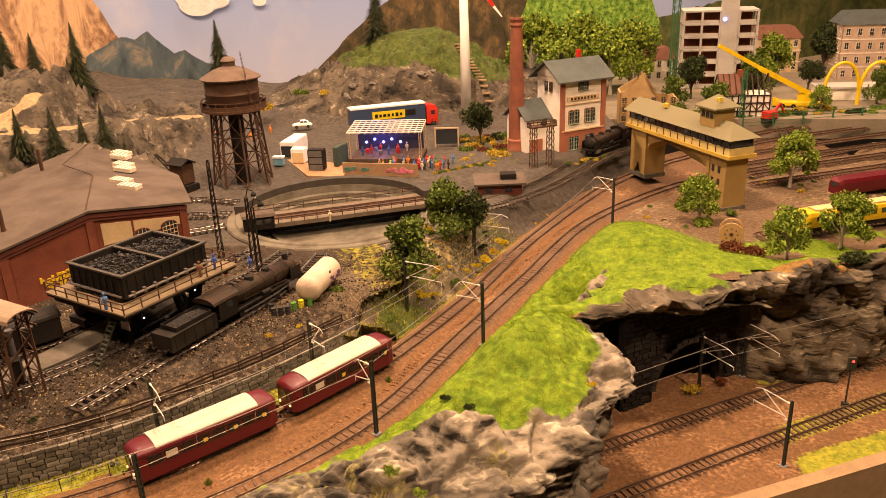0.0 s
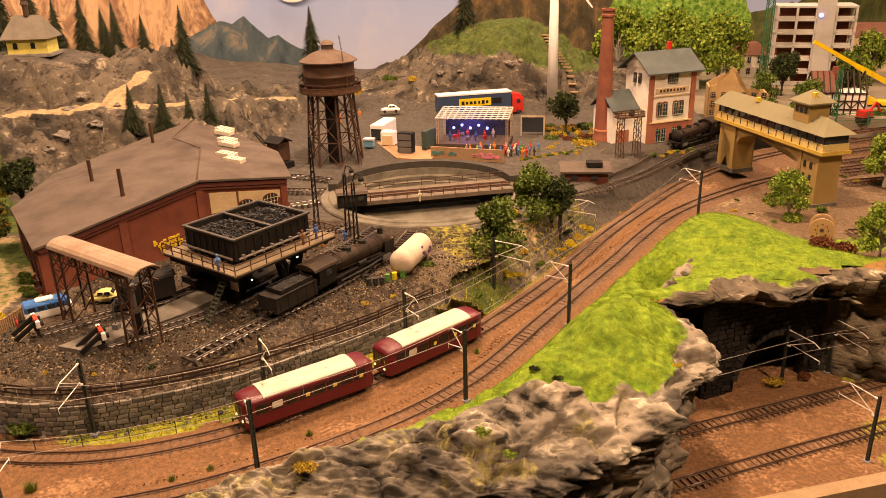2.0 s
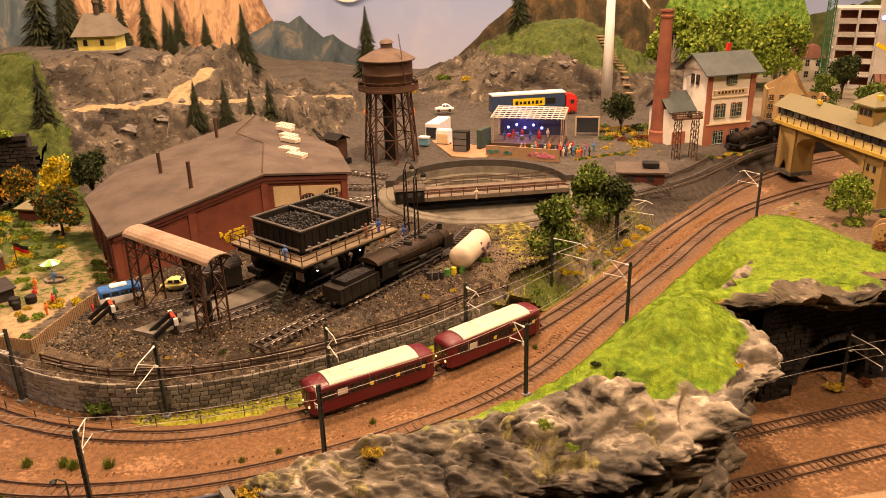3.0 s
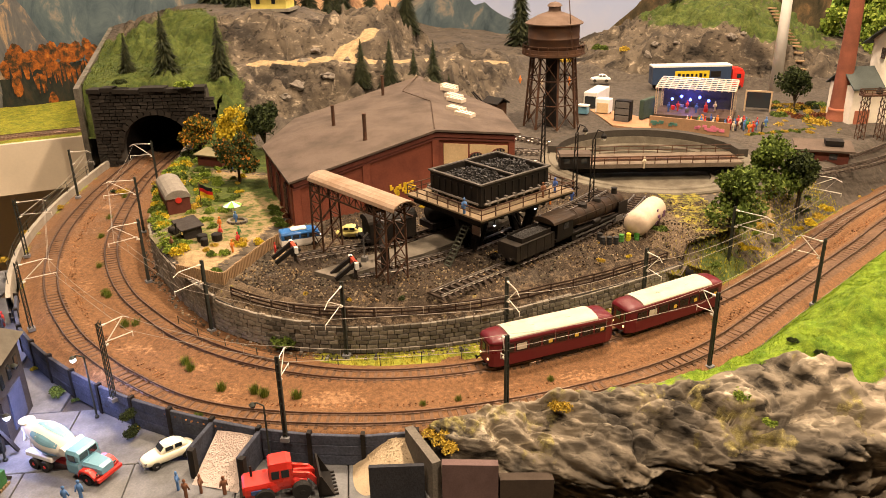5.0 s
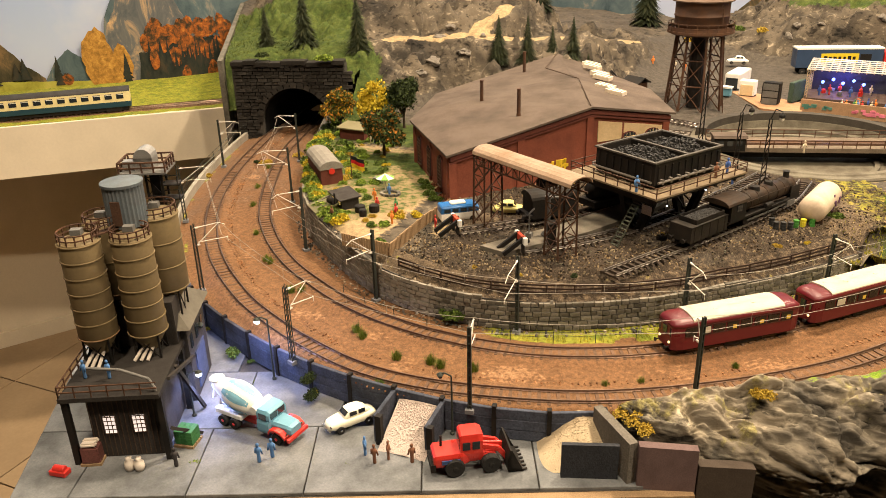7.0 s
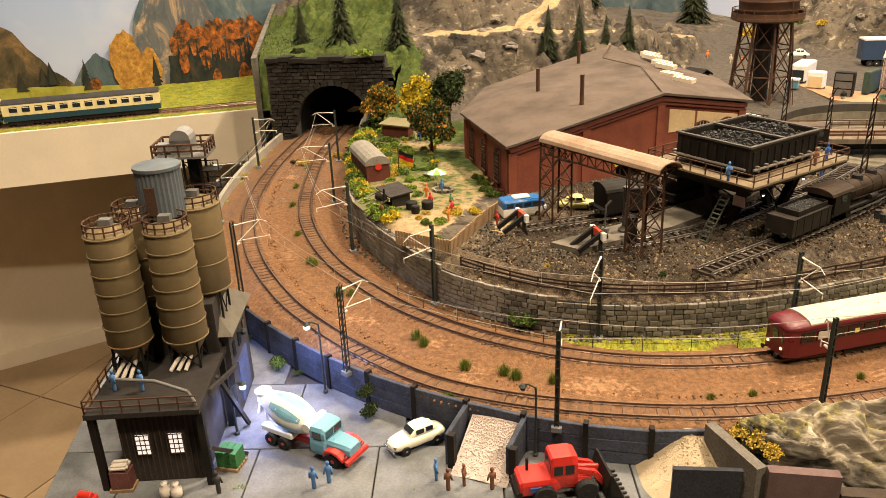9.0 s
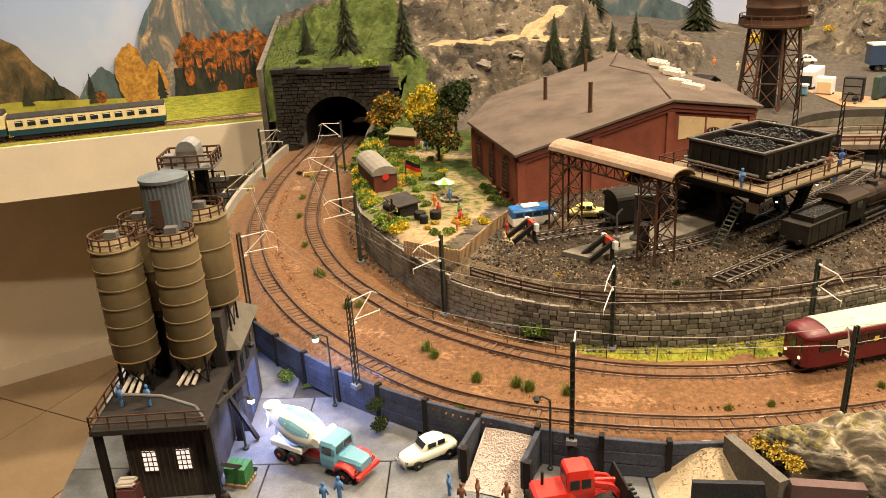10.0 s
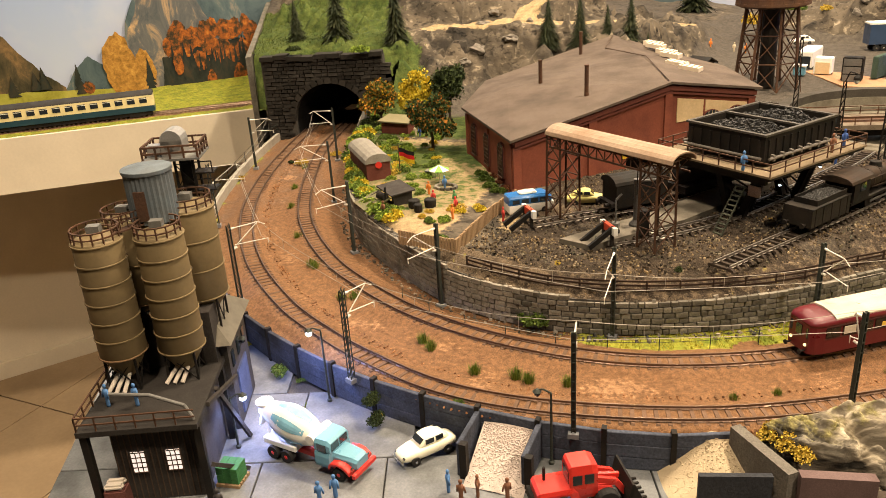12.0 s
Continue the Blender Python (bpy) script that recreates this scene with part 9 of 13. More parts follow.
def build_loader(m):
    th = thing("wheel_loader", m, "bright red wheel loader with a black bucket", "wheel loader")
    for x in (-0.013, 0.017):
        for s in (-1, 1):
            wheel(th, x, s * 0.0105, 0.0082, 0.0062, MAT_TYRE)
    bm = B()
    hull(bm, [(-0.030, 0.0095, 0.010, 0.0185, 0.0085), (-0.028, 0.0105, 0.009, 0.020, 0.0095), (-0.006, 0.0105, 0.009, 0.0205, 0.0095), (0.0, 0.008, 0.010, 0.018, 0.007), (0.022, 0.007, 0.009, 0.014, 0.006)])
    body = part("body", bm, MAT_TRUCKRED, th, "red engine cover")
    bm = B()
    hull(bm, [(-0.008, 0.0090, 0.013, 0.0345, 0.0070), (-0.0065, 0.0092, 0.013, 0.036, 0.0076), (0.007, 0.0092, 0.013, 0.036, 0.0076), (0.011, 0.0088, 0.013, 0.0345, 0.0066)])
    cab = part("cab", bm, MAT_TRUCKRED, th, "red cab")
    for s in (-1, 1):
        bm = B()
        for x in (-0.0030, 0.0050):
            box(bm, (x, s * 0.0090, 0.0262), (0.0062, 0.0010, 0.0072))
        part("side_window", bm, MAT_GLASS, cab)
    for x in (0.0108, -0.0078):
        bm = B()
        box(bm, (x, 0, 0.0262), (0.001, 0.012, 0.009))
        part("windscreen", bm, MAT_GLASS, cab)
    bm = B()
    rod(bm, (-0.022, 0.004, 0.019), (-0.022, 0.004, 0.030), 0.0011)
    part("exhaust", bm, MAT_BLACK, body)
    bm = B()
    box(bm, (-0.0305, 0, 0.0088), (0.004, 0.021, 0.007))
    part("counterweight", bm, MAT_BLACK, body)
    bm = B()
    box(bm, (-0.016, -0.0112, 0.0142), (0.015, 0.001, 0.0036))
    part("side_stripe", bm, M("stripe_dark_blue", (0.03, 0.07, 0.2), 0.4), body, "blue side stripe")
    bm = B()
    for s in (-1, 1):
        beam(bm, (0.010, s * 0.0055, 0.0225), (0.024, s * 0.0055, 0.0185), 0.0026, 0.004)
        beam(bm, (0.024, s * 0.0055, 0.0185), (0.031, s * 0.0055, 0.0085), 0.0026, 0.004)
        rod(bm, (0.012, s * 0.0030, 0.0150), (0.027, s * 0.0030, 0.0140), 0.0011)
    beam(bm, (0.012, 0, 0.021), (0.028, 0, 0.019), 0.0026, 0.003)
    part("lift_arm", bm, MAT_TRUCKRED, th, "red lift arms")
    bm = B()
    back = [(0.030, 0.0015), (0.043, 0.0005), (0.0432, 0.0015), (0.0335, 0.0045), (0.0318, 0.012), (0.0335, 0.0215), (0.0318, 0.022), (0.0295, 0.012)]
    plate(bm, back, Matrix.Translation((0, -0.016, 0)), 0.032)
    for s in (-1, 1):
        plate(bm, [(0.030, 0.0015), (0.043, 0.0005), (0.0335, 0.0215), (0.0295, 0.012)], Matrix.Translation((0, s * 0.0155 - 0.0005, 0)), 0.001)
    for k in range(7):
        box(bm, (0.0445, -0.0145 + k * 0.0048, 0.001), (0.004, 0.0016, 0.001))
    part("bucket", bm, MAT_BLACK, th, "black toothed bucket")


build_loader(pose(-0.4195, 0.4135, YZ, 0, 0, 33) @ Matrix.Scale(1.04, 4))


def build_street_lamp(m, h, lit, arm=0.010):
    th = thing("yard_lamp", m, "slim dark yard lamp with a cold white light" if lit else "slim dark yard lamp with a curved arm", "street lamp", "yard lamps")
    bm = B()
    lathe(bm, [(0.0022, 0), (0.0022, 0.002), (0.0011, 0.003), (0.0008, h)], n=8)
    rod(bm, (0, 0, h), (arm * 0.6, 0, h + 0.003), 0.0007)
    rod(bm, (arm * 0.6, 0, h + 0.003), (arm, 0, h + 0.002), 0.0007)
    part("pole", bm, MAT_MAST, th)
    bm = B()
    lathe(bm, [(0.0012, 0.002), (0.0034, 0.0), (0.0030, -0.0008), (0.0005, -0.001)], (arm, 0, h + 0.001), 12)
    head = part("shade", bm, MAT_MAST, th)
    bm = B()
    bmesh.ops.create_icosphere(bm, subdivisions=2, radius=0.0029 if lit else 0.0022)
    bmesh.ops.translate(bm, vec=(arm, 0, h - 0.0012), verts=bm.verts)
    part("bulb", bm, glow("cold_lamp", (0.72, 0.86, 1.0), 24.0) if lit else MAT_GLASS, head)
    return th


for x, y, h, rz, lit in ((-0.728, 0.437, 0.062, 40, False), (-0.655, 0.466, 0.070, 215, True), (-0.449, 0.449, 0.062, 195, False), (-0.690, 0.384, 0.046, 40, True), (-0.858, 0.555, 0.050, 215, True)):
    build_street_lamp(pose(x, y, YZ, 0, 0, rz), h, lit)
    if lit:
        data = bpy.data.lights.new("yard_light", "SPOT")
        data.spot_size, data.spot_blend = radians(172), 0.2
        data.energy, data.color, data.shadow_soft_size = 0.36 if h > 0.06 else 0.26, (0.34, 0.44, 1.0), 0.012
        ob = new("yard_light", data)
        c, s = math.cos(radians(rz)), math.sin(radians(rz))
        ob.location = (x + 0.0115 * c, y + 0.0115 * s, YZ + h - 0.008)

# pallets, sacks and the small red engine
pal = thing("pallet_stack", pose(-0.668, 0.349, YZ, 0, 0, 12), "pallet of green crates in neat layers", "pallet")
bm = B()
for k in range(5):
    box(bm, (0, -0.0075 + k * 0.00375, 0.0012), (0.019, 0.0026, 0.0024))
part("pallet", bm, MAT_WOOD, pal)
for r in range(4):
    for i in range(3):
        bm = B()
        box(bm, (-0.0058 + i * 0.0058, 0, 0.0043 + r * 0.0034), (0.0054, 0.0145, 0.0031))
        part("crate", bm, M("crate_green", (0.045, 0.16, 0.05), 0.6, 0, 0.2) if r + i == 0 else bpy.data.materials["crate_green"], pal)
sk = thing("sack_pallet", pose(-0.728, 0.296, YZ, 0, 0, 27), "pallet of brown packs topped with pale cement sacks", "pallet")
bm = B()
box(bm, (0, 0, 0.0012), (0.018, 0.014, 0.0024))
part("pallet", bm, MAT_WOOD, sk)
bm = B()
box(bm, (0, 0, 0.010), (0.016, 0.0125, 0.016), 0, 0.95)
bmesh.ops.bevel(bm, geom=bm.edges[:], offset=0.001, segments=2, affect="EDGES")
pieces("pack", bm, M("brown_packs", (0.15, 0.06, 0.05), 0.6), sk, "brown wrapped packs")
for i in range(2):
    bm = B()
    box(bm, (0, -0.003 + 0.006 * i, 0.0205), (0.014, 0.0056, 0.004))
    bmesh.ops.bevel(bm, geom=bm.edges[:], offset=0.0015, segments=2, affect="EDGES")
    part("sack", bm, MAT_SACK, sk)
for x, y in ((-0.690, 0.300), (-0.682, 0.303)):
    bm = B()
    lathe(bm, [(0.0036, 0), (0.0046, 0.003), (0.0042, 0.008), (0.0018, 0.010), (0.0028, 0.0125)], n=10)
    ob = tagged(part("cement_sack", bm, MAT_SACK, None, "", True), "upright tied pale cement sack", "sack", "cement sacks")
    ob.location = (x, y, YZ)
md = thing("pedestal_pump", pose(-0.742, 0.272, YZ, 0, 0, 10), "small red engine unit on the yard edge", "pump")
bm = B()
box(bm, (0, 0, 0.003), (0.016, 0.009, 0.005))
rod(bm, (-0.005, 0, 0.006), (0.006, 0, 0.006), 0.0035, n=10)
bmesh.ops.bevel(bm, geom=bm.edges[:], offset=0.0006, segments=1, affect="EDGES")
part("casing", bm, MAT_TRUCKRED, md)
# loose stones and scrap on the depot floor and along the foot of the walls
def scatter(name, pts, size, tones, label, seed):
    """Small broken stones at the points, one joined mesh."""
    rng = random.Random(seed)
    bm = B()
    for x, y, z in pts:
        q = size * rng.uniform(0.5, 1.5)
        vs = box(bm, (x, y, z + q * 0.2), (q, q * rng.uniform(0.6, 1.0), q * rng.uniform(0.5, 0.9)), rng.uniform(0, 90), rng.uniform(0.4, 0.9))
        for v in vs:
            v.co += Vector((rng.uniform(-1, 1), rng.uniform(-1, 1), rng.uniform(-1, 1))) * q * 0.15
    tagged(part(name, bm, flock_material(name + "_stone", tones)), label, "stones", "", "stuff")


rng = np.random.default_rng(12)
px, py = rng.uniform(-0.60, -0.06, 26000), rng.uniform(0.61, 1.06, 26000)
dd = side_of(px, py, WALL_LINE)
ok = (dd > 0.006) & ((px + 0.612) * -0.734 + (py - 0.834) * 0.679 < -0.004) & (rng.random(26000) < np.where(dd < 0.09, 0.8, 0.35))
px, py = px[ok], py[ok]
scatter("loose_ballast", list(zip(px, py, land_height(px, py) + 0.003)), 0.0017, [(0.015, 0.010, 0.007), (0.04, 0.028, 0.018), (0.10, 0.072, 0.045), (0.20, 0.15, 0.09), (0.30, 0.24, 0.16)], "loose ballast, cinders and rubble on the depot floor", 3)
k = rng.integers(60, 290, 700)
off = rng.uniform(-0.014, 0.006, 700)
nw = normals(WALL_LINE)
scatter("wall_rubble", [(WALL_LINE[i][0] + nw[i][0] * o, WALL_LINE[i][1] + nw[i][1] * o, -0.003 if o < 0 else float(wall_top(WALL_LINE[i][0])) - 0.0005) for i, o in zip(k, off)], 0.0026, [(0.06, 0.05, 0.04), (0.16, 0.13, 0.10), (0.34, 0.29, 0.23)], "rubble along the foot and crown of the retaining wall", 4)
t = rng.integers(20, 400, 5200)
off = np.where(rng.random(5200) < 0.5, rng.uniform(-0.0185, -0.0155, 5200), rng.uniform(0.017, 0.03, 5200))
no = normals(TRACK_OUT)
scatter("track_stones", [(TRACK_OUT[i][0] + no[i][0] * o, TRACK_OUT[i][1] + no[i][1] * o, -0.0015 if abs(o) < 0.03 else -0.004) for i, o in zip(t, off)], 0.0013, [(0.10, 0.045, 0.02), (0.22, 0.10, 0.045), (0.34, 0.18, 0.09)], "rust-coloured loose ballast beside the outer track", 5)
# ---- festival ground and car park ----
MAT_NAVY = M("trailer_navy", (0.03, 0.055, 0.11), 0.4, 0, 0.08, bump=0.02)
MAT_SIGNYEL = M("sign_yellow", (0.70, 0.52, 0.03), 0.5, 0, 0.05, bump=0.0)
MAT_STAGEWOOD = M("stage_panel", (0.33, 0.20, 0.11), 0.8, 0, 0.2)
MAT_TRUSS = M("truss_tan", (0.52, 0.38, 0.24), 0.5, 0.2, 0.15)
MAT_PINK = M("pink_paint", (0.70, 0.20, 0.28), 0.7, 0, 0.1)
MAT_TEAL = M("teal_paint", (0.08, 0.20, 0.16), 0.7, 0, 0.1)


def build_articulated():
    a, b = Vector((-0.198, 1.842)), Vector((-0.004, 1.905))
    rz = math.degrees(math.atan2(b.y - a.y, b.x - a.x))
    th = thing("articulated_lorry", pose(a.x - 0.004, a.y, 0.058, 0, 0, rz) @ Matrix.Scale(1.17, 4), "red lorry with a navy trailer and yellow lettered panel", "lorry")
    L = 0.156
    bm = B()
    box(bm, (L / 2, 0, 0.0295), (L, 0.029, 0.034))
    tr = part("trailer", bm, MAT_NAVY, th, "navy box trailer")
    bm = B()
    box(bm, (L / 2, 0, 0.0478), (L + 0.001, 0.030, 0.003))
    part("trailer_roof", bm, MAT_WHITE, tr, "white trailer roof")
    bm = B()
    box(bm, (L * 0.50, -0.0150, 0.031), (0.068, 0.001, 0.016))
    pn = part("sign_panel", bm, MAT_SIGNYEL, tr, "yellow panel with dark bars for lettering")
    for k, w in enumerate((0.006, 0.005, 0.006, 0.005, 0.004, 0.006, 0.005)):
        bm = B()
        box(bm, (L * 0.50 - 0.026 + k * 0.0086, -0.0158, 0.0305), (w, 0.0008, 0.0055 + 0.002 * (k in (0, 5))))
        part("letter_bar", bm, MAT_BLACK, pn)
    bm = B()
    box(bm, (L * 0.80, -0.0150, 0.032), (0.02, 0.001, 0.011))
    part("logo_patch", bm, MAT_BLACK, tr)
    for x in (0.014, 0.026, 0.038, 0.132):
        for s in (-1, 1):
            wheel(th, x, s * 0.0115, 0.0056, 0.005)
    bm = B()
    hull(bm, [(L + 0.003, 0.0140, 0.005, 0.040, 0.0125), (L + 0.006, 0.0145, 0.004, 0.043, 0.013), (L + 0.022, 0.0145, 0.004, 0.041, 0.0125), (L + 0.027, 0.0138, 0.004, 0.034, 0.0125)])
    cab = part("cab", bm, MAT_TRUCKRED, th, "bright red cab")
    bm = B()
    box(bm, (L + 0.0262, 0, 0.027), (0.0022, 0.022, 0.010))
    part("windscreen", bm, MAT_GLASS, cab)
    for s in (-1, 1):
        bm = B()
        box(bm, (L + 0.016, s * 0.0143, 0.027), (0.008, 0.001, 0.008))
        part("side_window", bm, MAT_GLASS, cab)
        wheel(th, L + 0.017, s * 0.0115, 0.0056, 0.005)


build_articulated()


def build_stage():
    th = thing("concert_stage", pose(-0.098, 1.585, 0.057, 0, 0, -6), "open-air stage with a truss roof and blue lights", "stage")
    w, d, h = 0.150, 0.088, 0.062
    bm = B()
    box(bm, (0, 0, 0.005), (w, d, 0.010))
    part("stage_floor", bm, MAT_DARKWOOD, th)
    for x in (-1, 1):
        for y in (-1, 1):
            bm = B()
            cx, cy = x * (w / 2 - 0.003), y * (d / 2 - 0.003)
            hh = h if y < 0 else h + 0.006
            for i in (-1, 1):
                for j in (-1, 1):
                    beam(bm, (cx + i * 0.002, cy + j * 0.002, 0), (cx + i * 0.002, cy + j * 0.002, hh), 0.0008, 0.0008)
            for k in range(10):
                beam(bm, (cx - 0.002, cy - 0.002, hh * k / 10), (cx + 0.002, cy - 0.002, hh * (k + 1) / 10), 0.0006, 0.0006)
            part("truss_post", bm, MAT_TRUSS, th)
    bm = B()
    for k in range(13):
        x = -w / 2 + w * k / 12
        beam(bm, (x, -d / 2, h), (x, d / 2, h + 0.006), 0.0022, 0.0026)
    roof = pieces("roof_beam", bm, MAT_TRUSS, th, "tan lattice roof beams")
    bm = B()
    for k in range(7):
        y = -d / 2 + d * k / 6
        z = h + 0.006 * k / 6 + 0.002
        beam(bm, (-w / 2, y, z), (w / 2, y, z), 0.0022, 0.0016)
    pieces("purlin", bm, MAT_WHITE, roof)
    bm = B()
    box(bm, (0, d / 2 - 0.001, 0.032), (w - 0.01, 0.002, 0.05))
    part("back_cloth", bm, M("back_cloth", (0.03, 0.03, 0.05), 0.9), th, "dark back cloth")
    bm = B()
    for k in range(5):
        bmesh.ops.create_icosphere(bm, subdivisions=1, radius=0.0035, matrix=Matrix.Translation((-0.05 + k * 0.018, d / 2 - 0.016, 0.028 + 0.006 * (k % 2))))
    part("spotlight", bm, glow("blue_spot", (0.12, 0.2, 1.0), 6.0), th, "blue stage lights")
    for k, (x, y) in enumerate(((-0.045, 0.01), (-0.015, -0.005), (0.02, 0.005), (-0.03, 0.025))):
        bm = B()
        lathe(bm, [(0.004, 0.0), (0.0045, 0.004), (0.004, 0.008)], (x, y, 0.010), 12)
        part("drum", bm, MAT_GREYSTEEL if k % 2 else MAT_TRUCKRED, th)
    data = bpy.data.lights.new("stage_light", "POINT")
    data.energy, data.color, data.shadow_soft_size = 0.16, (0.16, 0.14, 1.0), 0.006
    ob = new("stage_light", data)
    ob.location = (-0.115, 1.60, 0.098)
    sc = thing("video_screen", pose(0.024, 1.652, 0.057, 0, 0, -4), "black video screen in a pale frame beside the stage", "screen")
    bm = B()
    box(bm, (0, 0, 0.026), (0.046, 0.003, 0.032))
    part("panel", bm, MAT_GLASS, sc)
    bm = B()
    for s in (-1, 1):
        box(bm, (s * 0.0245, 0, 0.021), (0.003, 0.004, 0.042))
    box(bm, (0, 0, 0.0435), (0.052, 0.004, 0.003))
    part("frame", bm, MAT_TRUSS, sc)
    # board fence in front with painted patches
    f = thing("board_fence", pose(-0.108, 1.462, 0.054, 0, 0, -13), "brown board fence with illegible pink and green graffiti", "fence")
    bm = B()
    box(bm, (0, 0, 0.0125), (0.150, 0.003, 0.025))
    pieces("board", bm, MAT_STAGEWOOD, f)
    rng = random.Random(6)
    for n, x0, mat in ((10, -0.045, MAT_TEAL), (12, 0.038, MAT_PINK)):
        for k in range(n):
            bm = B()
            box(bm, (x0 + rng.uniform(-0.024, 0.024), -0.0018, 0.012 + rng.uniform(-0.004, 0.004)), (rng.uniform(0.004, 0.010), 0.0008, rng.uniform(0.003, 0.006)))
            part("paint_patch", bm, mat, f)
    for x, y, w, dd, h, mat, name, lab in ((-0.305, 1.665, 0.030, 0.085, 0.034, MAT_WHITE, "box_trailer", "white box trailer with an open dark end"), (-0.279, 1.575, 0.030, 0.022, 0.033, MAT_WHITE, "catering_cabin", "small white catering cabin"), (-0.234, 1.512, 0.032, 0.020, 0.044, MAT_BLACK, "speaker_tower", "tall black loudspeaker tower"), (-0.318, 1.553, 0.020, 0.014, 0.020, MAT_TRUCKBLUE, "blue_container", "small blue container with a white lid"), (-0.190, 1.548, 0.010, 0.05, 0.042, M("green_tarp", (0.05, 0.08, 0.06), 0.8), "side_screen", "dark green side screen of the stage")):
        t = thing(name, pose(x, y, 0.056, 0, 0, -12 if name != "side_screen" else -25), lab, name.replace("_", " "))
        bm = B()
        box(bm, (0, 0, h / 2 + 0.002), (w, dd, h - 0.004))
        bmesh.ops.bevel(bm, geom=bm.edges[:], offset=0.0012, segments=2, affect="EDGES")
        bd = part("body", bm, mat, t)
        if mat is MAT_WHITE:
            bm = B()
            box(bm, (0, -dd / 2 - 0.0004, h * 0.45), (w * 0.8, 0.0012, h * 0.62))
            part("opening", bm, MAT_GLASS if name == "box_trailer" else MAT_CREAM, bd)
            for s in (-1, 1):
                wheel(t, s * w * 0.42, 0.0, 0.0035, 0.003)
        elif name == "blue_container":
            bm = B()
            box(bm, (0, 0, h + 0.001), (w + 0.002, dd + 0.002, 0.003))
            part("lid", bm, MAT_WHITE, bd)
        elif name == "speaker_tower":
            for k in range(3):
                bm = B()
                box(bm, (0, -dd / 2 - 0.0004, 0.009 + k * 0.0135), (w * 0.86, 0.001, 0.0115))
                part("speaker", bm, MAT_GREYSTEEL, bd)
    bm = B()
    prism(bm, [(-0.25, 1.47), (-0.18, 1.45), (-0.17, 1.53), (-0.29, 1.62), (-0.31, 1.60)], 0.050, 0.0585)
    structure("timber_deck", bm, M("orange_boards", (0.42, 0.24, 0.13), 0.8, 0, 0.2), "pale orange boarded forecourt beside the stage", "deck")


build_stage()
build_saloon(pose(-0.322, 1.885, 0.065, 0, 0, -170) @ Matrix.Scale(1.05, 4), MAT_WHITE, "white car parked on the quarry road")


# ---- figurines ----
FIG_MATS = [M("figure_paint_%s" % k, c, 0.7, 0, 0.1, bump=0.0) for k, c in (("red", (0.5, 0.05, 0.04)), ("blue", (0.05, 0.10, 0.3)), ("orange", (0.65, 0.2, 0.04)), ("cream", (0.6, 0.5, 0.36)), ("dark", (0.05, 0.045, 0.045)), ("green", (0.06, 0.2, 0.07)), ("yellow", (0.65, 0.5, 0.06)), ("brown", (0.2, 0.09, 0.05)), ("workblue", (0.09, 0.2, 0.42)))]


def figure_mesh(mat):
    bm = B()
    lathe(bm, [(0.0016, 0), (0.0019, 0.0015), (0.0017, 0.008), (0.0026, 0.013), (0.0024, 0.0158), (0.0009, 0.0164), (0.0008, 0.0172), (0.0015, 0.018), (0.0017, 0.0192), (0.0013, 0.0205), (0.0003, 0.021)], n=8)
    for v in bm.verts:
        v.co.y *= 0.75
    for s in (-1, 1):
        rod(bm, (s * 0.0025, 0, 0.0152), (s * 0.0033, -0.0012, 0.0088), 0.0008, n=5)
    return finish(bm, "figurine", mat, True)


FIG = [figure_mesh(m) for m in FIG_MATS]


def figurine(x, y, z, k, rz=0.0, s=1.0, label="small painted model figure", group="model figures"):
    ob = new("figurine", FIG[k])
    ob.matrix_world = pose(x, y, z, 0, 0, rz) @ Matrix.Scale(s, 4)
    return tagged(ob, label, "figurine", group)


rng = random.Random(21)
for k in range(46):
    figurine(-0.115 + rng.uniform(0, 0.15), 1.475 + rng.uniform(0, 0.055), 0.0565, rng.choice([0, 1, 2, 3, 5, 6, 4, 0, 2, 8]), rng.uniform(0, 360), 0.95, "small painted spectator figure in front of the stage", "crowd at the stage")
for k in range(6):
    figurine(-0.15 + 0.018 * k, 1.575 + 0.012 * (k % 3), 0.0670, rng.choice([3, 1, 0]), 0, 0.95, "small painted musician figure on the stage", "band on the stage")
for x, y, k in ((-0.591, 0.350, 8), (-0.584, 0.360, 8), (-0.655, 0.318, 4), (-0.509, 0.393, 8), (-0.496, 0.386, 7), (-0.487, 0.395, 7), (-0.466, 0.399, 7)):
    figurine(x, y, YZ, k, rng.uniform(0, 360), 0.95, "small painted workman figure standing on the yard", "yard workmen")
for x, y, z, k in ((-0.7415, 0.3175, 0.042, 8), (-0.7215, 0.3255, 0.042, 8), (-0.7285, 0.4055, 0.162, 2)):
    figurine(x, y, z, k, 0, 0.9, "small painted workman figure on the cement works", "works men")
figurine(-0.905, 0.600, YZ, 0, 0, 1.0, "small figure in red and black beside the yard wall", "yard workmen")
figurine(-0.899, 0.592, YZ, 4, 40, 1.0, "small figure in red and black beside the yard wall", "yard workmen")
for x, y, k in ((-0.395, 1.86, 2), (-0.43, 1.80, 2), (-0.455, 1.82, 3), (-0.50, 1.78, 2)):
    figurine(x, y, float(land_height(np.array([x]), np.array([y]))[0]), k, 0, 1.0, "small figure in an orange safety vest", "road workers")
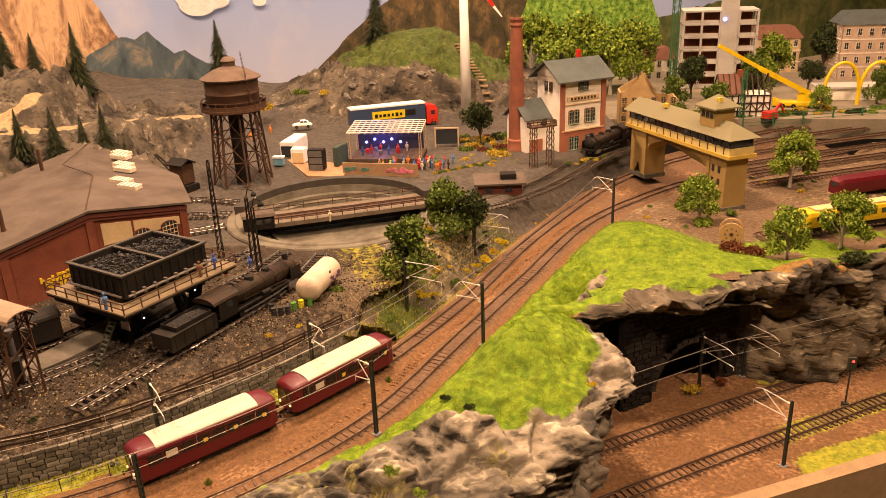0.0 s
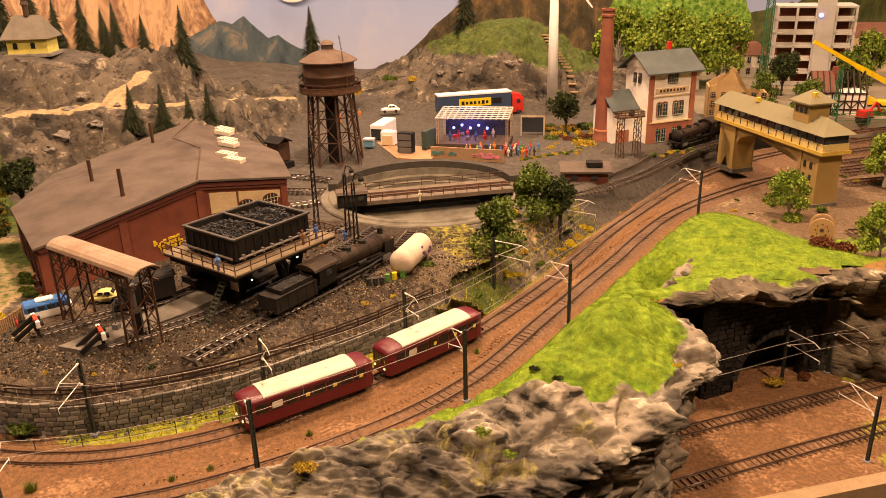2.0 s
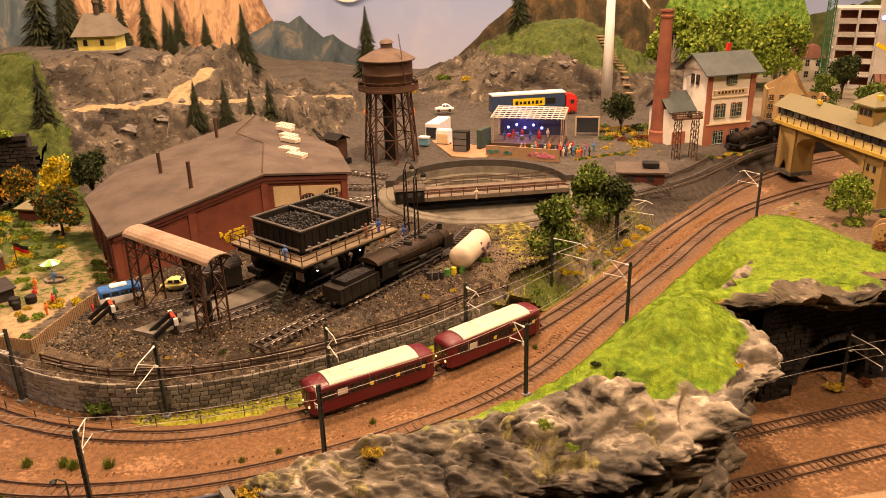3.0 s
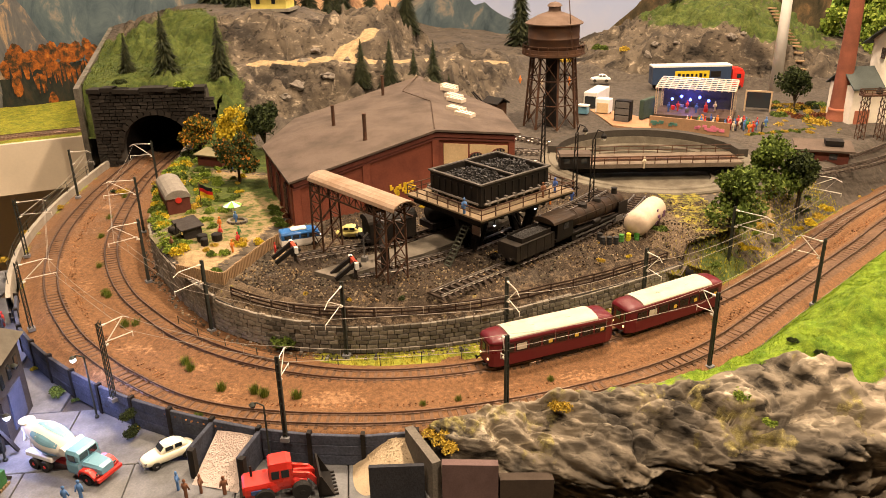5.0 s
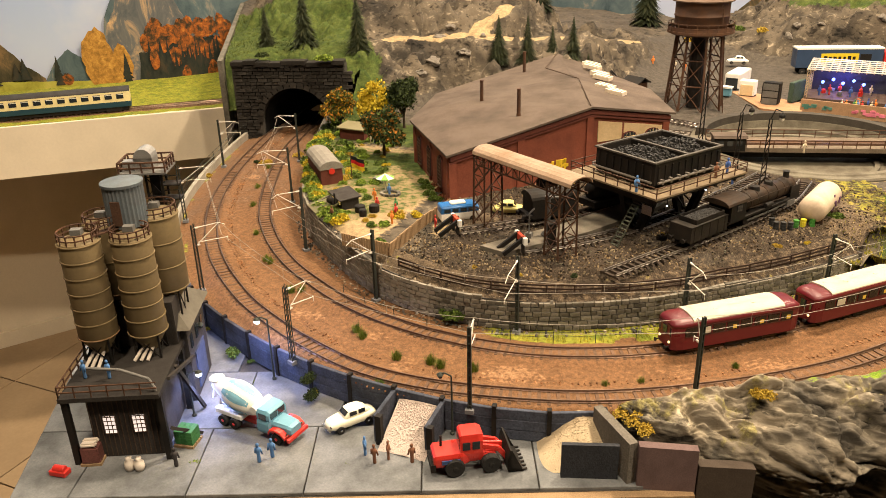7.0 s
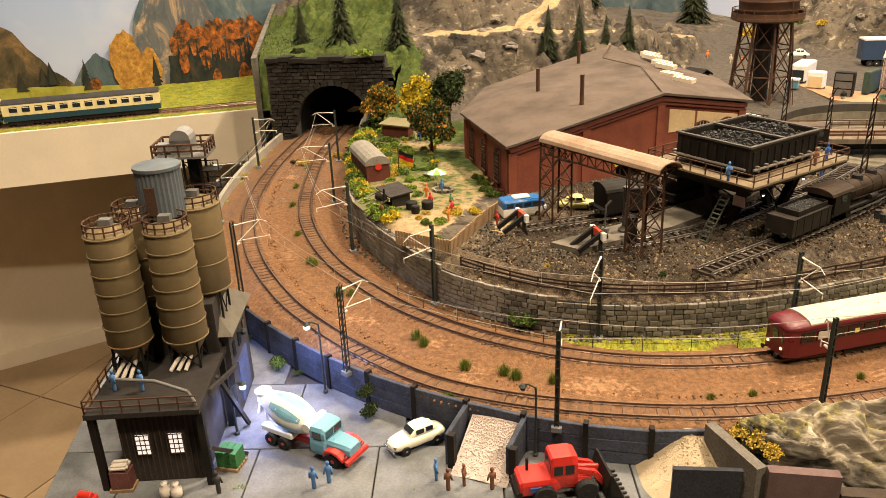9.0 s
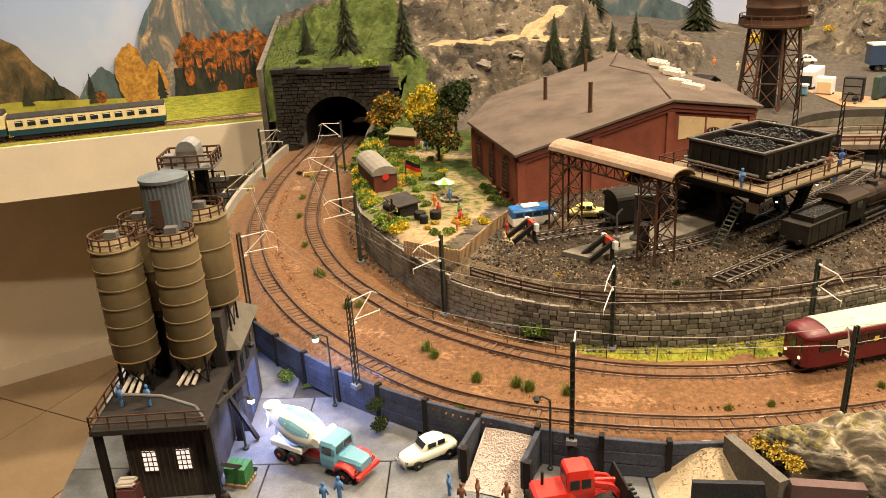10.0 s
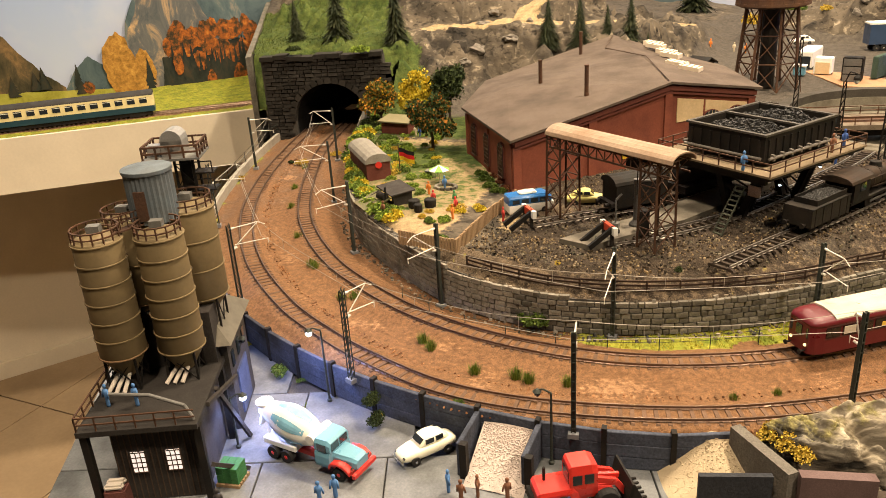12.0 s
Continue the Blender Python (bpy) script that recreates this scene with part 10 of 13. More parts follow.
for x, y, z, k in ((-0.352, 0.765, 0.113, 8), (-0.274, 0.846, 0.113, 7), (-0.263, 0.868, 0.113, 1), (-0.29, 1.0, 0.05, 2), (-0.262, 1.02, 0.05, 1), (-0.163, 0.905, 0.05, 8), (-0.172, 1.20, 0.0545, 3)):
    figurine(x, y, z, k, 30, 0.95, "small painted railwayman figure in the depot", "railwaymen")


# ---- brewery, chimney, wind turbine ----
MAT_OFFWHITE = M("off_white_render", (0.80, 0.75, 0.64), 0.85, 0, 0.06, 300, 40, 0.1, dirt=(0.45, 0.38, 0.28), dirt_amount=0.35)
MAT_SALMON = M("salmon_brick", (0.36, 0.13, 0.075), 0.8, 0, 0.2, 700, 40, 0.3, dirt=(0.2, 0.08, 0.05), dirt_amount=0.35)
MAT_SHUTTER = M("green_shutter", (0.30, 0.40, 0.30), 0.6)


def gable_roof(bm, x0, x1, y0, y1, ze, zr, over=0.006, t=0.0025):
    """A pitched roof with its ridge along x."""
    ym = (y0 + y1) / 2
    slope = (zr - ze) / (ym - y0)
    slab(bm, [(x0 - over, y0 - over, ze - slope * over + t), (x1 + over, y0 - over, ze - slope * over + t), (x1 + over, ym, zr + t), (x0 - over, ym, zr + t)], t)
    slab(bm, [(x0 - over, ym, zr + t), (x1 + over, ym, zr + t), (x1 + over, y1 + over, ze - slope * over + t), (x0 - over, y1 + over, ze - slope * over + t)], t)


def build_brewery():
    a, b = Vector((0.254, 1.575)), Vector((0.352, 1.622))
    rz = math.degrees(math.atan2(b.y - a.y, b.x - a.x))
    th = thing("brewery_house", pose(a.x, a.y, 0.048, 0, 0, rz), "tall white and red-brick brewery house with a slate roof", "house")
    W, D, H = (b - a).length, 0.085, 0.160
    bm = B()
    for p, q in (((0, 0), (W, 0)), ((W, 0), (W, D)), ((W, D), (0, D)), ((0, D), (0, 0))):
        wall_quad(bm, p, q, 0, H, 0, H, 0.003)
    for x in (0.0, W - 0.003):
        plate(bm, [(0, H), (D, H), (D / 2, H + 0.030)], Matrix.Translation((x, 0, 0)) @ Matrix.Rotation(radians(90), 4, "Z"), 0.003)
    part("wall", bm, MAT_OFFWHITE, th, "off-white rendered walls")
    bm = B()
    gable_roof(bm, 0, W, 0, D, H, H + 0.028, 0.014)
    roof = part("roof", bm, MAT_SLATE, th, "grey-green slate roof")
    bm = B()
    box(bm, (W * 0.68, D * 0.55, H + 0.038), (0.008, 0.007, 0.016))
    part("chimney", bm, MAT_TRUCKRED, roof, "small red chimney")
    bm = B()
    box(bm, (W * 0.30, D * 0.55, H + 0.036), (0.006, 0.006, 0.012))
    part("chimney", bm, MAT_BLACK, roof)
    bm = B()
    for x in (0.004, W - 0.004):
        box(bm, (x, -0.0014, H / 2), (0.011, 0.003, H))
    pieces("corner_pier", bm, MAT_SALMON, th, "salmon brick corner piers")
    bm = B()
    box(bm, (W / 2, -0.0008, 0.025), (W - 0.019, 0.0024, 0.050))
    part("plinth", bm, MAT_SALMON, th, "salmon brick ground floor")
    bm = B()
    box(bm, (W / 2, -0.0022, 0.052), (W - 0.004, 0.003, 0.0024))
    box(bm, (W / 2, -0.0012, 0.105), (W - 0.02, 0.002, 0.002))
    part("string_course", bm, MAT_CREAM, th)
    bm = B()
    box(bm, (W / 2, -0.001, 0.116), (W * 0.72, 0.002, 0.009))
    sg = part("sign_board", bm, MAT_CREAM, th, "pale sign board with dark bars for lettering")
    for k in range(8):
        bm = B()
        box(bm, (W / 2 - 0.028 + k * 0.008, -0.0024, 0.116), (0.0045, 0.0008, 0.005))
        part("letter_bar", bm, MAT_DARKWOOD, sg)
    for z, xs, ar in ((0.012, (0.24, 0.36, 0.60, 0.72), True), (0.066, (0.24, 0.36, 0.60, 0.72), True), (0.132, (0.45, 0.55), False)):
        for u in xs:
            window(th, (0, 0), (W, 0), W * u, z, 0.0105, 0.027 if ar else 0.018, ar, (2, 3), MAT_SHUTTER, MAT_GLASS, MAT_SALMON if ar else MAT_DARKWOOD, 0.001)
    for u in (0.4, 0.6):
        window(th, (0, D), (0, 0), D * u, 0.130, 0.008, 0.018, False, (2, 3), MAT_DARKWOOD, MAT_GLASS, MAT_DARKWOOD, 0.0)
    # low wing
    wg = thing("boiler_house", pose(0.222, 1.600, 0.048, 0, 0, rz), "low grey wing of the brewery with a slate roof", "house")
    bm = B()
    box(bm, (-0.012, 0.035, 0.040), (0.060, 0.075, 0.080))
    part("wall", bm, MAT_OFFWHITE, wg)
    bm = B()
    gable_roof(bm, -0.042, 0.018, -0.003, 0.073, 0.080, 0.110, 0.006)
    part("roof", bm, MAT_SLATE, wg)
    bm = B()
    box(bm, (-0.018, -0.0035, 0.018), (0.03, 0.002, 0.034))
    part("brick_front", bm, MAT_SALMON, wg)
    # chimney stack
    ch = thing("factory_chimney", pose(0.170, 1.615, 0.045), "tall round red-brick factory chimney", "chimney")
    bm = B()
    lathe(bm, [(0.021, 0), (0.021, 0.018), (0.0185, 0.030), (0.0195, 0.032), (0.0195, 0.035), (0.0178, 0.037)], n=24)
    part("base", bm, MAT_SALMON, ch, "broad brick base", True)
    bm = B()
    lathe(bm, [(0.0176, 0.036), (0.0118, 0.262), (0.0134, 0.264), (0.0134, 0.267), (0.0118, 0.269), (0.0118, 0.273), (0.0136, 0.275), (0.0136, 0.279), (0.009, 0.279), (0.009, 0.26)], n=24)
    part("shaft", bm, M("chimney_brick", (0.25, 0.085, 0.05), 0.85, 0, 0.15, 900, 30, 0.3, 0.0006, (0.08, 0.035, 0.025), 0.55), ch)
    # wind turbine
    wt = thing("wind_turbine", pose(0.076, 1.89, 0.056), "white wind turbine with a red-banded blade", "wind turbine")
    bm = B()
    lathe(bm, [(0.0135, 0), (0.0088, 0.36)], n=20)
    part("tower", bm, MAT_WHITE, wt, "smooth white tower", True)
    bm = B()
    box(bm, (0.0, -0.006, 0.366), (0.016, 0.04, 0.016))
    bmesh.ops.bevel(bm, geom=bm.edges[:], offset=0.004, segments=2, affect="EDGES")
    nac = part("nacelle", bm, MAT_WHITE, wt)
    for ang in (-36, 84, 204):
        bm = B()
        m = Matrix.Translation((0, -0.028, 0.368)) @ Matrix.Rotation(radians(180 + ang), 4, "Y")
        plate(bm, [(-0.004, 0.004), (0.006, 0.02), (0.0045, 0.11), (0.001, 0.145), (-0.002, 0.145), (-0.003, 0.02)], m, 0.0018)
        bl = part("blade", bm, MAT_WHITE, wt)
        bm = B()
        plate(bm, [(-0.0032, 0.095), (0.0052, 0.095), (0.0046, 0.115), (-0.003, 0.115)], m @ Matrix.Translation((0, -0.0003, 0)), 0.0024)
        part("red_band", bm, MAT_TRUCKRED, bl)


build_brewery()


def build_water_crane_tower():
    """The small lattice frame with a platform by the station throat."""
    th = thing("lattice_stand", pose(0.205, 1.483, 0.045, 0, 0, 20), "dark lattice stand carrying a small lamp platform", "lattice stand")
    for x in (-0.018, 0.018):
        bm = B()
        for i in (-1, 1):
            for j in (-1, 1):
                beam(bm, (x + i * 0.006, j * 0.006, 0), (x + i * 0.0045, j * 0.0045, 0.088), 0.0012, 0.0012)
        for k in range(7):
            for j in (-1, 1):
                beam(bm, (x - 0.006, j * 0.006, k * 0.0125), (x + 0.006, j * 0.006, (k + 1) * 0.0125), 0.0008, 0.0008)
                beam(bm, (x + j * 0.006, -0.006, k * 0.0125), (x + j * 0.006, 0.006, (k + 1) * 0.0125), 0.0008, 0.0008)
        part("lattice_leg", bm, MAT_RUST, th)
    bm = B()
    box(bm, (0, 0, 0.089), (0.056, 0.018, 0.003))
    dk = part("deck", bm, MAT_RUST, th)
    bm = B()
    railing(bm, [(-0.027, -0.008, 0.09), (0.027, -0.008, 0.09), (0.027, 0.008, 0.09), (-0.027, 0.008, 0.09)], 0.009, 4, 0.0005)
    pieces("handrail_bar", bm, MAT_RUST, dk)
    bm = B()
    lathe(bm, [(0.005, 0), (0.006, 0.004), (0.002, 0.012)], (0.004, 0, 0.0905), 10)
    part("lamp_housing", bm, MAT_BLACK, th)


build_water_crane_tower()


# ---- signal box bridge ----
def build_gate():
    a, b = Vector((0.424, 1.560)), Vector((0.506, 1.322))
    rz = math.degrees(math.atan2(b.y - a.y, b.x - a.x))
    th = thing("signal_box_bridge", pose(a.x, a.y, 0.012, 0, 0, rz), "yellow-brick signal box bridging the tracks under an olive roof", "signal box")
    L = (b - a).length
    W = 0.046
    def pier(x, w, name, opening=False):
        bm = B()
        if opening:
            n = 10
            out = [(x - w / 2, 0), (x - w * 0.28, 0), (x - w * 0.28, 0.05)] + [(x - w * 0.28 * math.cos(math.pi * i / n), 0.05 + w * 0.28 * math.sin(math.pi * i / n)) for i in range(1, n)] + [(x + w * 0.28, 0.05), (x + w * 0.28, 0), (x + w / 2, 0), (x + w / 2, 0.095), (x - w / 2, 0.095)]
            plate(bm, out, Matrix.Translation((0, -W / 2, 0)), W)
            bmesh.ops.triangulate(bm, faces=bm.faces)
        else:
            box(bm, (x, 0, 0.0475), (w, W * 0.9, 0.095))
        p = part(name, bm, MAT_YELLOW, th)
        bm = B()
        box(bm, (x, 0, 0.004), (w + 0.006, W * 0.9 + 0.006, 0.008))
        part("plinth", bm, MAT_STONE, p)
        for s in (-1, 1):
            for e in (-1, 1):
                bm = B()
                box(bm, (x + e * (w / 2 - 0.003), s * (W * 0.45 + 0.0008), 0.05), (0.006, 0.002, 0.088))
                pieces("corner_pier", bm, MAT_YELLOW, p)
        return p
    pier(0.012, 0.052, "pier", True)
    tower = pier(L, 0.050, "tower")
    for z in (0.05, 0.072):
        for s in (-0.010, 0.006):
            bm = B()
            box(bm, (L + s, -W * 0.45 - 0.0006, z), (0.006, 0.0012, 0.011))
            part("window", bm, MAT_GLASS, tower)
    bm = B()
    n = 12
    x0, x1 = 0.04, L - 0.026
    xm, rr = (x0 + x1) / 2, (x1 - x0) / 2
    out = [(x0, 0.060)] + [(xm - rr * math.cos(math.pi * i / n), 0.060 + 0.030 * math.sin(math.pi * i / n)) for i in range(1, n)] + [(x1, 0.060), (x1, 0.0955), (x0, 0.0955)]
    plate(bm, out, Matrix.Translation((0, -W * 0.42, 0)), W * 0.84)
    bmesh.ops.triangulate(bm, faces=bm.faces)
    part("bridge_arch", bm, MAT_YELLOW, th)
    bm = B()
    box(bm, (L / 2 + 0.004, 0, 0.0985), (L + 0.066, W + 0.012, 0.006))
    fl = part("gallery_floor", bm, M("yellow_panel", (0.52, 0.34, 0.07), 0.7, 0, 0.15), th, "ochre gallery base")
    bm = B()
    box(bm, (L / 2 + 0.004, 0, 0.1075), (L + 0.060, W + 0.004, 0.012))
    part("gallery_parapet", bm, M("cream_panel", (0.60, 0.46, 0.18), 0.7, 0, 0.15), th, "cream panelled parapet")
    bm = B()
    box(bm, (L / 2 + 0.004, 0, 0.121), (L + 0.056, W, 0.016))
    gal = part("gallery_glazing", bm, MAT_GLASS, th, "continuous dark gallery windows")
    for s in (-1, 1):
        for k in range(15):
            bm = B()
            box(bm, (-0.022 + (L + 0.052) * k / 14, s * (W / 2 + 0.0006), 0.121), (0.0018, 0.0016, 0.016))
            part("mullion", bm, MAT_DARKWOOD, gal)
        for k in range(14):
            bm = B()
            box(bm, (-0.022 + (L + 0.052) * (k + 0.5) / 14, s * (W / 2 + 0.0026), 0.1075), (0.0012, 0.001, 0.012))
            part("parapet_batten", bm, MAT_DARKWOOD, gal)
    bm = B()
    x0, x1, y, ze, zr = -0.032, L + 0.040, W / 2 + 0.010, 0.129, 0.152
    lo = [bm.verts.new(p) for p in ((x0, -y, ze), (x1, -y, ze), (x1, y, ze), (x0, y, ze))]
    r0, r1 = bm.verts.new((x0 + 0.004, 0, zr)), bm.verts.new((x1 - 0.034, 0, zr))
    bm.faces.new((lo[0], lo[1], r1, r0))
    bm.faces.new((lo[1], lo[2], r1))
    bm.faces.new((lo[2], lo[3], r0, r1))
    bm.faces.new((lo[3], lo[0], r0))
    bm.faces.new(lo[::-1])
    rf = part("roof", bm, MAT_OLIVEROOF, th, "olive hipped roof")
    bm = B()
    box(bm, (L * 0.85, 0, 0.156), (0.040, 0.040, 0.034))
    lan = part("lantern", bm, MAT_YELLOW, th, "square ochre lantern storey")
    for s in (-1, 1):
        for k in range(3):
            bm = B()
            box(bm, (L * 0.85 - 0.011 + k * 0.011, s * 0.0203, 0.160), (0.007, 0.001, 0.010))
            part("window", bm, MAT_GLASS, lan)
    bm = B()
    lathe(bm, [(0.039, 0.171), (0.039, 0.1735), (0.004, 0.192), (0.0005, 0.193)], (0, 0, 0), 4, Matrix.Translation((L * 0.85, 0, 0)) @ Matrix.Rotation(radians(45), 4, "Z"))
    part("lantern_roof", bm, MAT_OLIVEROOF, lan, "olive pyramid roof")
    for u in (0.30, 0.9):
        bm = B()
        box(bm, (L * u, -0.008, 0.152 if u < 0.5 else 0.186), (0.009, 0.006, 0.008))
        part("roof_hatch", bm, M("hatch_yellow", (0.6, 0.42, 0.05), 0.7) if u < 0.5 else bpy.data.materials["hatch_yellow"], rf)


build_gate()
# ---- trees, bushes, tufts ----
def foliage(name, colours, rough=0.8):
    m, nt, bs = nodes_of(name)
    g = nt.nodes.new("ShaderNodeNewGeometry")
    k = len(colours)
    col = ramp_node(nt, g.outputs["Random Per Island"], [(i / (k - 1), c) for i, c in enumerate(colours)]).outputs[0]
    fine = noise_node(nt, 400.0, 3.0)
    sh = ramp_node(nt, fine.outputs[0], [(0.3, (0.6,) * 3), (0.7, (1.15,) * 3)]).outputs[0]
    nt.links.new(mix_node(nt, 1.0, col, sh, "MULTIPLY"), bs.inputs["Base Color"])
    bs.inputs["Roughness"].default_value = rough
    bs.inputs["Specular IOR Level"].default_value = 0.2
    return m


MAT_FIR = foliage("fir_needles", [(0.014, 0.018, 0.008), (0.026, 0.034, 0.014), (0.050, 0.054, 0.022)])
MAT_LEAF = foliage("leaf_green", [(0.04, 0.065, 0.012), (0.09, 0.14, 0.022), (0.18, 0.24, 0.045)])
MAT_LIGHTLEAF = foliage("leaf_light_green", [(0.07, 0.12, 0.015), (0.18, 0.27, 0.03), (0.34, 0.42, 0.07)])
MAT_DARKLEAF = foliage("leaf_dark_green", [(0.014, 0.022, 0.008), (0.03, 0.045, 0.014), (0.06, 0.08, 0.02)])
MAT_AUTUMNLEAF = foliage("leaf_autumn", [(0.04, 0.06, 0.012), (0.06, 0.085, 0.015), (0.11, 0.11, 0.02), (0.45, 0.16, 0.02), (0.6, 0.40, 0.02)])
MAT_FRUITLEAF = foliage("leaf_with_fruit", [(0.018, 0.035, 0.01), (0.03, 0.055, 0.014), (0.06, 0.09, 0.02), (0.45, 0.16, 0.02)])
MAT_YELLOWLEAF = foliage("leaf_yellow", [(0.30, 0.22, 0.01), (0.55, 0.40, 0.02), (0.70, 0.55, 0.05)])
MAT_OCHRELEAF = foliage("leaf_ochre", [(0.28, 0.18, 0.02), (0.48, 0.32, 0.03), (0.6, 0.45, 0.08)])
MAT_REDLEAF = foliage("leaf_russet", [(0.07, 0.02, 0.012), (0.16, 0.05, 0.02), (0.26, 0.10, 0.04)])
MAT_TUFT = foliage("tuft_green", [(0.05, 0.09, 0.01), (0.13, 0.19, 0.02), (0.25, 0.27, 0.05)])
MAT_BARK = M("bark", (0.07, 0.05, 0.035), 0.9, 0, 0.4)
MAT_BIRCH = M("birch_bark", (0.42, 0.37, 0.3), 0.9, 0, 0.4)


def leaf(bm, p, s, rng):
    """One small folded leaf clump."""
    q = Euler((rng.uniform(0, 6.28), rng.uniform(0, 6.28), rng.uniform(0, 6.28))).to_matrix()
    v = [bm.verts.new(p + q @ Vector(c) * s) for c in ((-0.5, -0.4, 0), (0.5, -0.4, 0.1), (0.6, 0.35, 0.28), (-0.1, 0.6, 0.1), (-0.55, 0.3, 0.22))]
    bm.faces.new(v)


def conifer_meshes(seed, h=1.0):
    rng = random.Random(seed)
    bm = B()
    lathe(bm, [(0.022, 0), (0.018, 0.2), (0.004, 0.97)], n=6)
    trunk = finish(bm, "trunk", MAT_BARK)
    bm = B()
    tiers = 30
    for t in range(tiers):
        u = t / (tiers - 1)
        z = 0.07 + 0.91 * u
        r = (0.245 * (1 - u) ** 0.9 + 0.012) * rng.uniform(0.86, 1.14)
        n = int(44 * (1 - u) + 9)
        a0 = rng.uniform(0, 6.28)
        for i in range(n):
            a = a0 + 2 * math.pi * i / n + rng.uniform(-0.2, 0.2)
            rr = r * rng.choice((0.6, 0.8, 0.95, 1.05, 1.18)) * rng.uniform(0.9, 1.1)
            d = Vector((math.cos(a), math.sin(a), 0))
            s = Vector((-math.sin(a), math.cos(a), 0))
            w = 0.011 + 0.010 * (1 - u)
            drop = rr * rng.uniform(0.15, 0.5)
            p0 = d * (rr * 0.12) + Vector((0, 0, z + 0.03))
            p1 = d * rr * 0.62 + s * w + Vector((0, 0, z - drop * 0.35))
            p2 = d * rr + Vector((0, 0, z - drop))
            p3 = d * rr * 0.62 - s * w + Vector((0, 0, z - drop * 0.35))
            v = [bm.verts.new(p) for p in (p0, p1, p2, p3)]
            bm.faces.new((v[0], v[1], v[2]))
            bm.faces.new((v[2], v[3], v[0]))
    crown = finish(bm, "crown", MAT_FIR)
    return trunk, crown


CONIFERS = [conifer_meshes(s) for s in (1, 2, 3)]


def fir(x, y, z, h, k=0, label="dark green model fir tree on the hillside"):
    th = thing("fir_tree", pose(x, y, z - 0.002, 0, 0, 77 * k) @ Matrix.Scale(h, 4), label, "fir tree", "fir trees")
    for name, me in zip(("trunk", "crown"), CONIFERS[k % 3]):
        ob = new(name, me)
        ob.parent = th
    return th


def broadleaf_meshes(seed, leafmat, barkmat, leaves=3000, spread=0.42, low=0.30, ls=0.05):
    rng = random.Random(seed)
    bm = B()
    lathe(bm, [(0.035, 0), (0.026, 0.1), (0.02, low)], n=8)
    clumps = []
    for i in range(15):
        a = 2 * math.pi * i / 15 * 2.4 + rng.uniform(-0.4, 0.4)
        r = spread * rng.uniform(0.25, 0.85)
        c = Vector((r * math.cos(a), r * math.sin(a), rng.uniform(low + 0.06, 0.88)))
        if c.z > 0.75:
            c.x *= 0.55
            c.y *= 0.55
        clumps.append((c, rng.uniform(0.12, 0.20)))
        rod(bm, (0, 0, low * rng.uniform(0.7, 1.1)), c, 0.012, 0.004, 5)
    trunk = finish(bm, "trunk", barkmat)
    bm = B()
    for c, r in clumps:
        for _ in range(leaves // 15):
            d = Vector((rng.gauss(0, 1), rng.gauss(0, 1), rng.gauss(0, 0.8)))
            d.normalize()
            leaf(bm, c + d * r * rng.uniform(0.45, 1.05), ls * rng.uniform(0.6, 1.2), rng)
    return trunk, finish(bm, "crown", leafmat)


BROAD = {"green": broadleaf_meshes(5, MAT_LEAF, MAT_BARK, 4200, 0.42, 0.30, 0.038), "light": broadleaf_meshes(6, MAT_LIGHTLEAF, MAT_BIRCH, 3400, 0.40, 0.26, 0.036), "dark": broadleaf_meshes(7, MAT_DARKLEAF, MAT_BARK, 4600, 0.42, 0.30, 0.038), "autumn": broadleaf_meshes(8, MAT_AUTUMNLEAF, MAT_BARK, 4000, 0.42, 0.30, 0.036), "fruit": broadleaf_meshes(9, MAT_FRUITLEAF, MAT_BARK, 4200, 0.42, 0.34, 0.036), "yellow": broadleaf_meshes(10, MAT_YELLOWLEAF, MAT_BARK, 3600, 0.42, 0.30, 0.036)}


def tree(kind, x, y, z, h, rz=0, label=""):
    th = thing("broadleaf_tree", pose(x, y, z - 0.002, 0, 0, rz) @ Matrix.Scale(h, 4), label, "tree", "broadleaf trees")
    for name, me in zip(("trunk", "crown"), BROAD[kind]):
        ob = new(name, me)
        ob.parent = th
    return th


def bush_mesh(seed, mat, n=850, ls=0.12, flat=0.75):
    rng = random.Random(seed)
    bm = B()
    lobes = [(Vector((rng.uniform(-0.5, 0.5), rng.uniform(-0.4, 0.4), 0.1)), rng.uniform(0.35, 0.6)) for _ in range(5)]
    for c, r in lobes:
        for _ in range(n // 5):
            d = Vector((rng.gauss(0, 1), rng.gauss(0, 1), abs(rng.gauss(0, 0.9))))
            d.normalize()
            p = c + Vector((d.x * r, d.y * r, d.z * r * flat * 1.4)) * rng.uniform(0.5, 1.05)
            leaf(bm, p, ls * rng.uniform(0.6, 1.2), rng)
    return finish(bm, "bush", mat)


BUSH = {"green": bush_mesh(1, MAT_LEAF), "light": bush_mesh(2, MAT_LIGHTLEAF), "dark": bush_mesh(3, MAT_DARKLEAF), "yellow": bush_mesh(4, MAT_YELLOWLEAF), "ochre": bush_mesh(5, MAT_OCHRELEAF), "russet": bush_mesh(6, MAT_REDLEAF)}


def bush(kind, x, y, z, s, rz=0, label=""):
    ob = new("bush", BUSH[kind])
    ob.matrix_world = pose(x, y, z, 0, 0, rz) @ Matrix.Diagonal((s, s, s * 0.9, 1))
    return tagged(ob, label or {"green": "small green bush of loose foam leaves", "light": "light green leafy bush", "dark": "dark green leafy bush", "yellow": "bright yellow flowering bush", "ochre": "clump of ochre dried foliage", "russet": "patch of russet brown brushwood"}[kind], "bush", "bushes")


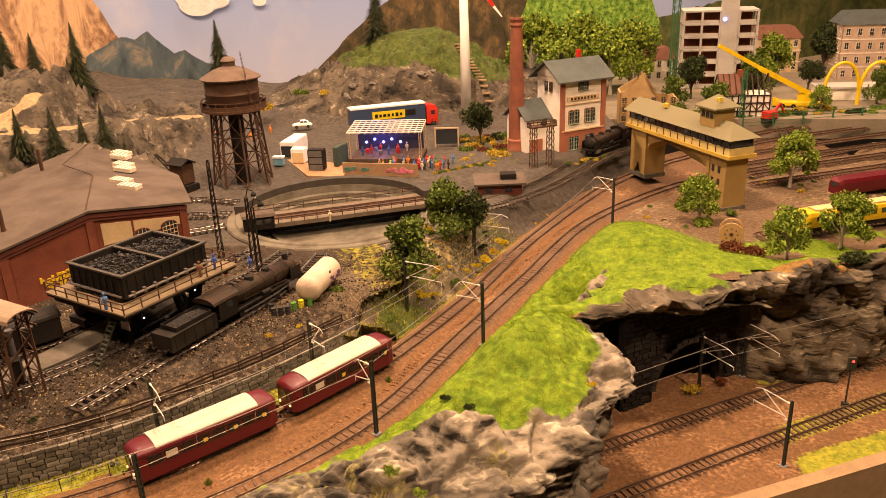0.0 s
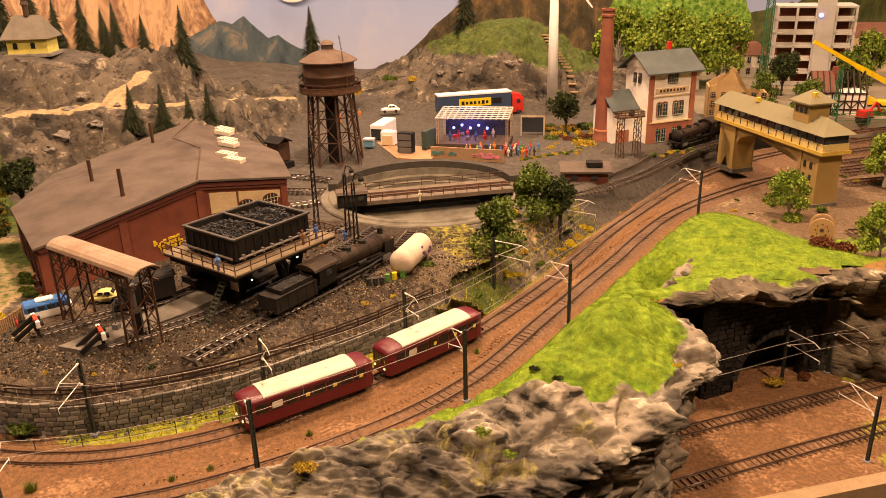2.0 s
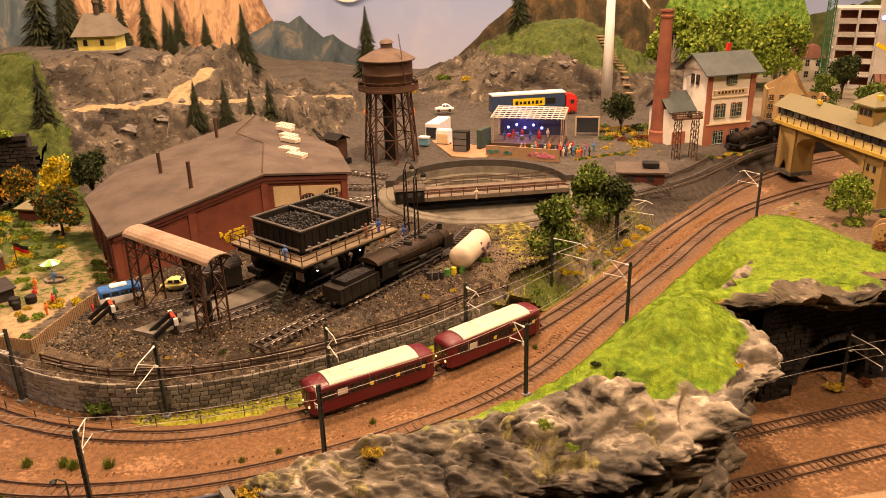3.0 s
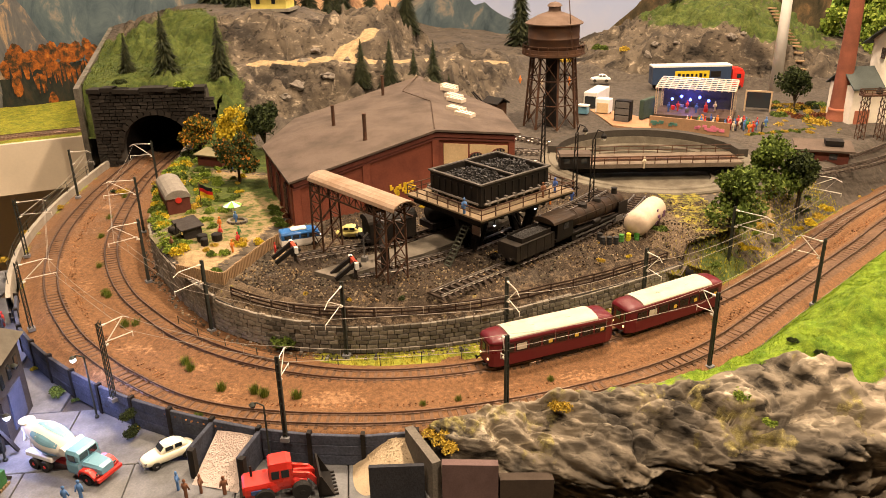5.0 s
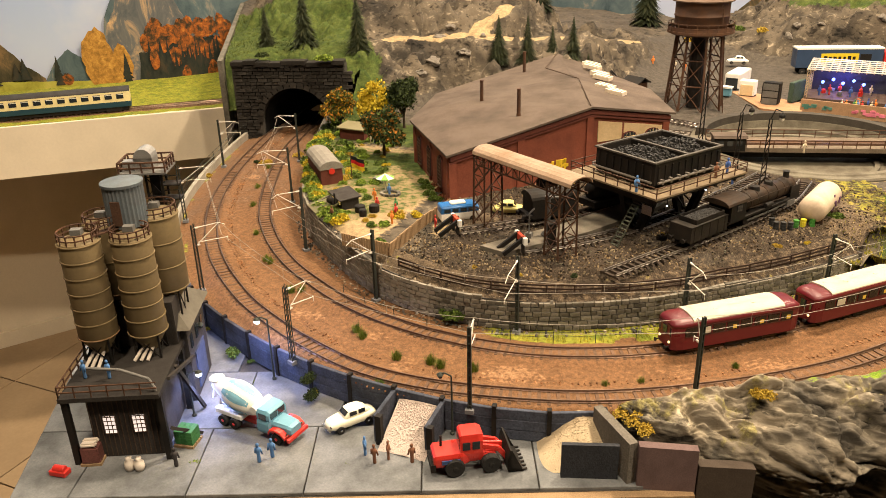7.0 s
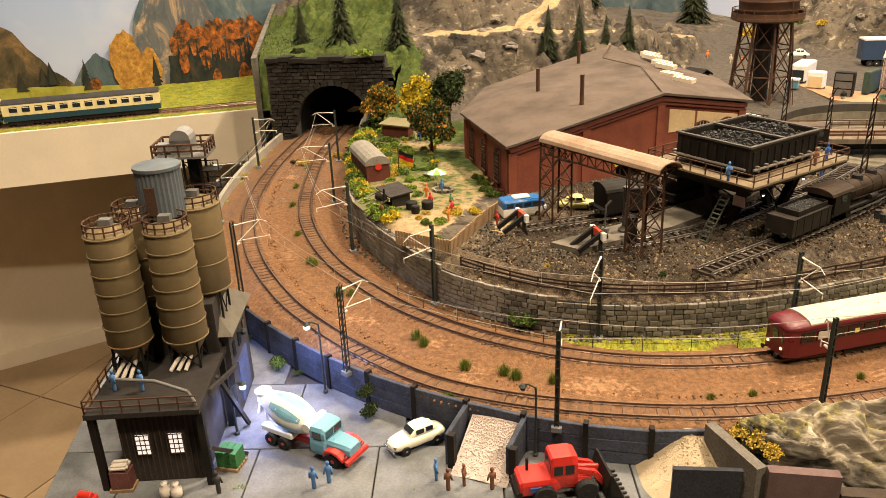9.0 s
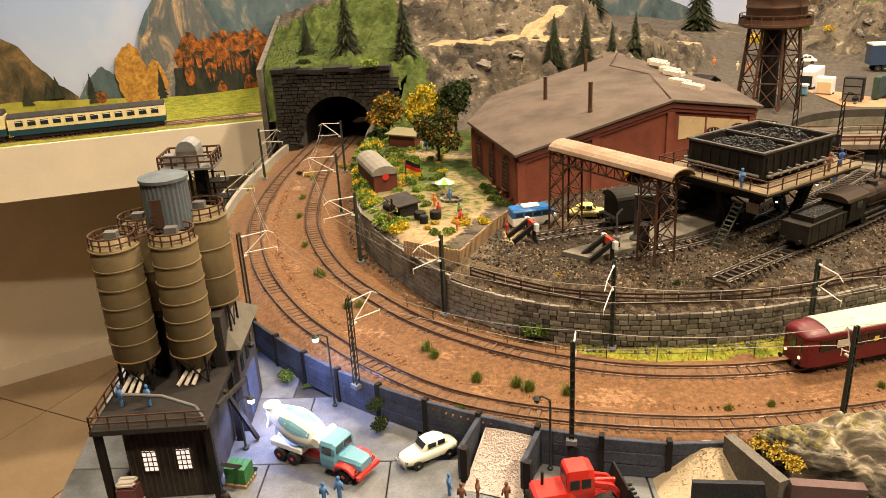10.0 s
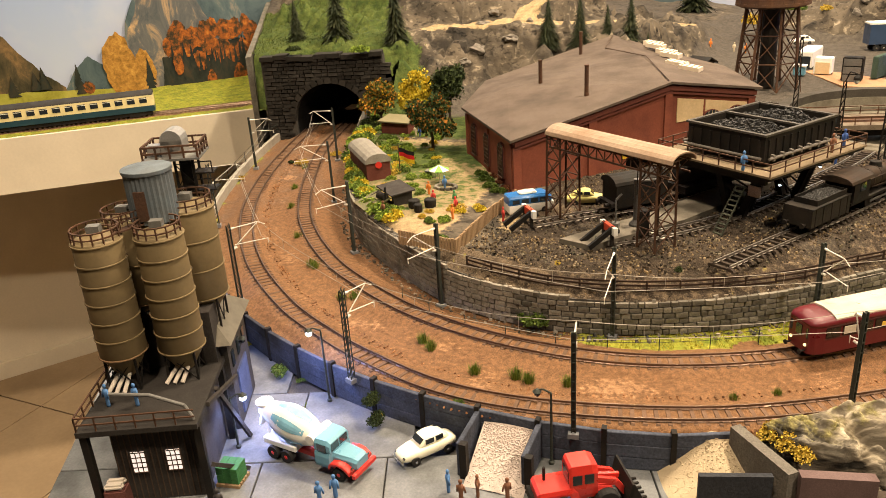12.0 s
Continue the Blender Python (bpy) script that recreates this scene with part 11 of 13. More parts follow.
def scrub(label, items):
    """Many small bushes (kind, x, y, z, size) as one joined mesh."""
    kinds = sorted({i[0] for i in items})
    me = bpy.data.meshes.new("scrub")
    verts, faces, slots = [], [], []
    for n, (kind, x, y, z, size) in enumerate(items):
        src = BUSH[kind]
        co = np.empty(len(src.vertices) * 3, dtype=np.float32)
        src.vertices.foreach_get("co", co)
        co = co.reshape(-1, 3)
        a, base = n * 1.7, len(verts)
        turned = np.stack([co[:, 0] * math.cos(a) - co[:, 1] * math.sin(a), co[:, 0] * math.sin(a) + co[:, 1] * math.cos(a), co[:, 2]], 1)
        verts += (turned * size + (x, y, z)).tolist()
        faces += [[base + v for v in p.vertices] for p in src.polygons]
        slots += [kinds.index(kind)] * len(src.polygons)
    me.from_pydata(verts, [], faces)
    for kind in kinds:
        me.materials.append(BUSH[kind].materials[0])
    me.polygons.foreach_set("material_index", slots)
    me.update()
    return tagged(new("scrub", me), label, "scrub", "", "stuff")


def tuft_mesh(seed):
    rng = random.Random(seed)
    bm = B()
    for _ in range(220):
        a, r = rng.uniform(0, 6.28), rng.uniform(0, 0.5)
        p = Vector((r * math.cos(a), r * math.sin(a), 0))
        tip = p * rng.uniform(1.1, 1.8) + Vector((0, 0, rng.uniform(0.5, 1.1)))
        s = Vector((-math.sin(a), math.cos(a), 0)) * 0.035
        v = [bm.verts.new(q) for q in (p - s, p + s, tip)]
        bm.faces.new(v)
    return finish(bm, "grass_tuft", MAT_TUFT)


TUFTS = [tuft_mesh(s) for s in (1, 2)]


def tuft(x, y, s=0.012, z=-0.003):
    ob = new("grass_tuft", TUFTS[int(x * 1000) % 2])
    ob.matrix_world = pose(x, y, z, 0, 0, (x * 7919) % 360) @ Matrix.Scale(s, 4)
    return tagged(ob, "tuft of green grass between the tracks", "grass tuft", "grass tufts")


def ground_z(x, y):
    return float(land_height(np.array([x]), np.array([y]))[0])


# firs on the hills
for k, (x, y, h) in enumerate(((-1.222, 1.300, 0.080), (-1.128, 1.300, 0.125), (-1.006, 1.305, 0.115), (-0.738, 1.385, 0.092), (-0.684, 1.40, 0.092), (-0.637, 1.41, 0.070), (-0.595, 1.405, 0.095), (-0.565, 1.41, 0.045), (-0.76, 1.72, 0.150), (-0.86, 1.74, 0.105), (-0.965, 1.82, 0.145), (-0.96, 1.77, 0.085), (-1.10, 2.02, 0.19), (-1.17, 1.92, 0.19), (-1.24, 1.82, 0.18), (-1.25, 1.70, 0.19), (-1.14, 1.78, 0.16), (-0.60, 2.25, 0.20), (-0.15, 2.20, 0.165), (-0.90, 1.98, 0.14), (-1.2, 2.1, 0.22), (-1.26, 1.98, 0.2), (-1.16, 1.66, 0.15))):
    fir(x, y, ground_z(x, y), h, k)
# broadleaf trees
for kind, x, y, z, h, lab in (("green", -0.045, 0.985, 0.035, 0.095, "green model tree on the bank beside the main line"), ("green", 0.010, 1.13, 0.035, 0.10, "olive green leafy tree by the depot"), ("dark", 0.055, 1.135, 0.03, 0.085, "dark leafy tree by the depot"), ("dark", 0.098, 1.69, 0.052, 0.095, "dark green tree beside the wind turbine"), ("light", 0.435, 1.235, 0.014, 0.085, "light green birch-like tree beside the signal box"), ("light", 0.50, 1.045, 0.02, 0.085, "light green tree on the cliff edge"), ("light", 0.60, 1.09, 0.02, 0.09, "light green tree beside the yellow railcar"), ("light", 0.665, 1.42, 0.014, 0.11, "light green tree beside the station tracks"), ("fruit", -0.795, 0.995, 0.046, 0.088, "dark fruit tree with reddish fruit in the garden"), ("autumn", -0.945, 1.115, 0.046, 0.08, "autumn tree with yellow and red leaves by the tunnel"), ("yellow", -0.895, 1.155, 0.046, 0.092, "bright yellow autumn tree by the tunnel"), ("dark", -0.842, 1.165, 0.046, 0.095, "dark green tree behind the shed"), ("green", 0.66, 1.86, 0.03, 0.11, "green tree among the town houses"), ("green", 0.56, 1.80, 0.03, 0.08, "green tree among the town houses"), ("green", 1.22, 2.1, 0.05, 0.10, "green tree in the town"), ("dark", 1.02, 2.15, 0.05, 0.09, "dark tree in the town"), ("light", 0.35, 2.2, 0.05, 0.17, "tall light green tree behind the brewery"), ("light", 0.50, 2.25, 0.05, 0.19, "tall green tree behind the brewery"), ("light", 0.44, 2.32, 0.05, 0.22, "tall light green tree behind the brewery"), ("light", 0.28, 2.3, 0.08, 0.2, "tall green tree behind the brewery"), ("light", 0.58, 2.35, 0.05, 0.2, "tall light green tree behind the brewery")):
    tree(kind, x, y, z, h, x * 1000, lab)
# bushes
for kind, x, y, z, s in (("yellow", -0.035, 1.02, 0.036, 0.012), ("yellow", -0.02, 0.97, 0.02, 0.010), ("yellow", 0.07, 1.09, 0.02, 0.013), ("yellow", 0.10, 1.16, 0.02, 0.013), ("ochre", 0.085, 1.12, 0.02, 0.012), ("green", -0.135, 0.935, 0.048, 0.013), ("green", -0.06, 0.90, 0.02, 0.010), ("dark", -0.105, 0.80, 0.0, 0.014), ("dark", -0.16, 0.80, 0.01, 0.010), ("green", -0.005, 1.06, 0.03, 0.011), ("ochre", 0.13, 1.58, 0.05, 0.028), ("green", 0.115, 1.62, 0.05, 0.024), ("ochre", 0.06, 1.55, 0.05, 0.018), ("green", 0.02, 1.56, 0.05, 0.014), ("light", 0.44, 1.22, 0.016, 0.022), ("green", 0.50, 1.27, 0.016, 0.014), ("russet", 0.43, 1.075, 0.026, 0.024), ("russet", 0.455, 1.055, 0.026, 0.022), ("russet", 0.47, 1.0, 0.02, 0.022), ("dark", 0.58, 1.02, 0.026, 0.026), ("dark", 0.615, 1.03, 0.02, 0.02), ("russet", 0.64, 1.02, -0.02, 0.02), ("ochre", 0.345, 0.945, -0.128, 0.014), ("russet", 0.39, 0.965, -0.128, 0.012), ("light", 0.42, 1.01, 0.03, 0.012), ("green", -0.515, 0.600, 0.004, 0.018), ("green", -0.53, 0.462, 0.0, 0.007), ("green", -0.72, 0.485, YZ + 0.004, 0.012), ("dark", -0.603, 0.455, YZ + 0.018, 0.012), ("dark", -0.597, 0.449, YZ + 0.004, 0.012), ("light", -0.757, 0.47, YZ - 0.003, 0.006), ("light", -0.675, 0.454, YZ - 0.004, 0.006), ("light", -0.645, 0.33, YZ - 0.004, 0.008), ("light", -0.52, 0.376, YZ - 0.004, 0.007), ("dark", -0.285, 0.408, YZ, 0.013), ("green", -0.29, 0.402, YZ, 0.011), ("ochre", -0.290, 0.474, 0.010, 0.012), ("ochre", -0.301, 0.482, 0.010, 0.012), ("ochre", -0.280, 0.464, 0.010, 0.010), ("ochre", -0.195, 0.515, 0.034, 0.011), ("light", -0.045, 0.575, 0.034, 0.011), ("light", -0.02, 0.56, 0.02, 0.008), ("ochre", -0.135, 0.455, -0.03, 0.018), ("dark", 0.005, 0.668, 0.047, 0.007), ("dark", 0.028, 0.652, 0.046, 0.007), ("yellow", 0.09, 0.66, 0.03, 0.008), ("dark", 0.05, 0.655, 0.03, 0.008), ("yellow", 0.155, 0.71, 0.03, 0.007), ("light", 0.08, 0.74, 0.05, 0.006), ("dark", -1.16, 1.19, 0.155, 0.018), ("light", -1.03, 1.215, 0.15, 0.022), ("dark", -1.07, 1.02, 0.0, 0.008), ("yellow", -0.12, 0.665, -0.003, 0.006), ("ochre", -0.62, 1.365, 0.135, 0.010), ("ochre", -0.43, 1.95, 0.10, 0.035), ("ochre", -0.28, 2.02, 0.12, 0.02), ("green", -0.34, 2.03, 0.12, 0.025), ("ochre", -1.05, 1.02, 0.0, 0.012), ("ochre", -1.02, 1.08, 0.0, 0.012), ("ochre", -0.945, 0.62, -0.003, 0.010), ("ochre", -1.02, 0.72, -0.003, 0.010), ("ochre", -1.07, 0.82, -0.003, 0.010), ("ochre", -1.11, 0.93, -0.003, 0.011)):
    bush(kind, x, y, z, s, x * 997)
for x, y in ((-0.60, 0.545), (-0.588, 0.535), (-0.50, 0.515), (-0.488, 0.512), (-0.455, 0.518), (-0.72, 0.60), (-0.708, 0.605), (-0.80, 0.665), (-0.79, 0.66), (-0.865, 0.735), (-0.94, 0.83), (-0.985, 0.905), (-0.535, 0.51), (-0.30, 0.555), (-0.22, 0.615), (-0.06, 0.79), (-0.33, 0.538), (-1.03, 1.0)):
    tuft(x, y, 0.0105 if x < -0.4 else 0.007)
# hedge along the garden wall
rngh = random.Random(31)
for i in range(34):
    p = WALL_LINE[int(68 + i * 2.5)]
    q = normals(WALL_LINE)[int(68 + i * 2.5)]
    o = 0.012 + rngh.uniform(0, 0.006)
    ob = bush(("light", "yellow", "light", "green")[i % 4], p[0] + q[0] * o, p[1] + q[1] * o, 0.046, rngh.uniform(0.014, 0.019) if i > 15 else rngh.uniform(0.018, 0.026), i * 40, "light green hedge clump on the garden wall")
    ob["group"] = "garden hedge"
for i in range(10):
    bush("green" if i % 2 else "light", -0.89 + 0.012 * i + rngh.uniform(-0.02, 0.02), 1.05 - 0.02 * i, 0.047, rngh.uniform(0.008, 0.014), i * 33)
for x, y in ((-0.66, 0.87), (-0.645, 0.845), (-0.675, 0.89), (-0.63, 0.83)):
    bush("green", x, y, 0.047, 0.012, x * 500)
    bush("russet", x + 0.02, y - 0.005, 0.047, 0.010, x * 300)
# undergrowth in the garden and by the tunnel
rngg = random.Random(77)
for i in range(105):
    u = rngg.random()
    x, y = -0.66 - 0.25 * u + rngg.uniform(-0.05, 0.05), 0.70 + 0.40 * u + rngg.uniform(-0.05, 0.06)
    if float(side_of(np.array([x]), np.array([y]), WALL_LINE)[0]) < 0.02 or (x + 0.612) * -0.734 + (y - 0.834) * 0.679 > -0.01 and x > -0.72:
        continue
    if math.hypot(x + 0.716, y - 0.845) < 0.03 or math.hypot(x + 0.742, y - 0.768) < 0.035:
        continue
    bush(rngg.choice(("green", "light", "light", "ochre", "light", "yellow", "green")), x, y, 0.047, rngg.uniform(0.005, 0.013), i * 57)
for i in range(26):
    x, y = -1.02 + 0.10 * rngg.random(), 1.08 + 0.09 * rngg.random()
    if float(side_of(np.array([x]), np.array([y]), WALL_LINE)[0]) < 0.012:
        continue
    bush(rngg.choice(("green", "dark", "light")), x, y, 0.047, rngg.uniform(0.010, 0.018), i * 71)
# weeds on the depot floor, the bank and the yard
for i in range(60):
    x, y = rngg.uniform(-0.52, -0.05), rngg.uniform(0.63, 1.05)
    d = float(side_of(np.array([x]), np.array([y]), WALL_LINE)[0])
    if d < 0.012 or (d > 0.05 and rngg.random() < 0.75):
        continue
    bush(rngg.choice(("green", "ochre", "ochre", "yellow", "dark")), x, y, 0.049, rngg.uniform(0.003, 0.007), i * 31)
for i in range(26):
    p = TRACK_IN[int(rngg.uniform(265, 400))]
    q = normals(TRACK_IN)[int(((TRACK_IN - p) ** 2).sum(1).argmin())]
    bush(rngg.choice(("ochre", "yellow", "light")), p[0] + q[0] * rngg.uniform(0.026, 0.045), p[1] + q[1] * rngg.uniform(0.026, 0.045), -0.003, rngg.uniform(0.003, 0.006), i * 43)
for p in WALL_POSTS[1:-1:2]:
    bush(rngg.choice(("green", "yellow", "dark")), p.x + 0.004, p.y - 0.006, YZ, rngg.uniform(0.003, 0.007), p.x * 900)
# clipped hedge round the festival ground, scrub round the brewery, the turbine and on the bank
scrub("low clipped hedge round the festival ground", [("ochre" if i % 3 == 0 else "green", 0.0072 * i, 1.462 + 0.0042 * i, 0.054, rngg.uniform(0.006, 0.009)) for i in range(16)] + [("green" if i % 4 else "ochre", 0.118 - 0.001 * i, 1.53 + 0.007 * i, 0.054, 0.007) for i in range(12)])
wild = []
for i in range(44):
    x, y = 0.055 + 0.13 * rngg.random(), 1.60 + 0.16 * rngg.random()
    if math.hypot(x - 0.170, y - 1.615) > 0.03:
        wild.append((rngg.choice(("dark", "green", "ochre", "green", "russet")), x, y, 0.054, rngg.uniform(0.010, 0.022)))
for i in range(30):
    x = rngg.uniform(0.19, 0.36)
    wild.append((rngg.choice(("dark", "green", "ochre", "light")), x, 1.515 + 0.45 * (x - 0.25) + rngg.uniform(-0.012, 0.012), 0.046, rngg.uniform(0.005, 0.010)))
for i in range(40):
    wild.append((rngg.choice(("ochre", "green", "light", "yellow")), rngg.uniform(-0.02, 0.17), rngg.uniform(1.50, 1.62), 0.052, rngg.uniform(0.005, 0.012)))
scrub("wild green and russet scrub round the brewery", wild)
wild = []
for i in range(60):
    x, y = rngg.uniform(-0.05, 0.13), rngg.uniform(0.95, 1.22)
    off = float(side_of(np.array([x]), np.array([y]), TRACK_IN)[0])
    if off > 0.03:
        wild.append((rngg.choice(("ochre", "yellow", "green", "light", "ochre", "dark")), x, y, ground_z(x, y) * min(1.0, max(0.0, (off - 0.022) / 0.068)), rngg.uniform(0.004, 0.010)))
scrub("yellow and green scrub on the bank beside the main line", wild)
# trees and scrub between the town houses and on the shelf
for i, (x, y, h) in enumerate(((0.78, 1.98, 0.10), (0.86, 2.12, 0.12), (0.95, 1.92, 0.07), (0.70, 2.15, 0.12), (1.12, 1.98, 0.09), (1.32, 1.95, 0.10), (1.40, 2.25, 0.13), (0.62, 2.02, 0.09), (1.0, 2.35, 0.15), (1.2, 2.45, 0.16), (0.80, 2.42, 0.17))):
    tree(("dark", "green", "light")[i % 3], x, y, 0.045, h, i * 67, "leafy tree between the town houses")
wild = []
for i in range(110):
    x, y = rngg.uniform(0.30, 1.05), rngg.uniform(1.02, 1.52)
    if (0.47 < x < 0.62 and 1.2 < y < 1.4) or float(side_of(np.array([x]), np.array([y]), TRACK_OUT)[0]) > -0.06 or float(side_of(np.array([x]), np.array([y]), CLIFF)[0]) < 0.02 or abs(y - (1.145 + 0.25 * (x - 0.5))) < 0.035:
        continue
    wild.append((rngg.choice(("ochre", "green", "light", "russet", "dark", "green")), x, y, 0.014, rngg.uniform(0.005, 0.013)))
scrub("mixed scrub on the shelf beside the station tracks", wild)
# ---- chapel on the hill ----
def build_chapel():
    x, y = -1.04, 1.60
    th = thing("chapel", pose(x, y, ground_z(x, y) - 0.002, 0, 0, 10), "small yellow chapel with a grey hipped roof and ridge turret", "chapel")
    bm = B()
    box(bm, (0, 0, 0.018), (0.082, 0.06, 0.036))
    w = part("wall", bm, M("chapel_yellow", (0.72, 0.62, 0.16), 0.8, 0, 0.06), th, "bright yellow rendered walls")
    bm = B()
    box(bm, (0, 0, 0.001), (0.100, 0.08, 0.006))
    part("terrace", bm, MAT_STONE, th)
    bm = B()
    lo = [bm.verts.new(p) for p in ((-0.050, -0.040, 0.034), (0.050, -0.040, 0.034), (0.050, 0.040, 0.034), (-0.050, 0.040, 0.034))]
    a, b = bm.verts.new((-0.028, 0, 0.080)), bm.verts.new((0.028, 0, 0.080))
    for f in ((lo[0], lo[1], b, a), (lo[1], lo[2], b), (lo[2], lo[3], a, b), (lo[3], lo[0], a), lo[::-1]):
        bm.faces.new(f)
    r = part("roof", bm, M("chapel_shingle", (0.17, 0.145, 0.11), 0.85, 0, 0.15), th, "grey-brown shingle roof")
    bm = B()
    lathe(bm, [(0.006, 0.078), (0.006, 0.10), (0.009, 0.101), (0.006, 0.108), (0.0075, 0.112), (0.001, 0.124)], n=10)
    part("turret", bm, MAT_DARKWOOD, r)
    for k in (-0.024, 0.012):
        bm = B()
        plate(bm, arch_outline(0.009, 0.013), Matrix.Translation((k, -0.0305, 0.014)), 0.0012)
        part("window", bm, MAT_GLASS, w)


build_chapel()
build_saloon(pose(-0.86, 1.69, ground_z(-0.86, 1.69), 0, 0, 20), M("dark_red_car", (0.09, 0.02, 0.02), 0.35), "dark red car on the hill road")


# boulders scattered on the hills
MAT_BOULDER = M("boulder", (0.20, 0.175, 0.145), 0.9, 0, 0.3, 300, 60, 0.6, 0.002, (0.08, 0.07, 0.06), 0.5)


def boulder_mesh(seed):
    bm = B()
    bmesh.ops.create_icosphere(bm, subdivisions=3, radius=1.0)
    for v in bm.verts:
        n = noise.noise(v.co * 1.1 + Vector((seed * 5, 0, 0))) * 0.5 + noise.noise(v.co * 2.7 + Vector((seed, 3, 0))) * 0.3
        v.co *= 0.8 + n
        v.co.z *= 0.7
    return finish(bm, "boulder", MAT_BOULDER)


BOULDERS = [boulder_mesh(s) for s in range(5)]
rng = random.Random(44)
for k in range(60):
    if k < 26:
        if k > 9:
            continue
        x, y, s = rng.uniform(-0.88, -0.70), rng.uniform(1.30, 1.45), rng.uniform(0.010, 0.022)
    elif k < 40:
        x, y, s = rng.uniform(-0.85, -0.55), rng.uniform(1.5, 1.9), rng.uniform(0.008, 0.02)
    else:
        if k > 46:
            continue
        x, y, s = rng.uniform(-0.24, 0.03), rng.uniform(1.955, 2.0), rng.uniform(0.006, 0.014)
    if 1.58 < y < 1.68 and x < -0.5:
        continue
    ob = new("boulder", BOULDERS[k % 5])
    ob.matrix_world = pose(x, y, ground_z(x, y) - s * 0.2, rng.uniform(-20, 20), rng.uniform(-20, 20), rng.uniform(0, 360)) @ Matrix.Diagonal((s, s, s * rng.uniform(0.7, 1.1), 1))
    tagged(ob, "rough grey boulder bedded in the hillside", "boulder", "boulders")


# ---- steam engine, tender engine, tank wagon ----
MAT_SOOTRUST = M("sooty_rust", (0.022, 0.015, 0.010), 0.6, 0.1, 0.5, 600.0, 90.0, 0.3, 0.0006, (0.065, 0.035, 0.018), 0.55)


def build_steam_engine(m):
    th = thing("steam_locomotive", m, "sooty black tender steam locomotive", "steam locomotive", "steam locomotives")
    bm = B()
    rod(bm, (0.018, 0, 0.027), (0.118, 0, 0.027), 0.0115, n=22)
    rod(bm, (0.116, 0, 0.027), (0.130, 0, 0.027), 0.0125, n=22)
    part("boiler", bm, MAT_SOOTRUST, th, "round sooty brown boiler", True)
    bm = B()
    lathe(bm, [(0.004, 0.036), (0.0036, 0.046), (0.0046, 0.047)], (0.123, 0, 0), 14)
    lathe(bm, [(0.006, 0.036), (0.005, 0.0415), (0.001, 0.043)], (0.085, 0, 0), 14)
    lathe(bm, [(0.0065, 0.036), (0.0055, 0.042), (0.001, 0.0435)], (0.055, 0, 0), 14)
    pieces("dome", bm, MAT_BLACK, th)
    bm = B()
    box(bm, (0.060, 0, 0.0145), (0.150, 0.030, 0.0025))
    box(bm, (0.060, 0, 0.010), (0.140, 0.014, 0.007))
    part("running_board", bm, MAT_BLACK, th)
    bm = B()
    box(bm, (0.002, 0, 0.026), (0.030, 0.031, 0.022))
    cab = part("cab", bm, MAT_BLACK, th)
    bm = B()
    for x in (0.034, 0.050, 0.070, 0.090, 0.106):
        lathe(bm, [(0.0117, -0.0006), (0.0120, -0.0005), (0.0120, 0.0005), (0.0117, 0.0006)], (0, 0, 0), 22, Matrix.Translation((x, 0, 0.027)) @ Matrix.Rotation(radians(90), 4, "Y"))
    part("boiler_band", bm, MAT_SOOTRUST, th)
    bm = B()
    lathe(bm, [(0.0118, 0), (0.0105, 0.0012), (0.004, 0.0030), (0.0008, 0.0042)], (0, 0, 0), 20, Matrix.Translation((0.130, 0, 0.027)) @ Matrix.Rotation(radians(90), 4, "Y"))
    part("smokebox_door", bm, MAT_BLACK, th, "", True)
    bm = B()
    for e in (-1, 1):
        rod(bm, (0.018, e * 0.0122, 0.0320), (0.120, e * 0.0122, 0.0320), 0.0005)
        rod(bm, (0.030, e * 0.0112, 0.0220), (0.108, e * 0.0128, 0.0190), 0.0007)
        rod(bm, (0.085, e * 0.004, 0.0395), (0.092, e * 0.0126, 0.0200), 0.0007)
    part("pipe", bm, MAT_SOOTRUST, th)
    for e in (-1, 1):
        bm = B()
        rod(bm, (0.060, e * 0.0140, 0.0190), (0.074, e * 0.0140, 0.0190), 0.0030, n=12)
        part("air_tank", bm, MAT_BLACK, th)
        bm = B()
        box(bm, (0.124, e * 0.0148, 0.0235), (0.020, 0.0007, 0.016))
        part("smoke_deflector", bm, MAT_BLACK, th)
        bm = B()
        rod(bm, (0.136, e * 0.009, 0.0115), (0.143, e * 0.009, 0.0115), 0.0010)
        rod(bm, (0.1425, e * 0.009, 0.0115), (0.144, e * 0.009, 0.0115), 0.0026, n=12)
        part("buffer", bm, MAT_BLACK, th)
    bm = B()
    n = 8
    pr = [(0.0175 * math.cos(math.pi * i / n), 0.0365 + 0.007 * math.sin(math.pi * i / n)) for i in range(n + 1)]
    extrude_profile(bm, pr, (-0.022, 0, 0), (0.020, 0, 0))
    part("cab_roof", bm, MAT_SOOTRUST, cab, "rounded sooty cab roof")
    for s in (-1, 1):
        bm = B()
        box(bm, (0.003, s * 0.0157, 0.030), (0.010, 0.001, 0.008))
        part("side_window", bm, MAT_GLASS, cab)
        for x in (0.03, 0.05, 0.07, 0.09):
            bm = B()
            rod(bm, (x, s * 0.0082, 0.0085), (x, s * 0.0106, 0.0085), 0.0082, n=18)
            part("driving_wheel", bm, MAT_CHASSIS, th)
        bm = B()
        beam(bm, (0.028, s * 0.012, 0.0075), (0.092, s * 0.012, 0.0075), 0.001, 0.0022)
        beam(bm, (0.07, s * 0.0128, 0.0075), (0.112, s * 0.0128, 0.0105), 0.001, 0.0018)
        box(bm, (0.117, s * 0.0125, 0.0105), (0.016, 0.006, 0.007))
        part("side_rod", bm, MAT_GREYSTEEL, th)
    bm = B()
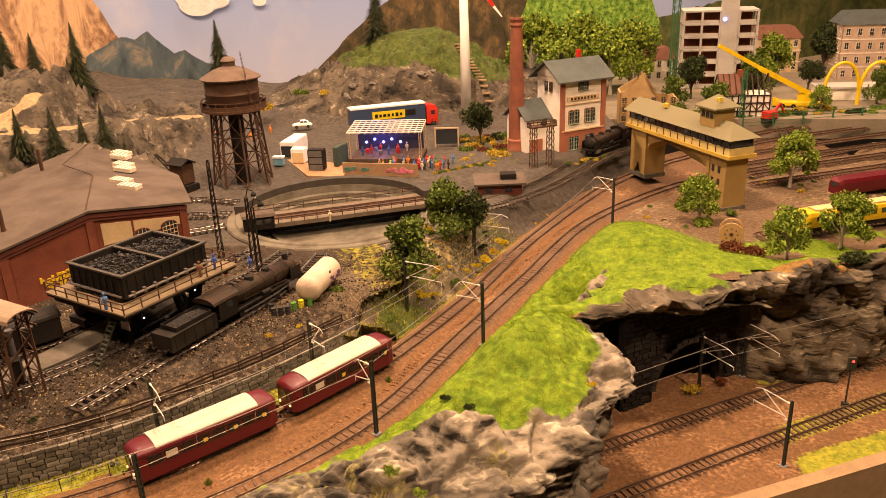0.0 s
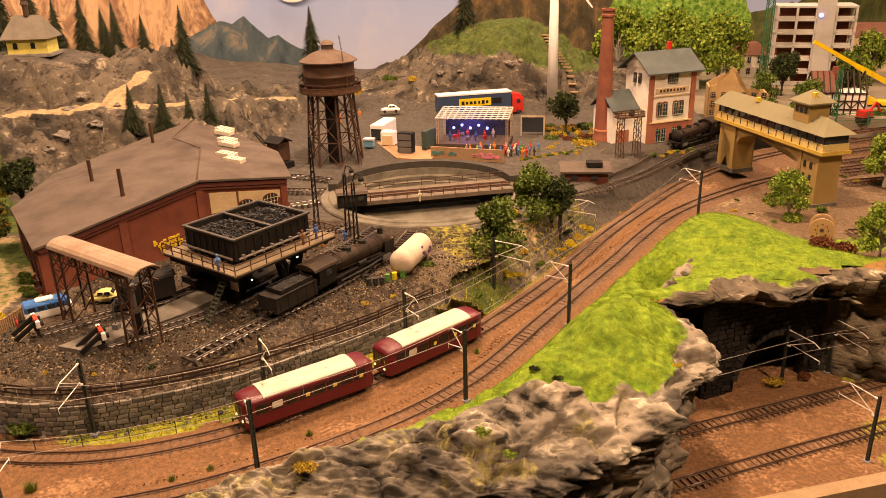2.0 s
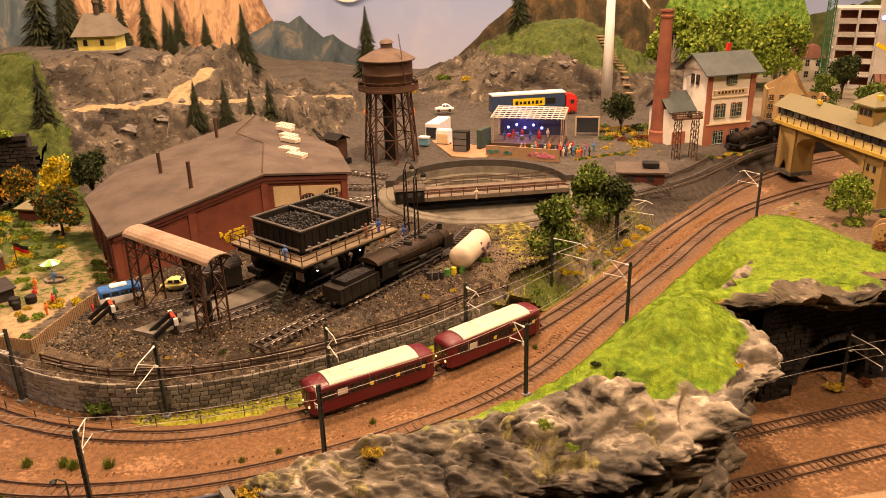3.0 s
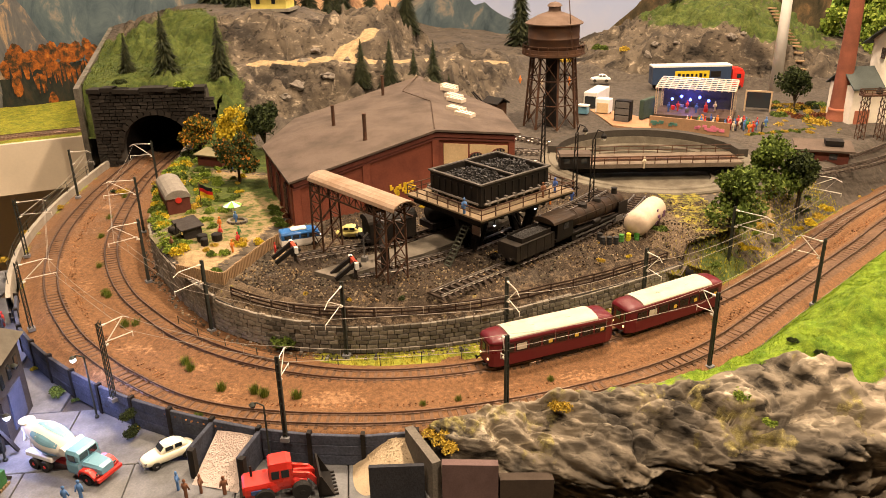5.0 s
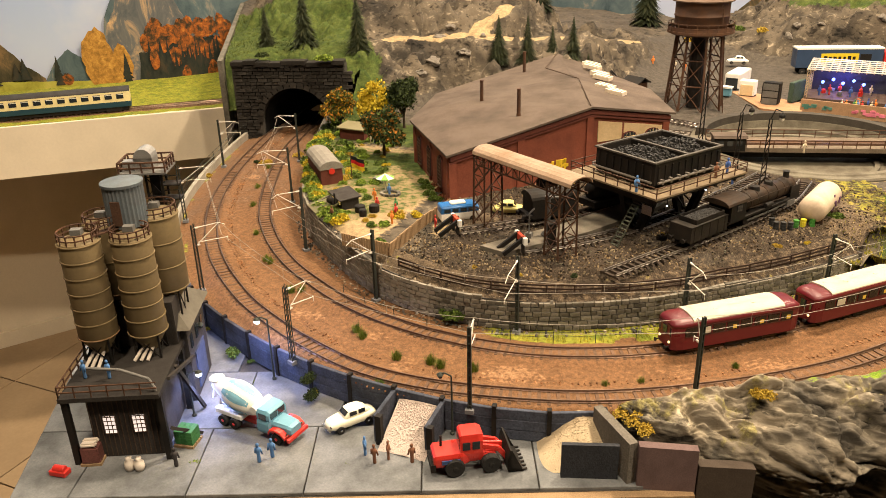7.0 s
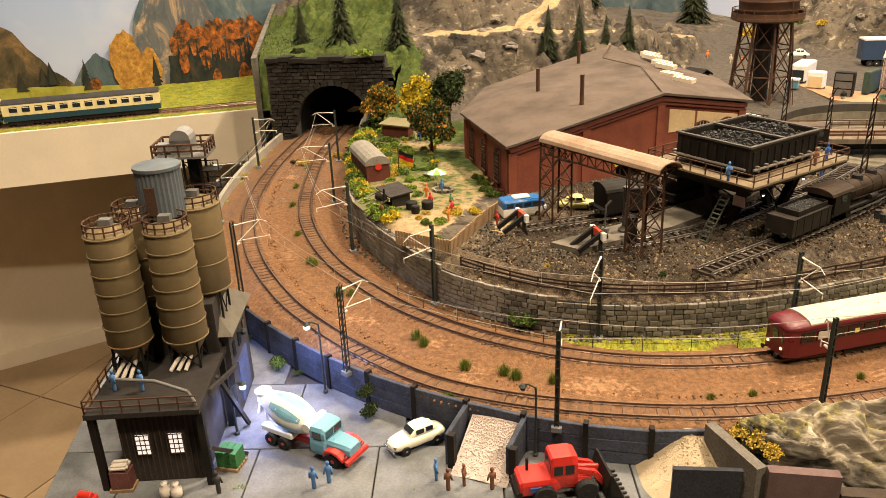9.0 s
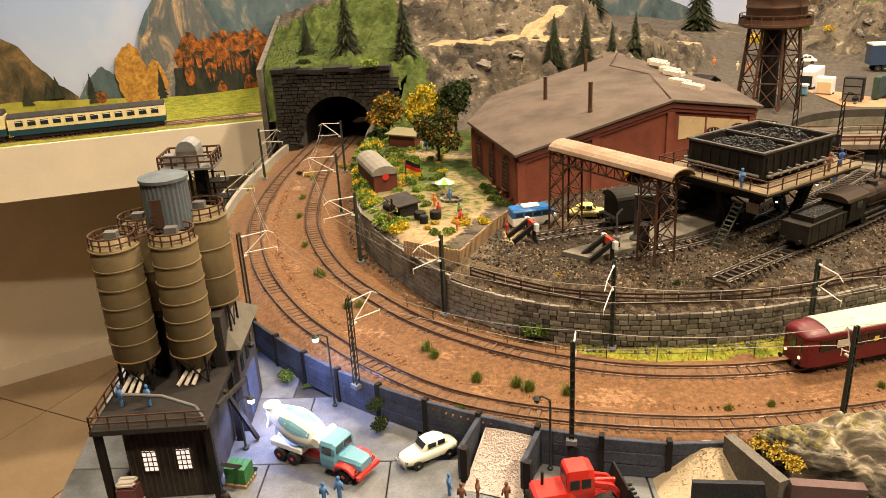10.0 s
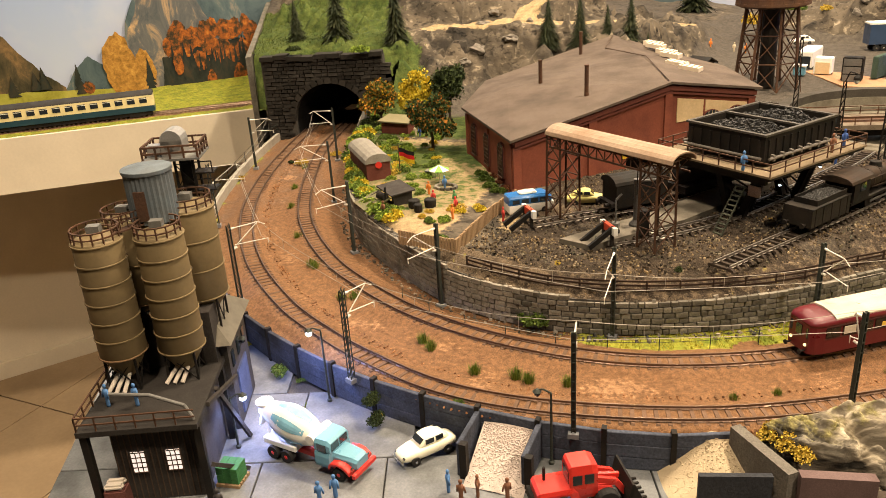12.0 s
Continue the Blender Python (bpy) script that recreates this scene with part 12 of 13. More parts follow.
    box(bm, (-0.052, 0, 0.018), (0.068, 0.030, 0.019))
    td = part("tender", bm, M("tender_grey", (0.020, 0.017, 0.014), 0.65, 0.1, 0.4, dirt=(0.05, 0.038, 0.028), dirt_amount=0.5), th, "grimy grey tender")
    bm = B()
    for s in (-1, 1):
        box(bm, (-0.048, s * 0.0118, 0.0300), (0.052, 0.0009, 0.0062))
    for x in (-0.074, -0.022):
        box(bm, (x, 0, 0.0300), (0.0009, 0.0236, 0.0062))
    part("coal_bunker", bm, MAT_BLACK, td)
    for s in (-1, 1):
        bm = B()
        for x in (-0.080, -0.067, -0.052, -0.037, -0.024):
            box(bm, (x, s * 0.0152, 0.018), (0.0009, 0.0006, 0.018))
        box(bm, (-0.052, s * 0.0152, 0.0272), (0.068, 0.0008, 0.0010))
        part("rib", bm, MAT_BLACK, td)
        bm = B()
        rod(bm, (-0.086, s * 0.009, 0.0115), (-0.092, s * 0.009, 0.0115), 0.0010)
        rod(bm, (-0.0915, s * 0.009, 0.0115), (-0.093, s * 0.009, 0.0115), 0.0026, n=12)
        part("buffer", bm, MAT_BLACK, td)
    bm = B()
    heap_mesh(bm, -0.048, 0, 0, 0.050, 0.0225, 0.0300, lambda u, v: 0.0065 * (1 - 3 * v * v) * (1 - 2 * u * u) - 0.002 + 0.0016 * noise.noise(Vector((u * 40, v * 20, 0))), 26)
    part("coal_load", bm, MAT_COAL, td)
    for x in (-0.074, -0.060, -0.044, -0.030):
        for s in (-1, 1):
            bm = B()
            rod(bm, (x, s * 0.0082, 0.0062), (x, s * 0.0104, 0.0062), 0.0058, n=14)
            part("wheel", bm, MAT_CHASSIS, td)
    return th


st = build_steam_engine(pose(-0.257, 0.838, 0.0535, 0, 0, 60.5))
copy_thing(st, pose(0.40, 1.665, 0.048, 0, 0, 228))
# tank engine body behind the gantry
tv = thing("covered_van", pose(-0.462, 0.802, 0.0535, 0, 0, 43), "sooty black-green covered tender van with a rounded roof", "railway van")
bm = B()
box(bm, (0, 0, 0.020), (0.062, 0.030, 0.026))
bd = part("body", bm, MAT_BLACK, tv)
bm = B()
pr = [(0.016 * math.cos(math.pi * i / 8), 0.032 + 0.0085 * math.sin(math.pi * i / 8)) for i in range(9)]
extrude_profile(bm, pr, (-0.033, 0, 0), (0.033, 0, 0))
part("roof", bm, MAT_BLACK, tv)
for x in (-0.02, 0.02):
    bm = B()
    for s in (-1, 1):
        rod(bm, (x, s * 0.008, 0.006), (x, s * 0.010, 0.006), 0.006, n=14)
    part("wheelset", bm, MAT_CHASSIS, tv)
bm = B()
box(bm, (-0.034, 0, 0.011), (0.006, 0.03, 0.004))
for s in (-1, 1):
    rod(bm, (-0.036, s * 0.009, 0.011), (-0.042, s * 0.009, 0.011), 0.0022, n=10)
part("buffer_beam", bm, MAT_CHASSIS, tv)
tb = thing("boiler_engine", pose(-0.405, 0.868, 0.0535, 0, 0, 55), "black tank engine with a round boiler behind the van", "steam locomotive", "steam locomotives")
bm = B()
rod(bm, (-0.03, 0, 0.026), (0.05, 0, 0.026), 0.011, n=20)
part("boiler", bm, MAT_BLACK, tb, "", True)
bm = B()
box(bm, (0.01, 0, 0.012), (0.09, 0.029, 0.008))
part("frame", bm, MAT_CHASSIS, tb)
bm = B()
lathe(bm, [(0.004, 0.034), (0.0036, 0.045), (0.0046, 0.046)], (0.042, 0, 0), 14)
lathe(bm, [(0.006, 0.034), (0.005, 0.040), (0.001, 0.042)], (0.01, 0, 0), 14)
pieces("dome", bm, MAT_BLACK, tb)

tk = thing("tank_wagon_body", pose(-0.153, 0.932, 0.049, 0, 0, 75), "pale cream cylindrical tank lying on cradles, faded graffiti", "storage tank")
bm = B()
lathe(bm, [(0.004, -0.042), (0.012, -0.040), (0.0165, -0.035), (0.0165, 0.035), (0.012, 0.040), (0.004, 0.042)], (0, 0, 0), 26, Matrix.Translation((0, 0, 0.020)) @ Matrix.Rotation(radians(90), 4, "Y"))
tb2 = part("tank", bm, M("tank_cream", (0.55, 0.44, 0.33), 0.6, 0, 0.1, 300, 40, 0.1, dirt=(0.33, 0.24, 0.18), dirt_amount=0.5), tk, "", True)
rng = random.Random(15)
for k in range(14):
    bm = B()
    a, x = rng.uniform(2.6, 3.6), rng.uniform(0.0, 0.03)
    c = Vector((x, -0.0166 * math.cos(a - math.pi), 0.020 - 0.0166 * math.sin(a - math.pi)))
    box(bm, (c.x, c.y, c.z), (rng.uniform(0.003, 0.007), 0.0012, rng.uniform(0.002, 0.004)))
    part("faded_patch", bm, M("violet_paint", (0.16, 0.08, 0.14), 0.8) if k == 0 else bpy.data.materials["violet_paint"], tb2)
for x in (-0.025, 0.025):
    bm = B()
    box(bm, (x, 0, 0.0035), (0.006, 0.024, 0.008))
    part("cradle", bm, MAT_DARKWOOD, tk)
for x, y, mat, lab in ((-0.178, 0.882, "oil_green", "green oil drum"), (-0.170, 0.888, "oil_yellow", "yellow-lidded oil drum"), (-0.192, 0.870, "oil_black", "black oil drum"), (-0.184, 0.872, "oil_black", "black oil drum"), (-0.205, 0.880, "oil_black", "black oil drum"), (-0.200, 0.868, "oil_black", "black oil drum"), (-0.160, 0.893, "oil_green", "green oil drum")):
    if mat not in bpy.data.materials:
        M(mat, {"oil_green": (0.06, 0.22, 0.04), "oil_yellow": (0.6, 0.5, 0.03), "oil_black": (0.025, 0.025, 0.025)}[mat], 0.5)
    bm = B()
    lathe(bm, [(0.0034, 0), (0.0035, 0.001), (0.0033, 0.003), (0.0036, 0.0034), (0.0033, 0.0038), (0.0033, 0.0066), (0.0036, 0.007), (0.0033, 0.0074), (0.0034, 0.0104), (0.003, 0.0102)], n=14)
    ob = part("oil_drum", bm, bpy.data.materials[mat])
    ob.location = (x, y, 0.049)
    tagged(ob, lab + " beside the cream tank", "oil drum", "oil drums")

# rail fence on the retaining wall, in bays
nlw = normals(WALL_LINE)
fence = thing("rail_fence", pose(0, 0, 0), "dark brown three-rail wooden fence along the depot wall", "fence")
i0 = int(((WALL_LINE - (-0.592, 0.62)) ** 2).sum(1).argmin())
posts = []
i = i0
while i < 296:
    p = WALL_LINE[i] + nlw[i] * 0.010
    posts.append(Vector((p[0], p[1], float(wall_top(p[0])) + 0.001)))
    i += 6
for k, p in enumerate(posts):
    bm = B()
    box(bm, (p.x, p.y, p.z + 0.007), (0.0016, 0.0016, 0.015))
    part("post", bm, MAT_FENCE, fence)
    if k + 1 < len(posts):
        for z in (0.005, 0.0095, 0.0135):
            bm = B()
            beam(bm, p + Vector((0, 0, z)), posts[k + 1] + Vector((0, 0, z + random.uniform(-0.0006, 0.0006))), 0.0009, 0.0018)
            part("rail", bm, MAT_FENCE, fence)
bm = B()
for k in range(14):
    i = 170 + k * 8
    p = WALL_LINE[min(i, 299)] - nlw[min(i, 299)] * 0.030
    beam(bm, (p[0], p[1], -0.003), (p[0], p[1], 0.012), 0.0007, 0.0007)
    if k:
        beam(bm, (pp[0], pp[1], 0.011), (p[0], p[1], 0.011), 0.0003, 0.0003)
        beam(bm, (pp[0], pp[1], 0.006), (p[0], p[1], 0.006), 0.0003, 0.0003)
    pp = p
wf = thing("wire_fence", pose(0, 0, 0), "thin wire fence along the grass strip", "fence")
pieces("fence_bar", bm, MAT_MAST, wf)

# tall lattice lamp masts of the depot
def depot_mast(x, y, h, heads):
    th = thing("floodlight_mast", pose(x, y, 0.047), "tall dark lattice lamp mast in the depot", "lamp mast", "depot lamp masts")
    bm = B()
    for i in (-1, 1):
        for j in (-1, 1):
            beam(bm, (i * 0.0035, j * 0.0035, 0), (i * 0.0015, j * 0.0015, h), 0.0009, 0.0009)
    k = int(h / 0.010)
    for t in range(k):
        w = 0.0035 - 0.002 * t / k
        for j in (-1, 1):
            beam(bm, (-w, j * w, t * 0.010), (w, j * w, (t + 1) * 0.010), 0.0006, 0.0006)
            beam(bm, (j * w, -w, (t + 1) * 0.010), (j * w, w, t * 0.010), 0.0006, 0.0006)
    part("lattice_post", bm, MAT_BLACK, th)
    bm = B()
    if heads:
        rod(bm, (0, 0, h), (0.004, -0.002, h + 0.012), 0.0007)
        rod(bm, (0.004, -0.002, h + 0.012), (0.012, -0.004, h + 0.010), 0.0007)
        lathe(bm, [(0.001, 0.006), (0.0035, 0.003), (0.004, 0.0)], (0.012, -0.004, h + 0.003), 12)
        part("lamp_arm", bm, MAT_BLACK, th)
        bm = B()
        bmesh.ops.create_icosphere(bm, subdivisions=2, radius=0.003, matrix=Matrix.Translation((0.012, -0.004, h + 0.001)))
        part("globe", bm, M("milk_glass", (0.75, 0.72, 0.65), 0.3, bump=0.0), th, "pale glass globe")
    else:
        box(bm, (0, 0, h + 0.002), (0.003, 0.003, 0.004))
        part("cap", bm, MAT_BLACK, th)


depot_mast(-0.262, 1.045, 0.10, True)
depot_mast(-0.315, 1.07, 0.145, False)
depot_mast(-0.223, 0.918, 0.125, True)
bm = B()
box(bm, (-0.438, 0.725, 0.066), (0.010, 0.012, 0.026), 20)
tagged(part("control_cabinet", bm, MAT_BLACK), "dark control cabinet beside the gantry leg", "cabinet")
pl = thing("platform_lamp", pose(-0.466, 0.728, 0.0555), "short grey platform lamp on a concrete block", "lamp")
bm = B()
box(bm, (0, 0, 0.003), (0.007, 0.007, 0.006))
rod(bm, (0, 0, 0.006), (0, 0, 0.030), 0.0009)
rod(bm, (0, 0, 0.030), (0.005, 0.003, 0.036), 0.0012)
part("post", bm, MAT_GREYSTEEL, pl)
wc = thing("water_crane", pose(-0.448, 0.742, 0.0555), "grey cast water crane on the ash platform", "water crane")
bm = B()
lathe(bm, [(0.0075, 0), (0.0075, 0.002), (0.0035, 0.006), (0.003, 0.045), (0.004, 0.046), (0.004, 0.049)], n=14)
part("column", bm, M("cast_grey", (0.10, 0.095, 0.09), 0.6), wc)
bm = B()
rod(bm, (0, 0, 0.047), (0.02, 0.012, 0.046), 0.0016, n=8)
part("swing_arm", bm, bpy.data.materials["cast_grey"], wc)

# loading crane behind the shed
lc = thing("loading_crane", pose(-0.475, 1.43, 0.048, 0, 0, 150), "black rail-mounted coal loading crane behind the shed", "crane")
bm = B()
box(bm, (0, 0, 0.009), (0.05, 0.03, 0.014))
part("chassis", bm, MAT_BLACK, lc)
bm = B()
box(bm, (0, 0, 0.036), (0.032, 0.028, 0.036))
cb = part("cabin", bm, MAT_RUST, lc)
bm = B()
gable_roof(bm, -0.018, 0.018, -0.015, 0.015, 0.054, 0.062, 0.003)
part("roof", bm, MAT_BLACK, cb)
bm = B()
for s in (-1, 1):
    beam(bm, (0.014, s * 0.006, 0.03), (0.065, s * 0.002, 0.066), 0.0015, 0.0025)
for k in range(6):
    beam(bm, (0.02 + k * 0.007, -0.005, 0.034 + k * 0.005), (0.024 + k * 0.007, 0.005, 0.037 + k * 0.005), 0.001, 0.001)
part("jib", bm, MAT_BLACK, lc)
bm = B()
box(bm, (0.0, -0.0145, 0.042), (0.014, 0.001, 0.012))
part("pane", bm, MAT_GLASS, cb)

# hut beside the main line
ht = thing("line_hut", pose(0.112, 1.355, 0.043, 0, 0, 0), "small dark hut with a flat tar roof beside the line", "hut")
bm = B()
box(bm, (0, 0, 0.012), (0.078, 0.04, 0.024))
bd = part("wall", bm, MAT_MAROON, ht)
bm = B()
slab(bm, [(-0.046, -0.027, 0.025), (0.046, -0.027, 0.025), (0.046, 0.027, 0.031), (-0.046, 0.027, 0.031)], 0.003)
rf = part("roof", bm, MAT_ROOFING, ht)
bm = B()
box(bm, (0.016, 0.002, 0.033), (0.028, 0.022, 0.008))
part("roof_box", bm, MAT_BLACK, rf)
for k in (-0.02, 0.015):
    bm = B()
    box(bm, (k, -0.0205, 0.013), (0.012, 0.001, 0.010))
    part("pane", bm, MAT_GLASS, bd)

# ---- garden by the tunnel ----
wgn = thing("garden_wagon", pose(-0.832, 0.872, 0.046, 0, 0, -46), "old goods wagon body with a grey arched roof as a summerhouse", "wagon body")
bm = B()
box(bm, (0, 0, 0.013), (0.092, 0.032, 0.026))
wb = part("body", bm, MAT_MAROON, wgn, "dark red boarded body")
bm = B()
pr = [(0.018 * math.cos(math.pi * i / 8), 0.025 + 0.012 * math.sin(math.pi * i / 8)) for i in range(9)]
extrude_profile(bm, pr, (-0.048, 0, 0), (0.048, 0, 0))
part("roof", bm, M("grey_felt", (0.22, 0.20, 0.17), 0.85), wgn, "grey felt arched roof")
bm = B()
rod(bm, (0.0475, 0, 0.022), (0.0485, 0, 0.022), 0.0045, n=12)
part("red_disc", bm, MAT_TRUCKRED, wb)
gh = thing("garden_shed", pose(-0.742, 0.768, 0.046, 0, 0, -40), "dark wooden garden shed with lit windows and a lean-to roof", "shed")
bm = B()
box(bm, (0, 0.004, 0.008), (0.040, 0.024, 0.016))
gw = part("wall", bm, MAT_TARRED, gh)
bm = B()
slab(bm, [(-0.024, -0.012, 0.0165), (0.024, -0.012, 0.0165), (0.024, 0.019, 0.019), (-0.024, 0.019, 0.019)], 0.0016)
part("roof", bm, MAT_TARRED, gh, "flat mossy black roof")
bm = B()
slab(bm, [(-0.020, -0.044, 0.003), (0.016, -0.044, 0.003), (0.018, -0.010, 0.012), (-0.022, -0.010, 0.012)], 0.0014)
part("ramp", bm, M("mossy_planks", (0.15, 0.13, 0.08), 0.85, 0, 0.3, dirt=(0.08, 0.10, 0.02), dirt_amount=0.6), gh, "mossy plank ramp")
bm = B()
for i in (-0.016, -0.002, 0.012):
    beam(bm, (i, -0.043, 0.0), (i, -0.012, 0.011), 0.0014, 0.003)
pieces("ramp_beam", bm, MAT_BLACK, gh)
bm = B()
rod(bm, (0.004, -0.020, 0.014), (0.016, -0.016, 0.014), 0.0045, n=14)
rod(bm, (0.016, -0.016, 0.012), (0.016, -0.016, 0.026), 0.0013, n=8)
part("stove_drum", bm, MAT_BLACK, gh, "black barrel stove")
for k in (-0.012, 0.010):
    bm = B()
    box(bm, (k, -0.0083, 0.010), (0.007, 0.001, 0.006))
    part("window", bm, glow("warm_window", (1.0, 0.6, 0.15), 0.8) if k < 0 else bpy.data.materials["warm_window"], gw)
for dx, dy, r in ((0.035, 0.0, 0.007), (0.052, 0.008, 0.007), (0.046, -0.012, 0.005)):
    bm = B()
    lathe(bm, [(r * 0.9, 0), (r, 0.004), (r, 0.010), (r * 0.8, 0.011)], n=14)
    ob = tagged(part("rain_barrel", bm, MAT_BLACK), "black rain barrel beside the garden shed", "barrel", "rain barrels")
    ob.location = (-0.742 + dx, 0.768 + dy - 0.015, 0.046)
bx = thing("tool_hut", pose(-0.892, 1.075, 0.046, 0, 0, -5), "small red boarded hut with a mossy roof", "hut")
bm = B()
box(bm, (0, 0, 0.011), (0.05, 0.026, 0.022))
part("wall", bm, MAT_MAROON, bx)
bm = B()
slab(bm, [(-0.029, -0.018, 0.022), (0.029, -0.018, 0.022), (0.029, 0.018, 0.026), (-0.029, 0.018, 0.026)], 0.002)
part("roof", bm, MAT_OLIVEROOF, bx)
um = thing("parasol", pose(-0.716, 0.845, 0.047), "green and white striped garden parasol", "parasol")
bm = B()
rod(bm, (0, 0, 0), (0, 0, 0.022), 0.0006)
part("pole", bm, MAT_WHITE, um)
for k in range(8):
    bm = B()
    a0, a1 = 2 * math.pi * k / 8, 2 * math.pi * (k + 1) / 8
    v = [bm.verts.new(p) for p in ((0, 0, 0.0245), (0.0135 * math.cos(a0), 0.0135 * math.sin(a0), 0.0185), (0.0135 * math.cos(a1), 0.0135 * math.sin(a1), 0.0185))]
    w = [bm.verts.new((q.co.x, q.co.y, q.co.z - 0.0006)) for q in v]
    bm.faces.new(v)
    bm.faces.new(w[::-1])
    for i in range(3):
        bm.faces.new((v[i], w[i], w[(i + 1) % 3], v[(i + 1) % 3]))
    part("canopy_panel", bm, M("parasol_green", (0.2, 0.42, 0.08), 0.7) if k == 0 else (bpy.data.materials["parasol_green"] if k % 2 == 0 else MAT_WHITE), um)
fl = thing("flag", pose(-0.787, 0.873, 0.046, 0, 0, -10), "black, red and gold flag on a short pole", "flag")
bm = B()
rod(bm, (0, 0, 0), (0, 0, 0.040), 0.0007)
part("pole", bm, MAT_RUST, fl)
for k, c in enumerate(((0.65, 0.45, 0.02), (0.5, 0.02, 0.02), (0.015, 0.015, 0.015))):
    bm = B()
    prev = None
    for i in range(9):
        x = 0.001 + i * 0.0029
        y = 0.0012 * math.sin(i * 0.9)
        z = 0.020 + k * 0.0055 - 0.00045 * i
        r = [bm.verts.new(p) for p in ((x, y, z), (x, y, z + 0.0054), (x, y + 0.0004, z + 0.0054), (x, y + 0.0004, z))]
        if prev:
            for j in range(4):
                bm.faces.new((prev[j], prev[(j + 1) % 4], r[(j + 1) % 4], r[j]))
        prev = r
    part("stripe", bm, M("flag_cloth_%d" % k, c, 0.8), fl)
pond = thing("garden_well", pose(-0.70, 0.828, 0.047), "round grey stone rim of a small garden pond", "pond")
for k in range(12):
    a = 2 * math.pi * k / 12
    bm = B()
    box(bm, (0.013 * math.cos(a), 0.010 * math.sin(a), 0.002), (0.0055, 0.004, 0.004), math.degrees(a) + 90)
    part("stone", bm, MAT_STONE, pond)
fe = thing("picket_fence", pose(0, 0, 0), "weathered wooden picket fence round the garden", "fence")
corners = [(-0.672, 0.648), (-0.605, 0.640), (-0.606, 0.739), (-0.598, 0.805)]
for (ax, ay), (bx_, by) in zip(corners, corners[1:]):
    n = int(math.hypot(bx_ - ax, by - ay) / 0.0034)
    for i in range(n):
        x, y = ax + (bx_ - ax) * i / n, ay + (by - ay) * i / n
        bm = B()
        box(bm, (x, y, 0.047 + 0.0075), (0.0022, 0.0022, 0.015 + random.uniform(-0.001, 0.001)))
        part("picket", bm, MAT_WOOD, fe)
    for z in (0.004, 0.011):
        bm = B()
        beam(bm, (ax, ay, 0.047 + z), (bx_, by, 0.047 + z), 0.001, 0.0014)
        part("rail", bm, MAT_WOOD, fe)
for x, y, k in ((-0.71, 0.80, 2), (-0.69, 0.77, 0), (-0.655, 0.755, 0), (-0.665, 0.775, 5), (-0.648, 0.73, 2), (-0.70, 0.825, 8), (-0.855, 1.06, 3), (-0.845, 1.055, 1), (-0.73, 0.72, 7), (-0.59, 0.735, 0)):
    figurine(x, y, 0.047, k, x * 999, 0.85, "small painted figure in the garden", "garden figures")
gd = thing("garden_table", pose(-0.738, 0.868, 0.047), "grey garden table with clutter", "table")
bm = B()
box(bm, (0, 0, 0.0085), (0.016, 0.010, 0.001))
part("tabletop", bm, MAT_GREYSTEEL, gd)
for i in (-1, 1):
    for j in (-1, 1):
        bm = B()
        rod(bm, (i * 0.007, j * 0.004, 0), (i * 0.007, j * 0.004, 0.0085), 0.0005)
        part("leg", bm, MAT_GREYSTEEL, gd)
vb = thing("vintage_van", pose(-0.573, 0.772, 0.048, 0, 0, 38), "blue and white old van with a white roof hatch", "van")
bm = B()
hull(bm, [(-0.026, 0.0098, 0.004, 0.0125, 0.0098), (-0.0255, 0.0102, 0.003, 0.0125, 0.0100), (0.022, 0.0102, 0.003, 0.0125, 0.0100), (0.0265, 0.009, 0.004, 0.0120, 0.0085)])
part("lower_body", bm, MAT_WHITE, vb, "white lower body")
bm = B()
hull(bm, [(-0.0258, 0.0102, 0.0125, 0.0215, 0.0088), (-0.024, 0.0102, 0.0125, 0.0225, 0.0088), (0.018, 0.0102, 0.0125, 0.0225, 0.0085), (0.0235, 0.0098, 0.0125, 0.0195, 0.0082)])
ub = part("upper_body", bm, M("van_blue", (0.02, 0.13, 0.38), 0.35), vb, "bright blue upper body")
bm = B()
box(bm, (-0.002, 0, 0.0235), (0.020, 0.012, 0.0028))
bmesh.ops.bevel(bm, geom=bm.edges[:], offset=0.001, segments=2, affect="EDGES")
part("roof_hatch", bm, MAT_WHITE, ub)
for s in (-1, 1):
    for k in range(4):
        bm = B()
        box(bm, (-0.018 + k * 0.0105, s * 0.0100, 0.0165), (0.008, 0.0012, 0.0045))
        part("side_window", bm, MAT_GLASS, ub)
    for x in (-0.015, 0.015):
        wheel(vb, x, s * 0.0088, 0.0038, 0.003)

# ---- right shelf: cable drum, yellow railcar, station tracks ----
sp = thing("cable_drum", pose(0.448, 1.125, 0.020, 0, 0, -20), "large wooden cable drum lying on its rim", "cable drum")
for s in (-1, 1):
    bm = B()
    rod(bm, (0, s * 0.010, 0.018), (0, s * 0.013, 0.018), 0.018, n=28)
    fd = part("flange", bm, M("drum_wood", (0.45, 0.27, 0.12), 0.8, 0, 0.2) if s < 0 else bpy.data.materials["drum_wood"], sp)
    bm = B()
    for k in range(8):
        a = 2 * math.pi * k / 8
        rod(bm, (0.009 * math.cos(a), s * 0.0132, 0.018 + 0.009 * math.sin(a)), (0.009 * math.cos(a), s * 0.0138, 0.018 + 0.009 * math.sin(a)), 0.0012, n=6)
    rod(bm, (0, s * 0.0132, 0.018), (0, s * 0.0138, 0.018), 0.003, n=10)
    part("bolt_ring", bm, MAT_DARKWOOD, fd)
bm = B()
rod(bm, (0, -0.010, 0.018), (0, 0.010, 0.018), 0.0145, n=24)
part("core", bm, MAT_DARKWOOD, sp)
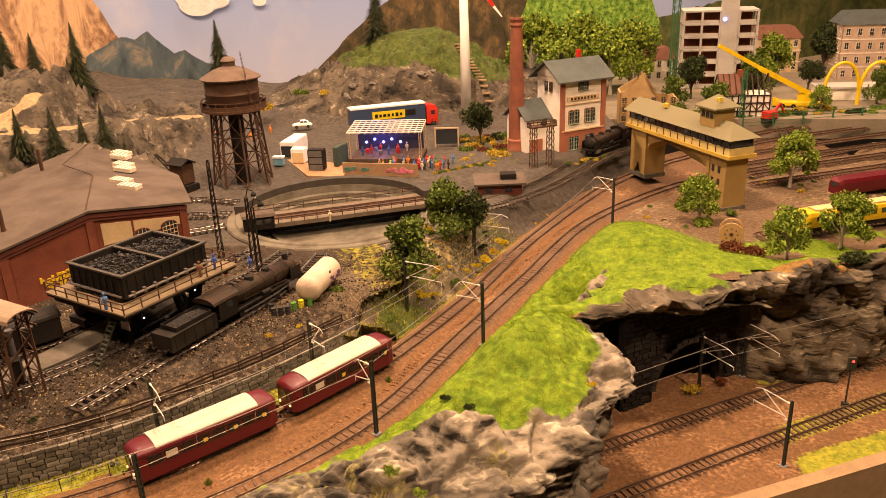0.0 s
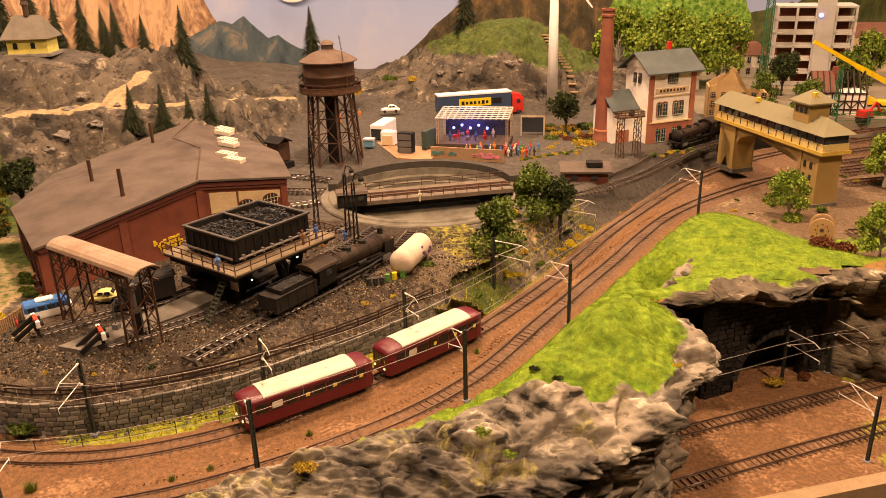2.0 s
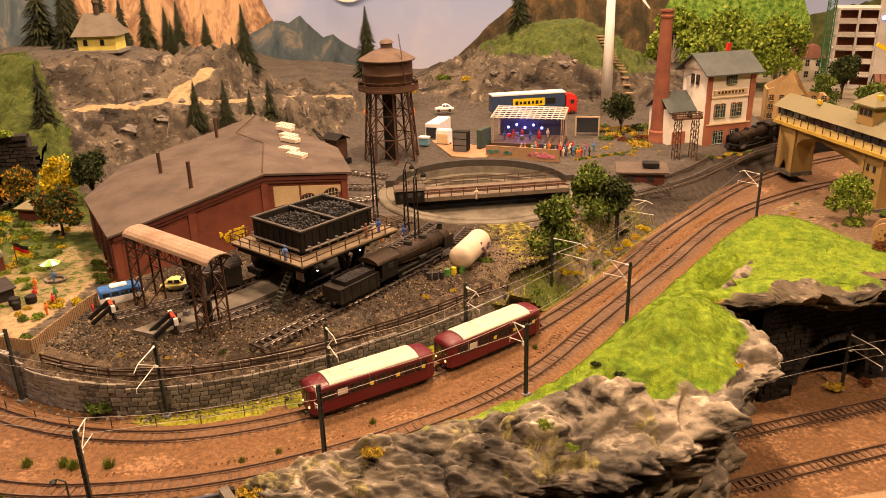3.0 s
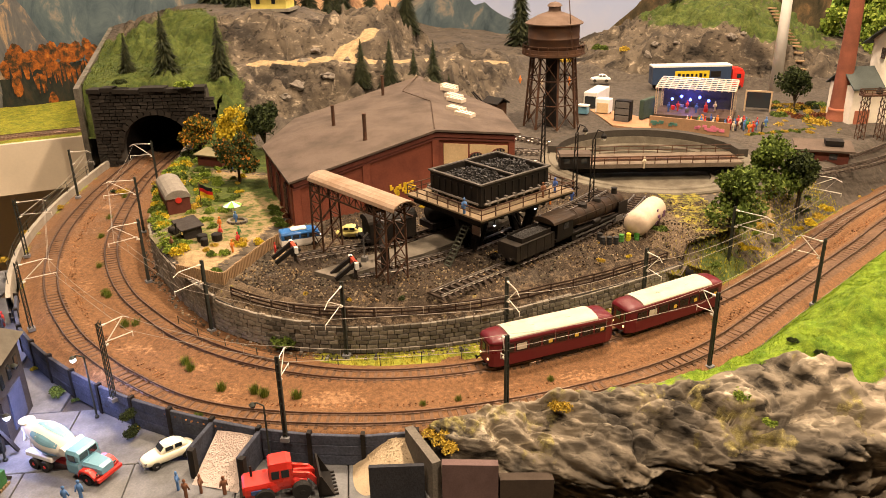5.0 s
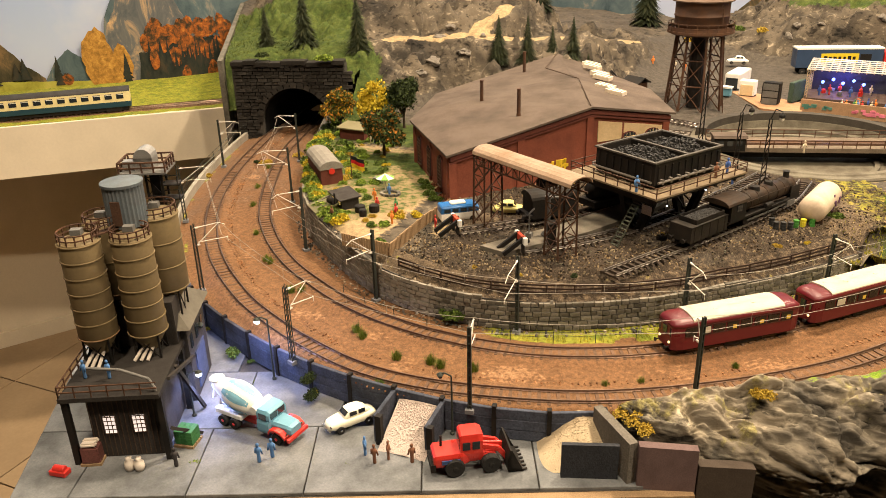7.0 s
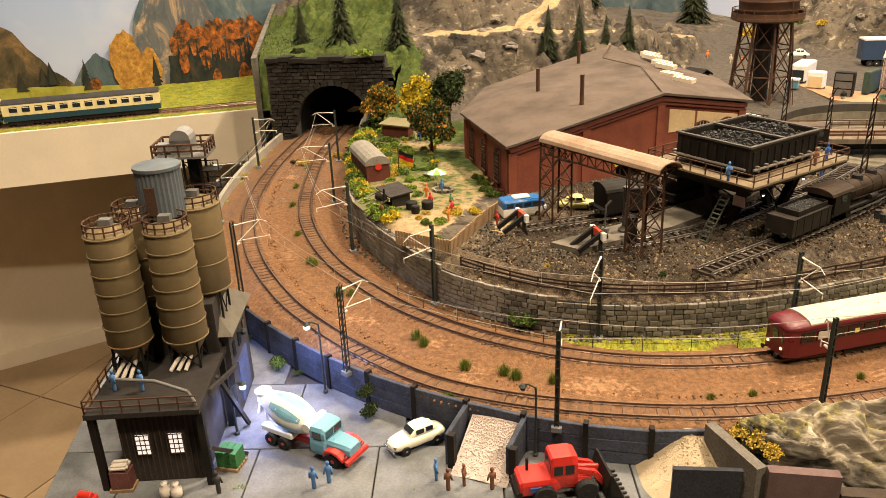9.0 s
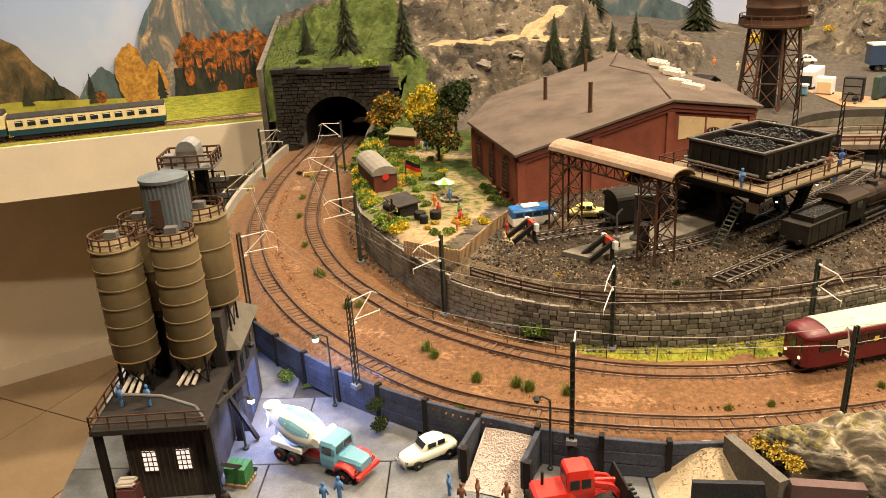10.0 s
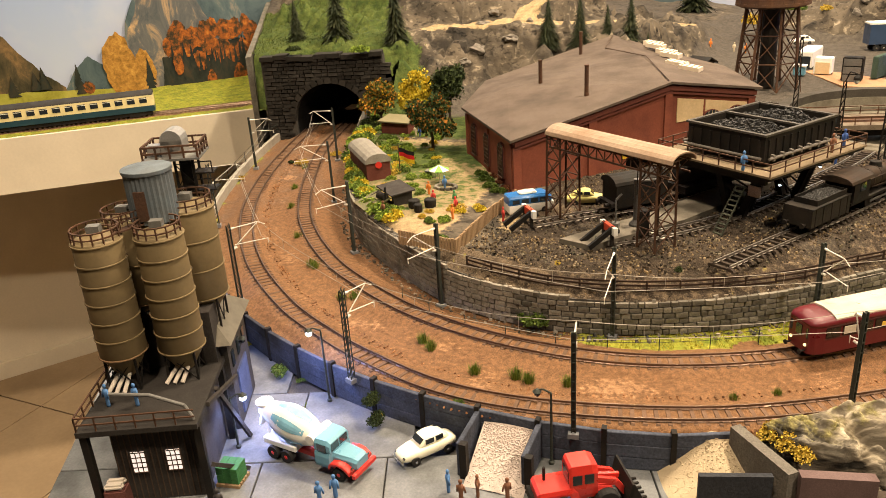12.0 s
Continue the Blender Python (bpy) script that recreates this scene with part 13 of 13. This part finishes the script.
for pts in ([(0.50, 1.145), (0.60, 1.165), (0.75, 1.205), (1.0, 1.27), (1.5, 1.4)],):
    track(curve(pts, 80), 0.022, "siding with the yellow railcar on the shelf", parts_limit=40)
for k in range(6):
    o = 0.062 * k
    track(curve([(0.60 + o * 0.2, 1.43 + o), (0.8, 1.49 + o * 1.05), (1.1, 1.58 + o * 1.1), (1.6, 1.72 + o * 1.2)], 80), 0.0165 + 0.002 * k, "one of the station tracks on brown ballast", parts_limit=20)
yr = thing("yellow_railcar", pose(0.672, 1.183, 0.0255, 0, 0, 14.5), "yellow track-maintenance railcar with a grey roof stripe", "railcar")
bm = B()
hull(bm, [(-0.110, 0.0135, 0.006, 0.026, 0.012), (-0.104, 0.016, 0.006, 0.030, 0.0145), (0.104, 0.016, 0.006, 0.030, 0.0145), (0.110, 0.0135, 0.006, 0.026, 0.012)])
yb = part("body", bm, M("railcar_yellow", (0.68, 0.42, 0.02), 0.4, 0, 0.06, bump=0.02), yr)
bm = B()
box(bm, (0.0, 0, 0.0315), (0.18, 0.020, 0.003))
part("roof", bm, M("roof_ivory", (0.5, 0.42, 0.2), 0.6), yr)
for s in (-1, 1):
    for k in range(8):
        bm = B()
        box(bm, (-0.085 + k * 0.024, s * 0.0161, 0.0205), (0.015, 0.001, 0.008))
        part("window", bm, MAT_GLASS, yb)
bm = B()
box(bm, (0, 0, 0.003), (0.2, 0.024, 0.008))
part("underframe", bm, MAT_CHASSIS, yr)
rdv = thing("red_railcar", pose(0.735, 1.345, 0.018, 0, 0, 16), "dark red railcar end on the next track", "railcar")
bm = B()
hull(bm, [(-0.03, 0.0125, 0.006, 0.028, 0.011), (-0.024, 0.0155, 0.006, 0.033, 0.013), (0.16, 0.0155, 0.006, 0.033, 0.013)])
part("body", bm, MAT_RED, rdv)
bm = B()
box(bm, (-0.029, 0, 0.023), (0.003, 0.016, 0.007))
part("windscreen", bm, MAT_GLASS, rdv)
bm = B()
box(bm, (0.06, 0, 0.003), (0.16, 0.02, 0.007))
part("underframe", bm, MAT_CHASSIS, rdv)
# ---- the town behind the station ----
bm = B()
prism(bm, [(0.30, 1.95), (1.2, 1.78), (2.3, 2.2), (2.6, 3.5), (0.7, 2.62), (0.30, 2.5)], 0.0, 0.047)
structure("town_ground", bm, M("town_paving", (0.22, 0.18, 0.13), 0.9, 0, 0.2, 300, 12, 0.3, 0.001, (0.12, 0.11, 0.06), 0.6), "brown paved ground of the model town", "ground")
MAT_OCHREWALL = M("ochre_ruin", (0.42, 0.27, 0.12), 0.9, 0, 0.2, 300, 30, 0.4, 0.001, (0.22, 0.14, 0.07), 0.5)
MAT_GREYWALL = M("raw_concrete", (0.46, 0.43, 0.38), 0.85, 0, 0.08, 300, 20, 0.15)
MAT_CRANEYEL = M("crane_yellow", (0.75, 0.50, 0.02), 0.4, 0, 0.06, bump=0.02)
MAT_TIMBER = M("timber_dark", (0.04, 0.025, 0.018), 0.8)
MAT_TILE = M("roof_tile_brown", (0.17, 0.075, 0.05), 0.85, 0, 0.25)


def facade(th, a, b, z0, floors, per, fh, w, h, frame_mat, surround, arched=False):
    L = math.hypot(b[0] - a[0], b[1] - a[1])
    for f in range(floors):
        for k in range(per):
            window(th, a, b, L * (k + 0.5) / per, z0 + f * fh, w, h, arched, (2, 2), frame_mat, MAT_GLASS, surround, 0.0)


def build_ruin():
    th = thing("ruined_house", pose(0.44, 1.865, 0.045, 0, 0, -8), "roofless ochre ruin with empty windows and a jagged gable", "ruin")
    W, D = 0.135, 0.07
    bm = B()
    out = [(0, 0), (W, 0), (W, 0.062), (W * 0.86, 0.070), (W * 0.78, 0.05), (W * 0.62, 0.075), (W * 0.5, 0.085), (W * 0.42, 0.120), (W * 0.36, 0.125), (W * 0.30, 0.108), (W * 0.1, 0.082), (0, 0.078)]
    plate(bm, out, Matrix.Identity(4), 0.004)
    plate(bm, out[:3] + [(W * 0.6, 0.05), (W * 0.3, 0.1), (0, 0.075)], Matrix.Translation((0, D, 0)), 0.004)
    box(bm, (0.002, D / 2, 0.038), (0.004, D, 0.076))
    box(bm, (W - 0.002, D / 2, 0.030), (0.004, D, 0.06))
    bmesh.ops.triangulate(bm, faces=bm.faces)
    part("wall", bm, MAT_OCHREWALL, th)
    facade(th, (0, 0), (W, 0), 0.010, 3, 6, 0.021, 0.009, 0.013, MAT_OCHREWALL, MAT_DARKWOOD, True)
    bm = B()
    beam(bm, (W * 0.5, 0.01, 0.095), (W * 0.78, 0.03, 0.03), 0.002, 0.002)
    part("fallen_beam", bm, MAT_TIMBER, th)


build_ruin()


def build_construction():
    th = thing("building_shell", pose(0.72, 2.32, 0.045, 0, 0, -12), "unfinished concrete frame building with open floors", "building shell")
    W, D, n, fh = 0.20, 0.11, 6, 0.036
    for f in range(n + 1):
        bm = B()
        box(bm, (W / 2, D / 2, f * fh + 0.002), (W + 0.006, D + 0.006, 0.005))
        part("floor_slab", bm, MAT_GREYWALL, th)
    for i in range(5):
        for j in range(3):
            bm = B()
            box(bm, (W * i / 4, D * j / 2, n * fh / 2), (0.006, 0.006, n * fh))
            part("column", bm, MAT_GREYWALL, th)
    for f in range(n):
        for i in range(4):
            bm = B()
            box(bm, (W * (i + 0.5) / 4, 0.006, f * fh + 0.008), (W / 4 - 0.007, 0.002, 0.010))
            part("spandrel", bm, MAT_GREYWALL, th)
    bm = B()
    box(bm, (W * 0.62, 0.012, n * fh / 2 + 0.02), (0.044, 0.04, n * fh + 0.05))
    part("stair_tower", bm, MAT_GREYWALL, th, "solid pale stair tower")
    bm = B()
    box(bm, (W * 0.5, D * 0.55, n * fh / 2), (W - 0.02, D * 0.5, n * fh - 0.01))
    part("inner_core", bm, MAT_BRICK, th, "shadowy brick core")
    bm = B()
    bmesh.ops.create_icosphere(bm, subdivisions=2, radius=0.006, matrix=Matrix.Translation((W * 0.55, -0.012, n * fh - 0.02)))
    part("blue_lamp", bm, glow("blue_work_lamp", (0.2, 0.3, 1.0), 5.0), th, "bright blue work lamp")


build_construction()


def build_town_house(x, y, rz, W, D, floors, wall, roof, label, fh=0.034, mansard=True):
    th = thing("town_house", pose(x, y, 0.045, 0, 0, rz), label, "house", "town houses")
    H = floors * fh
    bm = B()
    for p, q in (((0, 0), (W, 0)), ((W, 0), (W, D)), ((W, D), (0, D)), ((0, D), (0, 0))):
        wall_quad(bm, p, q, 0, H, 0, H, 0.003)
    part("wall", bm, wall, th)
    bm = B()
    for f in range(1, floors + 1):
        box(bm, (W / 2, -0.0005, f * fh - 0.002), (W + 0.004, 0.003, 0.0025))
        box(bm, (-0.0005, D / 2, f * fh - 0.002), (0.003, D + 0.002, 0.0025))
    part("cornice", bm, MAT_OFFWHITE, th)
    bm = B()
    e = 0.006
    lo = [bm.verts.new(p) for p in ((-e, -e, H), (W + e, -e, H), (W + e, D + e, H), (-e, D + e, H))]
    mid = [bm.verts.new(p) for p in ((W * 0.12, D * 0.16, H + 0.034), (W * 0.88, D * 0.16, H + 0.034), (W * 0.88, D * 0.84, H + 0.034), (W * 0.12, D * 0.84, H + 0.034))]
    for i in range(4):
        bm.faces.new((lo[i], lo[(i + 1) % 4], mid[(i + 1) % 4], mid[i]))
    bm.faces.new(mid)
    bm.faces.new(lo[::-1])
    part("roof", bm, roof, th)
    facade(th, (0, 0), (W, 0), 0.010, floors, max(2, int(W / 0.028)), fh, 0.011, 0.019, MAT_WHITE, MAT_CREAM)
    facade(th, (0, D), (0, 0), 0.010, floors, max(2, int(D / 0.03)), fh, 0.011, 0.019, MAT_WHITE, MAT_CREAM)
    return th


MAT_PALEROSE = M("pale_rose_wall", (0.55, 0.40, 0.29), 0.85, 0, 0.08)
build_town_house(1.20, 2.36, -10, 0.16, 0.12, 4, MAT_PALEROSE, MAT_SLATE, "ornate pale corner house with a slate mansard roof", 0.040)
build_town_house(1.38, 2.42, -10, 0.15, 0.12, 4, MAT_SALMON, MAT_TILE, "red-brick town house with pale window frames", 0.040)
build_town_house(1.56, 2.46, -6, 0.18, 0.12, 4, MAT_CREAM, MAT_TILE, "cream town house in the row", 0.040)
build_town_house(0.62, 2.46, 0, 0.12, 0.08, 2, MAT_OFFWHITE, MAT_TILE, "small white house with a red tile roof", 0.034)
build_town_house(1.0, 2.55, -8, 0.16, 0.1, 3, MAT_CREAM, MAT_TILE, "cream house with a brown tile roof", 0.036)


def build_timbered():
    th = thing("half_timbered_house", pose(0.69, 1.90, 0.040, 0, 0, -5), "half-timbered house with a burnt-out open roof", "house")
    W, D, H = 0.12, 0.07, 0.06
    bm = B()
    box(bm, (W / 2, D / 2, H / 2), (W, D, H))
    w = part("wall", bm, MAT_OFFWHITE, th)
    for k in range(9):
        bm = B()
        box(bm, (W * k / 8, -0.0008, H / 2), (0.003, 0.002, H))
        part("timber_post", bm, MAT_TIMBER, w)
    for z in (0.002, 0.02, 0.04, 0.058):
        bm = B()
        box(bm, (W / 2, -0.0010, z), (W + 0.002, 0.002, 0.003))
        part("timber_rail", bm, MAT_TIMBER, w)
    for k in range(8):
        bm = B()
        beam(bm, (W * k / 8, -0.0009, 0.022 + 0.018 * (k % 2)), (W * (k + 1) / 8, -0.0009, 0.040 - 0.018 * (k % 2)), 0.0016, 0.0022)
        part("timber_brace", bm, MAT_TIMBER, w)
    for k in range(10):
        bm = B()
        x = W * k / 9
        beam(bm, (x, 0, H), (x, D / 2, H + 0.045), 0.003, 0.003)
        beam(bm, (x, D, H), (x, D / 2, H + 0.045), 0.003, 0.003)
        part("rafter", bm, MAT_TIMBER, th)
    bm = B()
    slab(bm, [(0, 0, H + 0.002), (W * 0.5, 0, H + 0.002), (W * 0.42, D / 2, H + 0.046), (0.0, D / 2, H + 0.046)], 0.003)
    part("roof_remnant", bm, MAT_TILE, th)
    bm = B()
    box(bm, (W * 0.45, D * 0.5, H + 0.03), (0.012, 0.012, 0.05))
    part("chimney", bm, MAT_BRICK, th)


build_timbered()
# mobile crane with a long yellow jib
mc = thing("mobile_crane", pose(0.93, 1.98, 0.045, 0, 0, 160), "yellow mobile crane with a raised telescopic jib", "mobile crane")
bm = B()
hull(bm, [(-0.06, 0.014, 0.006, 0.018, 0.013), (0.05, 0.014, 0.006, 0.018, 0.013), (0.07, 0.013, 0.006, 0.026, 0.012)])
part("carrier", bm, MAT_CRANEYEL, mc)
bm = B()
box(bm, (-0.01, 0, 0.028), (0.045, 0.022, 0.022))
part("superstructure", bm, MAT_CRANEYEL, mc)
bm = B()
beam(bm, (-0.02, 0, 0.034), (0.11, 0.05, 0.105), 0.010, 0.012)
beam(bm, (0.10, 0.046, 0.10), (0.21, 0.09, 0.165), 0.007, 0.009)
part("jib", bm, MAT_CRANEYEL, mc)
for x in (-0.045, -0.02, 0.02, 0.045):
    for s in (-1, 1):
        wheel(mc, x, s * 0.013, 0.006, 0.005)
dg = thing("digger", pose(0.80, 1.86, 0.038, 0, 0, 30), "small orange-red excavator in the rubble", "excavator")
bm = B()
box(bm, (0, 0, 0.006), (0.035, 0.024, 0.011))
part("tracks_unit", bm, MAT_CHASSIS, dg)
bm = B()
box(bm, (0, 0, 0.019), (0.03, 0.022, 0.016))
part("house", bm, MAT_TRUCKRED, dg)
bm = B()
beam(bm, (0.01, 0, 0.02), (0.035, 0, 0.042), 0.004, 0.005)
beam(bm, (0.035, 0, 0.042), (0.055, 0, 0.015), 0.003, 0.004)
part("arm", bm, MAT_TRUCKRED, dg)
# twin yellow hoops above the restaurant roof
ar = thing("yellow_arches", pose(1.03, 1.99, 0.045, 0, 0, -8), "pair of tall plain yellow hoops beside a low hall", "arches")
for cx in (0.0, 0.085):
    bm = B()
    pr = None
    for i in range(19):
        a = math.pi * i / 18
        q = Vector((cx + 0.042 * -math.cos(a), 0, 0.02 + 0.088 * math.sin(a) ** 0.8))
        if pr:
            rod(bm, pr, q, 0.0045, n=8)
        pr = q
    rod(bm, (cx - 0.042, 0, 0), (cx - 0.042, 0, 0.022), 0.0045, n=8)
    rod(bm, (cx + 0.042, 0, 0), (cx + 0.042, 0, 0.022), 0.0045, n=8)
    part("hoop", bm, MAT_CRANEYEL, ar)
hl = thing("low_hall", pose(1.02, 2.06, 0.045, 0, 0, -8), "low pale flat-roofed hall behind the yellow hoops", "hall")
bm = B()
box(bm, (0.09, 0.03, 0.016), (0.20, 0.07, 0.032))
part("wall", bm, MAT_OFFWHITE, hl)
bm = B()
box(bm, (0.09, 0.03, 0.034), (0.21, 0.08, 0.005))
part("roof", bm, MAT_GREYWALL, hl)
# green scaffolds and fences near the tracks
gs = thing("lattice_mast", pose(0.655, 2.18, 0.045), "tall green lattice crane mast", "crane mast")
bm = B()
for i in (-1, 1):
    for j in (-1, 1):
        beam(bm, (i * 0.008, j * 0.008, 0), (i * 0.008, j * 0.008, 0.36), 0.002, 0.002)
for k in range(20):
    for s in (-1, 1):
        beam(bm, (-0.008, s * 0.008, k * 0.018), (0.008, s * 0.008, (k + 1) * 0.018), 0.0014, 0.0014)
        beam(bm, (s * 0.008, -0.008, k * 0.018), (s * 0.008, 0.008, (k + 1) * 0.018), 0.0014, 0.0014)
part("mast", bm, M("mast_green", (0.03, 0.12, 0.05), 0.6), gs)
for k, (x, y, h) in enumerate(((1.08, 1.80, 0.10), (0.74, 1.88, 0.14), (1.02, 1.44, 0.14))):
    t = thing("green_lattice_mast", pose(x, y, 0.02), "green lattice overhead-line mast", "mast", "green lattice masts")
    bm = B()
    for i in (-1, 1):
        for j in (-1, 1):
            beam(bm, (i * 0.005, j * 0.005, 0), (i * 0.003, j * 0.003, h), 0.0014, 0.0014)
    for q in range(int(h / 0.012)):
        for s in (-1, 1):
            beam(bm, (-0.005, s * 0.005, q * 0.012), (0.005, s * 0.005, (q + 1) * 0.012), 0.001, 0.001)
            beam(bm, (s * 0.005, -0.005, q * 0.012), (s * 0.005, 0.005, (q + 1) * 0.012), 0.001, 0.001)
    part("lattice_post", bm, bpy.data.materials["mast_green"], t)
gf = thing("mesh_fence", pose(0, 0, 0), "green mesh fence between town and station", "fence")
for k in range(9):
    x, y = 0.72 + k * 0.075, 1.815 + k * 0.010
    bm = B()
    box(bm, (x, y, 0.052), (0.003, 0.003, 0.032))
    part("post", bm, bpy.data.materials["mast_green"], gf)
    if k < 8:
        bm = B()
        for r in range(4):
            beam(bm, (x, y, 0.042 + r * 0.008), (x + 0.075, y + 0.010, 0.042 + r * 0.008), 0.001, 0.001)
        part("mesh_panel", bm, bpy.data.materials["mast_green"], gf)
rng = random.Random(9)
scrub("green scrub along the fence of the town", [(rng.choice(["green", "dark", "light", "ochre"]), rng.uniform(0.5, 1.3), 1.88 + rng.uniform(0, 0.06), 0.044, rng.uniform(0.012, 0.024)) for k in range(40)])
# wooden steps up the meadow hill
ws = thing("hill_steps", pose(0, 0, 0), "brown timber stairway climbing the meadow hill", "stairway")
for k in range(16):
    x, y = 0.135 - 0.0045 * k, 1.96 + 0.012 * k
    bm = B()
    box(bm, (x, y, ground_z(x, y) + 0.010), (0.020, 0.010, 0.003), -20)
    part("step", bm, MAT_WOOD, ws)

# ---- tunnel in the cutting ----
# dark stone, taken darker still to hold the shade under the overhang
MAT_SHADESTONE = M("shaded_dark_stone", (0.022, 0.019, 0.016), 0.9, 0, 0.4, spread=0.5)
lt = thing("lower_tunnel_portal", pose(0.236, 0.905, -0.135, 0, 0, 26), "dark stone tunnel mouth under the overhanging rock", "tunnel portal", "", "structure")
W, Hh, cx, arr, spring = 0.215, 0.150, 0.112, 0.058, 0.022
bm = B()
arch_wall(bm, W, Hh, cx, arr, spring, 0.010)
lw = part("wall", bm, MAT_SHADESTONE, lt)
rngl = random.Random(3)
blocks = []
for k in range(5):
    q = B()
    w = 0.009 + 0.0022 * k
    for p in box(q, (0, 0, 0), (w, 0.004, 0.0068)):
        if p.co.y < 0:
            p.co = Vector((p.co.x * 0.9, p.co.y + rngl.uniform(-0.0008, 0.0006), p.co.z * 0.84))
    blocks.append((w, finish(q, "stone", MAT_SHADESTONE)))
count, z = 0, 0.0042
while z < Hh - 0.003 and count < 300:
    x = rngl.uniform(0, 0.006)
    while x < W - 0.01:
        w, me = rngl.choice(blocks)
        if not any((abs(q - cx) < arr + 0.006 and zz < spring) or math.hypot(q - cx, zz - spring) < arr + 0.006 for q in (x, x + w / 2, x + w) for zz in (z - 0.003, z + 0.003)):
            ob = new("stone", me)
            ob.parent = lw
            ob.location = (x + w / 2, -0.0005 + rngl.uniform(-0.0006, 0.0006), z)
            count += 1
        x += w + 0.0007
    z += 0.0075
for i in range(19):
    a0 = math.pi * (i + 0.5) / 19
    bm = B()
    box(bm, (0, 0, 0), (0.0092, 0.009, 0.007), 0, 0.9)
    bmesh.ops.transform(bm, matrix=Matrix.Translation((cx - (arr + 0.003) * math.cos(a0), -0.002, spring + (arr + 0.003) * math.sin(a0))) @ Matrix.Rotation(a0 - math.pi / 2, 4, "Y"), verts=bm.verts)
    part("voussoir", bm, MAT_DARKSTONE, lt)
# coal-black plate stands in for the darkness deep inside the tunnel
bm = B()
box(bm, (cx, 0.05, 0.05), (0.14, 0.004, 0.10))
part("dark_bore_plate", bm, MAT_COAL, lt)
bm = B()
wall_quad(bm, (0.10, 0.631), (1.9, 1.238), -0.75, -0.1285, -0.75, -0.1285, 0.018)
structure("cutting_fascia", bm, MAT_WOOD, "plain wooden board along the front of the cutting", "fascia")
